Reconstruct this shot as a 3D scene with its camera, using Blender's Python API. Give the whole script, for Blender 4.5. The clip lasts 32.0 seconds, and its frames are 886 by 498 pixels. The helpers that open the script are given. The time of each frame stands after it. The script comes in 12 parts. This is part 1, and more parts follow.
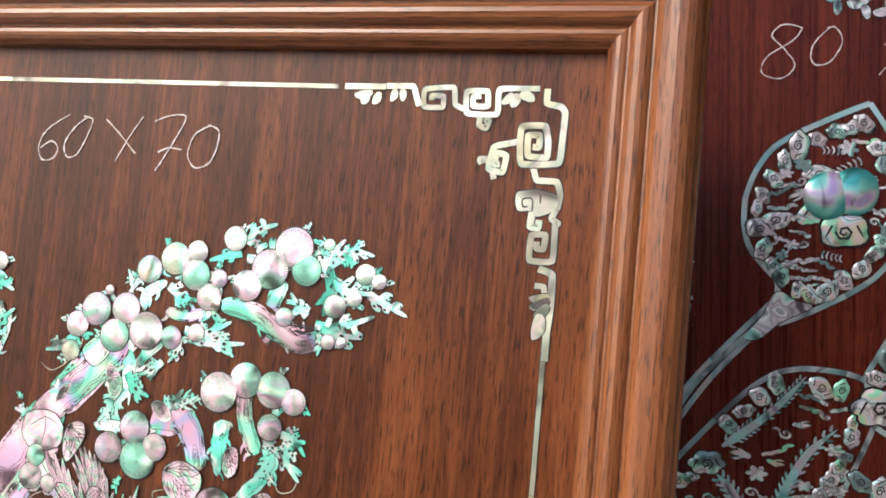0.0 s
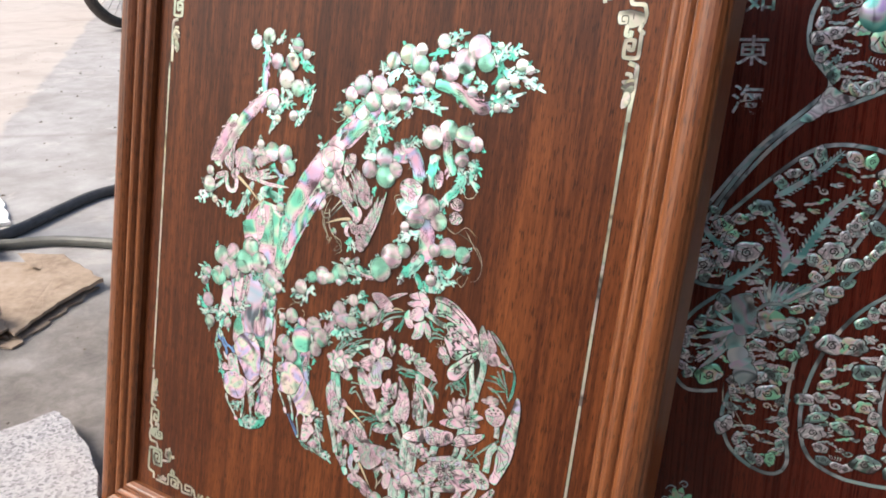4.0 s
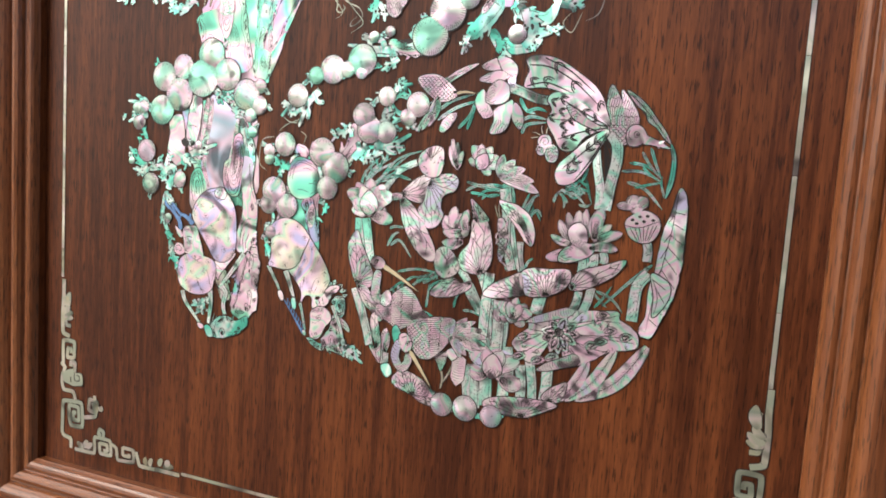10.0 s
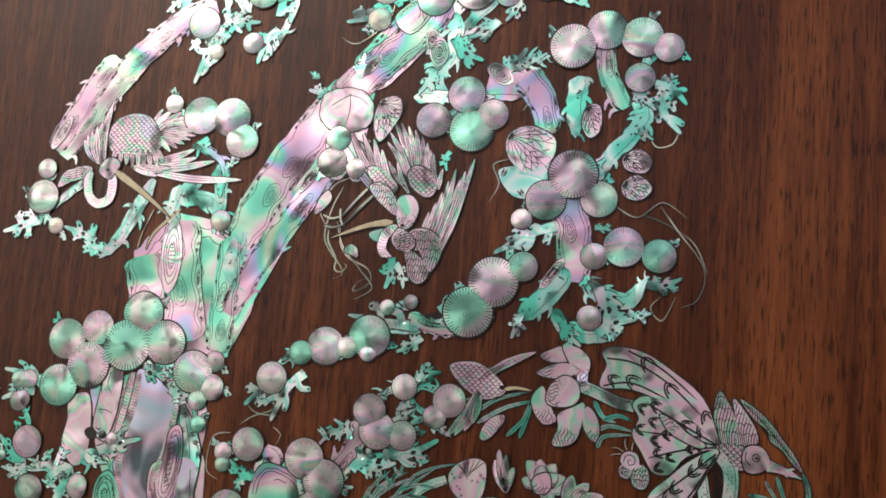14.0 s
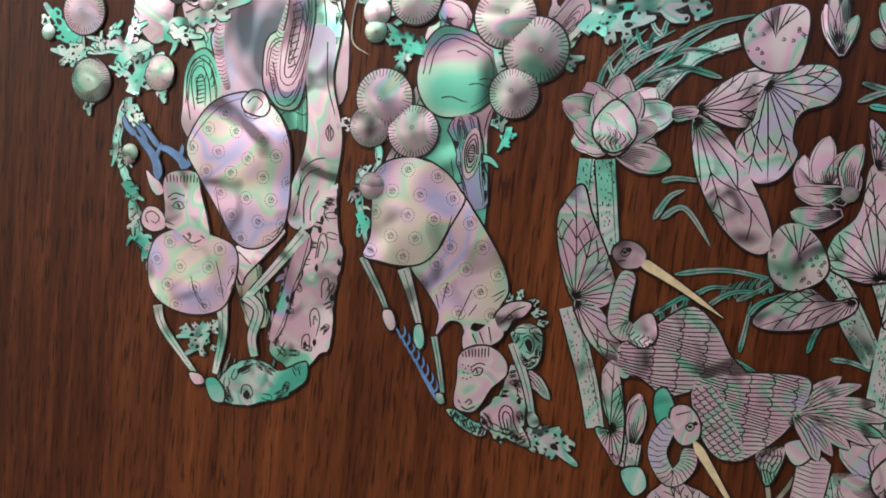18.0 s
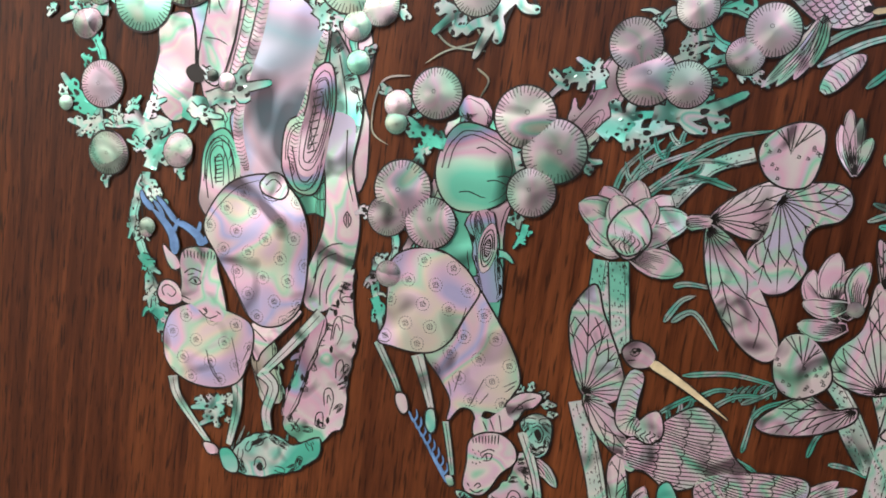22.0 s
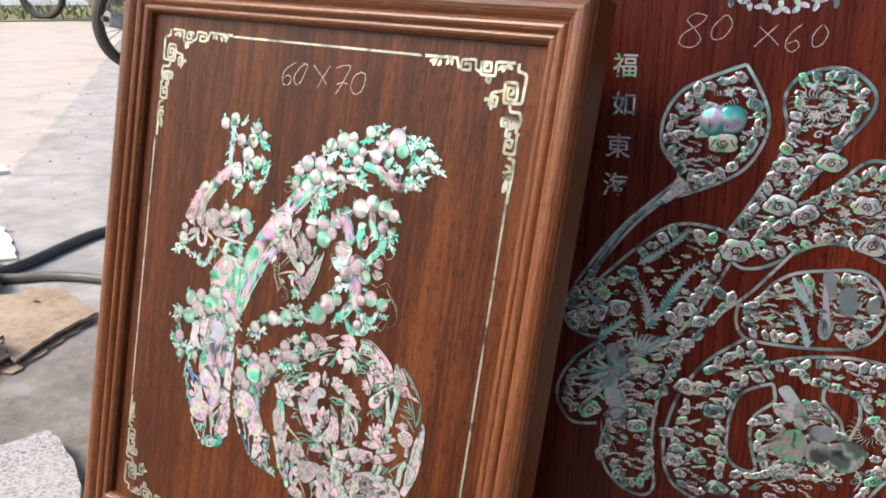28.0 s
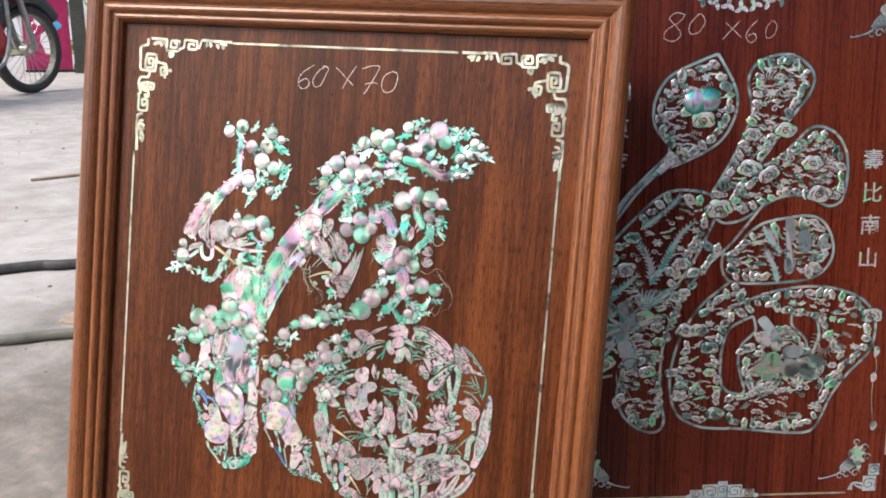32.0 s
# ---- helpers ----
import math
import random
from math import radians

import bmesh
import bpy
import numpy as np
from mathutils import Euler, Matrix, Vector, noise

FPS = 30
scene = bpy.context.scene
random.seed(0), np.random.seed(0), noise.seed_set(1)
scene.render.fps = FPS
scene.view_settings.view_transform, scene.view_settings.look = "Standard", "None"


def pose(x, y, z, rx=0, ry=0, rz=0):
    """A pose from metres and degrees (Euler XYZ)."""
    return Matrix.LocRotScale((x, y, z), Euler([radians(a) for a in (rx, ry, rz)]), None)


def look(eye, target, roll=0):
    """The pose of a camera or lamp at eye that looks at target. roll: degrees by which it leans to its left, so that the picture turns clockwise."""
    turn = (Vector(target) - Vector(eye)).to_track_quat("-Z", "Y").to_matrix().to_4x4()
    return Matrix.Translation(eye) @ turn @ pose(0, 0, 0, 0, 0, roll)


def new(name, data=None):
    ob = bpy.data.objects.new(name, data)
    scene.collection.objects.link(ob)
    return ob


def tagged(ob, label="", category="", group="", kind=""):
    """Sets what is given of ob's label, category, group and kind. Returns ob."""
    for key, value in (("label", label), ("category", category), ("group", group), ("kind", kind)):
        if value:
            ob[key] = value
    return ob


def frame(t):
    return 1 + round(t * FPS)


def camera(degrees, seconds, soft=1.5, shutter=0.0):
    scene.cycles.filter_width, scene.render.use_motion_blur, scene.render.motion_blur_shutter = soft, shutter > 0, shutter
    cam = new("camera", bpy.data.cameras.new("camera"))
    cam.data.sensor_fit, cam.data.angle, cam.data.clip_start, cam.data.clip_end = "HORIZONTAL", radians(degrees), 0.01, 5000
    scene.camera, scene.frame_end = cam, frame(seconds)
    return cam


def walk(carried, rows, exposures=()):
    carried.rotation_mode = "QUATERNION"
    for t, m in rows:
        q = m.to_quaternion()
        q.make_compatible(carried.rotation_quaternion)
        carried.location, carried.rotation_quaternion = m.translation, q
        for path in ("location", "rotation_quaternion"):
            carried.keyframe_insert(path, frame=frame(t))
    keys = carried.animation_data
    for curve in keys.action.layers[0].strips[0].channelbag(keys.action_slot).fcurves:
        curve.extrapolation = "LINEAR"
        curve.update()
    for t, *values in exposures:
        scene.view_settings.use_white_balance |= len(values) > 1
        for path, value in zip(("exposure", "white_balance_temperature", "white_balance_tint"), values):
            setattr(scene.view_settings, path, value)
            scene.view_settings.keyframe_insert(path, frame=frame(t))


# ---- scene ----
cam = camera(57.19, 32.0, 1.8)
# The walk is told from the face of the leaning picture: x along it, y into it, z up it.
LEAN = 13.0
FACE = pose(0, 0, 0.3425, -LEAN, 0, 0)
EXPOSURES = [(0.0, 1.07), (1.0, 0.85), (2.0, 0.79), (3.0, 0.84), (4.0, 0.92), (7.0, 0.83), (8.0, 0.71), (9.0, 0.62), (11.0, 0.35), (13.0, 0.2), (14.5, -0.17), (17.0, -0.2), (18.5, -0.12), (20.0, 0.05), (22.0, 0.32), (24.0, 0.49), (25.0, 0.77), (32.0, 0.97)]
PATH = [
    (0, (0.2835, -0.3645, 0.1831), (0.0227, 0.5992, 0.2404), 5.24),
    (0.5, (0.3358, -0.4014, 0.1898), (-0.0966, 0.5003, 0.1993), 6.80),
    (1, (0.3671, -0.4548, 0.1804), (-0.1456, 0.4025, 0.1326), 8.09),
    (1.5, (0.3928, -0.5061, 0.1858), (-0.1369, 0.3378, 0.1014), 8.19),
    (2, (0.4109, -0.5414, 0.1906), (-0.1294, 0.2926, 0.0790), 7.82),
    (2.5, (0.4191, -0.5652, 0.1876), (-0.1212, 0.2675, 0.0664), 7.49),
    (3, (0.4208, -0.5776, 0.1750), (-0.1049, 0.2605, 0.0290), 7.44),
    (3.5, (0.4176, -0.5785, 0.1478), (-0.0820, 0.2667, -0.0425), 7.67),
    (4, (0.4222, -0.5690, 0.1667), (-0.0621, 0.2841, -0.0273), 7.06),
    (4.5, (0.4193, -0.5605, 0.1838), (-0.0674, 0.3020, 0.0452), 6.51),
    (6.5, (0.4140, -0.5454, 0.1464), (-0.0792, 0.3169, 0.0314), 6.67),
    (7, (0.3771, -0.4941, 0.1138), (-0.1148, 0.3659, -0.0214), 7.39),
    (7.5, (0.3056, -0.4750, 0.0301), (-0.1446, 0.4101, -0.0875), 5.96),
    (8, (0.2541, -0.4935, -0.0322), (-0.1229, 0.4279, -0.1262), 4.65),
    (8.5, (0.2271, -0.4809, -0.0514), (-0.1206, 0.4511, -0.1534), 5.48),
    (9, (0.2141, -0.4603, -0.0617), (-0.0937, 0.4867, -0.1541), 6.07),
    (9.5, (0.2277, -0.4543, -0.0525), (-0.0911, 0.4886, -0.1494), 5.55),
    (10, (0.2332, -0.4246, -0.0579), (-0.1490, 0.4923, -0.1728), 3.76),
    (10.5, (0.1613, -0.3975, -0.0788), (-0.1802, 0.5325, -0.2142), 3.02),
    (11, (0.0924, -0.3628, -0.0877), (-0.1992, 0.5841, -0.2231), 4.13),
    (11.5, (0.0732, -0.3302, -0.1055), (-0.1956, 0.6265, -0.2178), 5.41),
    (12, (0.0552, -0.3181, -0.1200), (-0.1930, 0.6453, -0.2216), 6.03),
    (12.5, (0.0587, -0.2914, -0.1165), (-0.1633, 0.6811, -0.1874), 6.59),
    (13, (0.0627, -0.2884, -0.0974), (-0.1311, 0.6922, -0.1265), 6.24),
    (13.5, (0.0753, -0.3134, -0.0440), (-0.1088, 0.6690, -0.0137), 5.70),
    (14, (0.0943, -0.3449, -0.0048), (-0.0951, 0.6308, 0.1046), 4.72),
    (14.5, (0.0968, -0.3611, 0.0178), (-0.1011, 0.6089, 0.1588), 3.43),
    (16.5, (0.0396, -0.2844, -0.0530), (-0.1709, 0.6915, 0.0049), 5.75),
    (17, (0.0238, -0.2534, -0.0892), (-0.1632, 0.7288, -0.0745), 6.71),
    (17.5, (0.0184, -0.2429, -0.0933), (-0.1807, 0.7342, -0.1685), 6.11),
    (18, (0.0145, -0.2311, -0.1040), (-0.2023, 0.7397, -0.2068), 6.03),
    (18.5, (0.0006, -0.2057, -0.1137), (-0.2379, 0.7573, -0.2389), 5.86),
    (19, (0.0002, -0.2056, -0.1107), (-0.2598, 0.7533, -0.2241), 6.09),
    (19.5, (0.0151, -0.2226, -0.1071), (-0.2493, 0.7341, -0.2285), 6.68),
    (20, (0.0276, -0.2404, -0.1088), (-0.2127, 0.7273, -0.1848), 5.73),
    (20.5, (0.0176, -0.2162, -0.1021), (-0.1940, 0.7567, -0.1961), 5.62),
    (21, (0.0097, -0.2117, -0.0882), (-0.1931, 0.7629, -0.1827), 6.66),
    (21.5, (0.0064, -0.2291, -0.0785), (-0.2073, 0.7386, -0.2125), 7.12),
    (22, (0.0021, -0.2339, -0.0669), (-0.1925, 0.7358, -0.2145), 7.62),
    (22.5, (0.0116, -0.2484, -0.0541), (-0.1563, 0.7305, -0.1705), 7.71),
    (23, (0.0293, -0.2903, -0.0524), (-0.1344, 0.6918, -0.1455), 7.58),
    (23.5, (0.0527, -0.4026, -0.0525), (-0.0909, 0.5857, -0.1043), 7.84),
    (24, (0.1467, -0.4821, 0.0334), (-0.0651, 0.4860, -0.1002), 6.68),
    (24.5, (0.2413, -0.4923, 0.0819), (-0.0641, 0.4535, -0.0289), 7.19),
    (26.5, (0.4836, -0.5887, 0.2019), (-0.1054, 0.1975, 0.0145), 8.49),
    (27, (0.5259, -0.6174, 0.2126), (-0.0374, 0.1912, 0.0426), 8.58),
    (27.5, (0.5597, -0.6464, 0.2187), (0.0383, 0.1918, 0.0587), 8.37),
    (28, (0.5590, -0.6520, 0.2196), (0.0597, 0.2013, 0.0697), 8.35),
    (28.5, (0.5486, -0.6601, 0.2154), (0.0624, 0.1983, 0.0518), 8.23),
    (29, (0.5496, -0.6661, 0.2130), (0.0774, 0.1988, 0.0429), 7.79),
    (29.5, (0.5365, -0.6651, 0.2011), (0.0801, 0.2103, 0.0417), 7.60),
    (30, (0.4555, -0.7152, 0.1739), (0.0566, 0.1866, 0.0082), 6.60),
    (30.5, (0.3442, -0.8193, 0.1450), (0.0624, 0.1313, 0.0151), 4.15),
    (31, (0.2971, -0.8645, 0.1356), (0.0885, 0.1075, 0.0280), 3.48),
    (31.5, (0.2985, -0.8388, 0.1494), (0.1062, 0.1390, 0.0668), 4.53),
    (32, (0.2919, -0.8211, 0.1413), (0.0915, 0.1559, 0.0681), 4.30),
]
walk(cam, [(t, FACE @ look(eye, target, roll)) for t, eye, target, roll in PATH], EXPOSURES)

# ---- sky and light: a bright open yard, with an added roof overhead ----
world = bpy.data.worlds.new("sky")
scene.world = world
world.use_nodes = True
wn = world.node_tree.nodes
sky = wn.new("ShaderNodeTexSky")
sky.sky_type, sky.sun_disc = "NISHITA", False
sky.sun_elevation, sky.sun_rotation = radians(49), radians(225)
sky.air_density, sky.dust_density = 1.0, 6.0
world.node_tree.links.new(sky.outputs[0], wn["Background"].inputs[0])
wn["Background"].inputs[1].default_value = 0.15
sun = new("sun", bpy.data.lights.new("sun", "SUN"))
sun.data.energy, sun.data.angle, sun.data.color = 1.25, radians(25), (1.0, 0.97, 0.93)
sun.matrix_world = look((-5.6, -5.6, 9), (0, 0, 0))

# ---- materials ----
class Nodes:
    """A node material, built line by line."""
    def __init__(self, name, rough=0.5, metal=0.0, spec=0.5):
        self.mat = bpy.data.materials.new(name)
        self.mat.use_nodes = True
        self.t = self.mat.node_tree
        self.b = self.t.nodes["Principled BSDF"]
        self.b.inputs["Roughness"].default_value = rough
        self.b.inputs["Metallic"].default_value = metal
        self.b.inputs["Specular IOR Level"].default_value = spec

    def put(self, sock, v):
        if isinstance(v, bpy.types.NodeSocket):
            self.t.links.new(v, sock)
        else:
            sock.default_value = v

    def node(self, kind, **at):
        n = self.t.nodes.new("ShaderNode" + kind)
        return n

    def coords(self, which="Object", scale=(1, 1, 1), turn=(0, 0, 0)):
        c, m = self.node("TexCoord"), self.node("Mapping")
        self.put(m.inputs[0], c.outputs[which])
        m.inputs["Scale"].default_value = scale
        m.inputs["Rotation"].default_value = [radians(a) for a in turn]
        return m.outputs[0]

    def noise(self, vec, scale, detail=4.0, rough=0.55, distort=0.0):
        n = self.node("TexNoise")
        self.put(n.inputs["Vector"], vec)
        n.inputs["Scale"].default_value, n.inputs["Detail"].default_value = scale, detail
        n.inputs["Roughness"].default_value, n.inputs["Distortion"].default_value = rough, distort
        return n.outputs["Fac"]

    def voronoi(self, vec, scale, out="Color"):
        n = self.node("TexVoronoi")
        self.put(n.inputs["Vector"], vec)
        n.inputs["Scale"].default_value = scale
        return n.outputs[out]

    def ramp(self, fac, *stops):
        n = self.node("ValToRGB")
        e = n.color_ramp.elements
        while len(e) < len(stops):
            e.new(0.5)
        for el, (p, c) in zip(e, stops):
            el.position = p
            el.color = (c, c, c, 1) if isinstance(c, (int, float)) else (*c, 1)
        self.put(n.inputs[0], fac)
        return n.outputs[0]

    def math(self, op, a, b=0.0, clamp=False):
        n = self.node("Math")
        n.operation, n.use_clamp = op, clamp
        self.put(n.inputs[0], a)
        self.put(n.inputs[1], b)
        return n.outputs[0]

    def mix(self, fac, a, b, blend="MIX"):
        n = self.node("Mix")
        n.data_type, n.blend_type = "RGBA", blend
        self.put(n.inputs[0], fac)
        self.put(n.inputs[6], (*a, 1) if isinstance(a, tuple) else a)
        self.put(n.inputs[7], (*b, 1) if isinstance(b, tuple) else b)
        return n.outputs[2]

    def rand(self):
        return self.node("ObjectInfo").outputs["Random"]

    def bump(self, height, strength=0.3, dist=0.001):
        n = self.node("Bump")
        n.inputs["Strength"].default_value, n.inputs["Distance"].default_value = strength, dist
        self.put(n.inputs["Height"], height)
        self.put(self.b.inputs["Normal"], n.outputs[0])

    def done(self, color=None, rough=None):
        if color is not None:
            self.put(self.b.inputs["Base Color"], (*color, 1) if isinstance(color, tuple) else color)
        if rough is not None:
            self.put(self.b.inputs["Roughness"], rough)
        return self.mat


def wood(name, dark, mid, light, stripe=26.0, rough=0.34, coat=0.08, along=0.03, lie=False, spec=0.3):
    """Lacquered timber: broad ribbons, fine fibres and short dark pores along z."""
    n = Nodes(name, rough, 0.0, spec)
    way = (lambda s: (s, 1, 1)) if lie else (lambda s: (1, 1, s))
    v = n.coords("Object", way(along))
    broad = n.noise(v, stripe, 3, 0.6, 0.4)
    fibre = n.noise(v, 240, 5, 0.72, 0.3)
    fleck = n.noise(n.coords("Object", way(0.06)), 520, 3, 0.6)
    pores = n.noise(n.coords("Object", way(0.08)), 1100, 2, 0.5)
    plank = n.noise(n.coords("Object", way(0.12)), 9, 2, 0.5, 0.6)
    broad = n.math("ADD", broad, n.math("MULTIPLY", n.math("SUBTRACT", plank, 0.5), 0.8))
    f = n.math("ADD", n.math("ADD", n.math("MULTIPLY", broad, 0.44), n.math("MULTIPLY", fibre, 0.51)), n.math("MULTIPLY", fleck, 0.22))
    col = n.ramp(f, (0.4, dark), (0.57, mid), (0.8, light))
    col = n.mix(n.ramp(pores, (0.55, 0.0), (0.65, 0.75)), col, tuple(c * 0.3 for c in dark))
    n.b.inputs["Coat Weight"].default_value = coat
    n.b.inputs["Coat Roughness"].default_value = 0.3
    n.bump(n.math("ADD", fibre, n.math("MULTIPLY", pores, -0.5)), 0.12, 0.0004)
    return n.done(col, n.ramp(fibre, (0.3, rough - 0.06), (0.8, rough + 0.12)))


M_BOARD = wood("board_wood", (0.017, 0.0044, 0.0016), (0.062, 0.0166, 0.0055), (0.18, 0.055, 0.0166), 34, 0.36, 0.05, 0.05, False, 0.2)
M_FRAME = wood("frame_wood", (0.07, 0.0215, 0.0075), (0.165, 0.054, 0.018), (0.3, 0.112, 0.039), 36, 0.32, 0.15, 0.02, True, 0.45)
M_DARK = wood("red_wood", (0.024, 0.0042, 0.0031), (0.08, 0.0125, 0.0068), (0.175, 0.035, 0.0155), 22, 0.28, 0.05, 0.02, False, 0.15)
M_DARK_FRAME = wood("red_frame_wood", (0.03, 0.006, 0.005), (0.09, 0.015, 0.01), (0.19, 0.036, 0.02), 40, 0.3, 0.0, 0.02, True, 0.2)


SHORE = ((0.05, (0.24, 0.7, 0.53)), (0.18, (0.28, 0.8, 0.6)), (0.28, (0.62, 0.86, 0.7)), (0.36, (0.86, 0.58, 0.72)), (0.44, (0.86, 0.74, 0.79)), (0.52, (0.88, 0.55, 0.73)), (0.6, (0.55, 0.56, 0.84)), (0.67, (0.24, 0.76, 0.6)), (0.76, (0.58, 0.78, 0.6)), (0.84, (0.8, 0.72, 0.74)), (0.93, (0.76, 0.7, 0.52)))
ROSE = ((0.06, (0.34, 0.8, 0.6)), (0.15, (0.76, 0.86, 0.8)), (0.26, (0.96, 0.7, 0.84)), (0.37, (0.95, 0.88, 0.88)), (0.47, (0.98, 0.66, 0.82)), (0.55, (0.8, 0.74, 0.82)), (0.62, (0.44, 0.88, 0.66)), (0.69, (0.94, 0.88, 0.86)), (0.79, (0.94, 0.68, 0.84)), (0.88, (0.6, 0.88, 0.74)), (0.95, (0.78, 0.74, 0.94)))
JADE = ((0.08, (0.2, 0.74, 0.58)), (0.24, (0.42, 0.84, 0.74)), (0.38, (0.82, 0.9, 0.86)), (0.46, (0.28, 0.78, 0.66)), (0.56, (0.86, 0.74, 0.84)), (0.68, (0.26, 0.76, 0.62)), (0.78, (0.74, 0.86, 0.8)), (0.9, (0.4, 0.74, 0.74)))
MINT = ((0.08, (0.32, 0.78, 0.62)), (0.22, (0.6, 0.88, 0.78)), (0.34, (0.9, 0.92, 0.9)), (0.43, (0.46, 0.84, 0.7)), (0.52, (0.92, 0.82, 0.88)), (0.6, (0.78, 0.88, 0.84)), (0.68, (0.38, 0.8, 0.66)), (0.78, (0.88, 0.9, 0.86)), (0.9, (0.66, 0.82, 0.76)))
DAWN = ((0.08, (0.6, 0.58, 0.86)), (0.22, (0.9, 0.68, 0.86)), (0.34, (0.9, 0.82, 0.72)), (0.42, (0.58, 0.86, 0.68)), (0.5, (0.93, 0.66, 0.84)), (0.62, (0.6, 0.62, 0.92)), (0.74, (0.92, 0.7, 0.8)), (0.84, (0.8, 0.78, 0.74)), (0.94, (0.56, 0.84, 0.72)))
SMOKE = ((0.08, (0.32, 0.68, 0.54)), (0.22, (0.56, 0.72, 0.62)), (0.33, (0.78, 0.62, 0.7)), (0.42, (0.5, 0.58, 0.52)), (0.52, (0.85, 0.62, 0.75)), (0.62, (0.56, 0.57, 0.66)), (0.72, (0.37, 0.69, 0.56)), (0.84, (0.66, 0.7, 0.58)), (0.94, (0.72, 0.62, 0.58)))
ABALONE = ((0.1, (0.16, 0.22, 0.22)), (0.2, (0.34, 0.62, 0.52)), (0.28, (0.7, 0.72, 0.7)), (0.36, (0.3, 0.29, 0.3)), (0.44, (0.66, 0.58, 0.62)), (0.5, (0.36, 0.35, 0.37)), (0.57, (0.78, 0.77, 0.78)), (0.63, (0.26, 0.28, 0.29)), (0.7, (0.5, 0.68, 0.66)), (0.78, (0.64, 0.53, 0.56)), (0.86, (0.6, 0.56, 0.42)), (0.94, (0.32, 0.66, 0.46)))
CREAM = ((0.25, (0.5, 0.55, 0.44)), (0.4, (0.66, 0.64, 0.5)), (0.5, (0.74, 0.7, 0.6)), (0.58, (0.56, 0.58, 0.46)), (0.66, (0.72, 0.62, 0.58)), (0.74, (0.36, 0.42, 0.34)), (0.85, (0.68, 0.64, 0.46)))


def pearl(name, pattern="plain", tint=0.0, dim=1.0, scale=55, palette=SHORE, wavy=0.4, metal=0.55, apart=0.4, depth=0.84):
    """Mother-of-pearl with its cut and engraved lines; the colours drift over each piece."""
    n = Nodes(name, 0.28, metal, 0.5)
    g = n.node("NewGeometry").outputs["Position"]
    r = n.rand()
    add = n.node("VectorMath")
    n.put(add.inputs[0], g)
    comb = n.node("CombineXYZ")
    n.put(comb.inputs[0], n.math("MULTIPLY", r, 3.0))
    n.put(comb.inputs[1], n.math("MULTIPLY", r, -5.0))
    n.put(add.inputs[1], comb.outputs[0])
    a = n.noise(add.outputs[0], scale, 1, 0.4, 0.8)
    b = n.noise(add.outputs[0], scale * 1.4, 1, 0.4, 1.0)
    hue = n.math("ADD", n.math("ADD", n.math("MULTIPLY", a, 1.55), n.math("MULTIPLY", r, apart)), tint - 0.32 - apart / 2)
    col = n.ramp(hue, *palette)
    # smoky layers in the shell; the dark of its sheen is painted in too
    col = n.mix(1.0, col, n.ramp(b, (0.28, 0.2), (0.37, 0.66), (0.45, 1.0)), "MULTIPLY")
    tone = n.node("HueSaturation")
    tone.inputs["Saturation"].default_value, tone.inputs["Value"].default_value = 1.12, depth
    n.put(tone.inputs["Color"], col)
    col = tone.outputs[0]
    # the layers of nacre lie unevenly under the polish
    n.bump(n.noise(add.outputs[0], 38, 0.6, 0.4, 0.3), wavy, 0.012)
    if dim < 1:
        col = n.mix(1 - dim, col, (0.05, 0.06, 0.055))
    ink = None
    if pattern == "cap":
        sep = n.node("SeparateXYZ")
        n.put(sep.inputs[0], n.coords("Object"))
        x, y = sep.outputs[0], sep.outputs[1]
        rad = n.math("SQRT", n.math("ADD", n.math("MULTIPLY", x, x), n.math("MULTIPLY", y, y)))
        ang = n.math("ARCTAN2", y, x)
        tick = n.math("GREATER_THAN", n.math("SINE", n.math("ADD", n.math("MULTIPLY", ang, 46), n.math("MULTIPLY", rad, 6))), 0.45)
        inner = n.math("ADD", 0.74, n.math("MULTIPLY", n.math("SINE", n.math("MULTIPLY", ang, 17)), 0.06))
        rim = n.math("MULTIPLY", tick, n.math("GREATER_THAN", rad, inner))
        off = n.math("SQRT", n.math("ADD", n.math("POWER", n.math("SUBTRACT", x, 0.12), 2.0), n.math("POWER", n.math("ADD", y, 0.1), 2.0)))
        eye = n.math("MULTIPLY", n.math("GREATER_THAN", off, 0.055), n.math("LESS_THAN", off, 0.085))
        ink = n.math("ADD", n.math("MULTIPLY", rim, 0.7), n.math("MULTIPLY", eye, 0.6), True)
    if pattern == "cap":
        # needles laid round the middle give the turned sheen
        tan = n.node("Tangent")
        tan.direction_type, tan.axis = "RADIAL", "Z"
        n.put(n.b.inputs["Tangent"], tan.outputs[0])
        n.b.inputs["Anisotropic"].default_value = 0.85
        n.b.inputs["Metallic"].default_value = 0.7
    if ink is not None:
        col = n.mix(ink, col, (0.012, 0.012, 0.012))
    n.b.inputs["Coat Weight"].default_value = 0.15
    n.b.inputs["Coat Roughness"].default_value = 0.12
    return n.done(col)


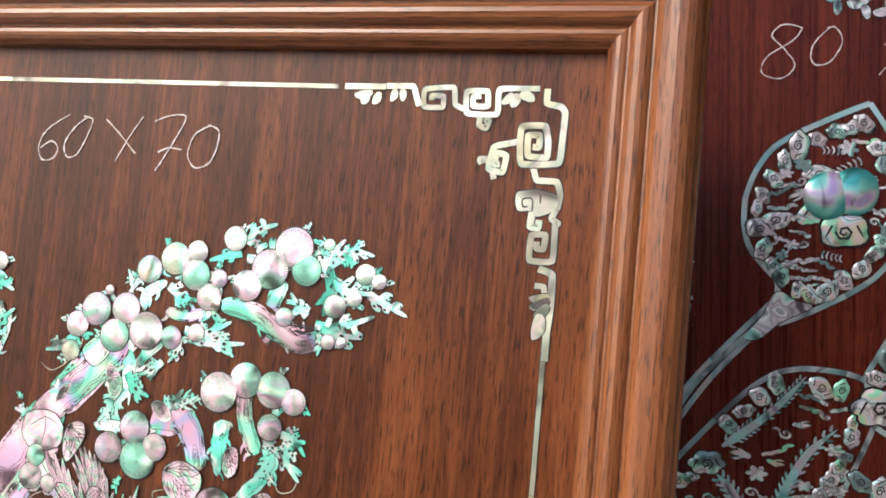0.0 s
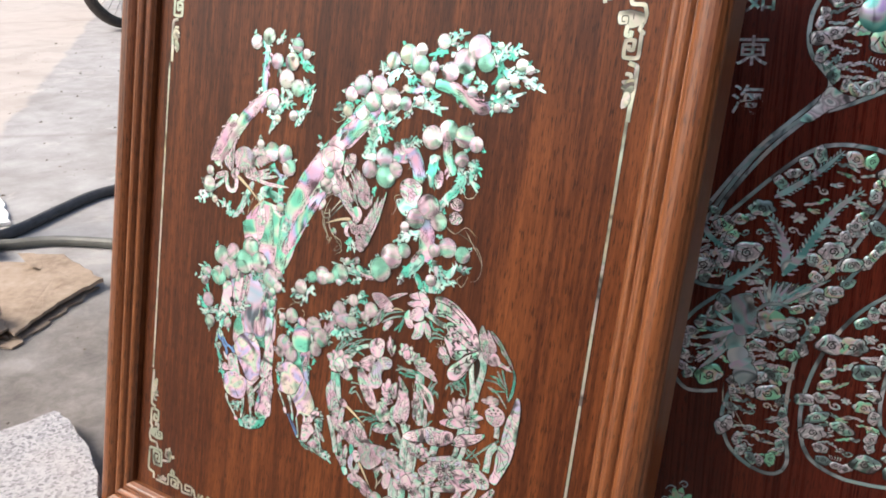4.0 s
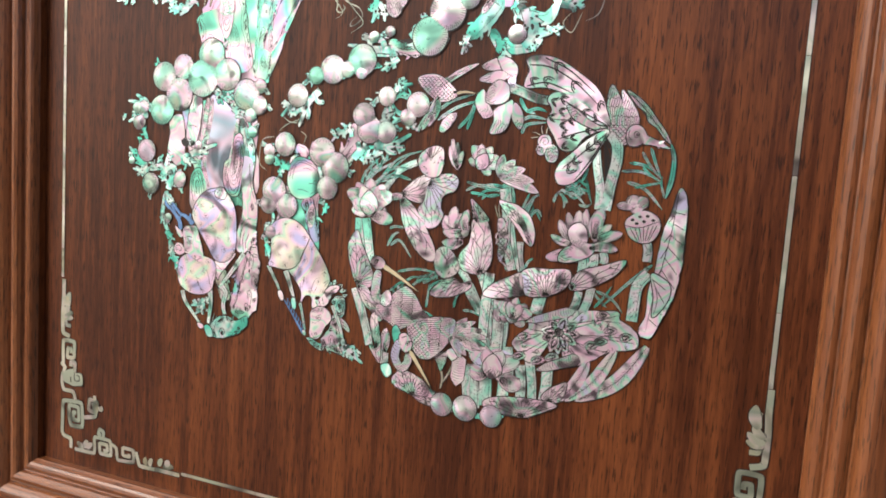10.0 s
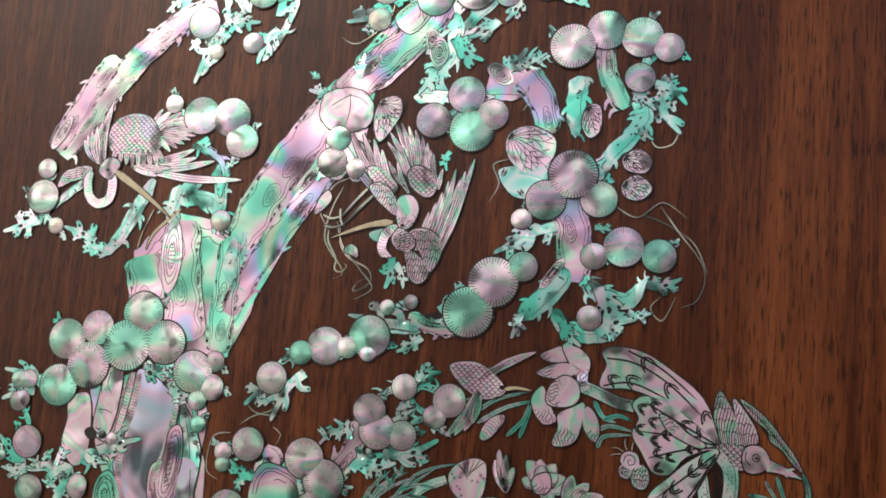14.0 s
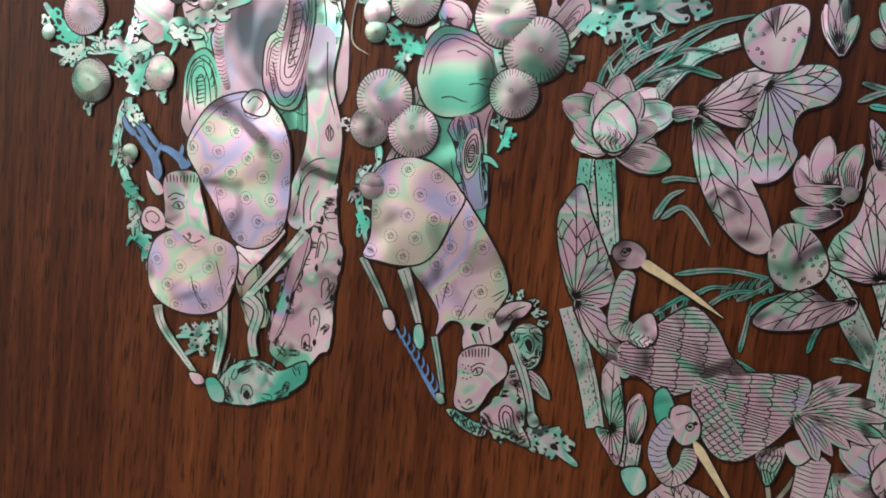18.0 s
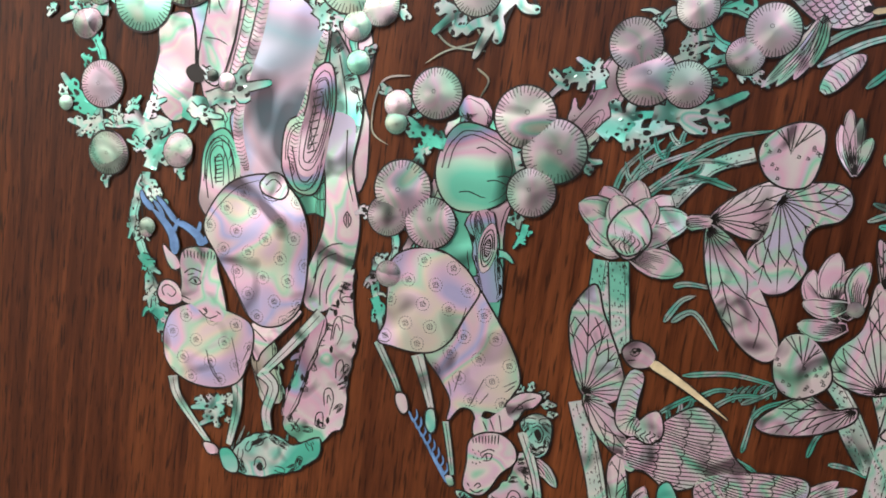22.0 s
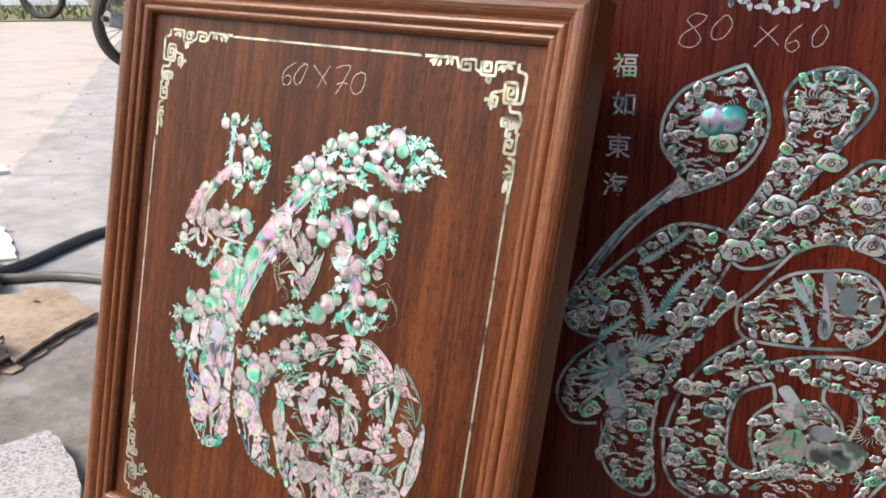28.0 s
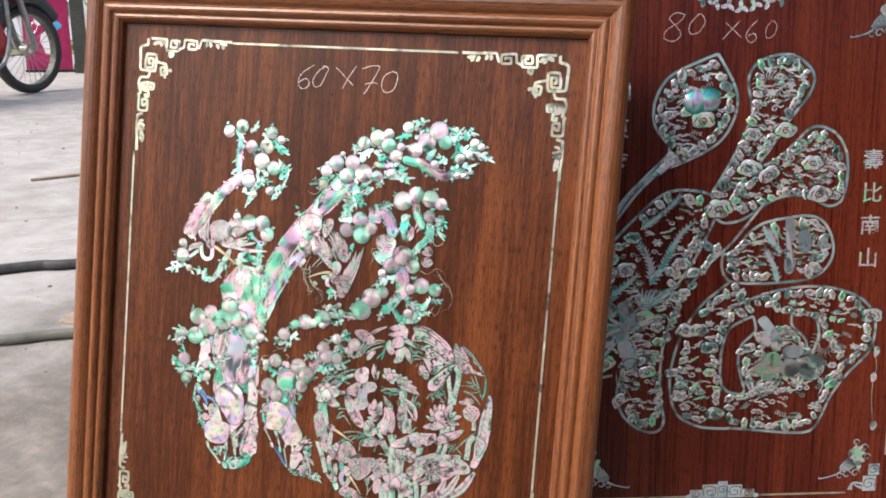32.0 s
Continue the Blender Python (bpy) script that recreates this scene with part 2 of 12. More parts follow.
PEARL = {k: pearl("pearl_" + k, p, t, d, s, c) for k, p, t, d, s, c in (
    ("cap", "cap", -0.06, 1, 45, SMOKE), ("plain", "plain", 0.1, 1, 62, ROSE), ("coral", "plain", -0.14, 1, 60, JADE), ("bark", "plain", 0.0, 1, 27, SHORE),
    ("leaf", "plain", 0.06, 0.96, 62, ROSE), ("petal", "plain", 0.05, 1, 62, ROSE), ("feather", "plain", 0.05, 0.95, 62, ROSE), ("scale", "plain", 0.1, 0.9, 70, ROSE),
    ("stem", "plain", 0.02, 1, 50, MINT), ("pod", "plain", 0.1, 1, 62, ROSE), ("deer", "plain", 0.06, 1, 42, DAWN), ("moth", "plain", 0.14, 0.97, 62, ROSE),
    ("grass", "plain", -0.2, 0.7, 90, JADE))}
PEARL["lilac"] = pearl("pearl_lilac", "plain", 0.0, 1.0, 30, ((0.1, (0.5, 0.62, 0.9)), (0.25, (0.84, 0.7, 0.9)), (0.38, (0.56, 0.76, 0.9)), (0.5, (0.9, 0.7, 0.84)), (0.6, (0.56, 0.66, 0.92)), (0.72, (0.56, 0.84, 0.78)), (0.9, (0.8, 0.74, 0.92))))
PEARL["strip"] = pearl("pearl_strip", "plain", 0.06, 0.95, 30, CREAM, depth=0.78)


def flat(name, color, rough=0.5, metal=0.0, vary=0.25, scale=200, bump=0.0):
    n = Nodes(name, rough, metal)
    f = n.noise(n.coords("Object"), scale, 4, 0.6)
    c = n.ramp(f, (0.25, tuple(v * (1 - vary) for v in color)), (0.75, tuple(min(1, v * (1 + vary)) for v in color)))
    if bump:
        n.bump(f, bump, 0.001)
    return n.done(c)


M_INK = flat("black_lacquer", (0.008, 0.006, 0.005), 0.35)
M_GOLD = flat("yellow_shell", (0.5, 0.42, 0.27), 0.3, vary=0.35, scale=150)
M_BLUE = flat("blue_shell", (0.13, 0.26, 0.5), 0.25, vary=0.5, scale=150)
M_CHALK = flat("chalk", (0.62, 0.55, 0.53), 0.95, vary=0.4, scale=1500, bump=0.6)
PEARL["gold"], PEARL["blue"], PEARL["ink"] = M_GOLD, M_BLUE, M_INK

# ---- helpers ----
def part(name, bm, material, parent, label="", m=None, smooth=False):
    """Links a bmesh as one mesh object, under a parent if there is one."""
    if isinstance(bm, bpy.types.Mesh):
        me = bm
    else:
        me = bpy.data.meshes.new(name)
        bm.to_mesh(me)
        bm.free()
        if smooth:
            me.polygons.foreach_set("use_smooth", [True] * len(me.polygons))
    if material and not me.materials:
        me.materials.append(material)
    ob = new(name, me)
    if parent:
        ob.parent = parent
    if m is not None:
        ob.matrix_local = m
    if label:
        ob["label"] = label
    return ob


def box(x0, x1, y0, y1, z0, z1, bev=0.0, seg=2):
    bm = bmesh.new()
    bmesh.ops.create_cube(bm, size=1, matrix=Matrix.Translation(((x0 + x1) / 2, (y0 + y1) / 2, (z0 + z1) / 2)) @ Matrix.Diagonal((x1 - x0, y1 - y0, z1 - z0, 1)))
    if bev:
        bmesh.ops.bevel(bm, geom=bm.edges[:], offset=bev, segments=seg, affect="EDGES")
    return bm


def empty(name, m, label, category, group="", kind=""):
    ob = new(name)
    ob.matrix_world = m
    return tagged(ob, label, category, group, kind)


def rail(length, width, profile):
    """A mitred moulding: along x, its outer edge on y = 0; the profile is (inwards, outwards to the viewer) in mm."""
    bm = bmesh.new()
    rows = []
    for end in (-1, 1):
        rows.append([bm.verts.new((end * (length / 2 - d / 1000), d / 1000, h / 1000)) for d, h in profile])
    n = len(profile)
    for i in range(n):
        j = (i + 1) % n
        bm.faces.new((rows[0][i], rows[1][i], rows[1][j], rows[0][j]))
    bm.faces.new(rows[0])
    bm.faces.new(rows[1][::-1])
    bmesh.ops.recalc_face_normals(bm, faces=bm.faces[:])
    # cut along the length, so that the grain's coordinates and the edge wear have something to hold
    return bm


def mitred_frame(thing, w, h, cz, profile, material):
    """Four mouldings round a field w by h whose middle is at height cz."""
    for name, length, place, turn in (
        ("top_rail", w, (0, 0, cz + h / 2), 180), ("bottom_rail", w, (0, 0, cz - h / 2), 0),
        ("side_rail", h, (-w / 2, 0, cz), -90), ("side_rail", h, (w / 2, 0, cz), 90)):
        m = Matrix.Translation(place) @ pose(0, 0, 0, 90) @ pose(0, 0, 0, 0, 0, turn)
        part(name, rail(length, 0, profile), material, thing, m=m)

# ---- the ground ----
gm = Nodes("concrete", 0.88, 0, 0.3)
gv = gm.coords("Object")
g1 = gm.noise(gv, 0.8, 5, 0.6)
g2 = gm.noise(gv, 9, 8, 0.68)
g3 = gm.noise(gv, 90, 5, 0.7)
gs = gm.node("SeparateXYZ")
gm.put(gs.inputs[0], gv)
# the smooth grey slab ends on a slanting joint; beyond it the yard is paler
joint = gm.math("ADD", gm.math("SUBTRACT", gm.math("MULTIPLY", gs.outputs[0], 0.662), gm.math("MULTIPLY", gs.outputs[1], -0.749)), 1.20)
joint = gm.math("ADD", joint, gm.math("MULTIPLY", gm.math("SUBTRACT", gm.noise(gv, 4, 4), 0.5), 0.12))
yard = gm.ramp(gm.math("ADD", gm.math("MULTIPLY", g1, 0.5), gm.math("MULTIPLY", g2, 0.5)), (0.3, (0.37, 0.333, 0.3)), (0.55, (0.435, 0.398, 0.366)), (0.75, (0.49, 0.453, 0.42)))
slab = gm.ramp(gm.math("ADD", gm.math("MULTIPLY", g1, 0.35), gm.math("MULTIPLY", g2, 0.65)), (0.3, (0.215, 0.204, 0.195)), (0.5, (0.325, 0.318, 0.314)), (0.68, (0.41, 0.405, 0.403)))
gcol = gm.mix(gm.ramp(joint, (0.49, 0.0), (0.51, 1.0)), yard, slab)
# worn patches, dusty smears and drips of mortar
worn = gm.noise(gv, 2.6, 7, 0.62, 1.2)
gcol = gm.mix(gm.ramp(worn, (0.48, 0.0), (0.62, 0.5)), gcol, gm.mix(0.4, gcol, (0.14, 0.115, 0.09)))
gcol = gm.mix(gm.ramp(gm.noise(gv, 3.4, 8, 0.7, 2.0), (0.58, 0.0), (0.66, 0.45)), gcol, (0.5, 0.47, 0.44))
# shade on the workshop's end of the slab, painted as mottled dark, ragged-edged
near_shade = gm.math("ADD", gs.outputs[0], gm.math("MULTIPLY", gm.math("SUBTRACT", gm.noise(gv, 5, 6, 0.65), 0.5), 0.7))
near_shade = gm.math("MULTIPLY", gm.ramp(gm.math("ADD", near_shade, 1.5), (0.5, 0.0), (0.85, 1.0)), gm.ramp(gm.math("SUBTRACT", 1.3, gs.outputs[1]), (0.3, 0.0), (0.6, 1.0)))
shade_tone = gm.ramp(gm.math("ADD", gm.math("MULTIPLY", g2, 0.6), gm.math("MULTIPLY", gm.noise(gv, 30, 7, 0.72, 1.0), 0.4)), (0.36, (0.05, 0.042, 0.035)), (0.5, (0.125, 0.108, 0.093)), (0.64, (0.23, 0.205, 0.185)))
gcol = gm.mix(gm.math("MULTIPLY", near_shade, 0.74), gcol, shade_tone)
spot = gm.ramp(gm.noise(gv, 26, 3, 0.5), (0.7, 0.0), (0.78, 0.5))
gcol = gm.mix(spot, gcol, (0.14, 0.12, 0.1))
crack = gm.node("TexVoronoi")
crack.feature = "DISTANCE_TO_EDGE"
gm.put(crack.inputs["Vector"], gm.mix(0.12, gv, gm.node("TexNoise").outputs["Color"]))
crack.inputs["Scale"].default_value = 0.3
gcol = gm.mix(gm.ramp(crack.outputs["Distance"], (0.0, 0.3), (0.006, 0.0)), gcol, (0.13, 0.1, 0.08))
gm.bump(gm.math("ADD", g2, gm.math("MULTIPLY", g3, 0.5)), 0.22, 0.006)
M_GROUND = gm.done(gcol)
bm = bmesh.new()
bmesh.ops.create_grid(bm, x_segments=60, y_segments=60, size=400)
tagged(part("ground", bm, M_GROUND, None), "worn grey concrete yard with stains and cracks", "ground", kind="structure")

# ---- the framed picture ----
OUT_W, OUT_H, MID = 0.592, 0.682, 0.0
picture = empty("inlaid_picture", FACE, "brown wooden picture inlaid with iridescent shell, leaning, chalk-marked", "framed picture")
PROFILE = ((0, -28), (0, 7.0), (0.7, 9.5), (2.0, 10.8), (3.2, 13.2), (6, 16.0), (9.5, 17.7), (13, 18), (16.6, 17.3), (19.4, 15.4), (21.4, 13), (22.2, 11.4), (23.2, 11.2), (24.2, 12.6), (26, 13.9), (28.3, 14.4), (30.6, 13.4), (32.2, 11.6), (33.0, 9.6), (34.0, 9.2), (35.2, 10.0), (37, 10.4), (38.8, 9.8), (40.2, 8.6), (41.5, 6.5), (42.5, 5.2), (42.5, -6), (38, -28))
mitred_frame(picture, OUT_W, OUT_H, MID, PROFILE, M_FRAME)
part("board", box(-0.262, 0.262, 0, 0.012, MID - 0.307, MID + 0.307), M_BOARD, picture)

# ---- the taller picture behind it ----
SHARE = 0.967
BACK = pose(0.4536, 0.1289, 0.0102, -7.74, -1.99, 14.54)
second = empty("inlaid_picture", BACK @ Matrix.Scale(SHARE, 4), "dark red polished picture with inlaid pearl calligraphy, standing behind", "framed picture")
mitred_frame(second, 0.6, 0.8, 0.415, PROFILE, M_DARK_FRAME)
part("board", box(-0.262, 0.262, 0, 0.012, 0.06, 0.77), M_DARK, second)

# ---- added, unseen walls behind the pictures and the viewer, to hold off light ----
M_WALL = flat("old_render", (0.1, 0.082, 0.066), 0.9, vary=0.3, scale=6, bump=0.4)
for name, b in (("wall_north", (-0.12, 3.2, 0.42, 0.6, 0, 2.6)), ("wall_east", (3.0, 3.2, -2.2, 0.42, 0, 2.6)), ("wall_south", (-0.9, 3.2, -2.4, -2.2, 0, 1.15))):
    tagged(part(name, box(*b), M_WALL, None), "plain stained cement-rendered wall, unseen, added to hold off light", "wall", kind="structure")
# an unseen roof sheet, added to keep high sky light off the pictures
M_ROOF = flat("roof_sheet", (0.12, 0.115, 0.11), 0.6, 0.3, vary=0.3, scale=5)
tagged(part("ceiling", box(-1.3, 3.2, -1.0, 0.62, 2.6, 2.66), M_ROOF, None), "plain grey sheet roof, unseen, added to block sky light", "roof", kind="structure")

# ---- the inlayer's kit: pieces cut from shell, set on a face; sizes in mm, x along the face and y up it ----
class Bench:
    """Where pieces are set: a parent thing, how high the next layer lies, and how far the pieces lie off the drawing."""
    thing, count, low, root, drift = None, 0, 0.30, None, None


def slack(x, y):
    """The paper pattern shrank unevenly under the glue: the shift, in mm, of a piece drawn at x, y."""
    u, v = x / 100, y / 100
    q = (1, u, v, u * u, u * v, v * v, u ** 3, u * u * v, u * v * v, v ** 3)
    return (sum(a * b for a, b in zip(q, (3.73, -2.52, -0.01, -0.79, -1.13, 0.17, 0.52, -0.45, 0.82, 0.13))), sum(a * b for a, b in zip(q, (4.06, 0.33, -1.72, -0.92, -0.58, -0.55, -0.21, -0.11, 0.61, 0.27))))


def seat(x, y, turn=0.0, layer=0, sx=1.0, sy=None):
    Bench.count += 1
    if Bench.drift:
        dx, dy = Bench.drift(x, y)
        x, y = x + dx, y + dy
    lift = (Bench.low + layer * 0.2 + (Bench.count % 40) * 0.004) / 1000
    return Matrix.Translation((x / 1000, -lift, y / 1000)) @ pose(0, 0, 0, 90, 0, 0) @ pose(0, 0, 0, 0, 0, turn) @ Matrix.Diagonal((sx, sx if sy is None else sy, 1, 1))


def spline(pts, per=5, closed=False):
    """A smooth line through a few points."""
    p = [Vector(q) for q in pts]
    n = len(p)
    if n == 2 and not closed:
        return [p[0].lerp(p[1], k / per) for k in range(per + 1)]
    out = []
    for i in range(n if closed else n - 1):
        a, b, c, d = (p[(i + k) % n] if closed else p[min(max(i + k, 0), n - 1)] for k in (-1, 0, 1, 2))
        for k in range(per):
            t = k / per
            out.append(0.5 * (2 * b + (c - a) * t + (2 * a - 5 * b + 4 * c - d) * t * t + (3 * b - a - 3 * c + d) * t ** 3))
    if not closed:
        out.append(p[-1])
    return out


def ribbon(bm, line, widths, z, dome, slot, uv=None, wob=0.0, seed=0.0, sides=True):
    """A band along a line, with its widths, raised in the middle; crisp at its sides."""
    n, rows, run = len(line), [], 0.0
    for i, q in enumerate(line):
        d = (line[min(i + 1, n - 1)] - line[max(i - 1, 0)])
        d = d.normalized() if d.length > 1e-9 else Vector((1, 0))
        s = Vector((-d.y, d.x))
        if i:
            run += (q - line[i - 1]).length
        w = widths[i] / 2
        row = []
        for k in (-1, 0, 1):
            e = k * w
            if wob and k:
                e += k * wob * noise.noise((run * 0.35 + seed, k * 7.0, seed))
            row.append((bm.verts.new((*(q + s * e), z + dome * (1 - k * k))), run / 10, (k + 1) / 2))
        if sides:
            for end in (0, -1):
                v = row[end][0].co
                row.append((bm.verts.new((v.x, v.y, z)), row[end][1], row[end][2]))
                row.append((bm.verts.new((v.x, v.y, 0)), row[end][1], row[end][2]))
        rows.append(row)
    for a, b in zip(rows, rows[1:]):
        for k in (0, 1) + ((3, 5) if sides else ()):
            f = bm.faces.new((a[k][0], b[k][0], b[k + 1][0], a[k + 1][0]))
            f.material_index, f.smooth = slot, k < 2
            if uv:
                for loop, src in zip(f.loops, (a[k], b[k], b[k + 1], a[k + 1])):
                    loop[uv].uv = src[1:]


def finish(name, bm, kind, x, y, layer=0, label="", sub=None):
    bmesh.ops.recalc_face_normals(bm, faces=bm.faces[:])
    bmesh.ops.scale(bm, vec=(0.001, 0.001, 0.001), verts=bm.verts[:])
    me = bpy.data.meshes.new(name)
    bm.to_mesh(me)
    bm.free()
    me.materials.append(PEARL[kind])
    me.materials.append(M_INK)
    return part(name, me, None, Bench.thing, label, seat(x, y, 0, layer))


def tapered(n, w0, w1, tip, root):
    out = []
    for i in range(n):
        t = i / (n - 1)
        w = w0 + (w1 - w0) * t
        if tip:
            w *= min(1, (1 - t) * 4 + 0.06)
        elif n > 8:
            w *= min(1, 0.45 + 0.55 * math.sqrt(min(1, (1 - t) * 7)))
        if root:
            w *= min(1, t * 5 + 0.25)
        elif n > 8:
            w *= min(1, 0.45 + 0.55 * math.sqrt(min(1, t * 7)))
        out.append(max(w, 0.12))
    return out


def rooted(bm, a, b):
    """The black filling reaches down into the shell."""
    if Bench.root is not None:
        u, v = (bm.verts.new((q.co.x, q.co.y, 0.06)) for q in (a, b))
        bm.faces.new((a, b, v, u)).material_index = 1
        bm.faces.new((u, v, Bench.root)).material_index = 1


def scratch(bm, line, w, z):
    """One engraved line, filled with black: a thin band that ends in a point."""
    n = len(line)
    prev = None
    for i, q in enumerate(line):
        d = line[min(i + 1, n - 1)] - line[max(i - 1, 0)]
        if d.length < 1e-6:
            continue
        d.normalize()
        e = w / 2 * min(1, 0.35 + 2.6 * (1 - i / max(1, n - 1)))
        h = z(i) if callable(z) else z
        pair = [bm.verts.new((q.x - d.y * k, q.y + d.x * k, h)) for k in (e, -e)]
        if prev:
            bm.faces.new((prev[0], prev[1], pair[1], pair[0])).material_index = 1
        else:
            rooted(bm, pair[0], pair[1])
        prev = pair


def drop(bm, x, y, rx, ry, turn, z):
    """A hole through the shell, black, like a drop."""
    c, s = math.cos(turn), math.sin(turn)
    ring = []
    for k in range(8):
        a = k * math.pi / 4
        px, py = rx * math.cos(a), ry * math.sin(a) * (1 - 0.35 * math.cos(a))
        ring.append(bm.verts.new((x + px * c - py * s, y + px * s + py * c, z)))
    bm.faces.new(ring).material_index = 1
    rooted(bm, ring[0], ring[4])


def along(bm, line, wid, rnd, look, z=0.12):
    """The lines cut into a long piece: look names the way they run."""
    n = len(line)
    length = sum((b - a).length for a, b in zip(line, line[1:]))

    def at(t, v):
        f = min(max(t, 0), 0.999) * (n - 1)
        i = int(f)
        q = line[i].lerp(line[i + 1], f - i)
        d = (line[i + 1] - line[i]).normalized()
        w = wid[i] + (wid[i + 1] - wid[i]) * (f - i)
        return q + Vector((-d.y, d.x)) * v * w / 2

    def draw(fn, t0, t1, w=0.3, steps=8):
        scratch(bm, [at(t0 + (t1 - t0) * k / steps, fn(t0 + (t1 - t0) * k / steps)) for k in range(steps + 1)], w, z + 0.04)

    big = max(wid)
    if look == "bark":
        for side in (-1, 1):
            ph = rnd.uniform(0, 9)
            for v in (0.78, 0.6) if big > 8 and side == rnd.choice((-1, 1)) else (0.74,):
                draw(lambda t, v=v: side * (v + 0.09 * math.sin(t * length * 0.45 + ph)), 0.04, 0.96, 0.28, max(8, int(length / 2)))
            for k in range(int(length / 3.4)):
                t = rnd.uniform(0.05, 0.95)
                if rnd.random() < 0.45:
                    p, q = at(t, side * 0.84), at(t + 0.01, side * 0.84)
                    dr = q - p
                    drop(bm, p.x, p.y, rnd.uniform(0.8, 1.5), rnd.uniform(0.35, 0.6), math.atan2(dr.y, dr.x), z + 0.04)
                else:
                    for j in range(4):
                        draw(lambda u, t=t, j=j: side * (0.98 - (u - t - j * 0.5 / length) * length * 0.18), t + j * 0.5 / length, t + (j * 0.5 + 1.2) / length, 0.22, 2)
        if length > 22 and big > 7:
            for k in range(1 + int(length / 45)):
                c, h = rnd.uniform(0.2, 0.8), min(0.22, 5.5 / length)
                off = rnd.uniform(-0.25, 0.25)
                for m in (1.0, 0.68, 0.4):
                    ring = [at(c + h * m * math.cos(a * 0.5236) , off + 0.34 * m * math.sin(a * 0.5236) * (1 + 0.25 * math.cos(a * 0.5236))) for a in range(13)]
                    scratch(bm, ring, 0.3, z + 0.045)
                for j in range(7):
                    u = c + h * (j - 3) * 0.1
                    scratch(bm, [at(u, off - 0.1), at(u + 0.01, off + 0.12)], 0.2, z + 0.045)
    elif look == "coral":
        for k in range(int(length / 6)):
            p, q = at(rnd.uniform(0.1, 0.85), rnd.uniform(-0.4, 0.4)), Vector((1, 0))
            drop(bm, p.x, p.y, rnd.uniform(0.5, 0.9), rnd.uniform(0.25, 0.45), rnd.uniform(0, 6), z + 0.04)
        draw(lambda t: 0.55 + 0.1 * math.sin(t * 9), 0.1, 0.8, 0.22)
    elif look == "stem":
        for k in range(int(length * big * 0.42)):
            p = at(rnd.uniform(0.02, 0.98), rnd.uniform(-0.85, 0.85))
            i = min(n - 2, int(rnd.random() * (n - 1)))
            d = (line[i + 1] - line[i]).normalized() * rnd.uniform(0.45, 0.8)
            scratch(bm, [p - d * 0.5, p + d * 0.5], 0.36, z + 0.04)
        draw(lambda t: 0.62, 0.0, 1.0, 0.2)
    elif look == "feather":
        lines = max(2, int(big / 1.15))
        for k in range(lines):
            v = -0.8 + 1.6 * (k + 0.5) / lines
            draw(lambda t, v=v: v * (1 - 0.25 * t) + 0.08 * math.sin(t * 5), 0.02 + 0.05 * (k % 2), 0.9 - 0.12 * abs(v), 0.26, 6)
    elif look == "petal":
        lines = max(4, int(big / 0.72))
        for k in range(lines):
            v = -0.75 + 1.5 * (k + 0.5) / lines
            draw(lambda t, v=v: v, 0.03, rnd.uniform(0.35, 0.62) * (1.2 - 0.5 * abs(v)), 0.28, 4)
        for side in (-1, 1):
            draw(lambda t: side * 0.8, 0.4, 0.96, 0.2, 5)
    elif look == "leaf":
        draw(lambda t: 0.0, 0.02, 0.97, 0.3)
        for k in range(max(3, int(length / 2.4))):
            t = 0.06 + 0.85 * k / max(3, int(length / 2.4))
            for side in (-1, 1):
                draw(lambda u, t=t: side * (u - t) * length * 1.3 / max(2, big), t, t + 0.62 * big / 2 / max(4, length), 0.22, 3)
    elif look == "loops":
        reps = max(1, int(length / 8))
        for k in range(reps):
            t0, t1 = (k + 0.1) / reps * 0.92, (k + 0.85) / reps * 0.92
            for m in (1.0, 0.7, 0.42, 0.18):
                c, h = t1 - (t1 - t0) * m * 0.5, (t1 - t0) * m * 0.5
                scratch(bm, [at(c + h * math.cos(a * 0.5236), 0.6 * m * math.sin(a * 0.5236)) for a in range(13)], 0.42, z + 0.04)
        draw(lambda t: 0.8, 0.3, 0.95, 0.22)
        draw(lambda t: -0.8, 0.3, 0.95, 0.22)
    elif look == "blade":
        draw(lambda t: 0.0, 0.05, 0.9, 0.22)
    elif look == "rungs":
        for k in range(int(length / 1.25)):
            t = (k + 0.5) * 1.25 / length
            scratch(bm, [at(t, -0.95), at(t + 0.6 / length, 0), at(t, 0.95)], 0.24, z + 0.04)


LOOKS = {"bark": "bark", "coral": "coral", "stem": "stem", "feather": "feather", "scale": "rungs", "petal": "petal", "leaf": "leaf", "moth": "loops", "grass": "blade"}


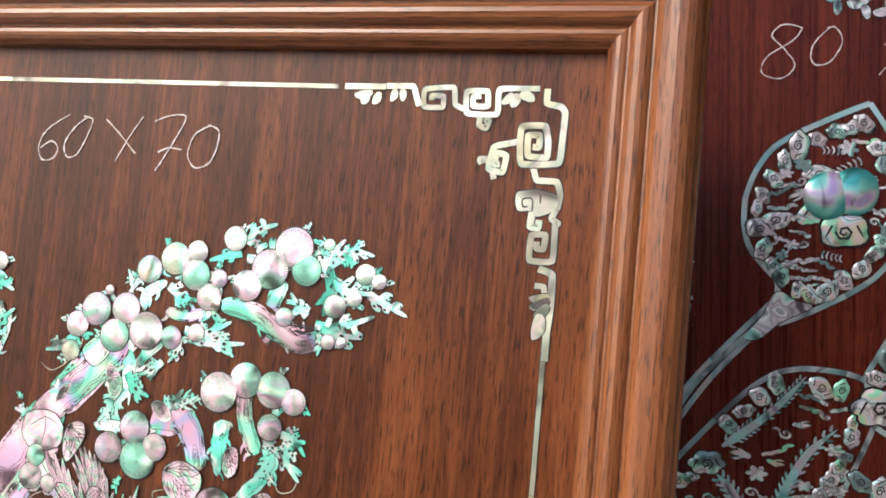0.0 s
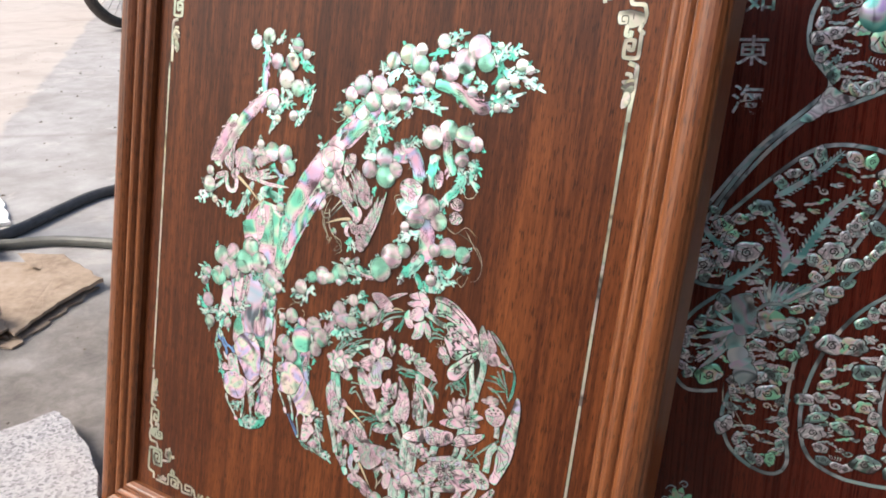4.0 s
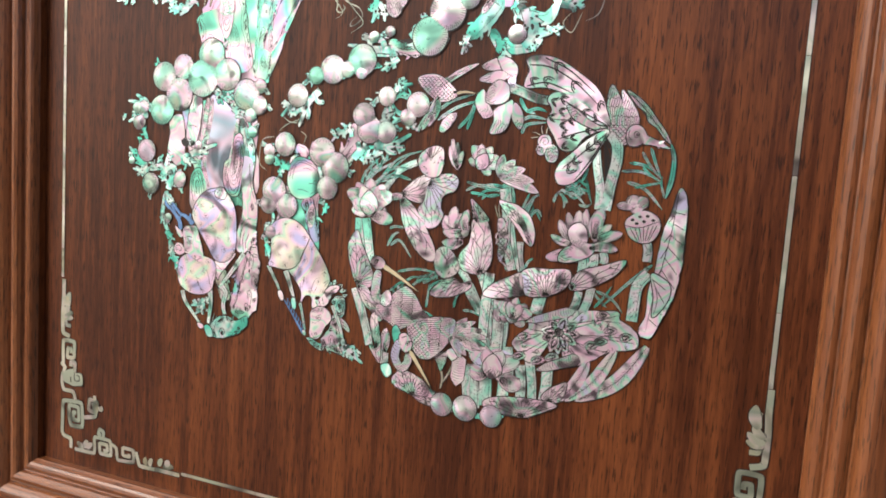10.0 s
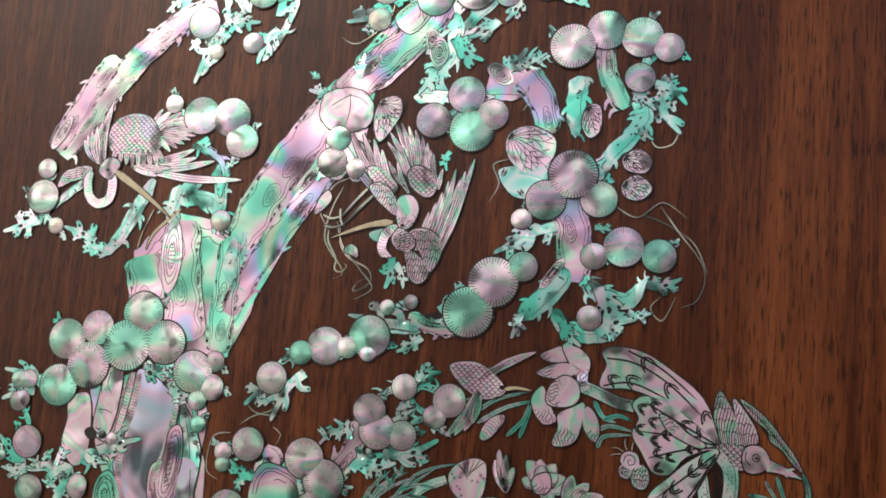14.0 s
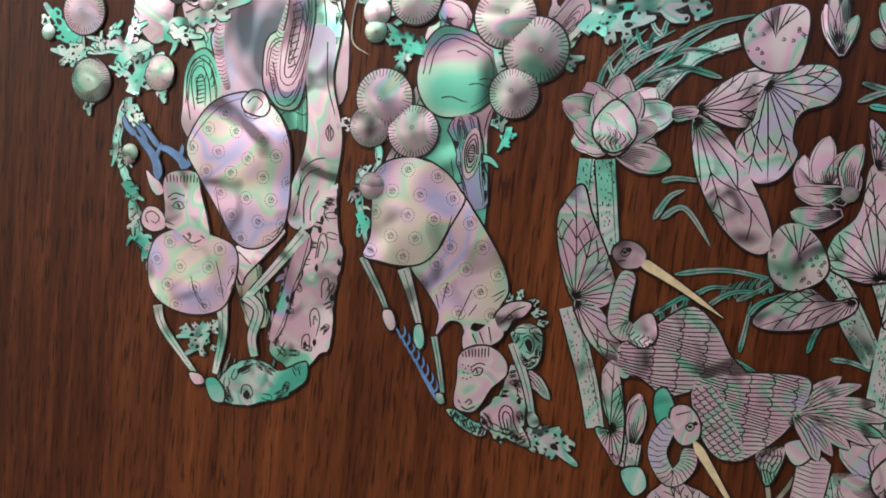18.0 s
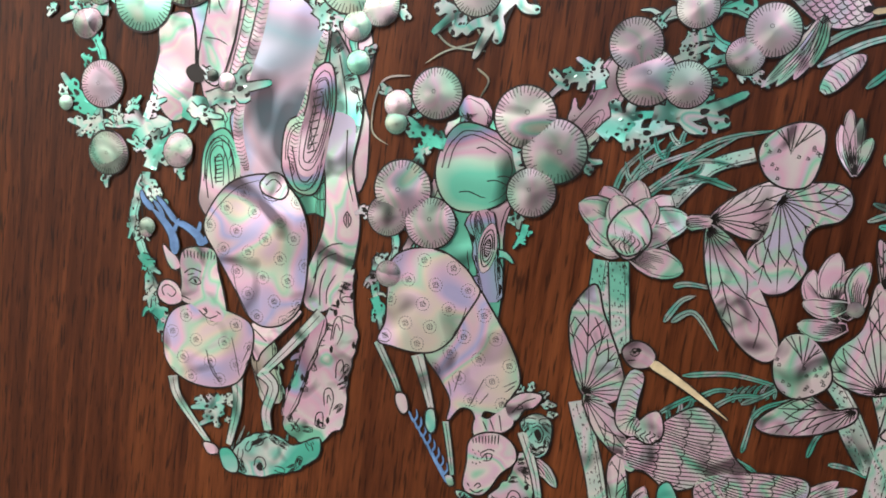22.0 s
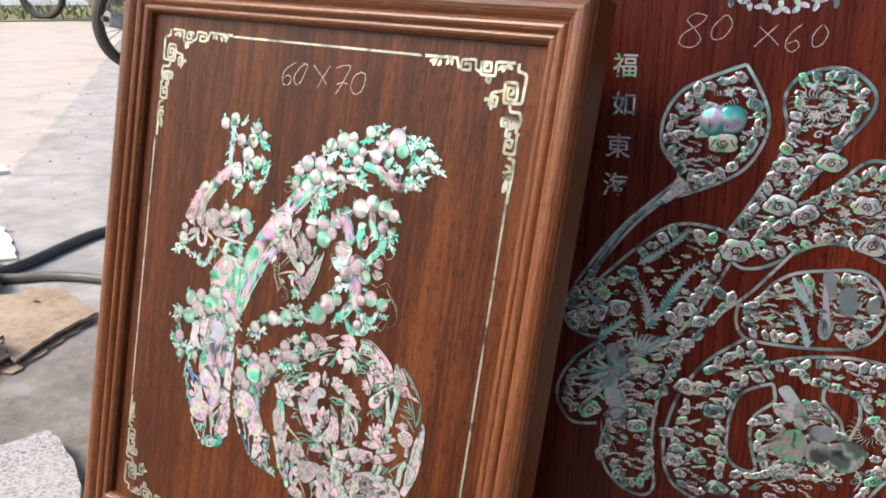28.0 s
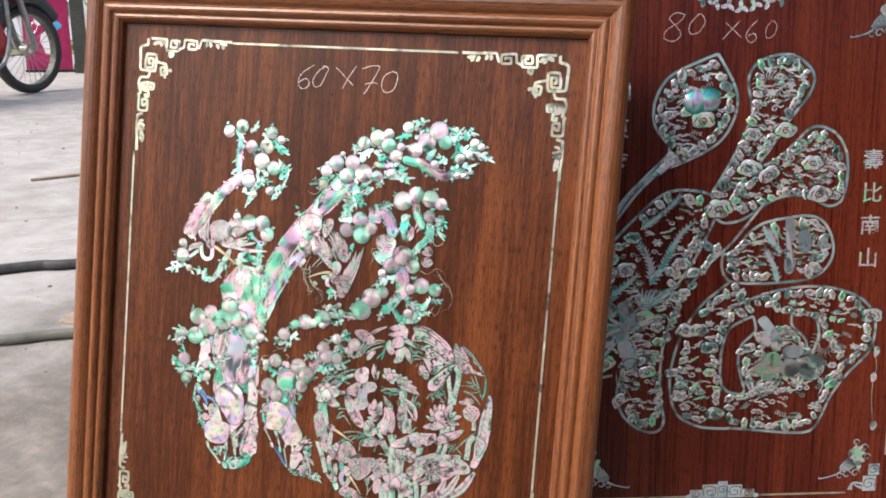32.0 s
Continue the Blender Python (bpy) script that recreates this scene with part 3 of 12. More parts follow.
def stroke(kind, name, w0, w1, *pts, layer=0, wob=0.0, tip=True, root=True, edge=0.46, belly=0.0, look=None, blunt=False):
    """One long piece of shell along a smooth line, dark where it meets the wood."""
    ox, oy = pts[0]
    line = spline([(x - ox, y - oy) for x, y in pts], 6)
    n = len(line)
    wid = [w0 + (w1 - w0) * i / (n - 1) for i in range(n)] if blunt else tapered(n, w0, w1, tip, root)
    if belly:
        sharp = 1.25 if kind == "petal" else 1.0
        wid = [max(0.25, belly * math.sin(math.pi * min(1, 0.07 + 0.93 * (i / (n - 1)) ** sharp)) ** 0.75) for i in range(n)]
    bm = bmesh.new()
    uv = bm.loops.layers.uv.new("along")
    seed = ox * 0.13 + oy * 0.07
    ribbon(bm, line, [w + 2 * edge for w in wid], 0.05, 0, 1, None, wob, seed, False)
    ribbon(bm, line, wid, 0.12, 0, 0, uv, wob, seed)
    bm.verts.ensure_lookup_table()
    Bench.root = bm.verts[0]
    bm.faces.new((bm.verts[0], bm.verts[1], bm.verts[3 * n + 4]))
    rnd = random.Random(int(abs(seed) * 1000))
    along(bm, line, wid, rnd, look or LOOKS.get(kind, ""))
    if kind in ("coral", "bark") and len(pts) > 2 and name in ("twig", "branch"):
        # short spurs, as on old pine and coral
        length = sum((b - a).length for a, b in zip(line, line[1:]))
        for k in range(int(length / (6 if kind == "coral" else 13))):
            i = rnd.randrange(1, n - 1)
            d = (line[i + 1] - line[i - 1]).normalized()
            s = Vector((-d.y, d.x)) * rnd.choice((-1, 1))
            a = line[i] + s * wid[i] * 0.3
            o = (s + d * rnd.uniform(-0.3, 1.0)).normalized()
            m = rnd.uniform(0.5, 0.9) * min(5.0, wid[i] + 1)
            spur = spline([a, a + o * m * 0.8, a + o * m * 1.3 + d * m * 0.5], 3)
            w = [max(0.3, min(2.4, wid[i] * 0.5) * (1 - j / (len(spur) - 1)) ** 0.6) for j in range(len(spur))]
            ribbon(bm, spur, [v + 2 * edge for v in w], 0.045, 0, 1, None, 0, seed, False)
            ribbon(bm, spur, w, 0.119 - 0.001 * k, 0, 0, uv, 0, seed, False)
    return finish(name, bm, kind, ox, oy, layer)


def bark(w0, w1, *pts, layer=0, **more):
    return stroke("bark", "branch", w0, w1, *pts, layer=layer, wob=1.0, tip=False, root=False, **more)


def twig(w0, w1, *pts, layer=0, **more):
    return stroke("coral", "twig", w0, w1, *pts, layer=layer, wob=0.9, **more)


def stem(w0, w1, *pts, layer=0, **more):
    return stroke("stem", "stem", w0, w1, *pts, layer=layer, blunt=True, **more)


def tendril(*pts, w=0.6):
    return stroke("strip", "tendril", w, w * 0.7, *pts, edge=0.12)


def blade(*pts, w=2.0, kind="grass"):
    return stroke(kind, "grass_blade", w, w * 0.5, *pts, edge=0.2)


def leaf(kind, x0, y0, x1, y1, w, bend=0.12, layer=1, name="leaf"):
    dx, dy = x1 - x0, y1 - y0
    mid = ((x0 + x1) / 2 - dy * bend, (y0 + y1) / 2 + dx * bend)
    return stroke(kind, name, w, w, (x0, y0), mid, (x1, y1), layer=layer, belly=w, wob=0.25, tip=False, root=False)


def on_piece(ring, pts):
    """Which points lie within a closed outline."""
    x, y = pts[:, 0], pts[:, 1]
    hit = np.zeros(len(pts), bool)
    q = ring[-1]
    for p in ring:
        cross = (p.y > y) != (q.y > y)
        hit ^= cross & (x < (q.x - p.x) * (y - p.y) / (q.y - p.y if abs(q.y - p.y) > 1e-9 else 1e-9) + p.x)
        q = p
    return hit


def clipped(bm, ring, lines, w, z):
    """Engraved lines, as far as they lie on the piece."""
    for line in lines:
        fine = []
        for a, b in zip(line, line[1:]):
            k = max(1, int((b - a).length / 0.5))
            fine += [a.lerp(b, j / k) for j in range(k)]
        fine.append(line[-1])
        keep = on_piece(ring, np.array([tuple(q) for q in fine]))
        run = []
        for q, ok in zip(fine, keep):
            if ok:
                run.append(q)
            if (not ok) and run:
                if len(run) > 2:
                    scratch(bm, run[::2] + run[-1:] if len(run) > 6 else run, w, z)
                run = []
        if len(run) > 1:
            scratch(bm, run[::2] + run[-1:] if len(run) > 6 else run, w, z)


def pattern(kind, ring, rnd, hub):
    """Lines for a broad piece: rings on a stag, veins on a leaf, scales, plumes, loops."""
    xs, ys = [q.x for q in ring], [q.y for q in ring]
    x0, x1, y0, y1 = min(xs), max(xs), min(ys), max(ys)
    size = max(x1 - x0, y1 - y0)
    out = []

    def circle(x, y, r, a0=0.0, a1=360.0, k=9):
        return [Vector((x + r * math.cos(radians(a0 + (a1 - a0) * i / k)), y + r * math.sin(radians(a0 + (a1 - a0) * i / k)))) for i in range(k + 1)]

    if kind == "deer":
        row, y = 0, y0 + 2.5
        while y < y1:
            x = x0 + 2.5 + (row % 2) * 4.6
            while x < x1:
                cx, cy = x + rnd.uniform(-0.9, 0.9), y + rnd.uniform(-0.9, 0.9)
                out.append(circle(cx, cy, 0.95))
                out += [circle(cx, cy, 2.0, a, a + 13, 2) for a in range(0, 360, 24)]
                out.append(circle(cx + 0.1, cy, 0.4, 0, 300, 5))
                x += 9.2
            y += 6.4
            row += 1
    elif kind == "leaf" and hub is not None:
        far = max((q - hub).length for q in ring)
        step = 13.0
        a = rnd.uniform(0, step)
        while a < 360:
            d = Vector((math.cos(radians(a)), math.sin(radians(a))))
            s = Vector((-d.y, d.x))
            bend = rnd.uniform(-0.1, 0.1) * far
            out.append([hub + d * (far * k / 8) + s * bend * (k / 8) ** 2 for k in range(9)])
            for m in (0.36, 0.52, 0.7):
                for side in (-1, 1):
                    if rnd.random() < 0.62:
                        p = hub + d * far * m + s * bend * m * m
                        out.append([p, p + d * far * 0.08 + s * side * far * 0.045, p + d * far * 0.17 + s * side * far * 0.13])
            a += step * rnd.uniform(0.8, 1.2)
    elif kind in ("scale", "pod"):
        r = 1.25
        y, row = y0, 0
        while y < y1 and kind == "scale":
            x = x0 + (row % 2) * r
            while x < x1:
                out.append(circle(x, y, r, 190, 350, 5))
                x += 2 * r
            y += r * 0.95
            row += 1
        if kind == "pod":
            for k in range(int(size * 1.1)):
                out.append(circle(rnd.uniform(x0, x1), rnd.uniform(y0, y1 - (y1 - y0) * 0.3), 0.5, 0, 330, 6))
            for k in range(7):
                out.append([Vector((x0 + (x1 - x0) * k / 6, y1)), Vector(((x0 + x1) / 2 + (k - 3) * 0.3, (y0 + y1) / 2 + 0.3 * (y1 - y0) * abs(k - 3) / 6))])
    elif kind in ("feather", "petal"):
        wide = (x1 - x0) >= (y1 - y0)
        gap = 1.0 if kind == "feather" else 1.4
        c, n = y0 if wide else x0, 0
        while c < (y1 if wide else x1):
            ph = n * 0.4
            a, b = (x0, x1) if wide else (y0, y1)
            if kind == "petal":
                b = a + (b - a) * rnd.uniform(0.25, 0.45)
            pts = [(a + (b - a) * k / 14, c + 0.7 * math.sin(k * 0.55 + ph)) for k in range(15)]
            out.append([Vector(p if wide else (p[1], p[0])) for p in pts])
            c += gap
            n += 1
        if kind == "feather":
            # rows of feather tips across the body
            for m in (0.25, 0.45, 0.65, 0.85):
                a, b = (y0, y1) if wide else (x0, x1)
                cx = (x0 + (x1 - x0) * m) if wide else (y0 + (y1 - y0) * m)
                c = a
                while c < b:
                    arc = circle(0, 0, 1.5, -80, 80, 5)
                    out.append([Vector((cx + q.x, c + q.y)) if wide else Vector((c + q.y, cx + q.x)) for q in arc])
                    c += 2.9
    elif kind == "moth":
        for k in range(max(4, int(size / 2.6))):
            cx, cy, t = rnd.uniform(x0, x1), rnd.uniform(y0, y1), rnd.uniform(0, 6.28)
            for m in (1.0, 0.62, 0.3):
                out.append([Vector((cx + 2.1 * m * math.cos(a * 0.6) * math.cos(t) - 1.15 * m * math.sin(a * 0.6) * math.sin(t), cy + 2.1 * m * math.cos(a * 0.6) * math.sin(t) + 1.15 * m * math.sin(a * 0.6) * math.cos(t))) for a in range(8)])
        if hub is not None:
            for a in range(0, 360, 24):
                d = Vector((math.cos(radians(a)), math.sin(radians(a))))
                out.append([hub + d * size * 0.15, hub + d * size])
    elif kind == "coral" and size > 12:
        # eyelets and nested bows along the rim, as on pierced rock and old bark
        for i in range(0, len(ring), 3):
            if rnd.random() < 0.75:
                p = ring[i] * rnd.uniform(0.72, 0.88)
                t = math.atan2(p.y, p.x) + rnd.uniform(0.9, 2.2)
                c, s2 = math.cos(t), math.sin(t)
                for m in (1.0, 0.66, 0.36)[: rnd.choice((1, 2, 3, 3))]:
                    out.append([p + Vector((c * 2.2 * m * math.cos(a) - s2 * 0.95 * m * math.sin(a), s2 * 2.2 * m * math.cos(a) + c * 0.95 * m * math.sin(a))) for a in (-2.4, -1.8, -1.2, -0.6, 0, 0.6, 1.2, 1.8, 2.4)])
    elif kind == "bark":
        mid = Vector(((x0 + x1) / 2, (y0 + y1) / 2))
        for m in (0.86, 0.74):
            loop = [mid + (q - mid) * (m + 0.05 * noise.noise((q.x * 0.25, q.y * 0.25, m * 9))) for q in ring]
            out.append(loop[: int(len(loop) * rnd.uniform(0.45, 0.9))])
        tall = (y1 - y0) > (x1 - x0)
        for k in range(int(size / 6)):
            a = rnd.uniform(0.2, 0.7)
            cx = x0 + (x1 - x0) * rnd.uniform(0.2, 0.8)
            cy = y0 + (y1 - y0) * rnd.uniform(0.2, 0.8)
            ll = rnd.uniform(3, 8)
            out.append([Vector((cx + (0.6 * math.sin(j) if tall else ll * j / 5), cy + (ll * j / 5 if tall else 0.6 * math.sin(j)))) for j in range(6)])
    return out


def cut(kind, name, *pts, layer=0, edge=0.58, dome=0.0, ragged=0.0, hub=0, lines=(), look=None, w=0.33):
    """A flat piece with a smooth closed outline, engraved."""
    ox = sum(p[0] for p in pts) / len(pts)
    oy = sum(p[1] for p in pts) / len(pts)
    ring = spline([(x - ox, y - oy) for x, y in pts], 5, True)
    bm = bmesh.new()
    uv = bm.loops.layers.uv.new("along")
    if ragged:
        ring = [q + q.normalized() * ragged * (noise.noise((q.x * 0.3, q.y * 0.3, ox * 0.1)) + 0.6 * noise.noise((q.x * 0.9, q.y * 0.9, oy * 0.1))) for q in ring]
    m = len(ring)
    turn = sum(a.x * b.y - b.x * a.y for a, b in zip(ring, ring[1:] + ring[:1]))
    rows = []
    for off, z in ((edge, 0.05), (0.0, 0.05), (0.0, 0.12)):
        row = []
        for i, q in enumerate(ring):
            g = ring[(i + 1) % m] - ring[i - 1]
            nrm = Vector((g.y, -g.x)) * (1 if turn > 0 else -1)
            nrm = nrm.normalized() if nrm.length > 1e-6 else nrm
            row.append(bm.verts.new((*(q + nrm * off), z)))
        rows.append(row)
    for li, (a, b) in enumerate(zip(rows, rows[1:])):
        for i in range(m):
            bm.faces.new((a[i], a[(i + 1) % m], b[(i + 1) % m], b[i])).material_index = 1 - li
    bm.faces.new(rows[-1])
    Bench.root = rows[1][0]
    if kind != "ink":
        rnd = random.Random(int(abs(ox * 91 + oy * 37)))
        w *= 0.65 if kind == "deer" else 1.0
        at = Vector(pts[hub]) - Vector((ox, oy)) if hub is not None else None
        if at is not None:
            at *= 0.94
        clipped(bm, ring, pattern(look or kind, ring, rnd, at), w, 0.16)
        clipped(bm, ring, [spline([(x - ox, y - oy) for x, y in q], 5) for q in lines], w + 0.06, 0.165)
    return finish(name, bm, kind, ox, oy, layer)


def disc_mesh(name, sides=30, dome=0.05):
    bm = bmesh.new()
    rings = []
    for r, z in ((1.05, 0.06), (0.985, 0.06), (0.985, 0.14), (0.985, 0.14), (0.6, 0.14 + dome * 4.5), (0.12, 0.14 + dome * 9)):
        rings.append([bm.verts.new((r * math.cos(2 * math.pi * i / sides), r * math.sin(2 * math.pi * i / sides), z / 1000)) for i in range(sides)])
    for li in (0, 1, 3, 4):
        a, b = rings[li], rings[li + 1]
        for i in range(sides):
            f = bm.faces.new((a[i], a[(i + 1) % sides], b[(i + 1) % sides], b[i]))
            f.material_index, f.smooth = (1 if li == 0 else 0), li > 1
    bm.faces.new(rings[-1]).smooth = True
    me = bpy.data.meshes.new(name)
    bm.to_mesh(me)
    bm.free()
    me.materials.append(PEARL["cap"])
    me.materials.append(M_INK)
    return me


CAP = disc_mesh("pine_pad")


def cap(x, y, r, layer=2):
    """A round pad of pine needles: hatched rim, small ring in the middle."""
    turn = (x * 37 + y * 91) % 360
    return part("pine_pad", CAP, None, Bench.thing, m=seat(x, y, turn, layer + (int(x * 7 + y * 3) % 3) * 0.4, r / 1000))


def sprig(x0, y0, x1, y1, w=2.4, layer=1, kind="coral"):
    """A forked twig like coral, sawn from one piece: curved fingers with round ends, a few eyelets."""
    rnd = random.Random(int(x0 * 31 + y0 * 17 + x1 * 7))
    tip = Vector((x1 - x0, y1 - y0)) * 1.05
    length = tip.length
    d = tip / length
    w *= 1.2
    s = Vector((-d.y, d.x))
    curve = rnd.uniform(-0.2, 0.2) * length
    arms = [([Vector((0, 0)), d * length * 0.35 + s * curve, d * length * 0.7 + s * curve * 0.6, tip], w * 1.05, w * 0.34)]
    side = rnd.choice((-1, 1))
    for k in range(3 if length < 9 else 4):
        t = 0.12 + 0.72 * (k + rnd.uniform(0, 0.6)) / 5 if length >= 9 else 0.15 + 0.6 * k / 3
        a = d * length * t + s * curve * math.sin(math.pi * min(1, t * 1.1))
        out = (s * side * rnd.uniform(0.7, 1.1) + d * rnd.uniform(0.1, 0.8)).normalized()
        reach = rnd.uniform(0.2, 0.36) * length
        hook = (d * rnd.uniform(-0.2, 1.0) + s * side * rnd.uniform(-0.1, 0.5)).normalized()
        b = a + out * reach * 0.6
        e = b + hook * reach * 0.55
        arms.append(([a, b, e], w * rnd.uniform(0.62, 0.82), w * rnd.choice((0.4, 0.55, 0.8))))
        if rnd.random() < 0.6:
            f = b + (out * 0.8 - hook * 0.5).normalized() * reach * 0.45
            arms.append(([a.lerp(b, 0.6), b, f], w * 0.5, w * 0.28))
        side = -side
    bm = bmesh.new()
    first = []
    for j, (pts, wa, wb) in enumerate(arms):
        mark = len(bm.verts)
        line = spline(pts, 4)
        n = len(line)
        wid = [(wa + (wb - wa) * i / (n - 1)) * math.sqrt(min(1, (n - 1 - i) * 0.8 + 0.3)) for i in range(n)]
        ribbon(bm, line, [v + 0.9 for v in wid], 0.05 + j * 0.001, 0, 1, None, 0, 0, False)
        ribbon(bm, line, wid, 0.12 + j * 0.001, 0, 0, None, 0.3, x0 + j, False)
        bm.verts.ensure_lookup_table()
        fresh = bm.verts[mark:]
        half = len(fresh) // 2
        bm.faces.new((fresh[0], fresh[1], fresh[half]))
        if first:
            # grown together at the root
            root = min(first, key=lambda v: (v.co - fresh[half + 1].co).length)
            bm.faces.new((fresh[half], fresh[half + 1], root))
        first += fresh[half:]
        Bench.root = first[0]
        if j and wb > w * 0.5:
            drop(bm, line[-2].x, line[-2].y, wb * 0.28, wb * 0.2, rnd.uniform(0, 3), 0.16)
        elif rnd.random() < 0.7:
            q = line[n // 2]
            drop(bm, q.x, q.y, wa * 0.3, wa * 0.2, math.atan2(d.y, d.x), 0.16)
    return finish("sprig", bm, kind, x0, y0, layer)


def knot(x, y, rx, ry, turn=0.0, layer=2.2):
    """An eye in the bark: a long piece of shell with nested lines and a hatched heart."""
    c, s = math.cos(radians(turn)), math.sin(radians(turn))

    def at(k, a):
        px, py = k * rx * math.cos(a) * (1 + 0.15 * math.sin(a * 2 + x)), k * ry * math.sin(a)
        return (x + px * c - py * s, y + px * s + py * c)

    def loop(k):
        return [at(k, a) for a in (0, 0.8, 1.6, 2.4, 3.1, 3.9, 4.7, 5.5, 6.2)]

    hatch = [[at(0.34, a), at(0.3, math.pi - a)] for a in (-1.1, -0.7, -0.35, 0, 0.35, 0.7, 1.1)] if ry > 3 else []
    cut("plain", "bark_eye", *loop(1.0)[:-1], layer=layer, edge=0.2, hub=None, lines=[loop(0.76), loop(0.56), loop(0.36)] + hatch)


def eye(x, y, r=0.9):
    cut("ink", "eye", *[(x + r * 1.3 * math.cos(a), y + r * math.sin(a)) for a in (0, 1.57, 3.14, 4.71)], layer=3, edge=0.0, dome=0.0)


def lotus(x, y, r, turn=90, n=7):
    """A lotus: petals behind, at the sides and hanging, a round one before them, stamens and a pod."""
    up = radians(turn)
    ux, uy = math.cos(up), math.sin(up)

    def petal(a, length, wide, lay, back=0.15, bend=0.0):
        b = up + radians(a)
        leaf("petal", x - r * back * ux, y - r * back * uy, x + r * length * math.cos(b), y + r * length * math.sin(b), r * wide, bend, lay, "petal")

    cut("pod", "seed_pod", *[(x + r * 0.42 * math.cos(t) + r * 0.3 * ux, y + r * 0.34 * math.sin(t) + r * 0.3 * uy) for t in (0, 1.05, 2.1, 3.14, 4.19, 5.24)], layer=0.6)
    for a in (-38, 38, 0)[: 3 if n > 5 else 2]:
        petal(a, 0.98, 0.56, 0.8 + 0.002 * a)
    for a in (-112, 112):
        petal(a, 0.82, 0.5, 1.1)
    for a in (-68, 68):
        petal(a, 1.08, 0.62, 1.6, 0.2, 0.1 if a < 0 else -0.1)
    if n > 5:
        for a in (-24, 30):
            petal(a, 0.74, 0.54, 2.0)
    cut("petal", "petal", *[(x + px * r * -uy + py * r * ux, y + px * r * ux + py * r * uy) for px, py in ((0, -0.42), (0.34, -0.2), (0.36, 0.14), (0.04, 0.5), (-0.3, 0.2), (-0.34, -0.16))], layer=2.4)


def chalk(*pts, w=0.85):
    """A line of chalk, uneven and dry."""
    ox, oy = pts[0]
    line = spline([(x - ox, y - oy) for x, y in pts], 8)
    bm = bmesh.new()
    n = len(line)
    wid = [w * (0.75 + 0.5 * noise.noise((i * 0.6, ox, oy))) for i in range(n)]
    ribbon(bm, line, wid, 0.1, 0.05, 0, None, 0.35, ox, True)
    bmesh.ops.recalc_face_normals(bm, faces=bm.faces[:])
    bmesh.ops.scale(bm, vec=(0.001, 0.001, 0.001), verts=bm.verts[:])
    return part("chalk_line", bm, M_CHALK, Bench.thing, "dry pinkish-white chalk stroke", seat(ox, oy, 0, 0))


def strip(x0, y0, x1, y1, w=1.8):
    """A straight border strip, sawn into short lengths."""
    a, b = Vector((x0, y0)), Vector((x1, y1))
    rnd = random.Random(int(x0 * 3 + y1))
    at, total = 0.0, (b - a).length
    while at < total - 1:
        end = min(total, at + rnd.uniform(42, 68))
        p, q = a.lerp(b, at / total), a.lerp(b, (end - 0.25) / total)
        stroke("strip", "border_strip", w, w, tuple(p), tuple(q), blunt=True, edge=0.25)
        at = end


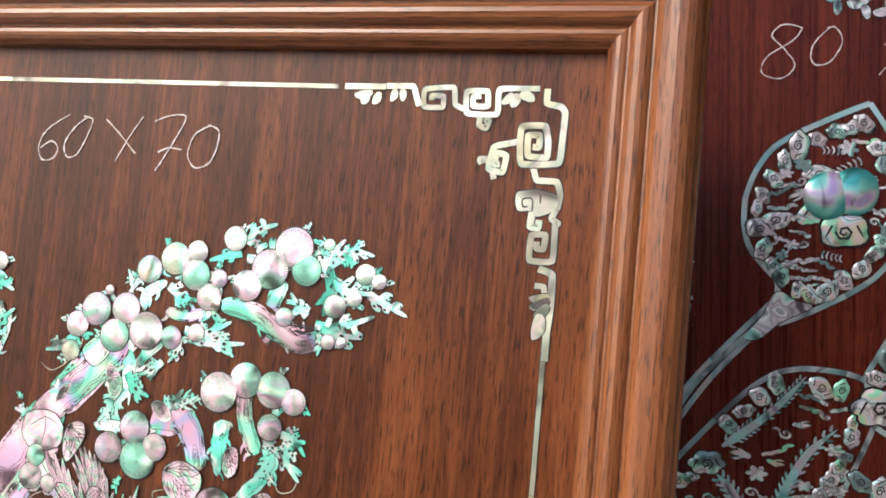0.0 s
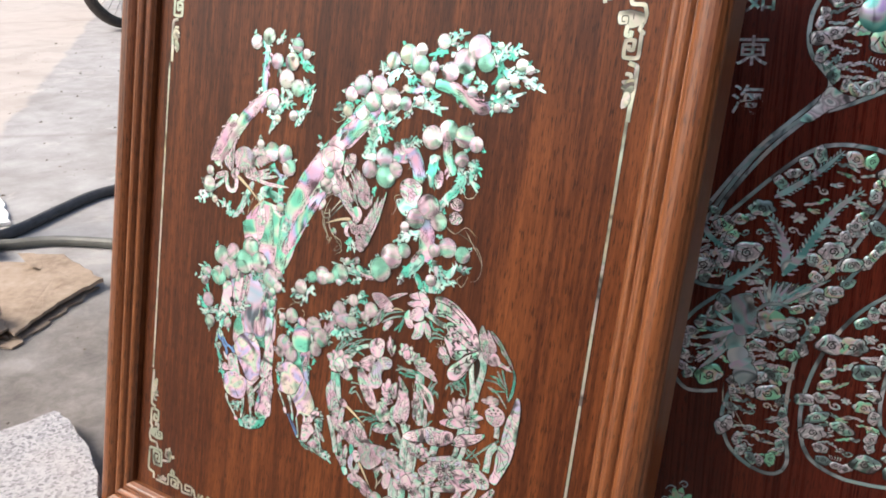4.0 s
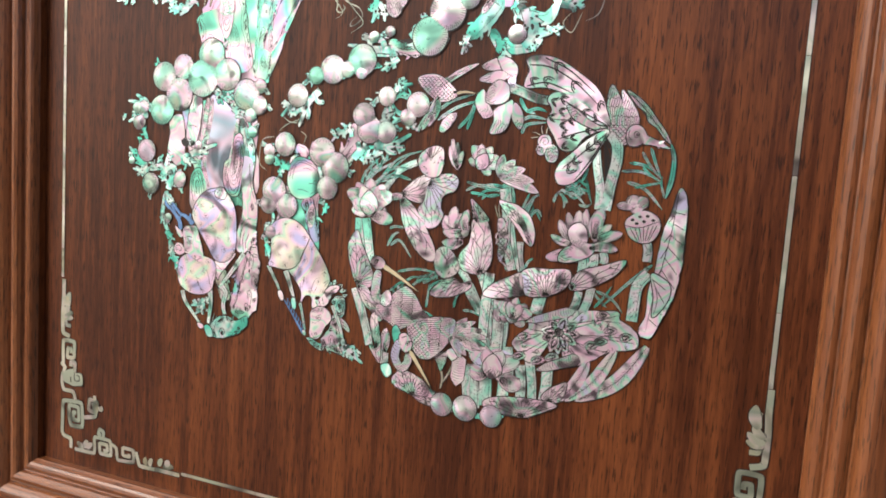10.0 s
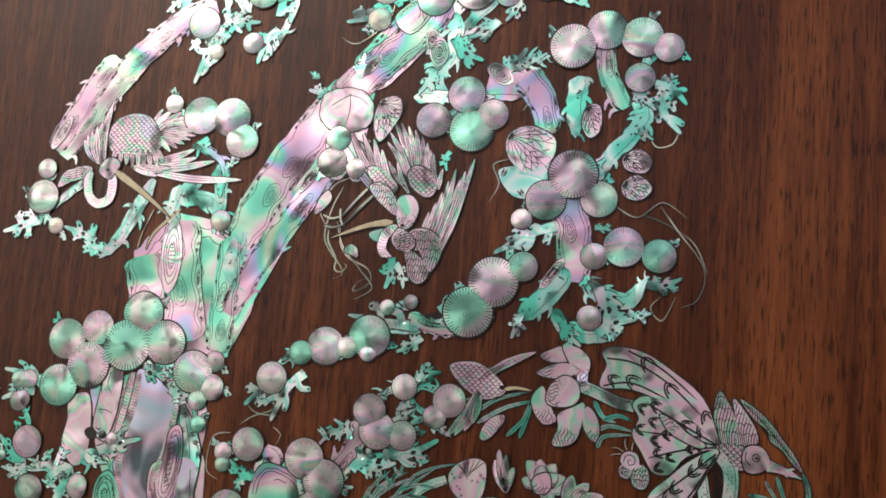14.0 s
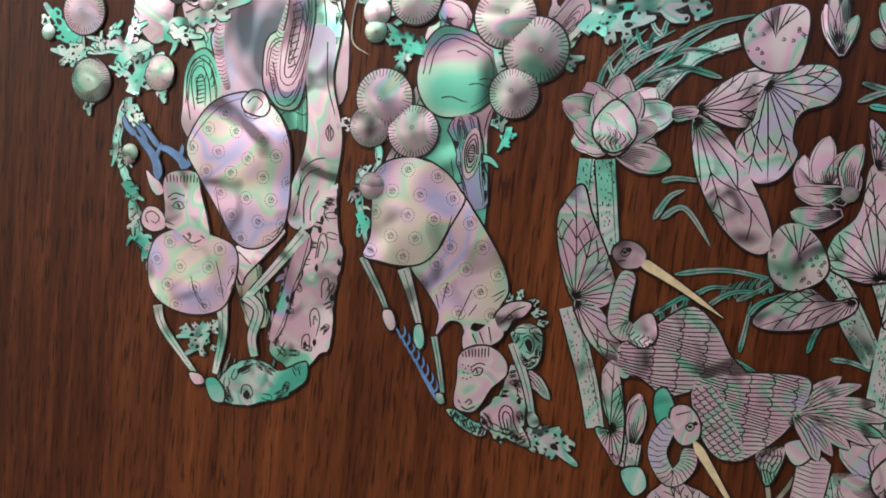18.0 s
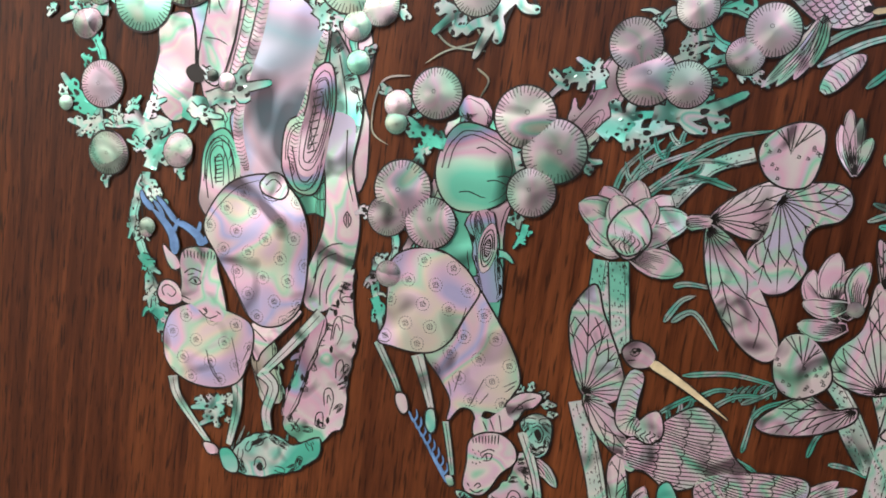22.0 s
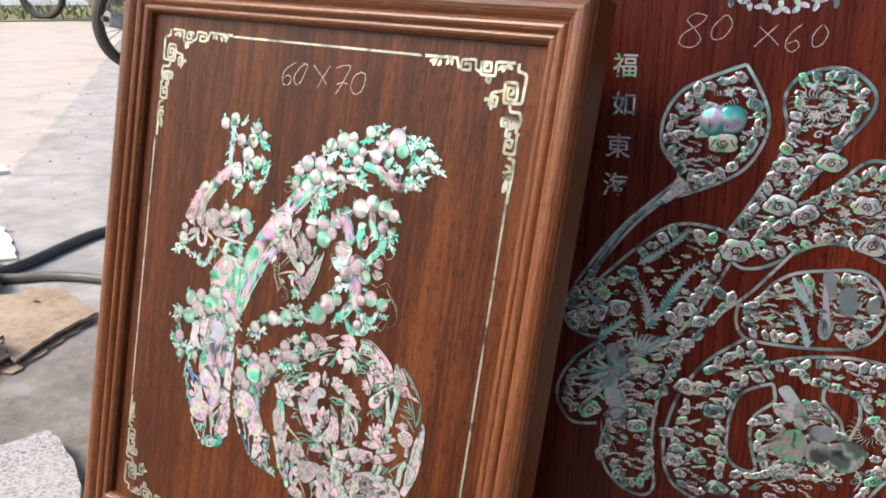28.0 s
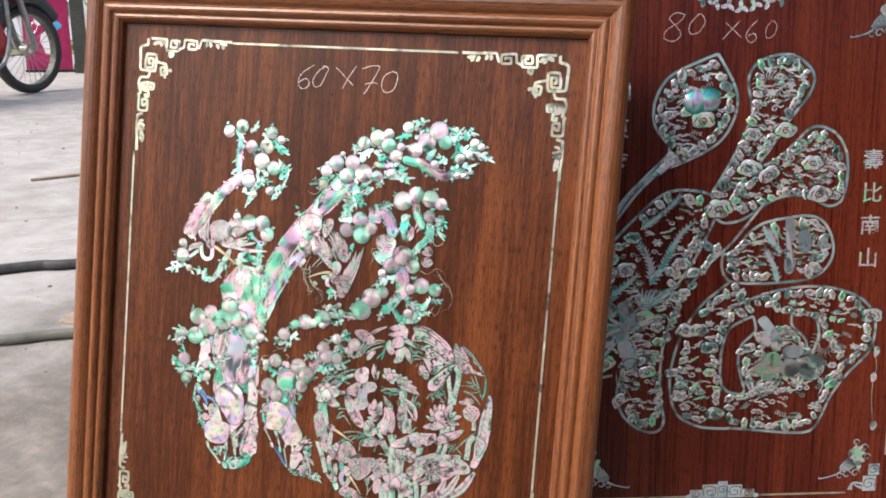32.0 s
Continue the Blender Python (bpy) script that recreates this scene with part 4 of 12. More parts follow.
def fret(x, y, fx, fy):
    """A corner of the border: broad squared scrolls with leaves. fx, fy: which way is inwards."""
    def at(pts):
        return [(x + fx * a, y + fy * b) for a, b in pts]

    def bend(pts, w):
        line = [pts[0]]
        for p, q in zip(pts, pts[1:]):
            line += [(p[0] * 0.86 + q[0] * 0.14, p[1] * 0.86 + q[1] * 0.14), (p[0] * 0.14 + q[0] * 0.86, p[1] * 0.14 + q[1] * 0.86)]
        stroke("strip", "scroll", w, w, *at(line + [pts[-1]]), blunt=True, edge=0.45, layer=0.3)

    bend([(9.8, 5.6), (9.7, 12.4), (2.9, 13.8), (0.9, 16.3), (1.2, 28.0), (1.8, 39.9), (19.3, 41.0), (20.6, 31.4), (20.3, 23.2), (9.4, 22.6), (7.5, 30.1), (7.6, 37.4), (16.5, 37.0), (17.1, 27.3), (11.6, 27.1), (11.6, 32.8), (14.5, 32.7)], 2.9)
    bend([(21.7, 30.6), (32.6, 33.2), (34.4, 43.8), (27.3, 45.1), (26.2, 37.1), (30.8, 36.0), (31.6, 41.6), (29.0, 41.2)], 2.8)
    bend([(35.3, 39.4), (38.5, 39.5), (37.3, 41.3)], 3.2)
    bend([(32.1, 45.0), (31.3, 48.4)], 2.7)
    bend([(13.4, 5.6), (32.4, 6.1), (32.1, 18.3), (47.0, 18.2), (47.9, 7.5), (37.7, 7.2), (37.0, 14.5), (44.0, 14.6), (44.4, 10.1), (40.7, 9.7)], 2.6)
    bend([(47.1, 16.6), (52.8, 14.1), (53.9, 5.7), (68.5, 6.9), (68.2, 15.6), (58.7, 15.6), (58.7, 10.2), (64.6, 10.0), (64.4, 12.2)], 2.5)
    bend([(40.3, 19.6), (40.5, 23.4), (37.1, 24.9), (35.9, 21.1), (38.3, 20.6)], 2.7)
    bend([(70.5, 15.1), (72.5, 9.7), (74.0, 5.6), (87.4, 5.9)], 2.7)
    bend([(87.9, 6.2), (109.0, 6.4)], 2.8)
    bend([(13.4, 42.3), (11.4, 47.9), (2.1, 48.0), (0.1, 53.8), (1.1, 60.8)], 2.8)
    bend([(1.6, 60.8), (3.3, 65.0), (0.0, 66.9), (1.3, 67.5), (1.1, 84.3), (11.9, 84.6), (11.8, 72.8), (5.2, 72.3), (5.7, 79.0), (9.0, 78.8), (9.0, 75.7)], 2.8)
    bend([(12.2, 62.5), (12.7, 69.2), (9.0, 69.5), (8.8, 65.9)], 3.2)
    bend([(7.2, 87.8), (0.7, 89.9), (0.4, 104.8), (1.2, 116.3), (1.2, 128.8)], 3.2)
    bend([(3.4, 99.3), (4.2, 95.8), (8.3, 95.6)], 2.6)
    cut("strip", "scroll_block", *at([(20.2, 54.6), (16.2, 52.9), (11.0, 52.1), (7.1, 52.9), (2.1, 54.1), (0.8, 58.2), (3.5, 61.9), (10.0, 64.4), (13.3, 62.0), (19.0, 61.9)]), layer=0.4, hub=None, look="none")
    for line in ([(12.3, 62.0), (12.7, 56.6), (16.9, 56.8), (16.6, 60.2), (14.5, 60.0)],
                 [(9.0, 54.5), (8.9, 58.4)]):
        stroke("ink", "scroll_line", 0.7, 0.7, *at(line), blunt=True, edge=0.0, layer=1.0)
    for a, b, c, d, w in ((23.7, 8.0, 26.1, 14.4, 4.5), (25.8, 8.0, 30.7, 12.9, 4.0), (22.6, 8.5, 15.5, 11.5, 4.5), (94.7, 8.6, 103.8, 10.5, 4.5), (97.4, 9.7, 99.8, 14.8, 4.5), (91.1, 9.0, 94.0, 14.7, 4.0), (83.2, 7.2, 84.9, 13.3, 3.6), (79.8, 7.1, 79.2, 13.2, 3.6), (1.4, 99.6, 10.4, 101.4, 4.0), (1.3, 101.1, 10.1, 105.5, 4.6), (1.5, 103.7, 7.7, 109.3, 4.4), (5.0, 108.0, 7.3, 119.9, 6.0), (5.7, 114.2, 4.3, 116.6, 3.5), ):
        (p, q), (r, u) = at([(a, b), (c, d)])
        leaf("strip", p, q, r, u, w, 0.1, 0.5, "scroll_leaf")

# ---- pieces for the picture behind ----
PEARL["abalone"] = pearl("pearl_abalone", "plain", 0.0, 1.0, 62, ABALONE, 0.35, 0.4, 0.8, 1.08)
PEARL["edging"] = pearl("pearl_edging", "plain", 0.0, 0.9, 24, ((0.2, (0.2, 0.32, 0.33)), (0.36, (0.42, 0.5, 0.5)), (0.46, (0.12, 0.16, 0.17)), (0.55, (0.5, 0.52, 0.54)), (0.7, (0.3, 0.46, 0.46)), (0.85, (0.56, 0.54, 0.5))), 0.3, 0.4, 0.5, 1.1)
PEARL["silver"] = pearl("pearl_silver", "plain", 0.0, 0.95, 24, ((0.2, (0.36, 0.46, 0.52)), (0.45, (0.5, 0.57, 0.62)), (0.7, (0.42, 0.48, 0.5)), (0.85, (0.58, 0.6, 0.58))), 0.3, 0.4, 0.5, 1.1)
PEARL["grey"] = pearl("pearl_grey", "plain", 0.2, 0.9, 60, ABALONE, 0.35, 0.4, 0.6, 1.08)
M_SHELL_BALL = pearl("pearl_ball", "plain", 0.0, 1.0, 45, ((0.2, (0.1, 0.42, 0.42)), (0.4, (0.3, 0.66, 0.6)), (0.5, (0.6, 0.62, 0.66)), (0.6, (0.5, 0.36, 0.62)), (0.8, (0.3, 0.6, 0.6))))


def edging(*pts):
    """The pale strip that follows the outline of a stroke of the sign, sawn into lengths."""
    line = spline(pts, 4)
    k = 0
    while k < len(line) - 1:
        piece = line[k:k + 7]
        if len(piece) < 2:
            break
        stroke("edging", "edging", 3.2, 3.2, *[tuple(q) for q in piece[::2] + ([piece[-1]] if len(piece) % 2 == 0 else [])], blunt=True, edge=0.35, layer=0.5)
        k += 6


def shell_ball(x, y, r):
    """Half a blister pearl, domed."""
    bm = bmesh.new()
    rows = []
    for k in range(7):
        a = math.pi / 2 * k / 6.3
        rows.append([bm.verts.new((r * math.cos(a) * math.cos(t * math.pi / 14), r * math.cos(a) * math.sin(t * math.pi / 14), r * 0.34 * math.sin(a))) for t in range(28)])
    for a, b in zip(rows, rows[1:]):
        for t in range(28):
            bm.faces.new((a[t], a[(t + 1) % 28], b[(t + 1) % 28], b[t])).smooth = True
    bm.faces.new(rows[-1]).smooth = True
    finish("shell_disc", bm, "ball", x, y, 2)


PEARL["ball"] = M_SHELL_BALL


def burst(x, y, r, n):
    """Wavy rays, as of a tail or a mane."""
    for k in range(n):
        a = 2 * math.pi * k / n + 0.2
        c, s = math.cos(a), math.sin(a)
        pts = [(x + c * r * t - s * r * 0.07 * w, y + s * r * t + c * r * 0.07 * w) for t, w in ((0.3, 0), (0.5, 1), (0.75, -1), (1.0, 0.6))]
        stroke("abalone", "ray", 1.0, 0.5, *pts, edge=0.15, layer=1)


def motif(kind, seed):
    """One of the small cloud, shell and leaf shapes that fill the strokes; about 10 mm long."""
    rnd = random.Random(seed)
    bm = bmesh.new()
    uv = bm.loops.layers.uv.new("along")
    grown = []

    def band(pts, w0, w1, z):
        mark = len(bm.verts)
        ln = spline(pts, 5)
        wd = tapered(len(ln), w0, w1, True, True)
        ribbon(bm, ln, [q + 0.5 for q in wd], 0.03, 0, 1, None, 0.2, seed, False)
        ribbon(bm, ln, wd, 0.1 + z, 0.05, 0, uv, 0.2, seed, False)
        bm.verts.ensure_lookup_table()
        low, top = bm.verts[mark], bm.verts[mark + 3 * len(ln)]
        bm.faces.new((low, bm.verts[mark + 1], top))
        if grown:
            bm.faces.new((low, bm.verts[mark + 1], grown[0]))
        grown.append(low)
    if kind == "puff":
        # a lobed cloud with a whorl cut into it
        lobes = rnd.choice((4, 5, 6))
        ring = []
        for i in range(lobes * 5):
            a = 2 * math.pi * i / (lobes * 5)
            q = 3.6 + 0.9 * abs(math.sin(a * lobes / 2 + seed))
            ring.append(Vector((q * 1.35 * math.cos(a), q * math.sin(a) * (0.8 if math.sin(a) < 0 else 1.0))))
        rows = [[bm.verts.new((v.x * f, v.y * f, z)) for v in ring] for f, z in ((1.12, 0.03), (1.0, 0.04), (1.0, 0.12), (0.55, 0.17))]
        for li, (a, b) in enumerate(zip(rows, rows[1:])):
            for i in range(len(ring)):
                f = bm.faces.new((a[i], a[(i + 1) % len(ring)], b[(i + 1) % len(ring)], b[i]))
                f.material_index, f.smooth = (1 if li == 0 else 0), li == 2
        bm.faces.new(rows[-1]).smooth = True
        Bench.root = None
        scratch(bm, [Vector((2.2 * (1 - t / 11) * math.cos(t * 1.1 + seed), 1.9 * (1 - t / 11) * math.sin(t * 1.1 + seed))) for t in range(10)], 0.62, 0.235)
        for s in (-1, 1):
            scratch(bm, [Vector((s * (2.8 + 0.5 * t), 1.6 - 0.9 * t)) for t in range(4)], 0.5, 0.22)
    elif kind == "cloud":
        for k in range(4):
            x = -4 + 2.6 * k
            band([(x - 1.5, rnd.uniform(-1, 1)), (x, rnd.uniform(-1.6, 1.6)), (x + 2.4, rnd.uniform(-1, 1))], 2.2, 1.6, 0.01 * k)
    elif kind == "curl":
        band([(3.2 * math.cos(t) * (1 - t / 9), 3.2 * math.sin(t) * (1 - t / 9)) for t in (0, 1, 2, 3, 4, 5, 6, 7, 8)], 1.5, 1.0, 0)
        band([(3, 0), (5, -1), (7, 0.6)], 1.8, 0.8, 0.02)
    elif kind == "flower":
        for k in range(6):
            a = k * 1.05
            band([(0.5 * math.cos(a), 0.5 * math.sin(a)), (2.2 * math.cos(a), 2.2 * math.sin(a)), (4 * math.cos(a + 0.15), 4 * math.sin(a + 0.15))], 2.4, 1.8, 0.01 * k)
    elif kind == "leaf":
        band([(-5, 0), (0, rnd.uniform(-1, 1)), (5, 0)], 3.6, 2.0, 0)
        band([(-2, 0), (1, 2.2), (4, 2.6)], 1.8, 0.8, 0.01)
        band([(-3, 0), (-1, -2.2), (2, -3)], 1.8, 0.8, 0.02)
    else:
        for k in range(5):
            band([(-4 + 2 * k, -2 + rnd.uniform(-1, 1)), (-3.4 + 2 * k, 0), (-4 + 2 * k + rnd.uniform(-1, 1), 2.4)], 0.9, 0.6, 0.005 * k)
    bmesh.ops.recalc_face_normals(bm, faces=bm.faces[:])
    bmesh.ops.scale(bm, vec=(0.001, 0.001, 0.001), verts=bm.verts[:])
    me = bpy.data.meshes.new(kind)
    bm.to_mesh(me)
    bm.free()
    me.materials.append(PEARL["abalone"])
    me.materials.append(M_INK)
    return me


MOTIFS = [(("cloud_scroll", "cloud_whorl", "shell_curl", "cloud_whorl", "blossom", "cloud_whorl", "sprig", "ripple")[k % 8], motif(("cloud", "puff", "curl", "puff", "flower", "puff", "leaf", "waves")[k % 8], k)) for k in range(16)]


KEEP = []


def inside(x, y, ring):
    odd = False
    for (ax, ay), (bx, by) in zip(ring, ring[1:] + ring[:1]):
        if (ay > y) != (by > y) and x < (bx - ax) * (y - ay) / (by - ay) + ax:
            odd = not odd
    return odd


def scatter(count, *pts):
    """Small shapes set close together within an outline."""
    rnd = random.Random(int(pts[0][0] * 11 + count))
    ring = list(pts)
    xs, ys = [p[0] for p in ring], [p[1] for p in ring]
    put, tries = [], 0
    run = 0.0
    for (ax, ay), (bx, by) in zip(ring, ring[1:] + ring[:1]):
        length = math.hypot(bx - ax, by - ay)
        while run < length:
            s = rnd.choice((1.0, 1.2, 1.2, 1.5))
            x, y = ax + (bx - ax) * run / length, ay + (by - ay) * run / length
            if all((x - a) ** 2 + (y - b) ** 2 > (3.6 * (s + c)) ** 2 for a, b, c in put) and all((x - a) ** 2 + (y - b) ** 2 > (c + 3 * s) ** 2 for a, b, c in KEEP):
                put.append((x, y, s))
                name, me = MOTIFS[rnd.choice((1, 3, 5, 9, 11, 13))]
                part(name, me, None, Bench.thing, m=seat(x, y, rnd.uniform(0, 360), rnd.uniform(0.5, 1.5), s, s * rnd.uniform(0.85, 1.1)))
            run += 4.0
        run -= length
    while len(put) < count * 1.5 and tries < 6000:
        tries += 1
        x, y = rnd.uniform(min(xs), max(xs)), rnd.uniform(min(ys), max(ys))
        name, me = MOTIFS[rnd.choice((0, 8, 0, 8, 2, 10, 6, 14, 1, 4, 12, 7))]
        s = rnd.choice((0.8, 1.2, 1.6, 2.0)) if "whorl" in name else rnd.uniform(0.9, 1.5)
        s *= 1 - tries * 0.00008
        if inside(x, y, ring) and all((x - a) ** 2 + (y - b) ** 2 > (2.6 * (s + c)) ** 2 for a, b, c in put) and all((x - a) ** 2 + (y - b) ** 2 > (c + 2 * s) ** 2 for a, b, c in KEEP):
            put.append((x, y, s))
            part(name, me, None, Bench.thing, m=seat(x, y, rnd.choice((0, 180)) + rnd.uniform(-28, 28), rnd.uniform(0, 2), s * 1.15, s * rnd.uniform(0.7, 0.95)))


def plume(w, *pts):
    """A long feather: a shell band with curved teeth on both sides."""
    line = spline(pts, 8)
    KEEP.extend((q.x, q.y, w * 0.6) for q in line[::3])
    stroke("plumage", "feather_spine", w * 0.62, w * 0.34, *[tuple(q) for q in line[::4]], layer=2.4, edge=0.4)
    gap = w * 0.3
    run = 0.0
    for k in range(1, len(line) - 1):
        run += (line[k] - line[k - 1]).length
        if run < gap:
            continue
        run = 0.0
        d = (line[k + 1] - line[k - 1]).normalized()
        t = 1 - 0.45 * k / len(line)
        for s in (-1, 1):
            side = Vector((-d.y, d.x)) * s
            q = line[k] + side * w * 0.2 * t
            e = line[k] + side * w * 0.58 * t + d * w * 0.3
            stroke("plumage", "barb", w * 0.2, w * 0.08, tuple(q), tuple(q.lerp(e, 0.6) - d * w * 0.03), tuple(e), layer=2.2, edge=0.2)


PEARL["plumage"] = pearl("pearl_plumage", "plain", -0.04, 1.0, 40, ((0.12, (0.14, 0.34, 0.33)), (0.26, (0.36, 0.6, 0.58)), (0.38, (0.42, 0.44, 0.44)), (0.5, (0.52, 0.42, 0.52)), (0.6, (0.34, 0.54, 0.54)), (0.72, (0.24, 0.26, 0.26)), (0.84, (0.62, 0.64, 0.6))), 0.35, 0.4, 0.5, 1.1)


def mass(x, y, r, turn=0.0):
    """A large cloud whorl."""
    KEEP.append((x, y, r))
    name, me = MOTIFS[(1, 3, 5)[Bench.count % 3]]
    part(name, me, None, Bench.thing, m=seat(x, y, turn, 2.0, r / 4.6, r / 4.6))


def glyph(ch, x, y, size):
    """A brushed character cut from shell."""
    c = bpy.data.curves.new("character", "FONT")
    c.body, c.size, c.extrude, c.align_x, c.align_y, c.offset = ch, size / 1000, 0.00012, "CENTER", "CENTER", 0.0002
    c.resolution_u = 3
    tmp = bpy.data.objects.new("tmp", c)
    scene.collection.objects.link(tmp)
    me = bpy.data.meshes.new_from_object(tmp.evaluated_get(bpy.context.evaluated_depsgraph_get()))
    bpy.data.objects.remove(tmp)
    me.materials.clear()
    me.materials.append(PEARL["strip2"])
    part("character", me, None, Bench.thing, "brushed character in pale shell", seat(x, y, 0, 0.6))


PEARL["strip2"] = pearl("pearl_pale", "plain", 0.14, 1.0, 60, ABALONE, 0.3, 0.4, 0.5, 1.1)


def whorl(x, y, s, f=1):
    """A square whorl cut into a block."""
    stroke("ink", "fret_line", 0.9, 0.9, *[(x + f * a * s, y + b * s) for a, b in ((-0.5, -0.42), (-0.5, 0.36), (0.4, 0.36), (0.4, -0.3), (-0.2, -0.3), (-0.2, 0.08), (0.12, 0.08))], blunt=True, edge=0.0, layer=1.2)


def block(x, y, w, h):
    stroke("silver", "fret_block", h, h, (x - w / 2, y + h / 2), (x + w / 2, y + h / 2), blunt=True, edge=0.4, layer=0.5)
    whorl(x, y + h / 2, min(w, h) * 0.8, 1 if x < 0 else -1)


def steps(x, y):
    """A stepped fret in the middle of the lower border."""
    for a, w, h in ((-33, 15, 11), (-15.5, 19, 18), (0.5, 12, 22), (16, 18, 17), (33, 15, 11)):
        block(x + a, y - 3, w, h)
    for a in (-43, 43):
        leaf("silver", x + a * 0.86, y, x + a * 1.08, y - 1, 6, 0.0, 0.4, "fret_leaf")


def square_fret(x, y, fx, fy):
    """A corner of the border: two squares, and a scroll beside them."""
    block(x - 3 + fx * 5, y - 6, 17, 20)
    block(x - 1 + fx * 2, y + 15, 14, 15)
    for k in range(2):
        stroke("silver", "scroll", 3.0, 2.4, (x + fx * 14, y - 3 + 5 * k), (x + fx * 22, y + 5 * k), (x + fx * 30, y + 4), (x + fx * (34 - 4 * k), y - 4), blunt=True, edge=0.3, layer=0.4)


def bat(x, y, f, r):
    """A flying beast among curling clouds, with a long tail."""
    def at(u, v):
        return (x + f * r * u, y + r * v)
    stroke("silver", "tail", 2.0, 1.4, at(-0.25, -0.3), at(-0.6, -0.55), at(-1.2, -0.7), at(-1.3, -0.62), layer=0.5, edge=0.3)
    cut("silver", "body", at(-0.45, -0.25), at(-0.2, 0.1), at(0.1, 0.35), at(0.4, 0.3), at(0.35, -0.05), at(0.0, -0.35), at(-0.3, -0.42), layer=0.9, look="scale")
    for k, (u, v) in enumerate(((0.25, 0.75), (0.5, 0.7), (0.62, 0.4), (0.6, 0.0), (0.4, -0.35), (-0.05, 0.55))):
        leaf("grey", *at(0.15, 0.15), *at(u, v), r * 0.24, 0.12, 1.1 + 0.1 * k, "bat_wing")
    for u, v, s in ((-0.1, -0.55, 0.2), (-0.4, -0.62, 0.16), (0.25, -0.5, 0.2), (0.55, 0.6, 0.2), (0.7, 0.2, 0.17), (0.2, 0.85, 0.15)):
        stroke("silver", "cloud_wisp", 1.3, 0.9, *[at(u + s * (1 - t / 8) * math.cos(t * 1.1), v + s * (1 - t / 8) * math.sin(t * 1.1)) for t in range(7)], edge=0.2, layer=0.6)


def garland(x, y):
    for k in range(-3, 4):
        for j in range(3):
            t = radians(90 + 120 * j + k * 20)
            leaf("abalone", x + k * 15, y + 3 * abs(k) - 4, x + k * 15 + 9 * math.cos(t), y + 3 * abs(k) - 4 + 9 * math.sin(t), 5, 0.1, 0.5 + 0.1 * j, "blossom_petal")

# ---- the shell inlay of the picture ----

# border
Bench.thing = picture
fret(-233.9, 288, 1, -1)
fret(237.3, 287, -1, -1)
fret(-235.3, -292, 1, 1)
fret(237.3, -290.8, -1, 1)
strip(-125, 280.5, 125, 280.5, 2.2)
strip(-125, -284.3, 125, -284.3, 2.2)
strip(-235.5, 158, -235.5, -162, 2.2)
strip(235.5, 158, 235.5, -162, 2.2)

# chalk figures
chalk((-28.6, 261.8), (-41.9, 253), (-46.2, 244.2), (-43.3, 236.8), (-36.1, 237.8), (-34, 243.4), (-38.5, 246.9), (-45.2, 243))
chalk((-16.7, 261), (-24.1, 255.2), (-30, 245.7), (-27.2, 238.8), (-21.1, 240.9), (-15.5, 252.4), (-14, 259.5), (-19.5, 260.9))
chalk((-5.2, 259.8), (4.6, 251.6), (14.4, 242.4))
chalk((16.9, 262), (10.4, 251.9), (2.9, 238))
chalk((24, 259.8), (33.7, 263.1), (42.1, 262.5), (37.5, 251.4), (31.5, 240.8), (27.3, 233.8))
chalk((27.8, 243.6), (34.1, 246.2), (41.6, 245.4))
chalk((57.3, 258.9), (48.2, 253.3), (45.5, 242.9), (50.2, 236.7), (58, 239.1), (61.8, 248), (61.8, 256.1), (55.6, 258.8))

# the dot above: a curl of pine
Bench.drift = slack
cap(-124.9, 189.2, 6.9)
cap(-111.1, 195, 7.3)
cap(-77.6, 188.5, 6.6)
cap(-66.9, 180.8, 5)
cap(-99.6, 172.7, 7.2)
cap(-82.4, 173.4, 8.1)
cap(-87.1, 157.2, 8.7)
cap(-73.3, 150.1, 7.6)
cap(-101.6, 135, 7.8)
cap(-93.9, 120.3, 3.6)
cap(-76.2, 124.8, 5)
twig(3.4, 2.7, (-124.9, 189.2), (-117.2, 190.2), (-111.1, 195), layer=0.4)
sprig(-125.8, 193.3, -127.2, 199.8, 2.4)
twig(3.4, 2.7, (-77.6, 188.5), (-82.1, 181.6), (-82.4, 173.4), layer=0.4)
twig(2.7, 2.2, (-77.6, 188.5), (-73.3, 183.2), (-66.9, 180.8), layer=0.4)
sprig(-77.5, 192.4, -77.2, 198.9, 2.4)
twig(2.7, 2.2, (-66.9, 180.8), (-75.7, 179.3), (-82.4, 173.4), layer=0.4)
sprig(-63.9, 181.1, -58.3, 181.7, 2.4)
twig(3.4, 2.7, (-99.6, 172.7), (-90.9, 170.6), (-82.4, 173.4), layer=0.4)
twig(3.4, 2.7, (-99.6, 172.7), (-95.5, 163.2), (-87.1, 157.2), layer=0.4)
twig(3.4, 2.7, (-82.4, 173.4), (-87, 166), (-87.1, 157.2), layer=0.4)
sprig(-82, 178.3, -81.5, 185.5, 2.4)
twig(3.4, 2.7, (-87.1, 157.2), (-81.2, 151.7), (-73.3, 150.1), layer=0.4)
sprig(-86.4, 152.1, -85.3, 144.6, 2.4)
twig(2.1, 1.7, (-101.6, 135), (-99.8, 126.6), (-93.9, 120.3), layer=0.4)
sprig(-100.2, 130.5, -98, 123.8, 2.4)
sprig(-94.7, 118.3, -96.5, 113.6, 2.4)
bark(11, 13.2, (-108.5, 139), (-128.1, 123.4), (-149, 96.8), (-167.5, 67.9))
bark(7.4, 7.4, (-113, 182.1), (-111.9, 170), (-113.3, 157.5), (-111.8, 143.1))
twig(6.2, 4.2, (-117, 189.9), (-111, 181.4), (-112.7, 167.6))
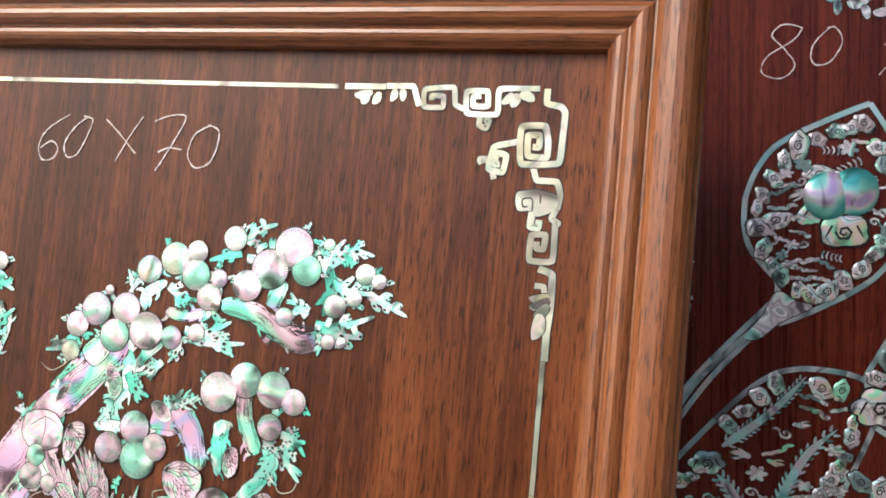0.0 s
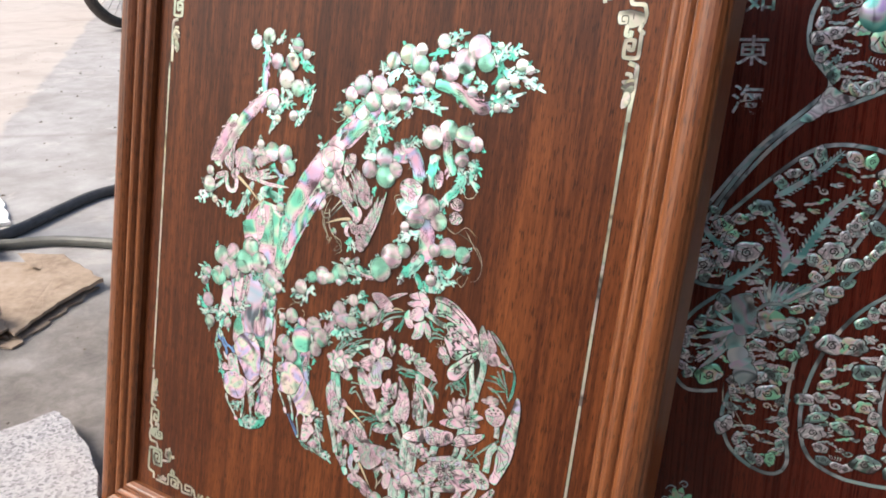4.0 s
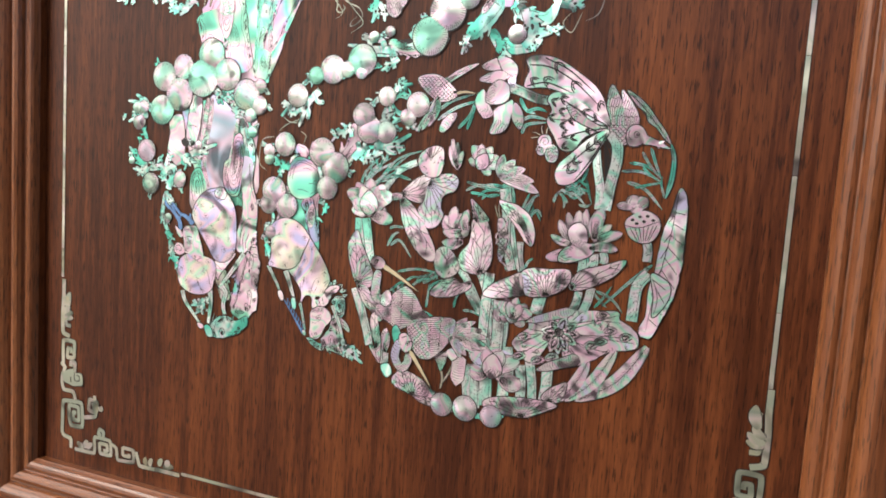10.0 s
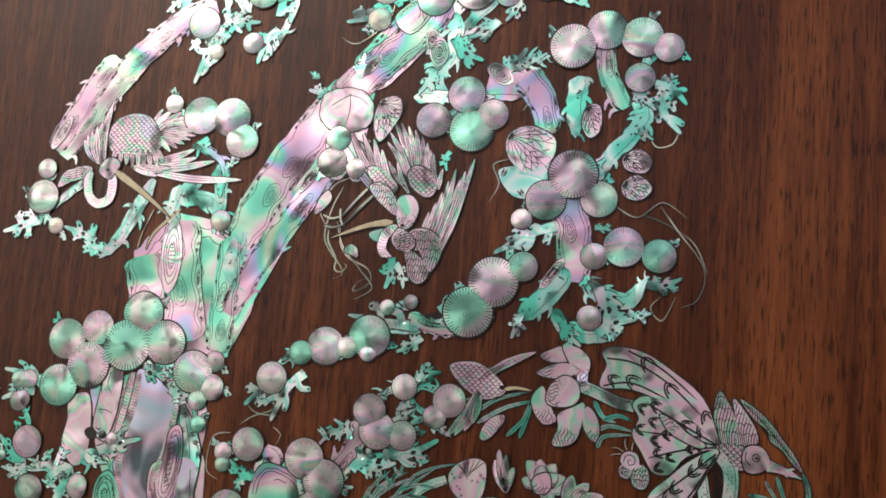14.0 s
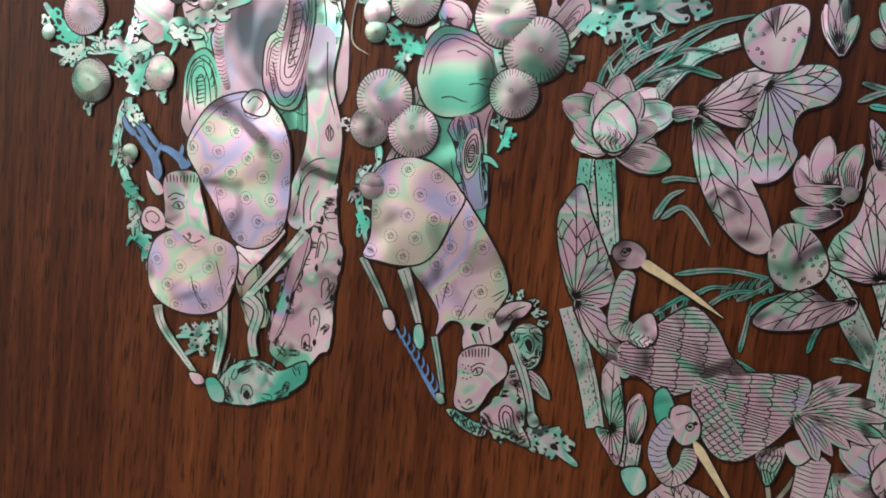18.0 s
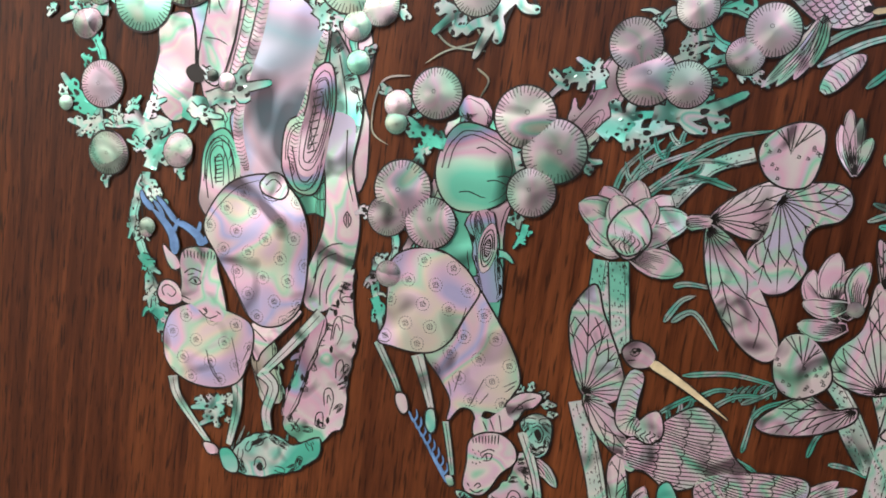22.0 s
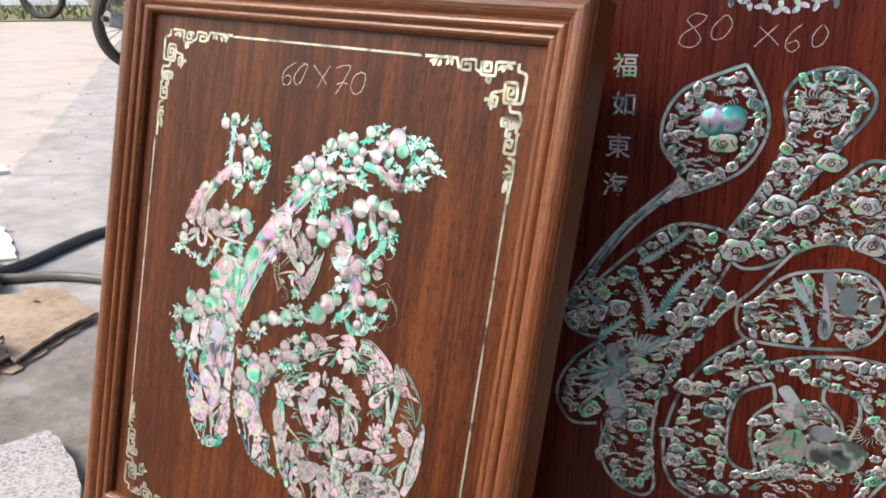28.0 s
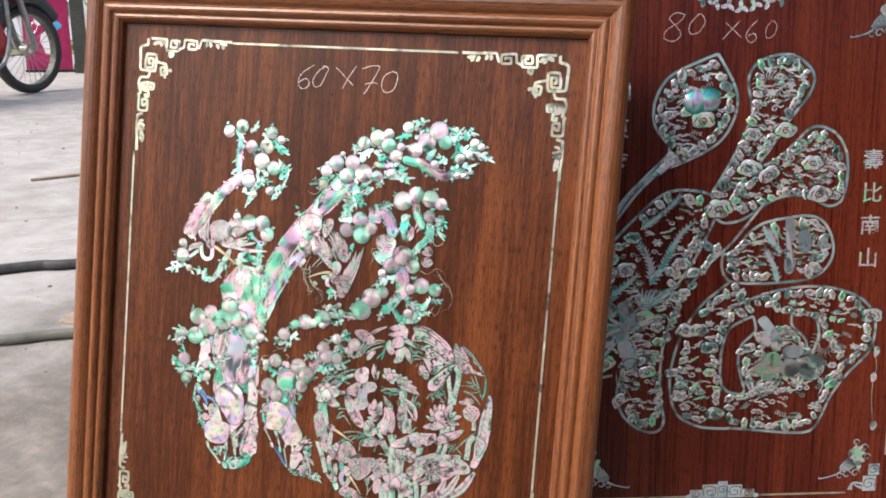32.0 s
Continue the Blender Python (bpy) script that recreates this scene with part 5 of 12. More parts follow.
twig(4.7, 3.1, (-79.2, 140.4), (-89.9, 150.1), (-90.8, 138.8))
sprig(-102.1, 189.2, -93.5, 201.2, 3.2)
sprig(-83.6, 179.9, -79.1, 193.7, 3.2)
sprig(-75, 180.8, -61.9, 172.6, 3.4)
sprig(-70.9, 174.7, -56.8, 166.3, 3.6)
sprig(-91.2, 141, -82.7, 131, 2.9)
sprig(-87.9, 139.2, -74.2, 135.8, 3.1)
sprig(-92.9, 134, -97, 123.4, 2.5)
sprig(-89.1, 130, -102.9, 106.2, 3.6)
sprig(-64.1, 138.1, -54.5, 154.3, 3.6)
sprig(-61.2, 147.3, -68.1, 159.6, 3.1)
sprig(-64.1, 131.5, -72.7, 115.6, 3.6)
sprig(-103.9, 127.8, -107.7, 121.8, 1.6)
sprig(-115, 146.8, -121.4, 141.4, 1.8)
twig(3.5, 2.5, (-70.5, 115.9), (-61.6, 130.6), (-57.1, 143.5), (-56.6, 153.2))

# first stroke: crane among pads
cap(-173.1, 46.4, 8.2)
cap(-164.6, 32.2, 3.9)
cap(-112, 94.1, 4.5)
cap(-97.6, 88.5, 9)
cap(-82.5, 87.8, 9.2)
cap(-76.2, 76.4, 7.9)
cap(-82.4, 38, 4.9)
cap(-172.7, 60.4, 4.9)
twig(2.7, 2.2, (-173.1, 46.4), (-170.9, 53.3), (-172.7, 60.4), layer=0.4)
twig(2.3, 1.8, (-173.1, 46.4), (-170.8, 38.1), (-164.6, 32.2), layer=0.4)
sprig(-177.7, 48.1, -184.6, 50.6, 2.4)
twig(2.5, 2, (-112, 94.1), (-105.6, 89.3), (-97.6, 88.5), layer=0.4)
sprig(-112.4, 96.8, -113.2, 102.2, 2.4)
twig(3.4, 2.7, (-97.6, 88.5), (-90.1, 86), (-82.5, 87.8), layer=0.4)
sprig(-92.4, 89.8, -84.9, 91.6, 2.4)
twig(3.4, 2.7, (-82.5, 87.8), (-80.9, 81.2), (-76.2, 76.4), layer=0.4)
twig(3.4, 2.7, (-76.2, 76.4), (-85.2, 85.4), (-97.6, 88.5), layer=0.4)
sprig(-72.9, 79.8, -68, 84.9, 2.4)
sprig(-80.9, 35.5, -78.1, 30.6, 2.4)
twig(4.3, 1.8, (-151.6, 55.7), (-162.8, 46.7), (-176.6, 34.7), (-188.2, 28.5))
sprig(-143.2, 18.9, -160.4, 30.9, 3.6)
sprig(-159.5, 25.3, -163.3, 29.4, 1.5)
sprig(-173.5, 34.8, -191.4, 28.3, 3.6)
sprig(-139.1, 21.9, -147.9, 30, 2.6)
sprig(-78.5, 77.8, -80.2, 66.3, 2.6)
sprig(-82.8, 63.3, -77.2, 66.3, 1.5)
sprig(-93.3, 77.5, -97.7, 68.7, 2.2)
sprig(-86.6, 57.6, -84.2, 49.2, 1.9)
twig(7, 5.8, (-118, 56.7), (-125.2, 42.2), (-132.3, 27.8), (-141.5, 17.6))
twig(7, 5.8, (-104.1, 54.2), (-107.2, 42.8), (-102.9, 31.7))
twig(7.5, 6.4, (-94, 57.3), (-103.4, 48.6), (-88.5, 47.6), (-79.5, 32.6))
twig(6.9, 5.2, (-86.1, 66.1), (-83.6, 49.2), (-85.3, 32.4))
stroke("gold", "beak", 1.8, 0.6, (-102.7, 42.9), (-114.7, 31.3), (-118.1, 22.7))
tendril((-116.1, 42.5), (-120.7, 31), (-122.6, 22.6), w=0.6)
bark(4.1, 4.1, (-96.7, 73.6), (-86.4, 67.5), (-81.8, 59.4))
bark(10.6, 12.4, (-144, 118), (-153.7, 103.2), (-163.8, 85), (-171.3, 71.4))
bark(12.5, 11.2, (-96.1, 143.2), (-113.9, 135.5), (-129.4, 121.7), (-143.5, 109.4))
Bench.drift = None
for k, (a, b, c, d) in enumerate(((-140.3, 63.8, -139.3, 94.6), (-140.6, 63.8, -140.7, 91.3), (-141.0, 63.8, -141.9, 88.1), (-141.5, 64.0, -143.9, 85.3), (-142.3, 64.4, -146.0, 82.5), (-143.0, 64.8, -148.5, 80.3), (-143.7, 65.2, -150.8, 78.4), (-144.3, 65.6, -152.2, 75.9))):
    leaf("feather", a, b, c, d, 3.1, 0.06, 1.2 + 0.05 * k, "wing_feather")
for k, (a, b) in enumerate(((-113.0, 92.4), (-107.9, 92.4), (-102.7, 91.2), (-98.5, 89.3), (-94.9, 87.0), (-93.3, 84.6), (-93.4, 82.3), (-94.6, 79.9), (-96.9, 77.9), (-99.6, 75.7), (-103.0, 73.7), (-106.6, 71.9))):
    leaf("feather", -117.5, 79.2, a, b, 2.6, 0.06, 1.3 + 0.05 * k, "tail_feather")
cut("scale", "crane_body", (-138.6, 74.5), (-139.0, 80.6), (-135.8, 86.1), (-130.2, 88.9), (-124.0, 89.5), (-118.4, 87.7), (-114.3, 82.8), (-111.9, 76.6), (-112.9, 72.1), (-119.7, 69.9), (-128.8, 70.2), (-135.5, 70.4), layer=2.1)
for k, (a, b, c, d) in enumerate(((-135.3, 71.7, -135.6, 66.9), (-132.5, 71.8, -131.6, 65.6), (-129.6, 71.9, -128.4, 64.7), (-126.8, 72.0, -125.3, 64.4), (-123.9, 72.1, -122.1, 63.9), (-121.1, 72.2, -119.1, 64.0), (-118.3, 72.3, -115.8, 64.0), (-115.5, 72.4, -112.4, 64.5), (-113.2, 72.5, -109.7, 66.3))):
    leaf("feather", a, b, c, d, 2.3, 0.05, 1.9 + 0.03 * k, "down")
for k, (a, b, c, d) in enumerate(((-118.7, 62.6, -69.2, 60.1), (-115.4, 63.6, -83.8, 68.2), (-114.5, 64.9, -92.8, 69.6), (-114.7, 66.6, -94.3, 73.4))):
    leaf("feather", a, b, c, d, 3.4, -0.04, 1.3 + 0.08 * k, "wing_feather")
for k, (a, b, c, d) in enumerate(((-123.4, 64.2, -108.5, 62.2), (-125.7, 64.4, -111.6, 60.0), (-121.2, 64.8, -105.4, 63.9))):
    leaf("feather", a, b, c, d, 2.5, -0.04, 1.7 + 0.05 * k, "wing_feather")
cut("feather", "breast", (-162.8, 52.4), (-160.1, 59.8), (-150.9, 63.1), (-145.9, 61.9), (-149.9, 57.2), (-156.8, 55.2), layer=1.2)
stroke("plain", "neck", 4.6, 3.9, (-136.7, 62.6), (-134.3, 55.3), (-135.4, 47.8), (-140.9, 45.5), (-145.6, 48.9), (-147.4, 56.3), (-146.1, 60.6), layer=1.6, look="rungs", tip=False, root=False)
cut("plain", "head", (-139.4, 66.6), (-135.4, 67.8), (-131.6, 65.2), (-133.1, 61.6), (-136.0, 57.6), (-139.9, 58.7), (-142.1, 61.8), layer=2.2)
eye(-137.6, 61.8, 0.8)
stroke("gold", "beak", 3.9, 0.6, (-133.9, 61.6), (-117.2, 51.3), (-102.3, 40.5), layer=2.0)
Bench.drift = slack

# trunk of the left side
cut("bark", "trunk_plate", (-124.2, 16.9), (-114.5, 29.9), (-102.4, 40.1), (-85.7, 36.5), (-73.4, 30.1), (-61.1, 22.4), (-61.8, 0.9), (-70.8, -20.7), (-80.2, -25.2), (-96, -24.8), (-116.3, -14.1), layer=-1, ragged=2.5)
cut("bark", "trunk_plate", (-77.1, 10.8), (-66.2, 44.2), (-49, 75.5), (-28.3, 104.5), (-15, 98.9), (-25.6, 70.4), (-44.1, 38), (-60.8, 4.9), (-70.3, -12.8), layer=-1, ragged=2)
bark(22.1, 18.8, (-117.8, 20), (-114.5, 6.4), (-112, -8.4))
bark(18.4, 19.5, (-100, 37.4), (-100.1, 20.7), (-95.7, -3.6), (-92.5, -18))
bark(13.6, 12.6, (-76.3, 30), (-75.7, 10.9), (-77, -10.6), (-76.9, -22.4))
bark(18.9, 18.9, (-73, 26), (-58.6, 55.5), (-41.4, 81.9), (-22.6, 105.2))
bark(12.3, 10.1, (-73.9, -5.1), (-63.4, 16.9), (-49.8, 37.8), (-34.7, 60.4), (-18.2, 84.6))
twig(8.4, 7.2, (-69.4, 33), (-75.1, 19.1), (-70.8, 5.8))
bark(20.3, 22, (-21.3, 106), (-6.7, 122.1), (9.2, 139.7), (19.9, 151.5))
sprig(-22.8, 107.5, -20.8, 119.1, 2.6)
sprig(-33.6, 98.7, -45.5, 101.4, 2.7)
sprig(-41.6, 107.3, -46.2, 110.2, 1.5)
cut("bark", "knot", (-7.7, 136.8), (1.8, 145.7), (10.2, 147.1), (8, 136.8), (-0.1, 129.4), layer=1)
cap(-151, -21.4, 9.4)
cap(-136.3, -15.2, 8)
cap(-138.8, -32.8, 10.6)
cap(-114.8, -7.2, 9.9)
cap(-102.4, -19.9, 10)
cap(-121, -22.4, 11.7)
cap(-87.1, -32.2, 9.5)
cap(-152.2, -42.9, 9.6)
cap(-172, -41.5, 4)
cap(-166.9, -41.2, 4.3)
cap(-169, -50.7, 3.9)
cap(-77.2, -26.9, 4.6)
cap(-77.3, -38.5, 5.9)
cap(-83.6, -45.6, 3.7)
twig(3.4, 2.7, (-151, -21.4), (-146.5, -28.8), (-138.8, -32.8), layer=0.4)
twig(3.4, 2.7, (-151, -21.4), (-142.8, -20.4), (-136.3, -15.2), layer=0.4)
sprig(-153.7, -16.5, -157.6, -9.5, 2.4)
twig(3.4, 2.7, (-136.3, -15.2), (-129.7, -20.9), (-121, -22.4), layer=0.4)
twig(3.4, 2.7, (-138.8, -32.8), (-146.9, -36), (-152.2, -42.9), layer=0.4)
sprig(-144.3, -36, -151.7, -40.3, 2.4)
twig(3.4, 2.7, (-114.8, -7.2), (-120, -13.9), (-121, -22.4), layer=0.4)
twig(3.4, 2.7, (-114.8, -7.2), (-110.4, -15.3), (-102.4, -19.9), layer=0.4)
sprig(-110, -3.8, -103.3, 0.9, 2.4)
twig(3.4, 2.7, (-102.4, -19.9), (-112, -18.5), (-121, -22.4), layer=0.4)
sprig(-122, -15.4, -123.3, -6.4, 2.4)
twig(3.2, 2.5, (-87.1, -32.2), (-83.1, -36.7), (-77.3, -38.5), layer=0.4)
twig(2.6, 2.1, (-87.1, -32.2), (-81.4, -30.9), (-77.2, -26.9), layer=0.4)
sprig(-82, -34.6, -74.8, -38, 2.4)
twig(2.4, 1.9, (-152.2, -42.9), (-159.3, -40), (-166.9, -41.2), layer=0.4)
twig(2.3, 1.8, (-172, -41.5), (-169.4, -42.1), (-166.9, -41.2), layer=0.4)
twig(2.3, 1.8, (-172, -41.5), (-171.8, -46.5), (-169, -50.7), layer=0.4)
sprig(-173.5, -43.4, -176.6, -47.5, 2.4)
sprig(-169.5, -41.1, -174.8, -40.8, 2.4)
twig(2.3, 1.8, (-169, -50.7), (-166.6, -46.2), (-166.9, -41.2), layer=0.4)
twig(2.6, 2.1, (-77.2, -26.9), (-78.9, -32.7), (-77.3, -38.5), layer=0.4)
sprig(-74.9, -28.5, -70.4, -31.6, 2.4)
twig(2.2, 1.7, (-77.3, -38.5), (-81.4, -41.2), (-83.6, -45.6), layer=0.4)
sprig(-73.9, -39.5, -68, -41.3, 2.4)
twig(2.2, 1.7, (-83.6, -45.6), (-83.5, -38.4), (-87.1, -32.2), layer=0.4)
sprig(-107.8, -22.9, -93.9, -30, 3.4)
sprig(-99.5, -31.6, -94.6, -36.5, 1.5)
sprig(-159.6, -43.4, -180.2, -38, 3.6)
sprig(-163.7, -46.3, -179.5, -51.4, 3.6)
sprig(-181.9, -46.2, -184.3, -50.4, 1.5)

# slanting stroke: the pine over the roof
cap(74.5, 201, 6.2)
cap(96, 187.6, 9.8)
cap(107.9, 199.2, 10)
cap(116.2, 188.8, 7.6)
cap(84.5, 178.4, 7.8)
cap(26.9, 182.1, 7.1)
cap(41.6, 188.6, 8.3)
cap(53.7, 192.8, 5.7)
cap(54.5, 181.2, 7.8)
cap(68.1, 180.4, 4.6)
cap(63.6, 170.8, 6.8)
cap(67.5, 167.1, 3.1)
cap(-2.3, 159.1, 8.6)
cap(15.6, 160.8, 8.1)
cap(10.6, 146.4, 8.4)
cap(29.2, 150.5, 9.6)
cap(44.5, 148.4, 5.9)
cap(-13, 150.4, 6.7)
cap(-15.2, 136, 5.4)
cap(4.3, 169.6, 2.6)
cap(58.9, 152.3, 4.6)
cap(147.6, 190.1, 5)
cap(143.3, 178.1, 3.9)
cap(155.2, 187.5, 3.6)
cap(133.6, 173.4, 5.7)
cap(132.3, 156.2, 3.6)
cap(139.4, 156.7, 2.5)
cap(107.2, 165.2, 4.7)
cap(126.6, 202.1, 2.9)
sprig(77.2, 203.6, 81.7, 207.9, 2.4)
twig(3.4, 2.7, (96, 187.6), (103.6, 191.7), (107.9, 199.2), layer=0.4)
twig(3.4, 2.7, (96, 187.6), (89, 184.6), (84.5, 178.4), layer=0.4)
twig(3.4, 2.7, (107.9, 199.2), (110.6, 192.8), (116.2, 188.8), layer=0.4)
sprig(110.9, 204.4, 114.9, 211.6, 2.4)
twig(3.4, 2.7, (116.2, 188.8), (105.9, 191), (96, 187.6), layer=0.4)
sprig(120.6, 187.9, 127.5, 186.4, 2.4)
twig(2.6, 2.1, (84.5, 178.4), (76.6, 181.7), (68.1, 180.4), layer=0.4)
twig(3.4, 2.7, (26.9, 182.1), (35.2, 183.3), (41.6, 188.6), layer=0.4)
twig(3.4, 2.7, (26.9, 182.1), (18.3, 173), (15.6, 160.8), layer=0.4)
sprig(22.9, 180.7, 16.5, 178.4, 2.4)
twig(3.4, 2.7, (41.6, 188.6), (47, 183.1), (54.5, 181.2), layer=0.4)
twig(3, 2.4, (41.6, 188.6), (48.2, 189), (53.7, 192.8), layer=0.4)
sprig(38.6, 192.5, 34.1, 198.3, 2.4)
twig(3, 2.4, (53.7, 192.8), (52.5, 186.9), (54.5, 181.2), layer=0.4)
sprig(49.9, 180.2, 43, 178.6, 2.4)
twig(2.6, 2.1, (68.1, 180.4), (64.5, 176.2), (63.6, 170.8), layer=0.4)
twig(2.6, 2.1, (68.1, 180.4), (61.4, 182.7), (54.5, 181.2), layer=0.4)
sprig(67.8, 183.1, 67.1, 188.6, 2.4)
twig(1.9, 1.5, (63.6, 170.8), (65, 168.4), (67.5, 167.1), layer=0.4)
twig(1.9, 1.5, (67.5, 167.1), (69.7, 173.7), (68.1, 180.4), layer=0.4)
sprig(65.7, 166.7, 61.1, 165.6, 2.4)
twig(3.4, 2.7, (-2.3, 159.1), (-8.9, 156.2), (-13, 150.4), layer=0.4)
twig(3.4, 2.7, (-2.3, 159.1), (2.4, 150.9), (10.6, 146.4), layer=0.4)
sprig(-7.5, 158.9, -15, 158.6, 2.4)
twig(3.4, 2.7, (15.6, 160.8), (11.1, 154.3), (10.6, 146.4), layer=0.4)
twig(3.4, 2.7, (15.6, 160.8), (21, 153.7), (29.2, 150.5), layer=0.4)
sprig(5.6, 147.2, -1.7, 148.3, 2.4)
twig(3.2, 2.5, (29.2, 150.5), (36.6, 147.3), (44.5, 148.4), layer=0.4)
sprig(24.1, 147.9, 17, 144.2, 2.4)
twig(2.6, 2.1, (44.5, 148.4), (52.2, 148.3), (58.9, 152.3), layer=0.4)
twig(2.9, 2.3, (-13, 150.4), (-16.1, 143.5), (-15.2, 136), layer=0.4)
sprig(-17, 151.1, -23.4, 152.1, 2.4)
sprig(-18, 134.4, -23, 131.3, 2.4)
twig(1.7, 1.4, (4.3, 169.6), (-0.5, 165.3), (-2.3, 159.1), layer=0.4)
twig(1.7, 1.4, (4.3, 169.6), (8.7, 163.6), (15.6, 160.8), layer=0.4)
twig(2.6, 2.1, (58.9, 152.3), (63.8, 160.9), (63.6, 170.8), layer=0.4)
sprig(56.8, 150.4, 52.7, 146.8, 2.4)
twig(2.1, 1.7, (147.6, 190.1), (151, 187.7), (155.2, 187.5), layer=0.4)
twig(2.3, 1.8, (147.6, 190.1), (143.8, 184.7), (143.3, 178.1), layer=0.4)
sprig(150.2, 191.6, 155.2, 194.3, 2.4)
twig(2.3, 1.8, (143.3, 178.1), (137.8, 177.1), (133.6, 173.4), layer=0.4)
twig(2.1, 1.7, (155.2, 187.5), (147.9, 184.5), (143.3, 178.1), layer=0.4)
sprig(157.4, 187.6, 162.4, 187.8, 2.4)
twig(2.1, 1.7, (133.6, 173.4), (130.5, 165), (132.3, 156.2), layer=0.4)
sprig(136.7, 174.8, 142.1, 177.4, 2.4)
twig(1.6, 1.3, (132.3, 156.2), (135.9, 155.5), (139.4, 156.7), layer=0.4)
sprig(140.9, 156.4, 145.2, 155.4, 2.4)
sprig(109.8, 166.2, 115, 168.1, 2.4)
twig(1.8, 1.4, (126.6, 202.1), (116.8, 203.3), (107.9, 199.2), layer=0.4)
twig(1.8, 1.4, (126.6, 202.1), (119.5, 196.9), (116.2, 188.8), layer=0.4)
sprig(81.4, 198.7, 96, 209.1, 3.6)
sprig(78.9, 194.2, 62.3, 189.4, 3.6)
sprig(124.2, 186.7, 134.5, 204.6, 3.6)
sprig(127.9, 192.5, 143.3, 200.6, 3.6)
sprig(132.1, 195.6, 149.5, 198.4, 3.6)
sprig(150.3, 180.9, 169.4, 172.7, 3.6)
sprig(124.4, 163.5, 152.6, 169.9, 3.6)
sprig(127.5, 162.4, 148.1, 159.8, 3.6)
sprig(126.4, 159.6, 126.9, 149.4, 2.2)
sprig(119.3, 167, 110.1, 177.1, 3)
sprig(-10.2, 141.7, -29.9, 135.3, 3.6)
sprig(62.9, 148.4, 85.1, 149.5, 3.6)
sprig(52, 152.9, 76.1, 159.2, 3.6)
sprig(39.7, 174.9, 56.2, 168.6, 3.6)
sprig(17.1, 172.9, 14.3, 180.7, 1.8)
sprig(41.1, 135.9, 29.2, 128.1, 3.1)
sprig(49.4, 148.3, 44.5, 136.3, 2.9)
sprig(130.5, 184.5, 151.7, 181, 3.6)
sprig(21.5, 127.7, 34.5, 117.8, 3.6)
sprig(82.5, 191.6, 99.9, 204.3, 3.6)
sprig(-17.6, 140.9, -3.5, 145.4, 3.3)
sprig(119.6, 197.4, 128.3, 200.8, 2.1)
bark(10, 8.8, (71.4, 167.8), (89.7, 165.4), (103.7, 157.1), (116.7, 152.6), (129.5, 159.4))
twig(6.3, 5.1, (125.8, 192.3), (130.4, 181.2), (126.8, 167.8))
bark(8.2, 7.6, (103.7, 182.7), (101.5, 176.3), (98.7, 169.1))
twig(5.8, 4.5, (37.8, 176.2), (26.7, 169.3), (26.4, 160.4))
bark(13.8, 16.5, (16.7, 144.7), (4.6, 131.5), (-12.6, 114.5), (-31.9, 96.4))
twig(5.7, 4.4, (40.9, 147.4), (28.9, 135.9), (21.3, 119), (15.8, 109.5))
bark(6.2, 5, (68.7, 164.1), (54.2, 160.4), (40.3, 161.3))
bark(5.8, 4.6, (116.3, 155.8), (109.2, 161.9), (98.1, 152.4))
sprig(10.5, 119.3, 18.2, 130.9, 3.1)
sprig(21.3, 125.1, 30.7, 132.3, 2.6)
sprig(13.6, 113.5, 7.3, 102, 2.9)
twig(7.4, 5.1, (20.5, 139.7), (21.3, 125.1), (13.8, 110.7), (19.8, 102.2))

# crossbar and mouth: phoenix, vines and pads
sprig(1.3, 25, -0.6, 11.8, 2.9)
sprig(3.3, 22.5, 7.5, 12.2, 2.4)
sprig(24.1, 74.4, 23.2, 66.1, 1.8)
cap(29.5, 100.9, 8.3)
cap(42.2, 92.1, 6.9)
cap(33, 85, 9.9)
cap(15, 88.6, 7.8)
cap(-29.1, 78.8, 5.6)
cap(-31.1, 67.5, 6.8)
cap(-19.6, 65, 4.5)
twig(3.4, 2.7, (29.5, 100.9), (29, 92.5), (33, 85), layer=0.4)
twig(3.4, 2.7, (29.5, 100.9), (34.6, 94.7), (42.2, 92.1), layer=0.4)
sprig(34.5, 100.7, 41.9, 100.4, 2.4)
twig(3.4, 2.7, (42.2, 92.1), (36.6, 89.8), (33, 85), layer=0.4)
sprig(38.2, 87.9, 45.3, 91.9, 2.4)
twig(3.4, 2.7, (15, 88.6), (23.5, 84.3), (33, 85), layer=0.4)
twig(3.4, 2.7, (15, 88.6), (24, 92.7), (29.5, 100.9), layer=0.4)
sprig(19.7, 88.7, 26.8, 88.8, 2.4)
twig(3, 2.4, (-29.1, 78.8), (-31.7, 73.4), (-31.1, 67.5), layer=0.4)
twig(2.5, 2, (-29.1, 78.8), (-26.3, 70.6), (-19.6, 65), layer=0.4)
twig(2.5, 2, (-31.1, 67.5), (-25.7, 64.6), (-19.6, 65), layer=0.4)
sprig(-33.5, 64.2, -37.3, 58.9, 2.4)
sprig(-22.2, 64.5, -27.6, 63.5, 2.4)
bark(16.6, 13.8, (38.8, 108), (47, 106.7), (56.4, 108.2))
bark(15.2, 9.8, (54.9, 111), (63.4, 99.9), (67.8, 84.8))
twig(6.1, 4.5, (4.7, 99.2), (14.4, 99.3), (22.7, 99.4), (31.1, 96.7))
twig(4.5, 3.3, (44.2, 108.1), (54.7, 116.6), (65.4, 119.5))
sprig(44.1, 110.9, 54.5, 122.3, 3.4)
sprig(57.4, 116.7, 64, 120.9, 1.7)
cap(75.9, 124.6, 9.9)
cap(90.4, 132.3, 8.7)
cap(106.2, 129.5, 8.9)
cap(117.9, 125.3, 6.4)
cap(106.4, 111.4, 6.4)
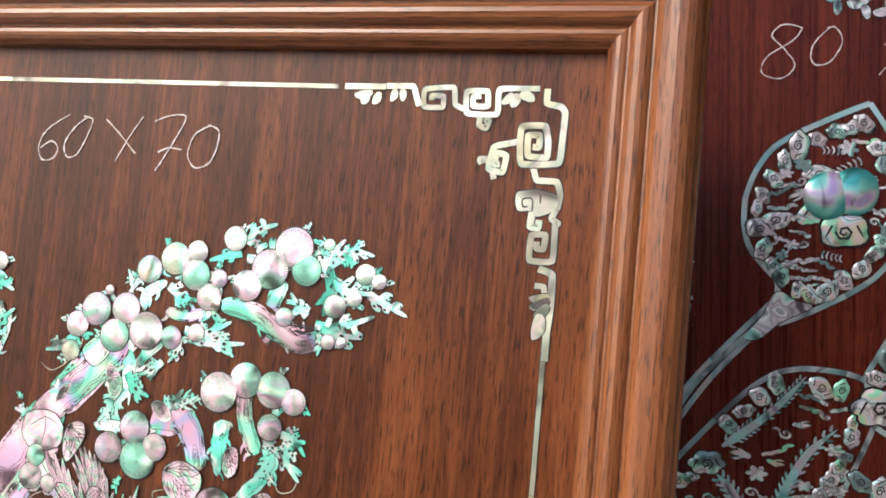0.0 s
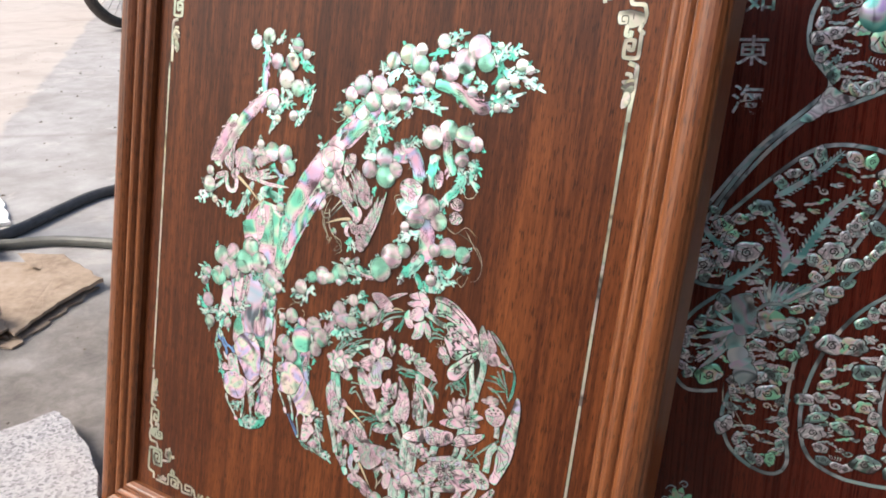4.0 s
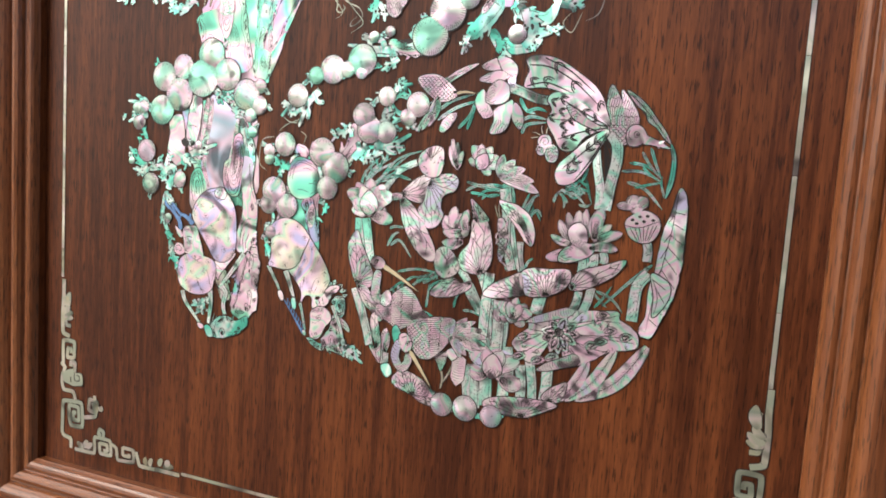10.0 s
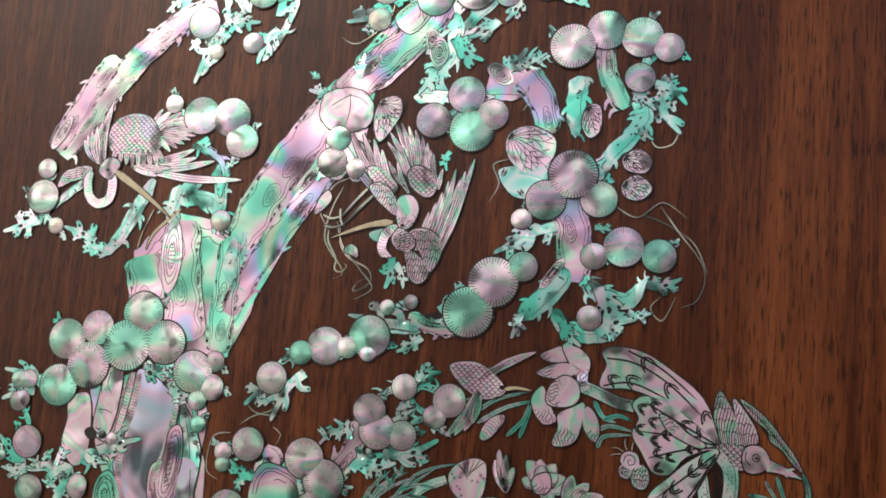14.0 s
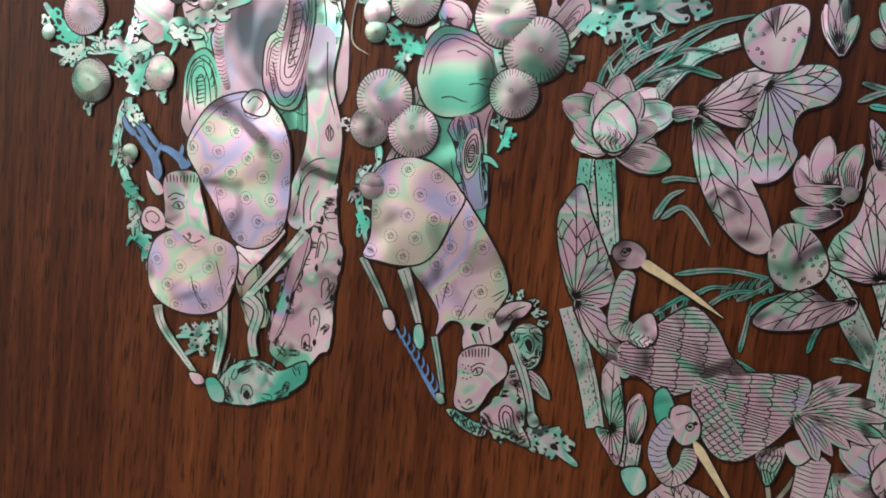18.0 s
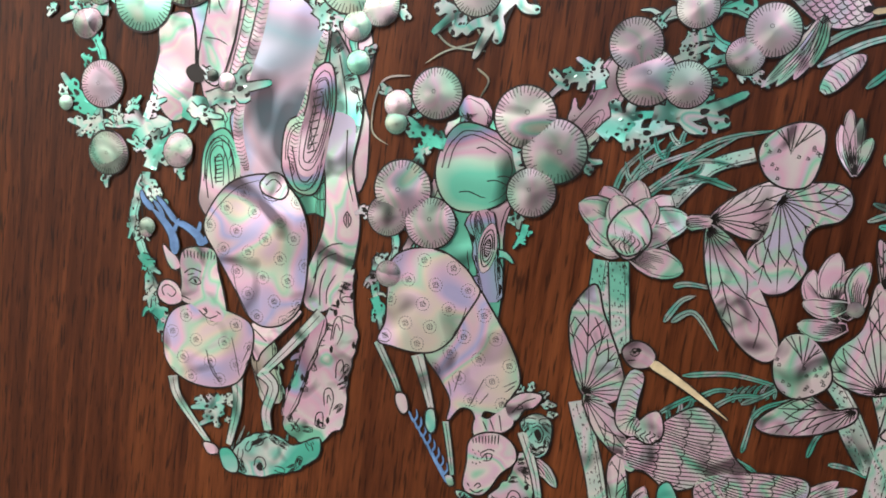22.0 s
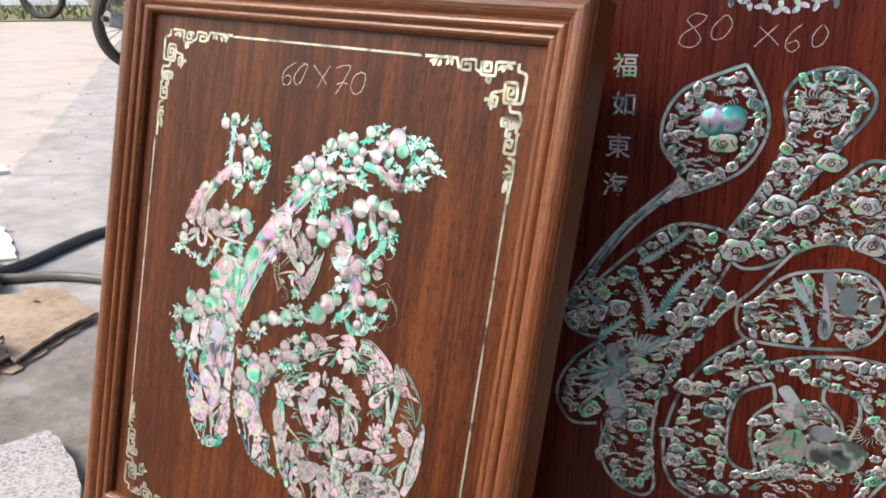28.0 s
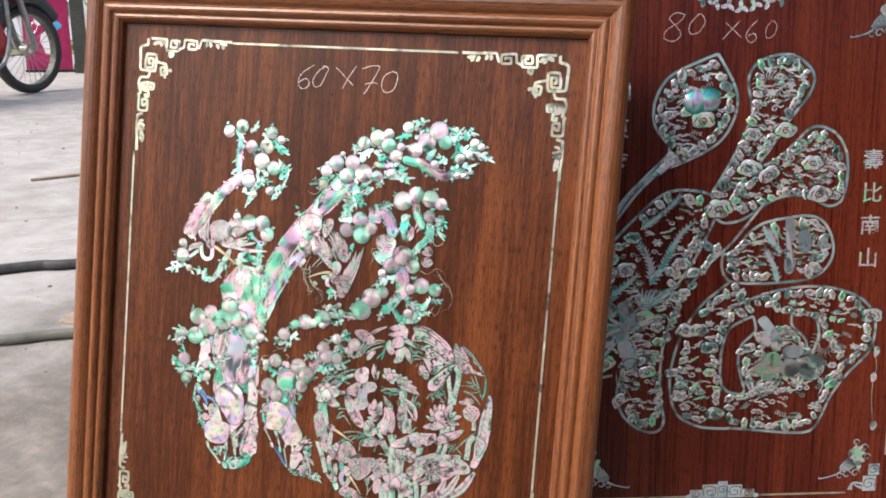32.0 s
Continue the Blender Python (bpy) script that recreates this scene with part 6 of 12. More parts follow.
twig(3.4, 2.7, (75.9, 124.6), (84.2, 126.4), (90.4, 132.3), layer=0.4)
sprig(71.4, 128.4, 65.1, 133.7, 2.4)
twig(3.4, 2.7, (90.4, 132.3), (97.9, 128.7), (106.2, 129.5), layer=0.4)
twig(3.4, 2.7, (106.2, 129.5), (111.5, 125.8), (117.9, 125.3), layer=0.4)
sprig(108.9, 134.1, 112.8, 140.7, 2.4)
twig(3.4, 2.7, (117.9, 125.3), (110.2, 120), (106.4, 111.4), layer=0.4)
sprig(121.2, 123.4, 126.8, 120.2, 2.4)
twig(3.4, 2.7, (106.4, 111.4), (108.8, 120.5), (106.2, 129.5), layer=0.4)
bark(8.1, 8.1, (90.5, 126.6), (92.6, 111.3), (100.1, 97.6))
twig(9.2, 7, (80.3, 111.2), (79.2, 100.1), (79.7, 83.7))
cut("leaf", "vine_leaf", (84.5, 97.4), (89.8, 97.5), (90.5, 88), (86.2, 83.8), (82.7, 89.2), layer=1.6)
twig(7.8, 6.3, (104, 100.4), (109.2, 95.1), (102.9, 84.2), (95.3, 76), (91.7, 65.2))
sprig(103.9, 105.9, 113, 97.8, 2.7)
sprig(107.9, 89.6, 113.1, 84.4, 1.6)
sprig(112.9, 108.7, 125.7, 100.7, 3.3)
sprig(118, 106, 124.4, 88.6, 3.6)
sprig(115.4, 111.5, 121.8, 112.9, 1.5)
tendril((124.4, 88.6), (121.9, 83.2), (115.6, 81.7), (111.8, 87), w=0.6)
cut("leaf", "vine_leaf", (101.7, 76.1), (108.1, 79.5), (113.2, 75.1), (110.7, 69.7), (103.1, 70.8), layer=1.4)
cut("leaf", "vine_leaf", (101.9, 64.2), (107.7, 68.3), (113.8, 63.2), (109.6, 57.9), (103.2, 59), layer=1.4)
cut("leaf", "vine_leaf", (50.6, 83.2), (59.8, 87.4), (70.5, 82.2), (69.5, 72.7), (59.2, 67), (51, 73.6), layer=1.6)
cut("coral", "vine_leaf", (47.3, 66.7), (56.5, 69.7), (66.9, 72.6), (73.6, 66.1), (67.4, 56.6), (54.3, 56.2), layer=1.3)
cap(80.1, 67.1, 10.5)
cap(68.8, 54.8, 8.6)
cap(91.9, 56.8, 7.8)
cap(58.7, 45.7, 4.5)
cap(60.7, 25, 6.4)
cap(48.1, 17.4, 10.8)
cap(37.8, 3.4, 10.8)
cap(103.5, 37, 8.4)
cap(118.4, 34.3, 7)
cap(91.1, 31.9, 5.6)
cap(90.4, 5.4, 5.2)
cap(1.4, 2.8, 3.4)
cap(11.9, 5.9, 3.2)
twig(3.4, 2.7, (80.1, 67.1), (84.6, 60.3), (91.9, 56.8), layer=0.4)
twig(3.4, 2.7, (80.1, 67.1), (72.7, 62.5), (68.8, 54.8), layer=0.4)
sprig(85.6, 70.2, 92.9, 74.4, 2.4)
twig(2.5, 2, (68.8, 54.8), (62.5, 51.7), (58.7, 45.7), layer=0.4)
twig(3.4, 2.7, (91.9, 56.8), (80.1, 59), (68.8, 54.8), layer=0.4)
sprig(93.4, 61.2, 95.8, 67.9, 2.4)
sprig(59, 48.4, 59.6, 53.7, 2.4)
twig(3.4, 2.7, (60.7, 25), (53.3, 23), (48.1, 17.4), layer=0.4)
twig(3.4, 2.7, (48.1, 17.4), (41, 11.8), (37.8, 3.4), layer=0.4)
sprig(45.5, 11.4, 42, 3.6, 2.4)
sprig(31.7, 1.3, 23.5, -1.4, 2.4)
twig(3, 2.4, (103.5, 37), (96.6, 36.2), (91.1, 31.9), layer=0.4)
twig(3.4, 2.7, (103.5, 37), (110.6, 33.6), (118.4, 34.3), layer=0.4)
sprig(121.4, 37.3, 126.1, 42, 2.4)
sprig(94.4, 31.3, 100.2, 30.1, 2.4)
twig(1.9, 1.5, (1.4, 2.8), (7.1, 2.9), (11.9, 5.9), layer=0.4)
sprig(-0.6, 3.4, -5.2, 4.9, 2.4)
sprig(10.1, 5.4, 5.5, 4.1, 2.4)
bark(15.4, 14.4, (77.8, 56.9), (82.1, 38.8), (82.5, 20.8))
twig(10.2, 7.6, (79.9, 25.8), (71.4, 12.7), (59, 1.9))
twig(7.5, 6, (86.3, 21), (96.4, 15.2), (106.3, 14.4), (113.6, 24.7))
twig(5.9, 4.9, (75.3, 7.8), (81.8, -1.8), (94.3, -2.4), (104.1, 0.6))
sprig(62.8, 40.6, 48.8, 30.9, 3.6)
sprig(74.3, 43.7, 55.3, 32.5, 3.6)
sprig(90.8, 44.3, 98.4, 43.2, 1.7)
sprig(88.8, 23.6, 90.2, 16.1, 1.7)
sprig(93.9, 18.8, 106.4, 6.9, 3.6)
sprig(106.4, 9.4, 116.2, 9.9, 2.2)
sprig(113.6, 22.2, 127, 25.3, 3)
sprig(94.2, -1.1, 108.9, 5.8, 3.6)
sprig(79.2, 3, 86.9, -6.5, 2.7)
sprig(61.5, 4.6, 58, -5.6, 2.4)
tendril((98.3, 54.9), (108.4, 50), (118.3, 56.8), (128.2, 50.7), w=0.6)
tendril((110.9, 51.4), (120.8, 47.9), (131.9, 40.6), (137.9, 28.3), w=0.6)
tendril((118.3, 55.6), (125.8, 45.5), (136.7, 30.8), (135, 18.3), (128.3, 14.2), w=0.6)
tendril((125.8, 17.8), (121, 7.7), (116.1, 12.4), (119.8, 17.5), w=0.6)
tendril((-8.7, 151.7), (-10.6, 136.8), (-24.2, 125), (-33.1, 127.9), w=0.6)
tendril((-24.5, 56.5), (-29.2, 45.4), (-30.9, 31.7), (-21.5, 18.7), (-25.3, 14.6), w=0.6)
tendril((-33, 56.3), (-34.9, 45.2), (-28.3, 34.5), w=0.6)
tendril((-26, 40.1), (-22.4, 29.4), (-13.3, 19.1), (-7.3, 11.5), (-15, 5.9), w=0.6)
tendril((51.1, 72.2), (44.5, 69.4), (47.5, 61.4), (43.9, 53.2), w=0.6)
tendril((55.5, 94.3), (58, 99.8), (53.8, 105.4), w=0.6)
Bench.drift = None
cut("leaf", "vine_leaf", (-33.5, 100.6), (-27.9, 103.7), (-20.9, 104.7), (-13.6, 102.3), (-9.5, 96.4), (-10.8, 88.5), (-16.4, 85.1), (-23.5, 83.9), (-29.6, 85.6), (-34.0, 91.3), layer=1.5, hub=None, look="none", ragged=0.5, lines=[[(-21.2, 102.1), (-20.5, 95.1), (-22.1, 87.0)], [(-21.1, 101.5), (-26.2, 98.5), (-29.5, 96.1)], [(-21.1, 101.5), (-15.7, 99.9), (-11.8, 96.5)]])
cut("leaf", "leaf", (-8.8, 89.5), (-6.2, 99.0), (1.4, 101.1), (3.6, 94.7), (-0.2, 86.5), (-5.7, 80.4), layer=1.3, hub=1)
cut("petal", "blossom_petal", (-30.1, 78.4), (-23.7, 83.2), (-17.0, 80.2), (-14.4, 74.6), (-21.0, 70.9), (-27.1, 72.9), layer=1.3)
cut("petal", "blossom_petal", (-17.3, 80.2), (-12.2, 78.1), (-10.4, 71.3), (-14.8, 69.4), layer=1.2)
cut("leaf", "vine_leaf", (-28.8, 71.5), (-23.6, 73.1), (-19.3, 67.8), (-22.0, 62.6), (-27.4, 63.5), layer=1.1)
cut("leaf", "vine_leaf", (-18.5, 68.5), (-12.9, 71.0), (-9.8, 65.7), (-13.2, 61.9), (-17.3, 62.8), layer=1.1)
for k, (a, b, c, d) in enumerate(((11.2, 64.3, 0.6, 90.2), (11.8, 64.3, 4.1, 89.2), (12.7, 64.2, 7.4, 87.9), (13.6, 64.0, 10.8, 86.2), (14.8, 63.6, 14.0, 83.6), (16.0, 63.2, 16.5, 80.5), (17.1, 62.6, 18.4, 77.2), (18.3, 61.8, 20.5, 73.1), (10.4, 64.3, -0.8, 84.8), (9.8, 64.0, -1.5, 80.2))):
    leaf("feather", a, b, c, d, 2.5, -0.04, 1.2 + 0.05 * k, "tail_feather")
for k, (a, b, c, d) in enumerate(((5.6, 47.8, -31.8, 92.7), (3.8, 52.8, -20.6, 87.3), (3.3, 55.0, -13.2, 83.8), (3.0, 56.6, -8.1, 81.5), (3.3, 57.8, -3.9, 76.7))):
    leaf("feather", a, b, c, d, 3.2, 0.05, 1.5 + 0.05 * k, "wing_feather")
cut("scale", "bird_breast", (-9.7, 68.2), (-3.4, 68.0), (4.4, 61.2), (2.4, 57.6), (-6.2, 61.8), layer=1.9)
cut("scale", "bird_shoulder", (9.1, 66.2), (12.4, 70.0), (18.2, 68.2), (22.3, 62.6), (20.9, 57.4), (17.0, 56.5), (11.0, 60.7), layer=2.0)
for k, (a, b, c, d) in enumerate(((22.8, 60.4, 19.8, 75.9), (23.4, 59.8, 24.6, 69.1), (8.8, 59.7, -0.3, 71.7), (10.1, 57.5, 3.8, 71.3))):
    leaf("feather", a, b, c, d, 2.0, 0.05, 1.7 + 0.05 * k, "down")
cut("feather", "bird_wing", (-7.8, 60.1), (-2.7, 61.4), (2.9, 57.2), (6.0, 50.6), (4.9, 47.5), (-0.6, 51.2), (-5.7, 56.1), layer=2.2)
cut("petal", "bird_neck", (5.8, 55.1), (11.4, 56.5), (15.2, 51.1), (12.5, 43.2), (7.6, 41.8), (5.3, 48.4), layer=2.0)
for k, (a, b, c, d) in enumerate(((15.7, 32.4, 19.8, 49.7), (17.2, 31.4, 22.6, 53.9), (18.3, 30.6, 25.1, 58.5), (19.5, 29.8, 27.6, 63.7), (20.5, 28.9, 30.4, 69.1), (21.2, 27.9, 32.9, 65.8), (21.8, 26.7, 34.7, 68.5), (21.9, 25.6, 36.9, 71.6), (20.6, 20.7, 38.4, 74.2))):
    leaf("feather", a, b, c, d, 2.9, -0.03, 1.3 + 0.05 * k, "wing_feather")
cut("feather", "bird_wing", (11.7, 39.6), (18.2, 42.2), (25.8, 38.2), (26.2, 29.9), (22.0, 23.8), (17.1, 32.2), layer=1.9)
stroke("plain", "neck", 4.5, 3.4, (6.0, 42.8), (1.1, 38.3), (0.3, 31.4), (5.0, 28.9), layer=1.9, look="rungs")
cut("feather", "bird_head", (4.3, 37.0), (7.1, 41.6), (12.0, 39.6), (15.0, 35.6), (12.4, 32.2), (6.9, 32.7), layer=2.3)
cut("feather", "bird_crest", (10.7, 31.8), (15.3, 31.2), (20.7, 26.1), (21.8, 21.8), (18.1, 18.1), (13.5, 20.2), (11.8, 26.6), layer=2.1)
eye(8.6, 43.0, 0.8)
stroke("gold", "beak", 3.4, 0.5, (4.0, 44.4), (-7.8, 42.1), (-23.9, 35.6), layer=2.2)
cut("coral", "leaf", (-6.3, 38.6), (-2.0, 40.7), (3.9, 41.2), (0.8, 35.9), (-3.8, 35.8), layer=1.1)
stroke("strip", "leg", 1.1, 0.8, (-7.8, 60.1), (-14.0, 53.0), (-20.2, 45.0), layer=1.2)
stroke("strip", "leg", 1.1, 0.8, (-5.7, 56.2), (-12.0, 49.7), (-18.2, 42.4), layer=1.2)
stroke("strip", "claw", 1.0, 0.6, (-28.5, 46.0), (-24.3, 44.6), (-19.7, 45.9), layer=1.2)
stroke("strip", "claw", 1.0, 0.6, (-27.4, 41.0), (-22.7, 40.7), (-18.2, 42.6), layer=1.2)
stroke("strip", "claw", 1.0, 0.6, (-20.6, 49.3), (-20.2, 44.8), (-18.7, 41.5), layer=1.2)
tendril((-20.2, 44.8), (-19.1, 33.6), (-14.4, 27.2), (-6.0, 23.3), (-3.7, 18.2), (-7.4, 14.2), (-11.3, 13.0), (-10.4, 15.8), (-6.7, 18.8), w=0.8)
tendril((-25.0, 40.0), (-25.0, 34.4), (-20.7, 26.8), (-20.8, 22.1), (-17.8, 20.9), (-15.4, 23.6), (-17.1, 25.0), w=0.8)
cut("petal", "blossom_petal", (-17.0, 30.4), (-14.4, 33.3), (-11.4, 31.8), (-10.8, 28.0), (-14.0, 28.9), layer=1.2)
cut("petal", "bud", (-32.4, 46.2), (-31.0, 52.7), (-27.3, 56.9), (-25.2, 53.8), (-27.7, 49.5), layer=1.2)
tendril((-26.7, 56.9), (-23.5, 60.5), (-18.0, 63.2), w=0.8)
Bench.drift = slack

# level bar
cap(-5.7, -10.5, 9.2)
cap(-25.5, -16.2, 8.4)
cap(-36.7, -20, 5.3)
cap(-15.5, -16.2, 4.7)
cap(-5.7, -17.6, 3.9)
cap(-49.3, -32.1, 7.1)
twig(2.3, 1.8, (-5.7, -10.5), (-6.7, -14.1), (-5.7, -17.6), layer=0.4)
twig(2.6, 2.1, (-5.7, -10.5), (-11.4, -12), (-15.5, -16.2), layer=0.4)
sprig(-0.4, -11.9, 7.2, -13.9, 2.4)
twig(2.6, 2.1, (-25.5, -16.2), (-20.5, -17.6), (-15.5, -16.2), layer=0.4)
twig(2.9, 2.3, (-25.5, -16.2), (-31.6, -16.5), (-36.7, -20), layer=0.4)
twig(2.9, 2.3, (-36.7, -20), (-44.7, -24.3), (-49.3, -32.1), layer=0.4)
sprig(-39.5, -21.5, -44.6, -24.4, 2.4)
sprig(-12.7, -16.9, -7.3, -18.1, 2.4)
twig(2.3, 1.8, (-5.7, -17.6), (-10.4, -15.5), (-15.5, -16.2), layer=0.4)
sprig(-51.5, -35.8, -55, -41.6, 2.4)
bark(7.8, 6.8, (48.7, 3.9), (36.1, -3.1), (23.1, -3.8), (12.3, -0.5))
twig(5.7, 4.2, (17.9, -5.3), (7.3, -5.9), (-0.7, -5.1))
sprig(25.3, 2.7, 42.9, 16.4, 3.6)
sprig(12.5, -4.4, -14.4, -1.9, 3.6)
sprig(18.1, -9.1, 8, -16.1, 2.7)
sprig(-23.7, -21.8, -13.2, -18.6, 2.4)
sprig(-44.5, -33.3, -59.9, -44.5, 3.6)
sprig(-34, -28.8, -47, -49.9, 3.6)
tendril((-60.6, -43.5), (-54.8, -47.9), (-44.6, -48.3), w=0.6)
tendril((-51, -39.1), (-46.7, -45.2), (-56.3, -49.7), (-61.7, -53.7), w=0.6)
tendril((-65.5, -57.5), (-73.9, -60.3), (-75.4, -74.1), (-69.5, -78.4), w=0.6)
tendril((-46.3, -53.5), (-42.5, -56.4), (-44.3, -61.6), w=0.6)

# left foot: the old trunk with a stag
cut("bark", "trunk_plate", (-132.4, -41.4), (-84.3, -36.1), (-77.5, -65.8), (-76.5, -91.5), (-89.5, -102.1), (-112.2, -96.6), (-124.4, -82.3), (-131.6, -62.2), layer=-1, ragged=2.5)
cap(-163.5, -69.6, 7.4)
cap(-159.7, -89.8, 5.9)
cap(-135.9, -87.8, 4.9)
cap(-170.7, -51.7, 4.6)
cap(-83.4, -44.8, 4.4)
cap(-81.6, -55.3, 3.6)
cap(-143.4, -111.9, 2.8)
twig(3.2, 2.5, (-163.5, -69.6), (-164.4, -80.2), (-159.7, -89.8), layer=0.4)
twig(2.6, 2.1, (-163.5, -69.6), (-164.6, -59.6), (-170.7, -51.7), layer=0.4)
sprig(-166.5, -66.4, -171.3, -61.4, 2.4)
sprig(-135, -90.6, -133.4, -96, 2.4)
sprig(-172, -49.3, -174.5, -44.4, 2.4)
twig(2.1, 1.7, (-83.4, -44.8), (-84, -50.3), (-81.6, -55.3), layer=0.4)
sprig(-80.2, -53.6, -77.1, -49.8, 2.4)
sprig(-144.4, -113.2, -147.2, -116.9, 2.4)
cut("plain", "trunk", (-128.7, -34.3), (-121.3, -34), (-121.2, -48.6), (-123.6, -60.7), (-126.5, -66.4), (-132.3, -61.4), (-131.4, -47.5), layer=0.4, lines=[[(-126.9, -35.2), (-127.7, -41.2), (-125.1, -45)], [(-130.7, -52.4), (-126.5, -52.6), (-123.8, -53.8)], [(-130.5, -39.4), (-130.5, -45.4)]])
cut("plain", "trunk", (-145.6, -49), (-136.3, -45.9), (-133.3, -60.5), (-134.1, -74.4), (-139.9, -78.3), (-146.7, -69.6), (-145.4, -58.6), layer=0.3, lines=[[(-147.9, -57.8), (-148.3, -64.8), (-144.9, -70.4)], [(-146.9, -62.7), (-146.7, -67)]])
cut("lilac", "trunk", (-113.6, -33.8), (-105.2, -35.6), (-96.1, -42.7), (-92.2, -49.2), (-93.9, -62.9), (-96.4, -76.6), (-98.2, -90.2), (-111.5, -91.6), (-115.7, -79.5), (-116.1, -63.9), (-113.5, -48), layer=0.7)
stroke("scale", "bark_rim", 3.6, 3.2, (-112.9, -34.6), (-114.2, -49.1), (-117.5, -64.4), (-117.8, -79.7), (-113.6, -91.3), layer=0.9, tip=False, root=False)
stroke("scale", "bark_rim", 3.2, 2.8, (-116.2, -34.8), (-118.2, -49.4), (-121, -64.7), (-121.7, -74.2), layer=0.8, tip=False, root=False)
stroke("scale", "bark_rim", 3.1, 2.8, (-92.8, -47.3), (-95.6, -65), (-98.7, -77.8), (-99.1, -89.4), layer=0.9, tip=False, root=False)
cut("coral", "trunk", (-90.5, -47.2), (-87.1, -49.8), (-82, -58), (-78.7, -68.3), (-79.8, -81.7), (-81.4, -92.3), (-86.2, -92.8), (-87.2, -76.7), (-89.7, -61.6), layer=0.5, lines=[[(-80.9, -58.9), (-78.7, -63.5), (-79.5, -66.4), (-81.2, -62.8)], [(-87.6, -53.7), (-83.6, -68.7), (-83, -87.7)]])
cut("bark", "bark_eye", (-94.4, -59.1), (-89.6, -56.8), (-87.3, -67.1), (-88.5, -78.8), (-91.6, -89.6), (-96.7, -89.1), (-97.6, -79.6), (-95.8, -69.8), layer=1.3, lines=[[(-93.2, -62.3), (-90.5, -61.3), (-89.2, -68.3), (-90.5, -79), (-93.2, -85.9), (-95.3, -85.2), (-95, -78.4), (-93.8, -69.7), (-93.2, -62.7)], [(-92.1, -64.7), (-91, -66.5), (-91.8, -75.2), (-93.4, -81.5), (-94.3, -81.6), (-93.7, -74.5), (-92.6, -66.7)], [(-94.3, -83.5), (-91.3, -82.1)], [(-94.3, -81.2), (-91.3, -79.8)], [(-94.3, -78.9), (-91.3, -77.5)], [(-94.3, -76.6), (-91.3, -75.2)], [(-94.3, -74.3), (-91.3, -72.9)], [(-94.3, -72), (-91.3, -70.6)], [(-94.3, -69.7), (-91.3, -68.3)], [(-94.3, -67.4), (-91.3, -66)], [(-94.3, -65.1), (-91.3, -63.7)]])
twig(4.4, 3.2, (-110.2, -29), (-106.3, -34.7), (-100.4, -33.3), (-96.6, -32))
twig(3.6, 2.8, (-104.3, -34.5), (-100.6, -39.2), (-95.2, -41.7))
sprig(-111, -31.1, -104.8, -38.5, 2.1)
sprig(-102.4, -33.4, -95.6, -31.8, 1.5)
sprig(-97.4, -40.9, -86.1, -42.3, 2.5)
cut("ink", "hole", (-107.1, -26.3), (-105.7, -27.4), (-104.7, -26.3), (-106.1, -25), layer=1.6, edge=0)
cut("ink", "hole", (-109.1, -34.3), (-107.7, -35.4), (-106.6, -34.3), (-108, -33), layer=1.6, edge=0)
cut("ink", "hole", (-101.3, -38.4), (-100, -39.5), (-98.9, -38.5), (-100.3, -37.2), layer=1.6, edge=0)
cut("ink", "hole", (-97.8, -31.9), (-96.4, -33), (-95.4, -31.9), (-96.7, -30.7), layer=1.6, edge=0)
twig(6, 4.4, (-128, -70.9), (-134.6, -75.4), (-125.5, -73.6))
sprig(-128, -70.9, -108.4, -63.6, 3.6)
sprig(-133.9, -73.4, -123.1, -75.3, 2.4)
sprig(-126.7, -65.3, -131, -61.3, 1.5)
cap(-122.2, -64.9, 2.8)
cap(-127, -63.5, 1.8)
twig(1.4, 1.1, (-122.2, -64.9), (-124.4, -63.5), (-127, -63.5), layer=0.4)
cut("ink", "hole", (-136.3, -62.7), (-133.3, -60.5), (-129.6, -62.7), (-130.4, -65.6), (-134.1, -65.9), layer=0.9, edge=0)
twig(4.9, 3.7, (-139.3, -78.8), (-147.5, -80.6), (-156.1, -80.4), (-164.3, -83.2))
sprig(-154.5, -77.3, -150, -71.9, 1.5)
sprig(-147.8, -78.6, -141.4, -72.1, 2)
sprig(-162.3, -82, -174.3, -82.1, 2.6)
sprig(-165.1, -78.3, -177.6, -68.3, 3.5)
sprig(-156, -81.4, -156.9, -75.5, 1.5)
sprig(-162.7, -80, -169.3, -85.7, 1.9)
cap(-175.2, -76.6, 2.5)
cap(-135.5, -86.3, 4.6)
cap(-159.2, -90.6, 7)
sprig(-175.9, -75.3, -177.9, -71.3, 2.4)
sprig(-159.1, -94.8, -159, -101.5, 2.4)
sprig(-146.3, -88.8, -153.4, -86.2, 1.7)
sprig(-144.7, -94, -134.9, -81.1, 3.6)
twig(4.8, 4.1, (-145.4, -80.7), (-148.8, -84.2), (-151.2, -87.7))
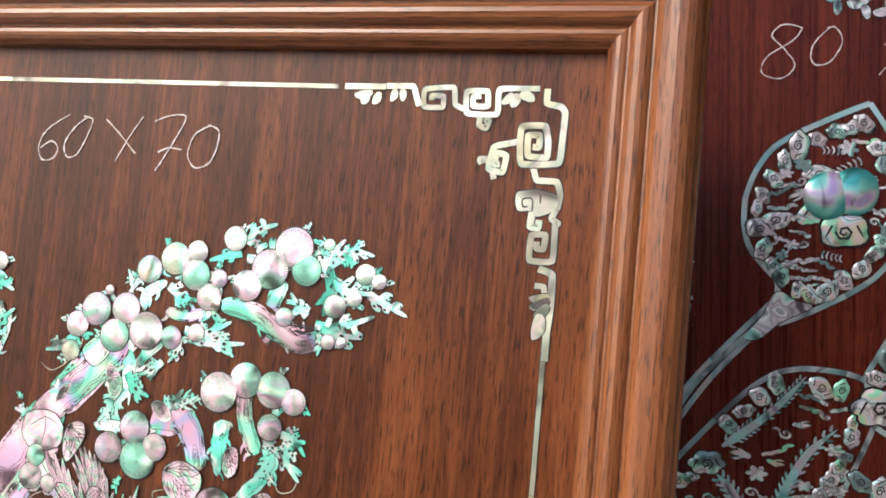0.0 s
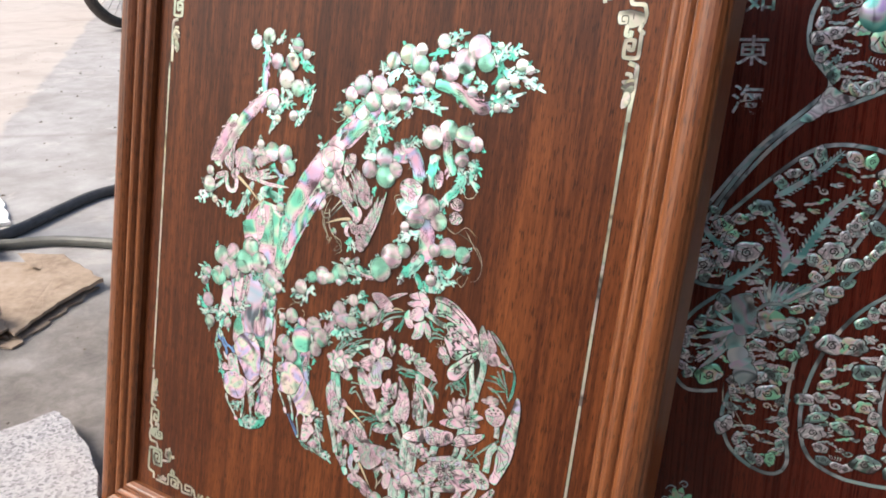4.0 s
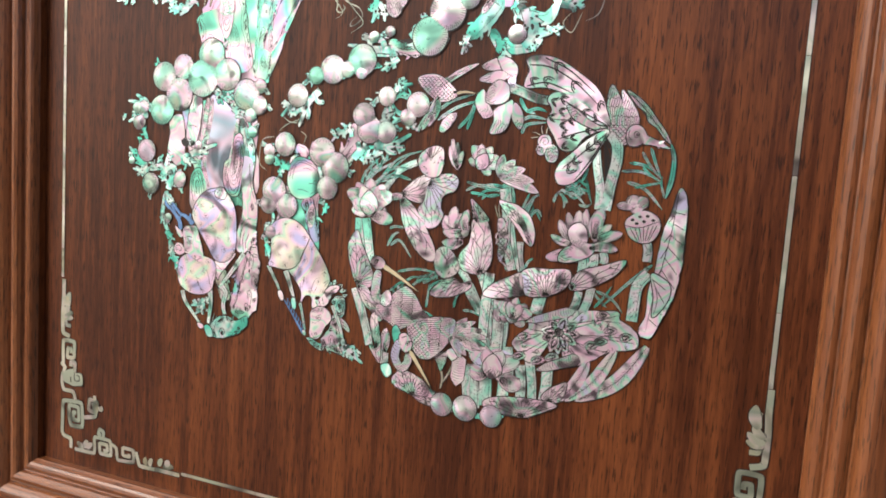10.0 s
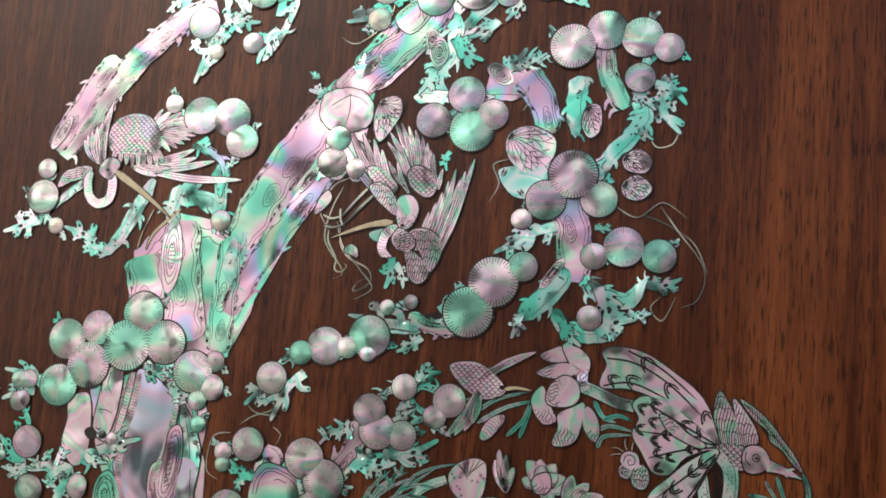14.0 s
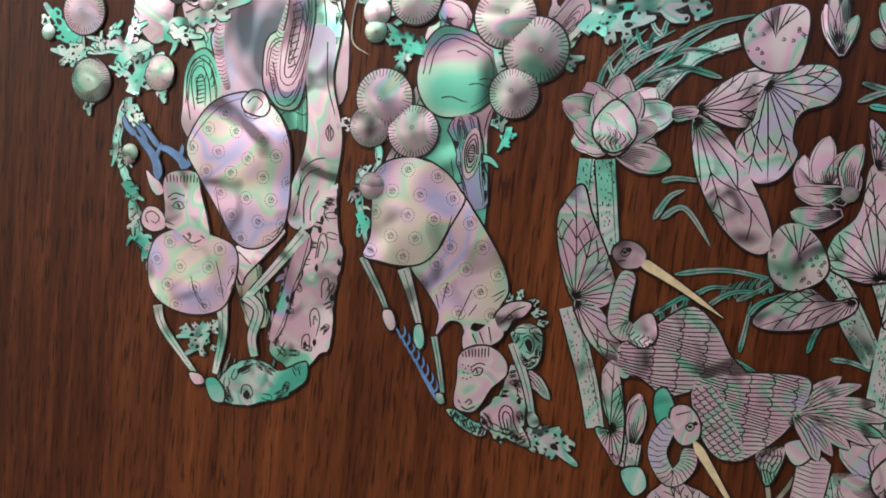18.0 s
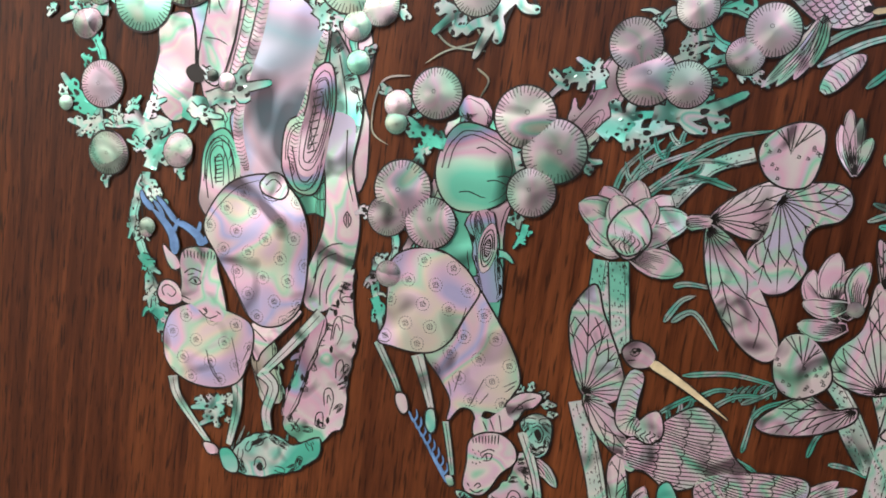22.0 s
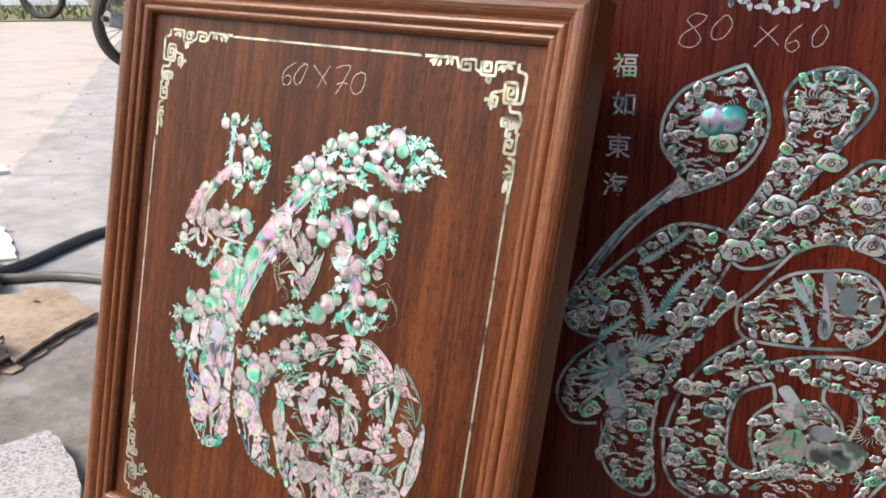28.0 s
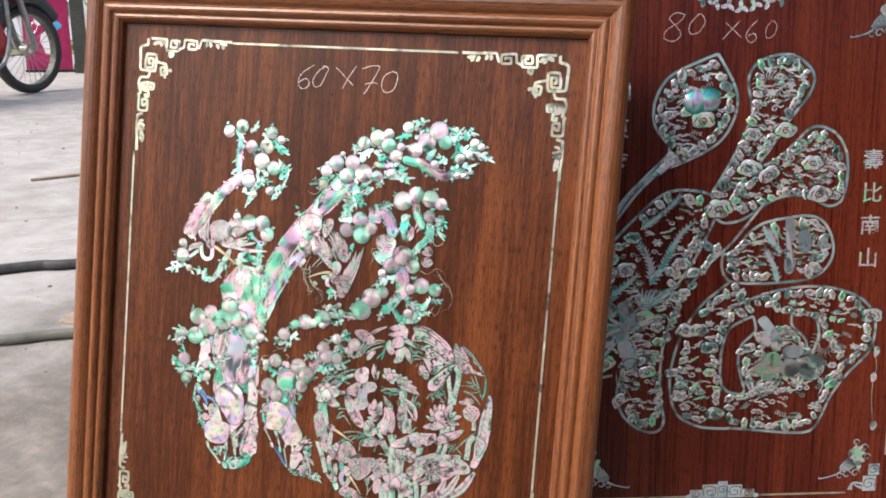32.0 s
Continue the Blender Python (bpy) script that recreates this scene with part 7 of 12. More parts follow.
cut("bark", "trunk_plate", (-127.4, -96.3), (-127.3, -86.7), (-125, -81), (-120.6, -79.1), (-116.4, -84.5), (-114.6, -93.8), (-120, -102.1), (-123.2, -107.1), (-127.3, -102.7), layer=0.9, lines=[[(-123.2, -97.6), (-125.1, -88.1), (-122.5, -84), (-119.4, -87.8), (-117.6, -97.2)], [(-122.3, -95.9), (-123.2, -88.8), (-121.8, -86.7), (-120.4, -89.4), (-119.8, -96.5)], [(-124.5, -100.9), (-126.6, -89.8), (-124.1, -82), (-118.6, -84.6), (-116.3, -93.9)], [(-123.7, -88.1), (-121, -87.3)], [(-123.5, -89.3), (-120.8, -88.5)], [(-123.3, -90.6), (-120.7, -89.8)], [(-123.2, -91.9), (-120.5, -91)], [(-123, -93.1), (-120.3, -92.3)], [(-122.8, -94.4), (-120.2, -93.6)], [(-122.6, -95.6), (-120, -94.8)]])
cut("lilac", "trunk_plate", (-118.7, -73.5), (-97.9, -72.5), (-99.2, -83.4), (-100.8, -91.3), (-107.6, -93), (-114.3, -93.5), (-116.9, -84.5), layer=0.7)
cut("bark", "trunk_plate", (-101.8, -86.7), (-100.5, -74.2), (-88.8, -73.6), (-88.2, -85.9), (-90.1, -94.4), (-94.8, -95.6), (-99, -92.7), layer=1.1, lines=[[(-99.1, -81.9), (-95.9, -91), (-92.6, -91.5), (-90.3, -84.5), (-90.8, -75.3)], [(-100, -85), (-96.7, -93.8), (-91.8, -93.8), (-88.8, -85.9)], [(-96.6, -78.6), (-95.2, -86.3), (-93.5, -87), (-92.3, -81.5)], [(-96.8, -77.1), (-93, -76)], [(-96.6, -78.5), (-92.8, -77.4)], [(-96.4, -79.9), (-92.7, -78.7)], [(-96.2, -81.3), (-92.5, -80.1)], [(-96.1, -82.6), (-92.3, -81.5)], [(-95.9, -84), (-92.1, -82.9)], [(-95.7, -85.4), (-91.9, -84.3)]])
cut("plain", "trunk", (-90.6, -72.2), (-80.1, -71.7), (-79.1, -86.8), (-75.1, -100.2), (-75, -110.8), (-76.5, -118.5), (-80.8, -128.8), (-85.7, -131.3), (-89.6, -129), (-89.8, -119.8), (-85.9, -105.6), (-86.9, -90.4), layer=0.9, lines=[[(-81.9, -74.8), (-80.7, -86.9), (-77.6, -95.8)], [(-86.8, -113.4), (-83.2, -110), (-79.4, -108.9)], [(-87.4, -121.1), (-85, -114.7), (-80.6, -112)], [(-87.9, -127.3), (-86.9, -122.6), (-86.6, -114.9)], [(-84.4, -129.2), (-85, -122.4), (-83.8, -117.7)], [(-82.4, -128.2), (-82.6, -123.7), (-80.5, -118.9)], [(-79.1, -99), (-80, -101.3), (-78.5, -103.8), (-77.5, -101.2), (-79.1, -99)], [(-79.3, -99.8), (-78.8, -103.2)], [(-78.7, -99.7), (-78.2, -103.2)]])
cut("plain", "trunk", (-76.6, -117.8), (-73.7, -114), (-73.8, -122.8), (-71, -134.6), (-70.9, -145.1), (-71.7, -155.7), (-71.8, -164.8), (-77.7, -170.5), (-85.4, -172.9), (-91.5, -169.2), (-89.4, -161.2), (-86.6, -151.7), (-84.1, -143.7), (-82.4, -134.3), (-80.1, -128), layer=1, ragged=1.6, look="coral", lines=[[(-78.7, -138.5), (-78.2, -132.3), (-76.5, -130.6), (-75.2, -135), (-76.6, -139.7)], [(-78.1, -138.1), (-77.5, -133), (-76, -135.1)], [(-75.6, -150.2), (-75.9, -145.7), (-74.2, -144), (-73.3, -148.4), (-74.5, -150.8)], [(-78.3, -159.7), (-78.9, -155.2), (-77, -153.7), (-75.6, -157), (-76.4, -162.4)], [(-77.5, -158.8), (-77.5, -155.9), (-76.4, -157.6)], [(-80.7, -166.1), (-80.6, -163), (-78.8, -162), (-78.2, -164.2), (-78.2, -166.5)], [(-76.3, -120), (-77.3, -124.7), (-75.5, -126.7)], [(-87, -148.6), (-85.3, -151.5), (-86, -153.9), (-87, -150.9)], [(-89.4, -167.4), (-87.8, -161), (-86.2, -154.7)], [(-88.2, -170.3), (-86.1, -165.4)]])
cut("ink", "hole", (-78.9, -127.1), (-78.1, -128.2), (-77.6, -127.1), (-78.3, -125.8), layer=1.5, edge=0)
cut("ink", "hole", (-74.8, -124.4), (-74.1, -125.5), (-73.6, -124.4), (-74.2, -123.1), layer=1.5, edge=0)
cut("ink", "hole", (-79.2, -130.2), (-78.4, -131.3), (-77.9, -130.2), (-78.5, -128.9), layer=1.5, edge=0)
cut("ink", "hole", (-74.7, -118.3), (-73.9, -119.5), (-73.4, -118.4), (-74.1, -117.1), layer=1.5, edge=0)
cut("ink", "hole", (-72.1, -139.2), (-71.3, -140.3), (-70.9, -139.2), (-71.5, -137.9), layer=1.5, edge=0)
cut("ink", "hole", (-78.9, -141.5), (-78.2, -142.7), (-77.7, -141.5), (-78.3, -140.2), layer=1.5, edge=0)
cut("ink", "hole", (-86.9, -151.7), (-86.1, -152.8), (-85.6, -151.7), (-86.3, -150.4), layer=1.5, edge=0)
cut("ink", "hole", (-76.8, -163.7), (-76.1, -164.8), (-75.6, -163.7), (-76.2, -162.4), layer=1.5, edge=0)
cut("ink", "hole", (-79.7, -164.8), (-78.9, -165.9), (-78.5, -164.7), (-79.1, -163.4), layer=1.5, edge=0)
cut("ink", "hole", (-73.1, -149.9), (-72.3, -151), (-71.8, -149.9), (-72.5, -148.6), layer=1.5, edge=0)
bark(5.3, 4.1, (-82.8, -131.6), (-85.4, -142.3), (-88, -153.4), (-91.2, -166.1), layer=1.3)
bark(9.2, 8, (-101.2, -141.1), (-97.9, -153.1), (-94.3, -161.9), layer=0.6)
cut("plain", "stag_flank", (-105, -137.7), (-89.4, -130.5), (-93.4, -137.1), (-100.6, -145.7), (-102.1, -149), (-104.9, -143.1), layer=1, lines=[[(-104, -139.1), (-99.3, -142.5)]])
stem(3.5, 1.9, (-82.9, -131), (-91.8, -143.1), (-99.3, -152.5), layer=1.5, look="blade")
stem(3.5, 2.5, (-100.1, -151.9), (-95.1, -155.9), (-96.7, -164.6), (-95.3, -170.6), layer=1.6, look="blade")
cut("deer", "stag_rump", (-124.5, -110.4), (-122.7, -103.1), (-117.5, -95.6), (-110.8, -92.1), (-103.2, -91.2), (-95.6, -95.9), (-90.9, -104.5), (-89.5, -115.2), (-89.5, -125.1), (-91.2, -131.9), (-95.8, -136.6), (-101.9, -138.1), (-107.3, -135.3), (-112, -128.2), (-119.6, -117.9), layer=1.8, lines=[[(-124, -108.8), (-120, -102.1), (-114, -95.7), (-106, -92.3)], [(-107, -135.5), (-111.7, -128.2), (-113.8, -120.5)], [(-107.6, -93.3), (-105.6, -97.9), (-101.9, -98.5), (-100.1, -96.9)], [(-90.9, -131.4), (-93.8, -134.1)], [(-89.7, -128.2), (-92.4, -132.7)], [(-90.5, -129.9), (-94, -132.9)]])
cut("plain", "stag_tail", (-107.5, -94.1), (-104.6, -90.8), (-100.8, -91.3), (-98.7, -95.1), (-100.3, -97.8), (-103.6, -97.7), (-106.5, -96.7), layer=2.2, lines=[[(-105.8, -94.5), (-103.5, -92.3), (-100.8, -94.1), (-102.5, -96.4)]])
cut("deer", "stag_body", (-133.6, -149), (-133.7, -143.3), (-131, -136.9), (-122.7, -133.3), (-114, -134), (-105.1, -136.6), (-103.1, -142.9), (-104.8, -151.7), (-107.5, -156.7), (-114, -159.5), (-121.7, -159.7), (-128.5, -157.4), (-132.3, -153.6), layer=1.5, lines=[[(-118.6, -147.9), (-116.4, -154), (-112.4, -158.2)], [(-116.6, -152.4), (-113.5, -156.7)], [(-110.3, -142.2), (-108.3, -148.2), (-106.5, -154.3)], [(-104.1, -144.6), (-105.9, -149.5)], [(-103, -146), (-104.9, -150.9)]])
cut("plain", "stag_head", (-131, -121.4), (-129.8, -117.6), (-125.1, -116), (-119.8, -116.4), (-117.8, -122.5), (-115.3, -129.4), (-113.8, -135.5), (-115.7, -138.7), (-120.3, -138.3), (-124.9, -135), (-129.3, -133.6), (-129.8, -127.7), layer=2.5, lines=[[(-127.4, -127.4), (-126.2, -125.9), (-124.5, -125.7), (-123.2, -127.2), (-124.8, -128), (-127, -127.6)], [(-125.8, -126.2), (-124.9, -127.7)], [(-125.4, -126.3), (-124.5, -127.6)], [(-129.1, -124.9), (-126.9, -123.1), (-123.3, -123.7)], [(-128, -125.4), (-125.7, -124.5)], [(-121.7, -135.3), (-120.2, -136.4), (-121.2, -137.1)], [(-121.1, -134.9), (-119.9, -136)], [(-123, -136.1), (-119.6, -138.2), (-116.4, -136.6)], [(-116.9, -135.4), (-115.4, -136.2)], [(-129.5, -132.4), (-126.2, -133.2)], [(-130.2, -117.4), (-129.6, -120.1)], [(-128.9, -117.4), (-128.5, -120)], [(-127.7, -117.5), (-127.3, -119.9)], [(-126.5, -117.5), (-126.2, -119.8)], [(-125.2, -117.5), (-125, -119.7)], [(-124, -117.3), (-123.9, -119.6)], [(-122.9, -117), (-122.8, -119.5)], [(-121.7, -116.8), (-121.6, -119.4)], [(-120.5, -116.6), (-120.5, -119.3)], [(-119.3, -116.3), (-119.4, -119.2)]])
cut("plain", "stag_ear", (-137.4, -131.7), (-135.8, -128.3), (-132.2, -128.1), (-129.4, -130.8), (-129.3, -134), (-133, -135.5), (-136.4, -134.3), layer=2.2, lines=[[(-135.1, -133), (-136.1, -130.7), (-133.9, -129.2), (-131.1, -130.9), (-132.3, -132.9), (-134.2, -132.1)]])
cut("plain", "stag_ear", (-137.3, -117.1), (-134.9, -118.7), (-132.2, -120.4), (-130.8, -123), (-132.8, -124.3), (-135.2, -122.3), layer=2.3)
stroke("blue", "antler", 3.4, 1.7, (-133.1, -119.5), (-134.1, -114.4), (-137.4, -109.9), (-142.8, -105.8), layer=2)
stroke("blue", "antler", 2, 1, (-138.4, -109.2), (-139.7, -106), (-142.4, -103.5), layer=2)
stroke("blue", "antler", 1.7, 0.8, (-135.1, -113.7), (-133.6, -110.4), (-132.9, -107.9), layer=2)
stroke("blue", "antler", 3.1, 1.6, (-124.4, -116), (-125.9, -112.9), (-130.8, -110.1), (-134.8, -109.7), layer=2)
stroke("blue", "antler", 1.7, 0.9, (-127, -112.5), (-125.9, -110.2), (-125.8, -108.1), layer=2)
stroke("blue", "antler", 2, 1, (-123.8, -115.1), (-122.3, -111), (-121.3, -107.8), layer=2)
stroke("blue", "antler", 2.4, 1.2, (-142, -106.4), (-145.3, -104), (-146.8, -100.9), layer=2)
stroke("blue", "antler", 2.1, 1.1, (-133.9, -109.6), (-138.1, -105.1), (-141.5, -102.1), layer=2)
twig(3.1, 2.4, (-147.5, -96.1), (-148, -102.6), (-149, -110.9), (-145, -120.3), (-141.4, -126.4))
cap(-143.6, -113, 2.5)
sprig(-145.8, -95.1, -140.1, -103.6, 2.3)
sprig(-141.5, -102.1, -137.5, -105.1, 1.5)
sprig(-144.9, -121.1, -137.5, -126, 2)
sprig(-148.9, -109.2, -149.7, -116.6, 1.6)
sprig(-145.2, -99.2, -144.2, -106.4, 1.6)
twig(4.4, 3, (-141.4, -126.4), (-139.4, -134.3), (-137.1, -142.1))
sprig(-138.1, -137.4, -129.5, -147.7, 3)
sprig(-138.6, -131, -139.9, -137.6, 1.5)
sprig(-133.5, -138.5, -130.8, -144.6, 1.5)
stem(3.3, 1.5, (-129, -158), (-126.9, -164.1), (-120, -171.9), (-114, -178.1), look="blade")
cut("plain", "hoof", (-115.3, -177.5), (-111.5, -177.7), (-110.2, -179.8), (-112.8, -180.9), (-114.6, -179.7), layer=2)
stem(3.9, 1.8, (-107.4, -155.1), (-106.4, -165.2), (-108, -177.9), layer=1.2, look="blade")
cut("coral", "hoof", (-109.6, -179), (-106.7, -178), (-103.5, -181.1), (-103.3, -185), (-106.7, -185.2), (-108.7, -182.7), layer=2)
sprig(-111.9, -162, -121.5, -167.3, 2.4)
sprig(-111.6, -164.3, -118.2, -172.4, 2.3)
sprig(-107, -160.6, -113.3, -164.6, 1.6)
sprig(-109.3, -168.7, -106.6, -169.9, 1.5)
cut("coral", "rock", (-106.4, -183.9), (-104.7, -177.4), (-99.5, -172.3), (-92.2, -171.2), (-85.4, -172.9), (-77.6, -169), (-77.5, -174.7), (-82.9, -180.2), (-90.5, -183.7), (-98.5, -186.1), layer=1.4, ragged=0.8, lines=[[(-98.1, -182.6), (-97.7, -179.7), (-95.2, -179.4), (-94.1, -182), (-95.8, -183.8)], [(-100, -175.1), (-96.9, -173.1), (-95.9, -174.5), (-98.5, -176.2)]])
cut("ink", "hole", (-97, -182.4), (-95.9, -180.4), (-94.7, -181.8), (-95.5, -183.4), layer=2, edge=0)
cut("ink", "hole", (-99.9, -175.9), (-98.2, -173.6), (-95.6, -172.9), (-97.5, -175.1), layer=2, edge=0)
blade((-103.9, -183.5), (-104.4, -177.4), (-102.1, -169.2), w=1, kind="grass")
blade((-102.6, -183.3), (-102.1, -177.8), (-100.5, -170.9), w=1, kind="grass")
blade((-90.8, -181.4), (-93.2, -175.7), (-95.1, -168.2), w=1, kind="grass")
blade((-89.1, -181.9), (-88.4, -174.9), (-87.7, -167.9), w=1, kind="grass")
blade((-86.7, -181.5), (-85, -175.9), (-82.2, -170.1), w=1, kind="grass")
blade((-84.4, -180.4), (-81.9, -175.4), (-79.2, -171.2), w=0.9, kind="grass")
blade((-92.3, -182.4), (-94.6, -178.2), (-99.1, -175), w=0.9, kind="grass")
blade((-83, -179.4), (-79.6, -174.3), (-77.1, -169.4), w=0.9, kind="grass")
blade((-105.5, -183.8), (-105.8, -179.2), (-105.2, -173.6), w=1, kind="grass")
blade((-81.5, -178.4), (-78.8, -174.2), (-77.5, -171.7), w=0.9, kind="grass")
blade((-88.3, -181.8), (-89.8, -176.7), (-91.1, -172.2), w=1, kind="grass")
blade((-101.3, -183.9), (-99.4, -179.7), (-98.3, -174.9), w=1, kind="grass")

# right foot: trunk with a leaping stag
cut("bark", "trunk_plate", (-60, -108.1), (-54.4, -86.6), (-51.5, -70.9), (-41.8, -67.1), (-28.8, -74.6), (-16.2, -70.4), (-16.7, -77.9), (-31.3, -91.8), (-30.6, -105.3), (-29.9, -124.1), (-36.6, -125.2), (-51.2, -120.6), layer=-1, ragged=2)
cap(-68.1, -66, 4.1)
cap(-67.9, -71.4, 3.4)
cap(-56.8, -61.8, 7.4)
cap(-66.6, -98.7, 6.2)
cap(-63.2, -90.4, 8.6)
cap(-53.4, -99.3, 7.6)
cap(-63.9, -115.7, 3.8)
cap(-30.2, -65.6, 8.8)
cap(-20.5, -74.3, 9.2)
cap(-25.3, -86.7, 7)
cap(-2.6, -42.5, 7.2)
cap(1.6, -50.9, 8)
cap(12.8, -51.9, 6.3)
cap(12.2, -31.2, 5.6)
cap(32.6, -35.2, 7.1)
cap(26.6, -42.7, 5)
twig(2, 1.6, (-68.1, -66), (-68.8, -68.7), (-67.9, -71.4), layer=0.4)
twig(2.3, 1.9, (-68.1, -66), (-61.9, -65.5), (-56.8, -61.8), layer=0.4)
sprig(-69.9, -64.3, -73.8, -60.8, 2.4)
twig(2, 1.6, (-67.9, -71.4), (-61, -68.2), (-56.8, -61.8), layer=0.4)
sprig(-61.1, -62.8, -67.9, -64.3, 2.4)
twig(3.3, 2.6, (-66.6, -98.7), (-63.7, -95), (-63.2, -90.4), layer=0.4)
twig(3.3, 2.6, (-66.6, -98.7), (-60.1, -100.8), (-53.4, -99.3), layer=0.4)
sprig(-70.3, -99.1, -76.6, -99.7, 2.4)
twig(3.4, 2.7, (-63.2, -90.4), (-59.5, -96.2), (-53.4, -99.3), layer=0.4)
sprig(-54, -103.8, -55, -110.7, 2.4)
twig(2.2, 1.8, (-63.9, -115.7), (-62.9, -106.8), (-66.6, -98.7), layer=0.4)
twig(2.2, 1.8, (-63.9, -115.7), (-56.4, -109), (-53.4, -99.3), layer=0.4)
sprig(-65.9, -116.8, -70.4, -119.2, 2.4)
twig(3.4, 2.7, (-30.2, -65.6), (-26.6, -71.3), (-20.5, -74.3), layer=0.4)
twig(3.4, 2.7, (-30.2, -65.6), (-30.7, -76.8), (-25.3, -86.7), layer=0.4)
twig(3.4, 2.7, (-20.5, -74.3), (-24.6, -79.8), (-25.3, -86.7), layer=0.4)
sprig(-15, -74.8, -7.2, -75.4, 2.4)
sprig(-26.1, -90.8, -27.3, -97.4, 2.4)
twig(3.4, 2.7, (-2.6, -42.5), (-1.7, -47.3), (1.6, -50.9), layer=0.4)
twig(3.4, 2.7, (-2.6, -42.5), (3.8, -49.4), (12.8, -51.9), layer=0.4)
twig(3.4, 2.7, (1.6, -50.9), (7.1, -53), (12.8, -51.9), layer=0.4)
sprig(6.3, -51.7, 13.4, -52.9, 2.4)
sprig(16.5, -51, 22.7, -49.5, 2.4)
twig(3, 2.4, (12.2, -31.2), (3.2, -34.8), (-2.6, -42.5), layer=0.4)
twig(2.7, 2.2, (12.2, -31.2), (17.8, -39), (26.6, -42.7), layer=0.4)
twig(2.7, 2.2, (32.6, -35.2), (28.6, -38.1), (26.6, -42.7), layer=0.4)
twig(3, 2.4, (32.6, -35.2), (23, -30.3), (12.2, -31.2), layer=0.4)
sprig(36.8, -35.5, 43.6, -35.9, 2.4)
twig(2.7, 2.2, (26.6, -42.7), (18.4, -45.4), (12.8, -51.9), layer=0.4)
sprig(29.3, -41.4, 34.5, -39, 2.4)
cut("bark", "trunk", (-54, -83.2), (-51.2, -72.6), (-44.9, -69.2), (-31.4, -74.1), (-28.4, -82.9), (-34.8, -91.5), (-44.6, -94.6), (-51.1, -91.3), layer=0.6)
bark(8.5, 6.8, (-39.5, -93.8), (-35.6, -106.1), (-32.2, -120.1), layer=1)
bark(10.4, 8.1, (-17.4, -73.1), (-10.6, -63.9), (-6.8, -51.9), (-3.8, -45.1))
bark(8.4, 6.7, (-46.2, -71.9), (-43.6, -66.5), (-49.1, -63.9))
sprig(-52.4, -76.1, -63.7, -70, 2.8)
sprig(-57.5, -76.8, -61.1, -82.4, 1.5)
sprig(-14, -52.8, -23.7, -59, 2.5)
sprig(-10.3, -55.6, -17.9, -48.4, 2.3)
sprig(-4, -64.7, 10.3, -63.6, 3.2)
sprig(-8.3, -68.5, 5.1, -61, 3.4)
sprig(5, -60.2, 27.5, -52.5, 3.6)
sprig(7.7, -46.9, 16.2, -41.1, 2.3)
sprig(10, -41.8, 17.5, -39.3, 1.7)
sprig(1.7, -39.6, 4.6, -32.8, 1.6)
sprig(16, -30, 27.4, -24, 2.8)
sprig(18, -28.2, 24, -22, 1.9)
sprig(-25.6, -96, -27.9, -103.2, 1.7)
sprig(-30.8, -95.1, -26.7, -94.5, 1.5)
sprig(25.2, -48, 31.5, -48.8, 1.5)
sprig(29.5, -45.9, 34, -50.1, 1.5)
cut("deer", "stag_rump", (-63.3, -121.7), (-63.3, -112.7), (-59.9, -108.7), (-53.4, -106.7), (-47.4, -107.2), (-41, -110.7), (-37.3, -114.7), (-35.8, -117.5), (-39.2, -125.1), (-42, -132), (-46.6, -136.9), (-53.1, -138.4), (-60.1, -137.8), (-64.5, -136.8), (-62.8, -130.6), layer=1.9, lines=[[(-51.9, -106.4), (-45, -108.1), (-38.6, -112.6), (-34.8, -115.9)], [(-64.5, -136.8), (-62, -137.2), (-61, -136.1)], [(-63.6, -134.4), (-61.1, -135.7)], [(-42.6, -133.5), (-39.8, -126.6), (-38.9, -122.1)]])
cut("deer", "stag_body", (-49.4, -138), (-42.6, -133.5), (-38.7, -123.6), (-36.7, -116.1), (-31.7, -121.4), (-26.6, -128), (-22.3, -134.7), (-20, -141.5), (-21.6, -146), (-24.4, -152.1), (-29.3, -152.8), (-30, -158.7), (-32.5, -153.3), (-36.5, -153.1), (-39.8, -157.6), (-39.6, -151.3), (-44.1, -144.6), layer=1.5, lines=[[(-44.1, -144.6), (-41.4, -148.7), (-39.9, -152.1)], [(-41, -145.7), (-39.6, -149.9)], [(-37.9, -141.7), (-38.9, -148.3)], [(-30.5, -142.9), (-32.6, -148.9), (-33.7, -152)], [(-28.6, -147), (-30.9, -150.9)], [(-21.2, -143.1), (-23.7, -145.6)], [(-20.8, -141.6), (-24.6, -144.3)]])
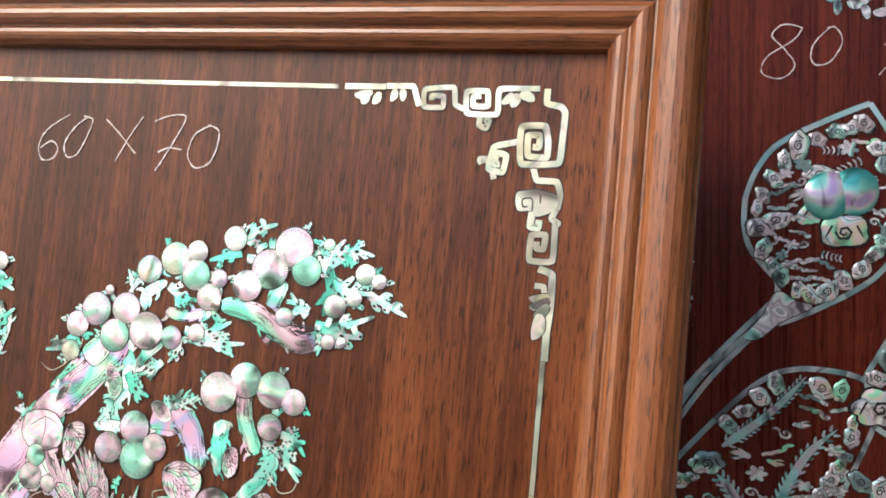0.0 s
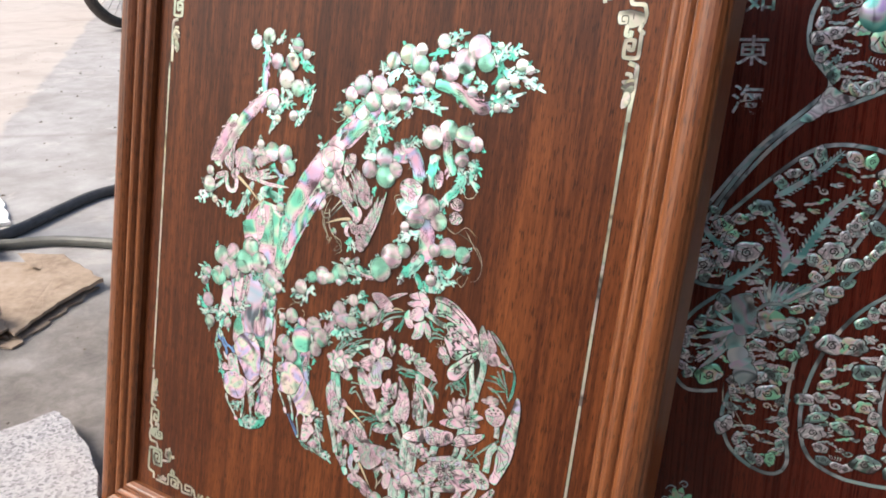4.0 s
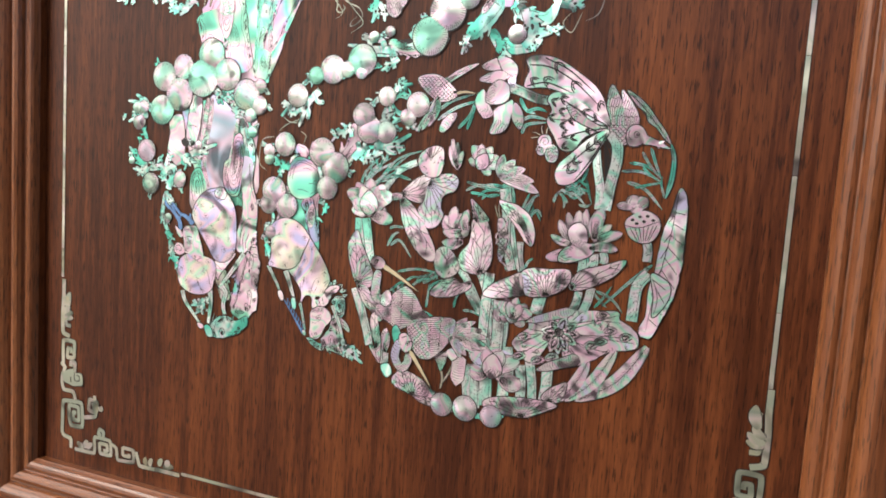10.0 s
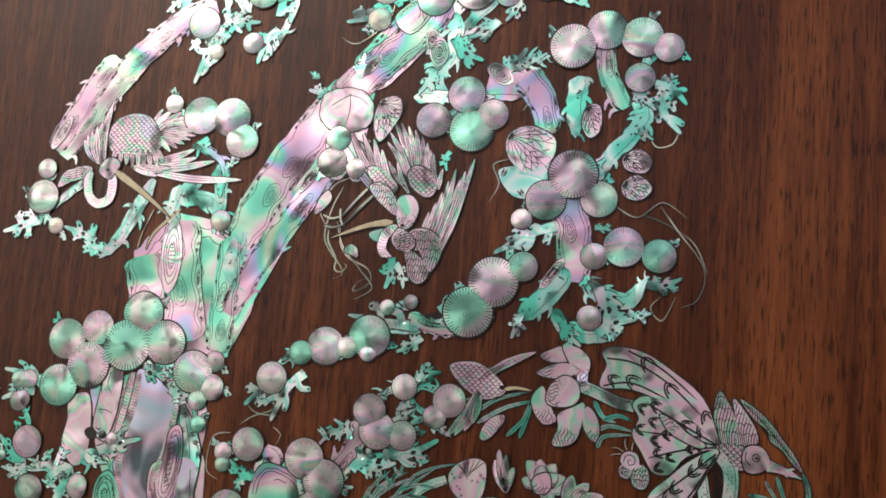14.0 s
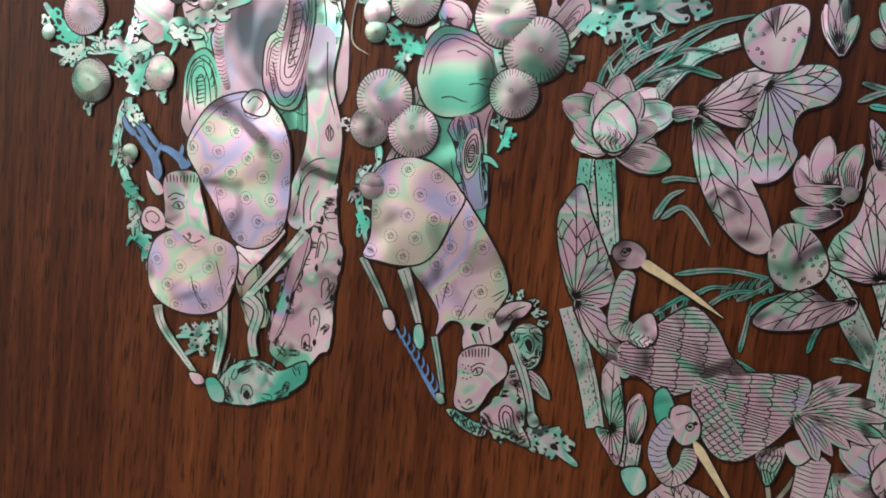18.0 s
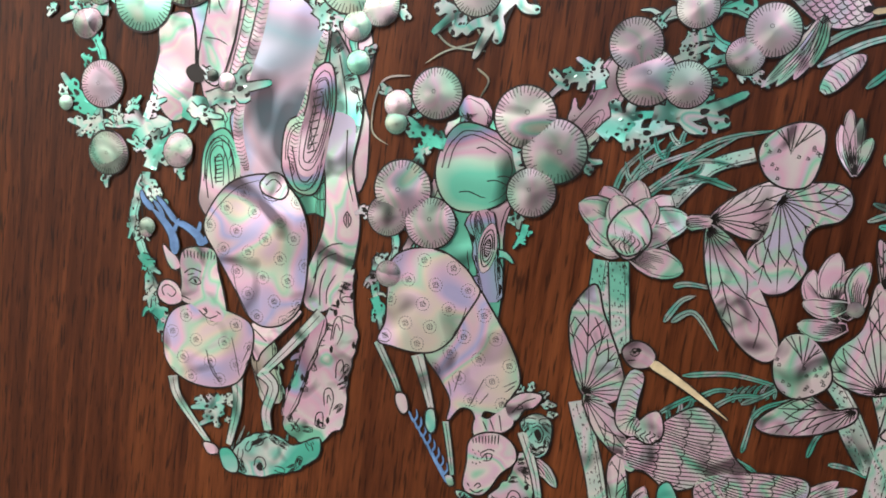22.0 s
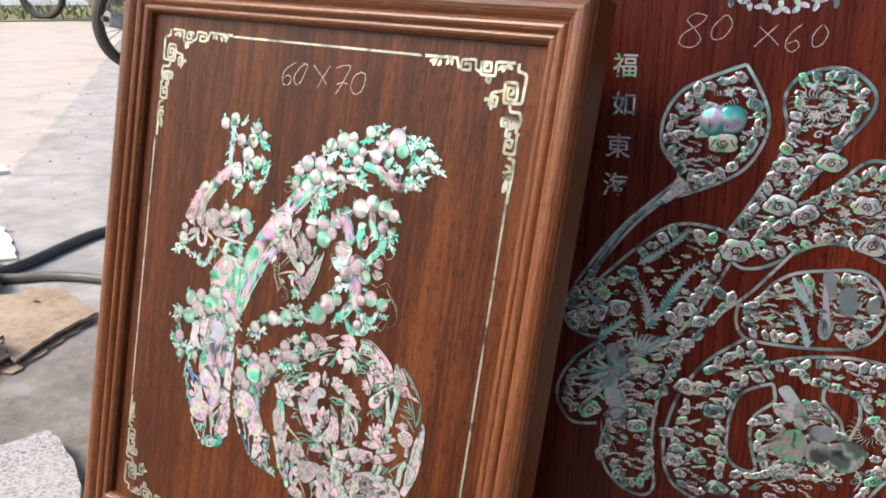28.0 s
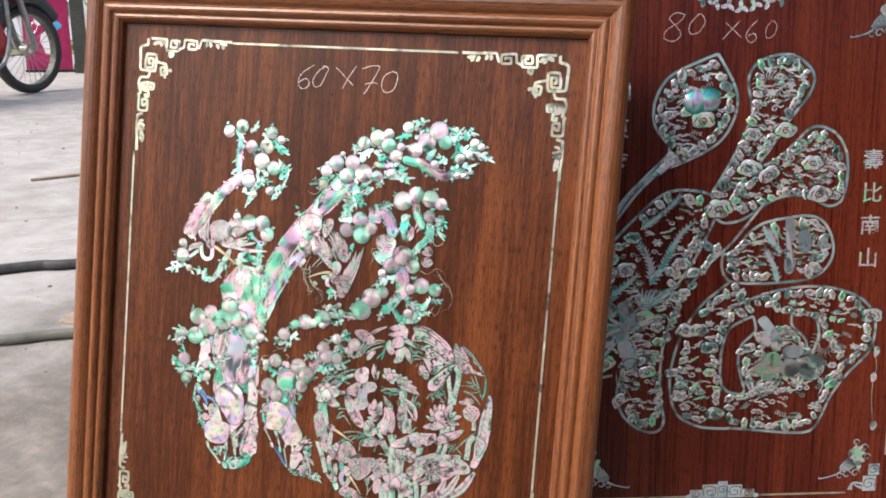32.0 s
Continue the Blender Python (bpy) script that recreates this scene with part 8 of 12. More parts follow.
cut("plain", "stag_head", (-31.9, -162.6), (-28.5, -159.3), (-23.6, -158.3), (-19.9, -159.8), (-17.7, -162.6), (-17.7, -166.1), (-21.4, -170.3), (-24, -175.7), (-26.5, -178.3), (-30.4, -178.2), (-32, -175.6), (-31.7, -169), layer=2.5, lines=[[(-27.5, -166.7), (-26.3, -165), (-24.5, -165), (-25.1, -166.9), (-27, -167.4)], [(-26.4, -165.3), (-25.7, -166.9)], [(-28.1, -165.3), (-25.8, -163.5), (-23.8, -163.8)], [(-28.5, -176), (-27.5, -174.7), (-26.6, -175.4), (-27.6, -176.4)], [(-29.8, -177.1), (-27.6, -177.9), (-25.6, -176.4)], [(-30.8, -175.4), (-29.9, -176.3)], [(-31.2, -160.6), (-30.6, -162.5)], [(-30.2, -160.3), (-29.7, -162.4)], [(-29.2, -160.1), (-28.8, -162.2)], [(-28.2, -159.8), (-27.8, -162.1)], [(-27.3, -159.5), (-26.9, -162)], [(-26.3, -159.3), (-26, -161.8)], [(-25.3, -159), (-25.1, -161.7)], [(-24.4, -158.8), (-24.2, -161.6)], [(-23.4, -158.5), (-23.2, -161.4)], [(-30.7, -164.6), (-30.3, -164.9)], [(-29.7, -165.6), (-29.4, -165.9)], [(-30.1, -166.8), (-29.8, -167.2)], [(-28.9, -164.6), (-28.6, -165)], [(-28.9, -166.9), (-28.6, -167.3)], [(-28, -165.6), (-27.6, -166)], [(-30.2, -168.5), (-29.8, -168.9)], [(-29, -168.6), (-28.7, -169)], [(-28, -167.9), (-27.6, -168.3)]])
cut("plain", "stag_mane", (-30.4, -160.9), (-31.6, -157.5), (-30.5, -154.4), (-27.6, -154.7), (-25, -152.2), (-21.8, -149.6), (-19.8, -154.3), (-22.3, -157.6), (-26.4, -158.9), layer=1.8, lines=[[(-28.9, -155.6), (-27.2, -158.3)], [(-26.9, -154.6), (-25.1, -158)], [(-24.3, -152.8), (-23, -157.4)]])
cut("plain", "stag_ear", (-22.9, -149.8), (-20.1, -146.1), (-16.1, -144.6), (-12.9, -145.1), (-14.7, -148.6), (-17.6, -150), (-19.2, -153.5), (-21.4, -153.1), layer=2.1, lines=[[(-20.9, -151.6), (-17.9, -147.7), (-14.6, -145.8)], [(-19.1, -148.6), (-19.5, -150.3), (-17.9, -149.5), (-18.9, -148.5)]])
sprig(-21.9, -148.9, -23.5, -145.6, 1.5)
sprig(-19.5, -145.7, -19.9, -142.7, 1.5)
sprig(-16.8, -144.5, -16.1, -141.3, 1.5)
sprig(-14, -145, -11.1, -143.9, 1.5)
sprig(-12.2, -148.3, -8.5, -147.1, 1.5)
sprig(-10.6, -150.2, -7.7, -149.5, 1.5)
cut("coral", "antler", (-17.8, -154.1), (-14, -150.7), (-9.7, -151.8), (-8.6, -155.5), (-9, -161.2), (-11.5, -163.7), (-14, -162), (-15.5, -158), layer=2, lines=[[(-14.2, -155), (-12.6, -154), (-10.8, -155.9), (-11.2, -159), (-12.9, -158.7)]])
cut("ink", "hole", (-13.5, -156.3), (-12.5, -155), (-11.2, -156.8), (-11.8, -158.8), layer=2.6, edge=0)
stem(2.7, 1.7, (-17, -156.8), (-12, -167.3), (-9.1, -176.5), layer=2.1, look="blade")
cut("coral", "hoof", (-10.2, -176.2), (-8.6, -175.5), (-6.6, -178.4), (-7.8, -180), (-9.6, -179.4), layer=2.2)
leaf("feather", -13.1, -164, -4.6, -171.5, 3.6, 0.05, 1, "frond")
leaf("feather", -13.7, -164.8, -8, -169.5, 2.5, 0.05, 1, "frond")
cut("plain", "trunk", (-18, -169.7), (-16.1, -162.3), (-13.3, -167.6), (-10.6, -172.8), (-10.3, -181.2), (-8.4, -185.8), (-13.2, -185.6), (-17.5, -185.3), (-21.2, -183.1), (-24.5, -180.1), (-21.6, -174.6), layer=1.6, ragged=1.4, look="coral", lines=[[(-16.2, -183.6), (-18.3, -178.3), (-17.3, -175), (-14.7, -175.6), (-13.7, -179.6), (-10.6, -184.1)], [(-15.5, -182.8), (-17.2, -178.4), (-16.6, -176.6), (-15, -177.7), (-14.3, -181.2)], [(-15.1, -182), (-16, -178.6)], [(-14.5, -169.2), (-12.6, -170.3)], [(-13.9, -171.2), (-11.8, -172.3)]])
cut("ink", "hole", (-15.3, -168.6), (-14.5, -169.4), (-13.9, -168.5), (-14.6, -167.5), layer=2.1, edge=0)
cut("ink", "hole", (-13.8, -173.3), (-13, -174.1), (-12.4, -173.2), (-13.1, -172.2), layer=2.1, edge=0)
cut("ink", "hole", (-23, -180.5), (-22.2, -181.4), (-21.6, -180.4), (-22.3, -179.4), layer=2.1, edge=0)
cut("ink", "hole", (-18.2, -184.7), (-17.4, -185.5), (-16.8, -184.6), (-17.5, -183.6), layer=2.1, edge=0)
cut("ink", "hole", (-13, -183.8), (-12.2, -184.6), (-11.7, -183.7), (-12.3, -182.7), layer=2.1, edge=0)
sprig(-9.1, -179.6, 4.9, -188.6, 3.6)
sprig(-10.8, -182.7, -2.4, -184.7, 1.9)
sprig(-8.3, -180.8, -1, -178.8, 1.7)
sprig(-22.3, -180.4, -23.9, -184.3, 1.5)
sprig(-19.2, -182.7, -16.7, -185.8, 1.5)
cut("coral", "rock", (-33.7, -178.8), (-31.1, -178.3), (-27.3, -180.1), (-22.1, -181.8), (-21.6, -183.9), (-23.9, -184.7), (-29.1, -182.7), layer=1, lines=[[(-32.5, -179.3), (-31.1, -181.2)], [(-30.2, -179.6), (-28.9, -182.1)], [(-28, -180.2), (-26.5, -182.9)], [(-25.8, -181), (-24.1, -183.9)]])
stem(2.2, 1.2, (-64.5, -136.8), (-58.2, -146.5), (-55.2, -152), look="blade")
cut("plain", "hoof", (-56, -151.8), (-53.4, -151.8), (-52, -156), (-53.6, -157.4), (-55.7, -154.7), layer=1)
stem(3.8, 1.5, (-51.6, -139), (-48.3, -146.7), (-44.8, -155.7), look="blade")
cut("coral", "hoof", (-46, -155.5), (-44, -154.9), (-42.8, -159.8), (-44, -161.9), (-45.8, -159.5), layer=1)
stem(1.8, 1.2, (-40, -157.7), (-37.8, -165.6), (-35.7, -174), look="blade")
cut("plain", "hoof", (-37.4, -174.6), (-35.7, -174), (-34.6, -176.4), (-36.2, -177))
twig(2.5, 1.9, (-68.5, -110.2), (-67.8, -119.2), (-65.4, -129.4))
sprig(-67.3, -123.6, -64, -133, 2.2)
sprig(-68.1, -113.2, -64.9, -109.9, 1.5)
cap(-63.9, -116.1, 3.9)
blade((-49.7, -159.5), (-50.8, -157.6), (-52, -156), w=0.8, kind="blue")
blade((-49.7, -159.5), (-48.7, -157.6), (-49.3, -155.3), w=0.8, kind="blue")
blade((-48, -161.6), (-49.1, -159.7), (-50.3, -158.1), w=0.8, kind="blue")
blade((-48, -161.6), (-47.1, -159.7), (-47.6, -157.4), w=0.8, kind="blue")
blade((-46.3, -163.7), (-47.5, -161.8), (-48.6, -160.2), w=0.7, kind="blue")
blade((-46.3, -163.7), (-45.4, -161.8), (-46, -159.6), w=0.7, kind="blue")
blade((-44.6, -165.8), (-45.8, -163.9), (-46.9, -162.3), w=0.8, kind="blue")
blade((-44.6, -165.8), (-43.7, -163.9), (-44.3, -161.7), w=0.8, kind="blue")
blade((-43, -167.9), (-44.1, -166), (-45.2, -164.4), w=0.8, kind="blue")
blade((-43, -167.9), (-42, -166), (-42.6, -163.7), w=0.8, kind="blue")
blade((-41.3, -170), (-42.4, -168.1), (-43.5, -166.5), w=0.8, kind="blue")
blade((-41.3, -170), (-40.4, -168.1), (-40.9, -165.8), w=0.8, kind="blue")
blade((-39.6, -172), (-40.8, -170.2), (-41.8, -168.6), w=0.7, kind="blue")
blade((-39.6, -172), (-38.7, -170.1), (-39.3, -167.9), w=0.7, kind="blue")
blade((-38, -174.1), (-39.1, -172.2), (-40.2, -170.7), w=0.8, kind="blue")
blade((-38, -174.1), (-37.1, -172.2), (-37.6, -170), w=0.8, kind="blue")
blade((-36.3, -176.2), (-37.4, -174.3), (-38.5, -172.7), w=0.7, kind="blue")
blade((-36.3, -176.2), (-35.4, -174.3), (-36, -172), w=0.7, kind="blue")
blade((-36.8, -176.4), (-43, -167.9), (-51, -156.7), w=0.9, kind="blue")
knot(-35.4, -104.3, 2.4, 7.4, -4)
knot(-104.5, 20.5, 4.6, 17.7, 0)
knot(14.6, 120.7, 4, 6.9, 0)
knot(-41.7, 58.8, 1.7, 7.3, -35)
knot(-167.6, 78.9, 2.5, 9.3, -28)
knot(44.1, 110.9, 3.9, 6.7, 60)
knot(73.6, 23, 2, 8.2, -35)
knot(11, 126.4, 2.9, 4.9, 0)
knot(-16.3, 114.1, 2, 6, -40)
eye(11.8, -127, 0.7)
eye(35.1, -172.5, 0.6)
eye(55.1, -27.5, 1)

# the round mouth: lotus pond
cut("scale", "kingfisher_body", (32.1, -20.3), (42.7, -18), (51.4, -22.6), (56.3, -29.1), (47.8, -33), (38.3, -28.5), layer=1.6)
leaf("feather", 44.6, -25.7, 67.9, -11.6, 3.1, 0.05, 1.2, "wing_feather")
leaf("feather", 44.6, -25.7, 63.6, -14.2, 3.1, 0.05, 1.3, "wing_feather")
leaf("feather", 44.6, -25.7, 59.3, -16.4, 3.1, 0.05, 1.4, "wing_feather")
leaf("feather", 44.6, -25.7, 55.2, -18.3, 3.1, 0.05, 1.5, "wing_feather")
leaf("feather", 45, -29.8, 32.5, -50.1, 3.5, 0.05, 1.2, "wing_feather")
leaf("feather", 45, -29.8, 36.1, -49.2, 3.5, 0.05, 1.3, "wing_feather")
leaf("feather", 45, -29.8, 40.2, -47.1, 3.5, 0.05, 1.4, "wing_feather")
leaf("feather", 45, -29.8, 43.5, -43.5, 3.5, 0.05, 1.5, "wing_feather")
stroke("gold", "beak", 1.8, 0.5, (56.2, -28.1), (61.4, -27.1), (67.5, -27.7), layer=2)
blade((43.1, -40.1), (53.1, -32.7), (66.8, -28.4), w=2.1, kind="grass")
blade((45.3, -43.4), (57, -35.8), (70.6, -31.6), w=2.1, kind="grass")
blade((58.2, -47.6), (64.5, -40.4), (66.6, -33.5), w=2.1, kind="grass")
blade((63.5, -47.9), (66.5, -38.6), (67.4, -34.1), w=2.1, kind="grass")
leaf("scale", 47.7, -50, 56.6, -39.2, 5.5, 0.05, 1, "bud")
blade((124.1, -72.4), (129.3, -75.2), (132.9, -78.1), w=2, kind="grass")
cut("leaf", "lotus_leaf", (101.6, -136.7), (101.8, -132.8), (99.9, -125.3), (93, -128), (84, -132.9), (78.4, -138.4), (78.9, -140.3), (84.7, -141), (94, -139.2), layer=1.6)
cut("leaf", "lotus_leaf", (114.2, -136.2), (103.1, -136.9), (100.9, -129), (99.8, -124.3), (105.5, -121.7), (114.7, -121.3), (125.5, -120.5), (126.9, -126.1), (122.9, -131.4), layer=1.8)
cut("leaf", "lotus_leaf", (126.4, -130), (127.7, -124.1), (132.7, -119.4), (143.1, -115.8), (155, -111.7), (150.4, -119.7), (140.4, -126.5), (131.8, -130.3), layer=1.6)
stem(7, 6.5, (111.3, -132.1), (110.2, -139.4), (108.6, -146.9))
stem(6.3, 5.8, (81, -142.2), (82.8, -159.4), (81.7, -174.6))
stem(8.2, 7.7, (88.9, -143.9), (89.8, -158.7), (88.3, -173.8))
stem(3.9, 3.4, (83.4, -142), (85.4, -156.7), (85.8, -174.1))
stem(5.9, 5.3, (67.1, -133.6), (72.7, -143), (78.1, -150))
stem(4.8, 4.4, (75.6, -126.6), (79.2, -135), (81.2, -142.2))
cut("moth", "lily_leaf", (120.7, -155.3), (108.4, -173.8), (98.2, -168.9), (95.8, -163), (103.3, -156), (105.2, -151.6), (121.4, -144.3), (136.5, -141.4), (151, -140), (153.5, -144.1), (159.6, -147.5), (163.1, -151.8), (161.7, -158.3), (149.4, -161.6), (140.2, -167.5), (126.4, -173), layer=0.8, ragged=0.6, lines=[[(104.4, -155.8), (113.6, -156.1)], [(128.6, -149.6), (141.3, -145.9), (154.1, -145.7)], [(131.4, -155.3), (144.3, -153.9), (160.2, -153.3)], [(129.5, -159.1), (140.7, -161.4), (147.3, -162.3)], [(126.6, -163.1), (132.8, -169.6)], [(118.7, -162.8), (116.4, -173.3)], [(116.3, -160.6), (106.8, -169.1)], [(111.4, -157.5), (98.9, -165.6)]])
leaf("moth", 120.4, -155.2, 111.7, -155, 4.7, 0, 1.4, "lily_petal")
leaf("moth", 120.5, -155.7, 112.8, -160, 4.7, 0, 1.52, "lily_petal")
leaf("moth", 121, -156.3, 117.3, -166.6, 4.7, 0, 1.64, "lily_petal")
leaf("moth", 121.4, -156.4, 121.9, -167.3, 4.7, 0, 1.4, "lily_petal")
leaf("moth", 121.9, -156.3, 126.9, -166.2, 4.6, 0, 1.52, "lily_petal")
leaf("moth", 122.4, -155.8, 131.5, -160.8, 4.6, 0, 1.64, "lily_petal")
leaf("moth", 122.6, -155.2, 133.1, -155.3, 4.6, 0, 1.4, "lily_petal")
leaf("moth", 122.4, -154.6, 131.2, -149.3, 4.6, 0, 1.52, "lily_petal")
leaf("moth", 121.7, -154.3, 125, -146.4, 4.6, 0, 1.64, "lily_petal")
leaf("moth", 120.9, -154.6, 116.3, -149, 4.6, 0, 1.4, "lily_petal")
leaf("moth", 99, -162.1, 106.6, -159.8, 4.3, 0.1, 1.3, "lily_spot")
leaf("moth", 145, -152.1, 152, -149.9, 4, 0.1, 1.3, "lily_spot")
leaf("moth", 152.7, -154.4, 159.6, -152.2, 3.9, 0.1, 1.3, "lily_spot")
leaf("moth", 140.9, -144.3, 148, -142.1, 4, 0.1, 1.3, "lily_spot")
leaf("moth", 135.1, -161.6, 142.2, -159.3, 4.1, 0.1, 1.3, "lily_spot")
leaf("moth", 114.8, -171.3, 122.2, -168.9, 4.2, 0.1, 1.3, "lily_spot")
leaf("moth", 96.6, -173.5, 104.2, -171.1, 4.3, 0.1, 1.3, "lily_spot")
leaf("moth", 107.1, -174.2, 114.6, -171.8, 4.3, 0.1, 1.3, "lily_spot")
leaf("moth", 140.2, -158.6, 147.3, -156.4, 4, 0.1, 1.3, "lily_spot")
cut("leaf", "lily_hub", (119.4, -155.4), (120.5, -153.4), (122.8, -153.6), (123.8, -155.4), (122.2, -157), (120, -156.8), layer=2.4)
stroke("scale", "leaf_roll", 5.6, 2.7, (129, -142.2), (115, -147.4), (102.9, -151.8), layer=1.6)
stroke("scale", "leaf_roll", 6.9, 3.3, (133, -167.9), (121.9, -172.6), (109.3, -178.1), layer=1.8)
lotus(95.7, -149.4, 10.5, 80, 7)
lotus(85.6, -180.4, 15.1, 88, 7)
leaf("petal", 82.4, -184.6, 72.5, -182.1, 10.4, 0.1, 1.4, "petal")
leaf("petal", 89.7, -186.2, 102.7, -186.9, 9.7, -0.1, 1.4, "petal")
leaf("petal", 89.1, -153.8, 86.1, -146.7, 5.3, 0.1, 1.4, "petal")
leaf("leaf", 151, -160.6, 126.5, -192.6, 7.2, 0.08, 0.6, "lotus_leaf")
leaf("leaf", 166.8, -155.8, 131.5, -191.1, 8.4, 0.1, 0.5, "lotus_leaf")
stem(5.9, 5.5, (68.4, -182.1), (71.1, -192.6), (72.4, -203.3))
stem(7.3, 6.9, (80.9, -181.8), (82.2, -192.4), (82.1, -203.2))
stem(6.8, 6.3, (91.9, -181.6), (92.4, -191.2), (91.5, -201.1))
stem(5.7, 5.2, (100.8, -176.7), (102.2, -188), (102.2, -199.5))
stem(5.2, 4.8, (106.1, -174.1), (108.3, -186.2), (109.1, -198.5))
stem(6.1, 5.7, (116, -174.8), (116, -186.1), (114.6, -197.7))
stem(5.7, 5.3, (93.5, -167.7), (95, -178.7), (95.2, -190))
stem(5.5, 4.9, (73.1, -180.2), (75.9, -192.6), (77.2, -205.2))
leaf("leaf", 137.3, -168.9, 122.7, -193.5, 7.0, 0.06, 0.7, "lotus_leaf")
cut("leaf", "lotus_leaf", (102.6, -206), (85.5, -205.8), (79.8, -201.7), (87.1, -197.1), (101.6, -195.1), (117.2, -194.6), (122.4, -196.1), (116.6, -199.9), (108.9, -204), layer=1.6, ragged=0.5)
cut("leaf", "lotus_leaf", (117.3, -194.9), (113, -193), (116.6, -188), (121.9, -184.4), (126.3, -182.6), (125.7, -188.8), (122.2, -194.2), layer=1.4)
cut("leaf", "lotus_leaf", (37.9, -203.5), (27.3, -200.3), (24.3, -196.1), (29.6, -189.9), (36.9, -190.5), (44.9, -194.2), (51.1, -201.7), (50.6, -207.5), (43.3, -206.5), layer=1.4, ragged=0.5)
cap(56.5, -206.1, 6.9)
cap(70.4, -206.2, 7.5)
cap(85.7, -208.3, 6.4)
twig(3.4, 2.7, (56.5, -206.1), (63.4, -208.1), (70.4, -206.2), layer=0.4)
sprig(53.5, -203.3, 48.7, -198.7, 2.4)
twig(3.4, 2.7, (70.4, -206.2), (77.8, -209.4), (85.7, -208.3), layer=0.4)
sprig(89.4, -207.1, 95.4, -205, 2.4)
leaf("petal", 19.2, -180.9, 20, -167.7, 5.2, 0, 1, "bud")
stem(3.7, 3.1, (20, -180.8), (19.8, -192.8))
cut("coral", "sheath", (17.2, -189.1), (22.3, -187.1), (24.5, -192.1), (21.1, -195.2), layer=1.5)
stem(5.2, 4.7, (89.8, -92.3), (90.2, -107.2), (95, -123.8))
stem(4.7, 4.2, (97.7, -107.9), (98, -116.3), (100.1, -123.9))
stem(6, 5.2, (89, -76.1), (91.1, -82), (92, -86.7))
cut("leaf", "lotus_leaf", (98, -99.5), (92.5, -96.2), (84.7, -86.6), (91.7, -87.9), (98.6, -93.5), (104.8, -106.2), (103.7, -109.2), layer=1.6)
blade((97.4, -92.4), (100.1, -85.1), (101.9, -80.7), w=1.6, kind="grass")
blade((99.4, -90.3), (104.4, -83), (107.6, -81.2), w=1.6, kind="grass")
blade((99.3, -95.8), (105, -90), (108.9, -95.3), w=1.7, kind="grass")
blade((101.4, -99.3), (103.5, -93.2), (104.3, -87.2), w=1.7, kind="grass")
blade((85.9, -79.8), (76.7, -81.4), (72.4, -85.3), w=1.6, kind="grass")
blade((85, -83), (77, -84.3), (74.8, -86.4), w=1.7, kind="grass")
blade((88.1, -78.5), (79.9, -77.7), (74.2, -79.6), w=1.7, kind="grass")
blade((121.1, -73.6), (126.9, -76.8), (130.5, -80.8), w=1.6, kind="grass")
blade((119.3, -77.1), (122.7, -78.1), (127.4, -81.8), w=1.6, kind="grass")
blade((125.1, -69.9), (128.9, -75.5), (130.7, -82.4), w=1.6, kind="grass")
blade((123.2, -83.9), (120.7, -80.5), (117.2, -78.4), w=1.6, kind="grass")
blade((115.6, -84.3), (117, -80), (119.8, -77.6), w=1.6, kind="grass")
blade((135, -126.4), (142.3, -134), (146.9, -137.8), w=1.6, kind="grass")
blade((139.5, -139), (144.3, -132.6), (147.9, -126.5), w=1.6, kind="grass")
blade((30.4, -78.6), (17.5, -76.7), (7.7, -83.4), w=1.8, kind="grass")
blade((0.1, -86.3), (4.4, -74.7), (16.7, -66.6), w=1.8, kind="grass")
blade((-2.3, -90.3), (-0.6, -77.4), (9, -66.9), w=1.9, kind="grass")
blade((101.3, -122.1), (103.2, -118.3), (105.7, -116.2), w=1.7, kind="grass")
blade((89.9, -124.2), (92, -121.6), (95.9, -118.4), w=1.7, kind="grass")
blade((3.6, -81), (4.1, -77.2), (7.6, -75), w=1.6, kind="grass")
blade((3.6, -81), (1.1, -78.9), (-0.3, -74.8), w=1.6, kind="grass")
blade((7, -76.8), (7.7, -72.8), (11.2, -71.1), w=1.5, kind="grass")
blade((7, -76.8), (4.4, -74.7), (3.1, -70.6), w=1.5, kind="grass")
blade((10.3, -72.7), (11.2, -68.3), (14.7, -67.2), w=1.5, kind="grass")
blade((10.3, -72.7), (7.8, -70.5), (6.4, -66.5), w=1.5, kind="grass")
blade((13.6, -68.5), (14.7, -64), (18.3, -63.3), w=1.5, kind="grass")
blade((13.6, -68.5), (11.1, -66.3), (9.7, -62.4), w=1.5, kind="grass")
blade((16.8, -64.4), (18.2, -59.6), (21.8, -59.5), w=1.5, kind="grass")
blade((16.8, -64.4), (14.3, -62.2), (13, -58.3), w=1.5, kind="grass")
blade((20.1, -60.3), (21.7, -55.3), (25.3, -55.7), w=1.5, kind="grass")
blade((20.1, -60.3), (17.6, -58.1), (16.3, -54.2), w=1.5, kind="grass")
blade((123.6, -72.3), (121, -72.4), (119.6, -71.5), w=1.2, kind="grass")
blade((123.6, -72.3), (126.3, -71.3), (127.7, -69.8), w=1.2, kind="grass")
blade((124.9, -74.3), (122.1, -74.4), (120.7, -73.6), w=1.1, kind="grass")
blade((124.9, -74.3), (127.4, -73.1), (128.7, -71.6), w=1.1, kind="grass")
blade((126.2, -76.3), (123.2, -76.5), (121.8, -75.6), w=1.1, kind="grass")
blade((126.2, -76.3), (128.4, -74.9), (129.8, -73.4), w=1.1, kind="grass")
blade((127.5, -78.4), (124.2, -78.5), (122.8, -77.7), w=1.1, kind="grass")
blade((127.5, -78.4), (129.4, -76.7), (130.8, -75.2), w=1.1, kind="grass")
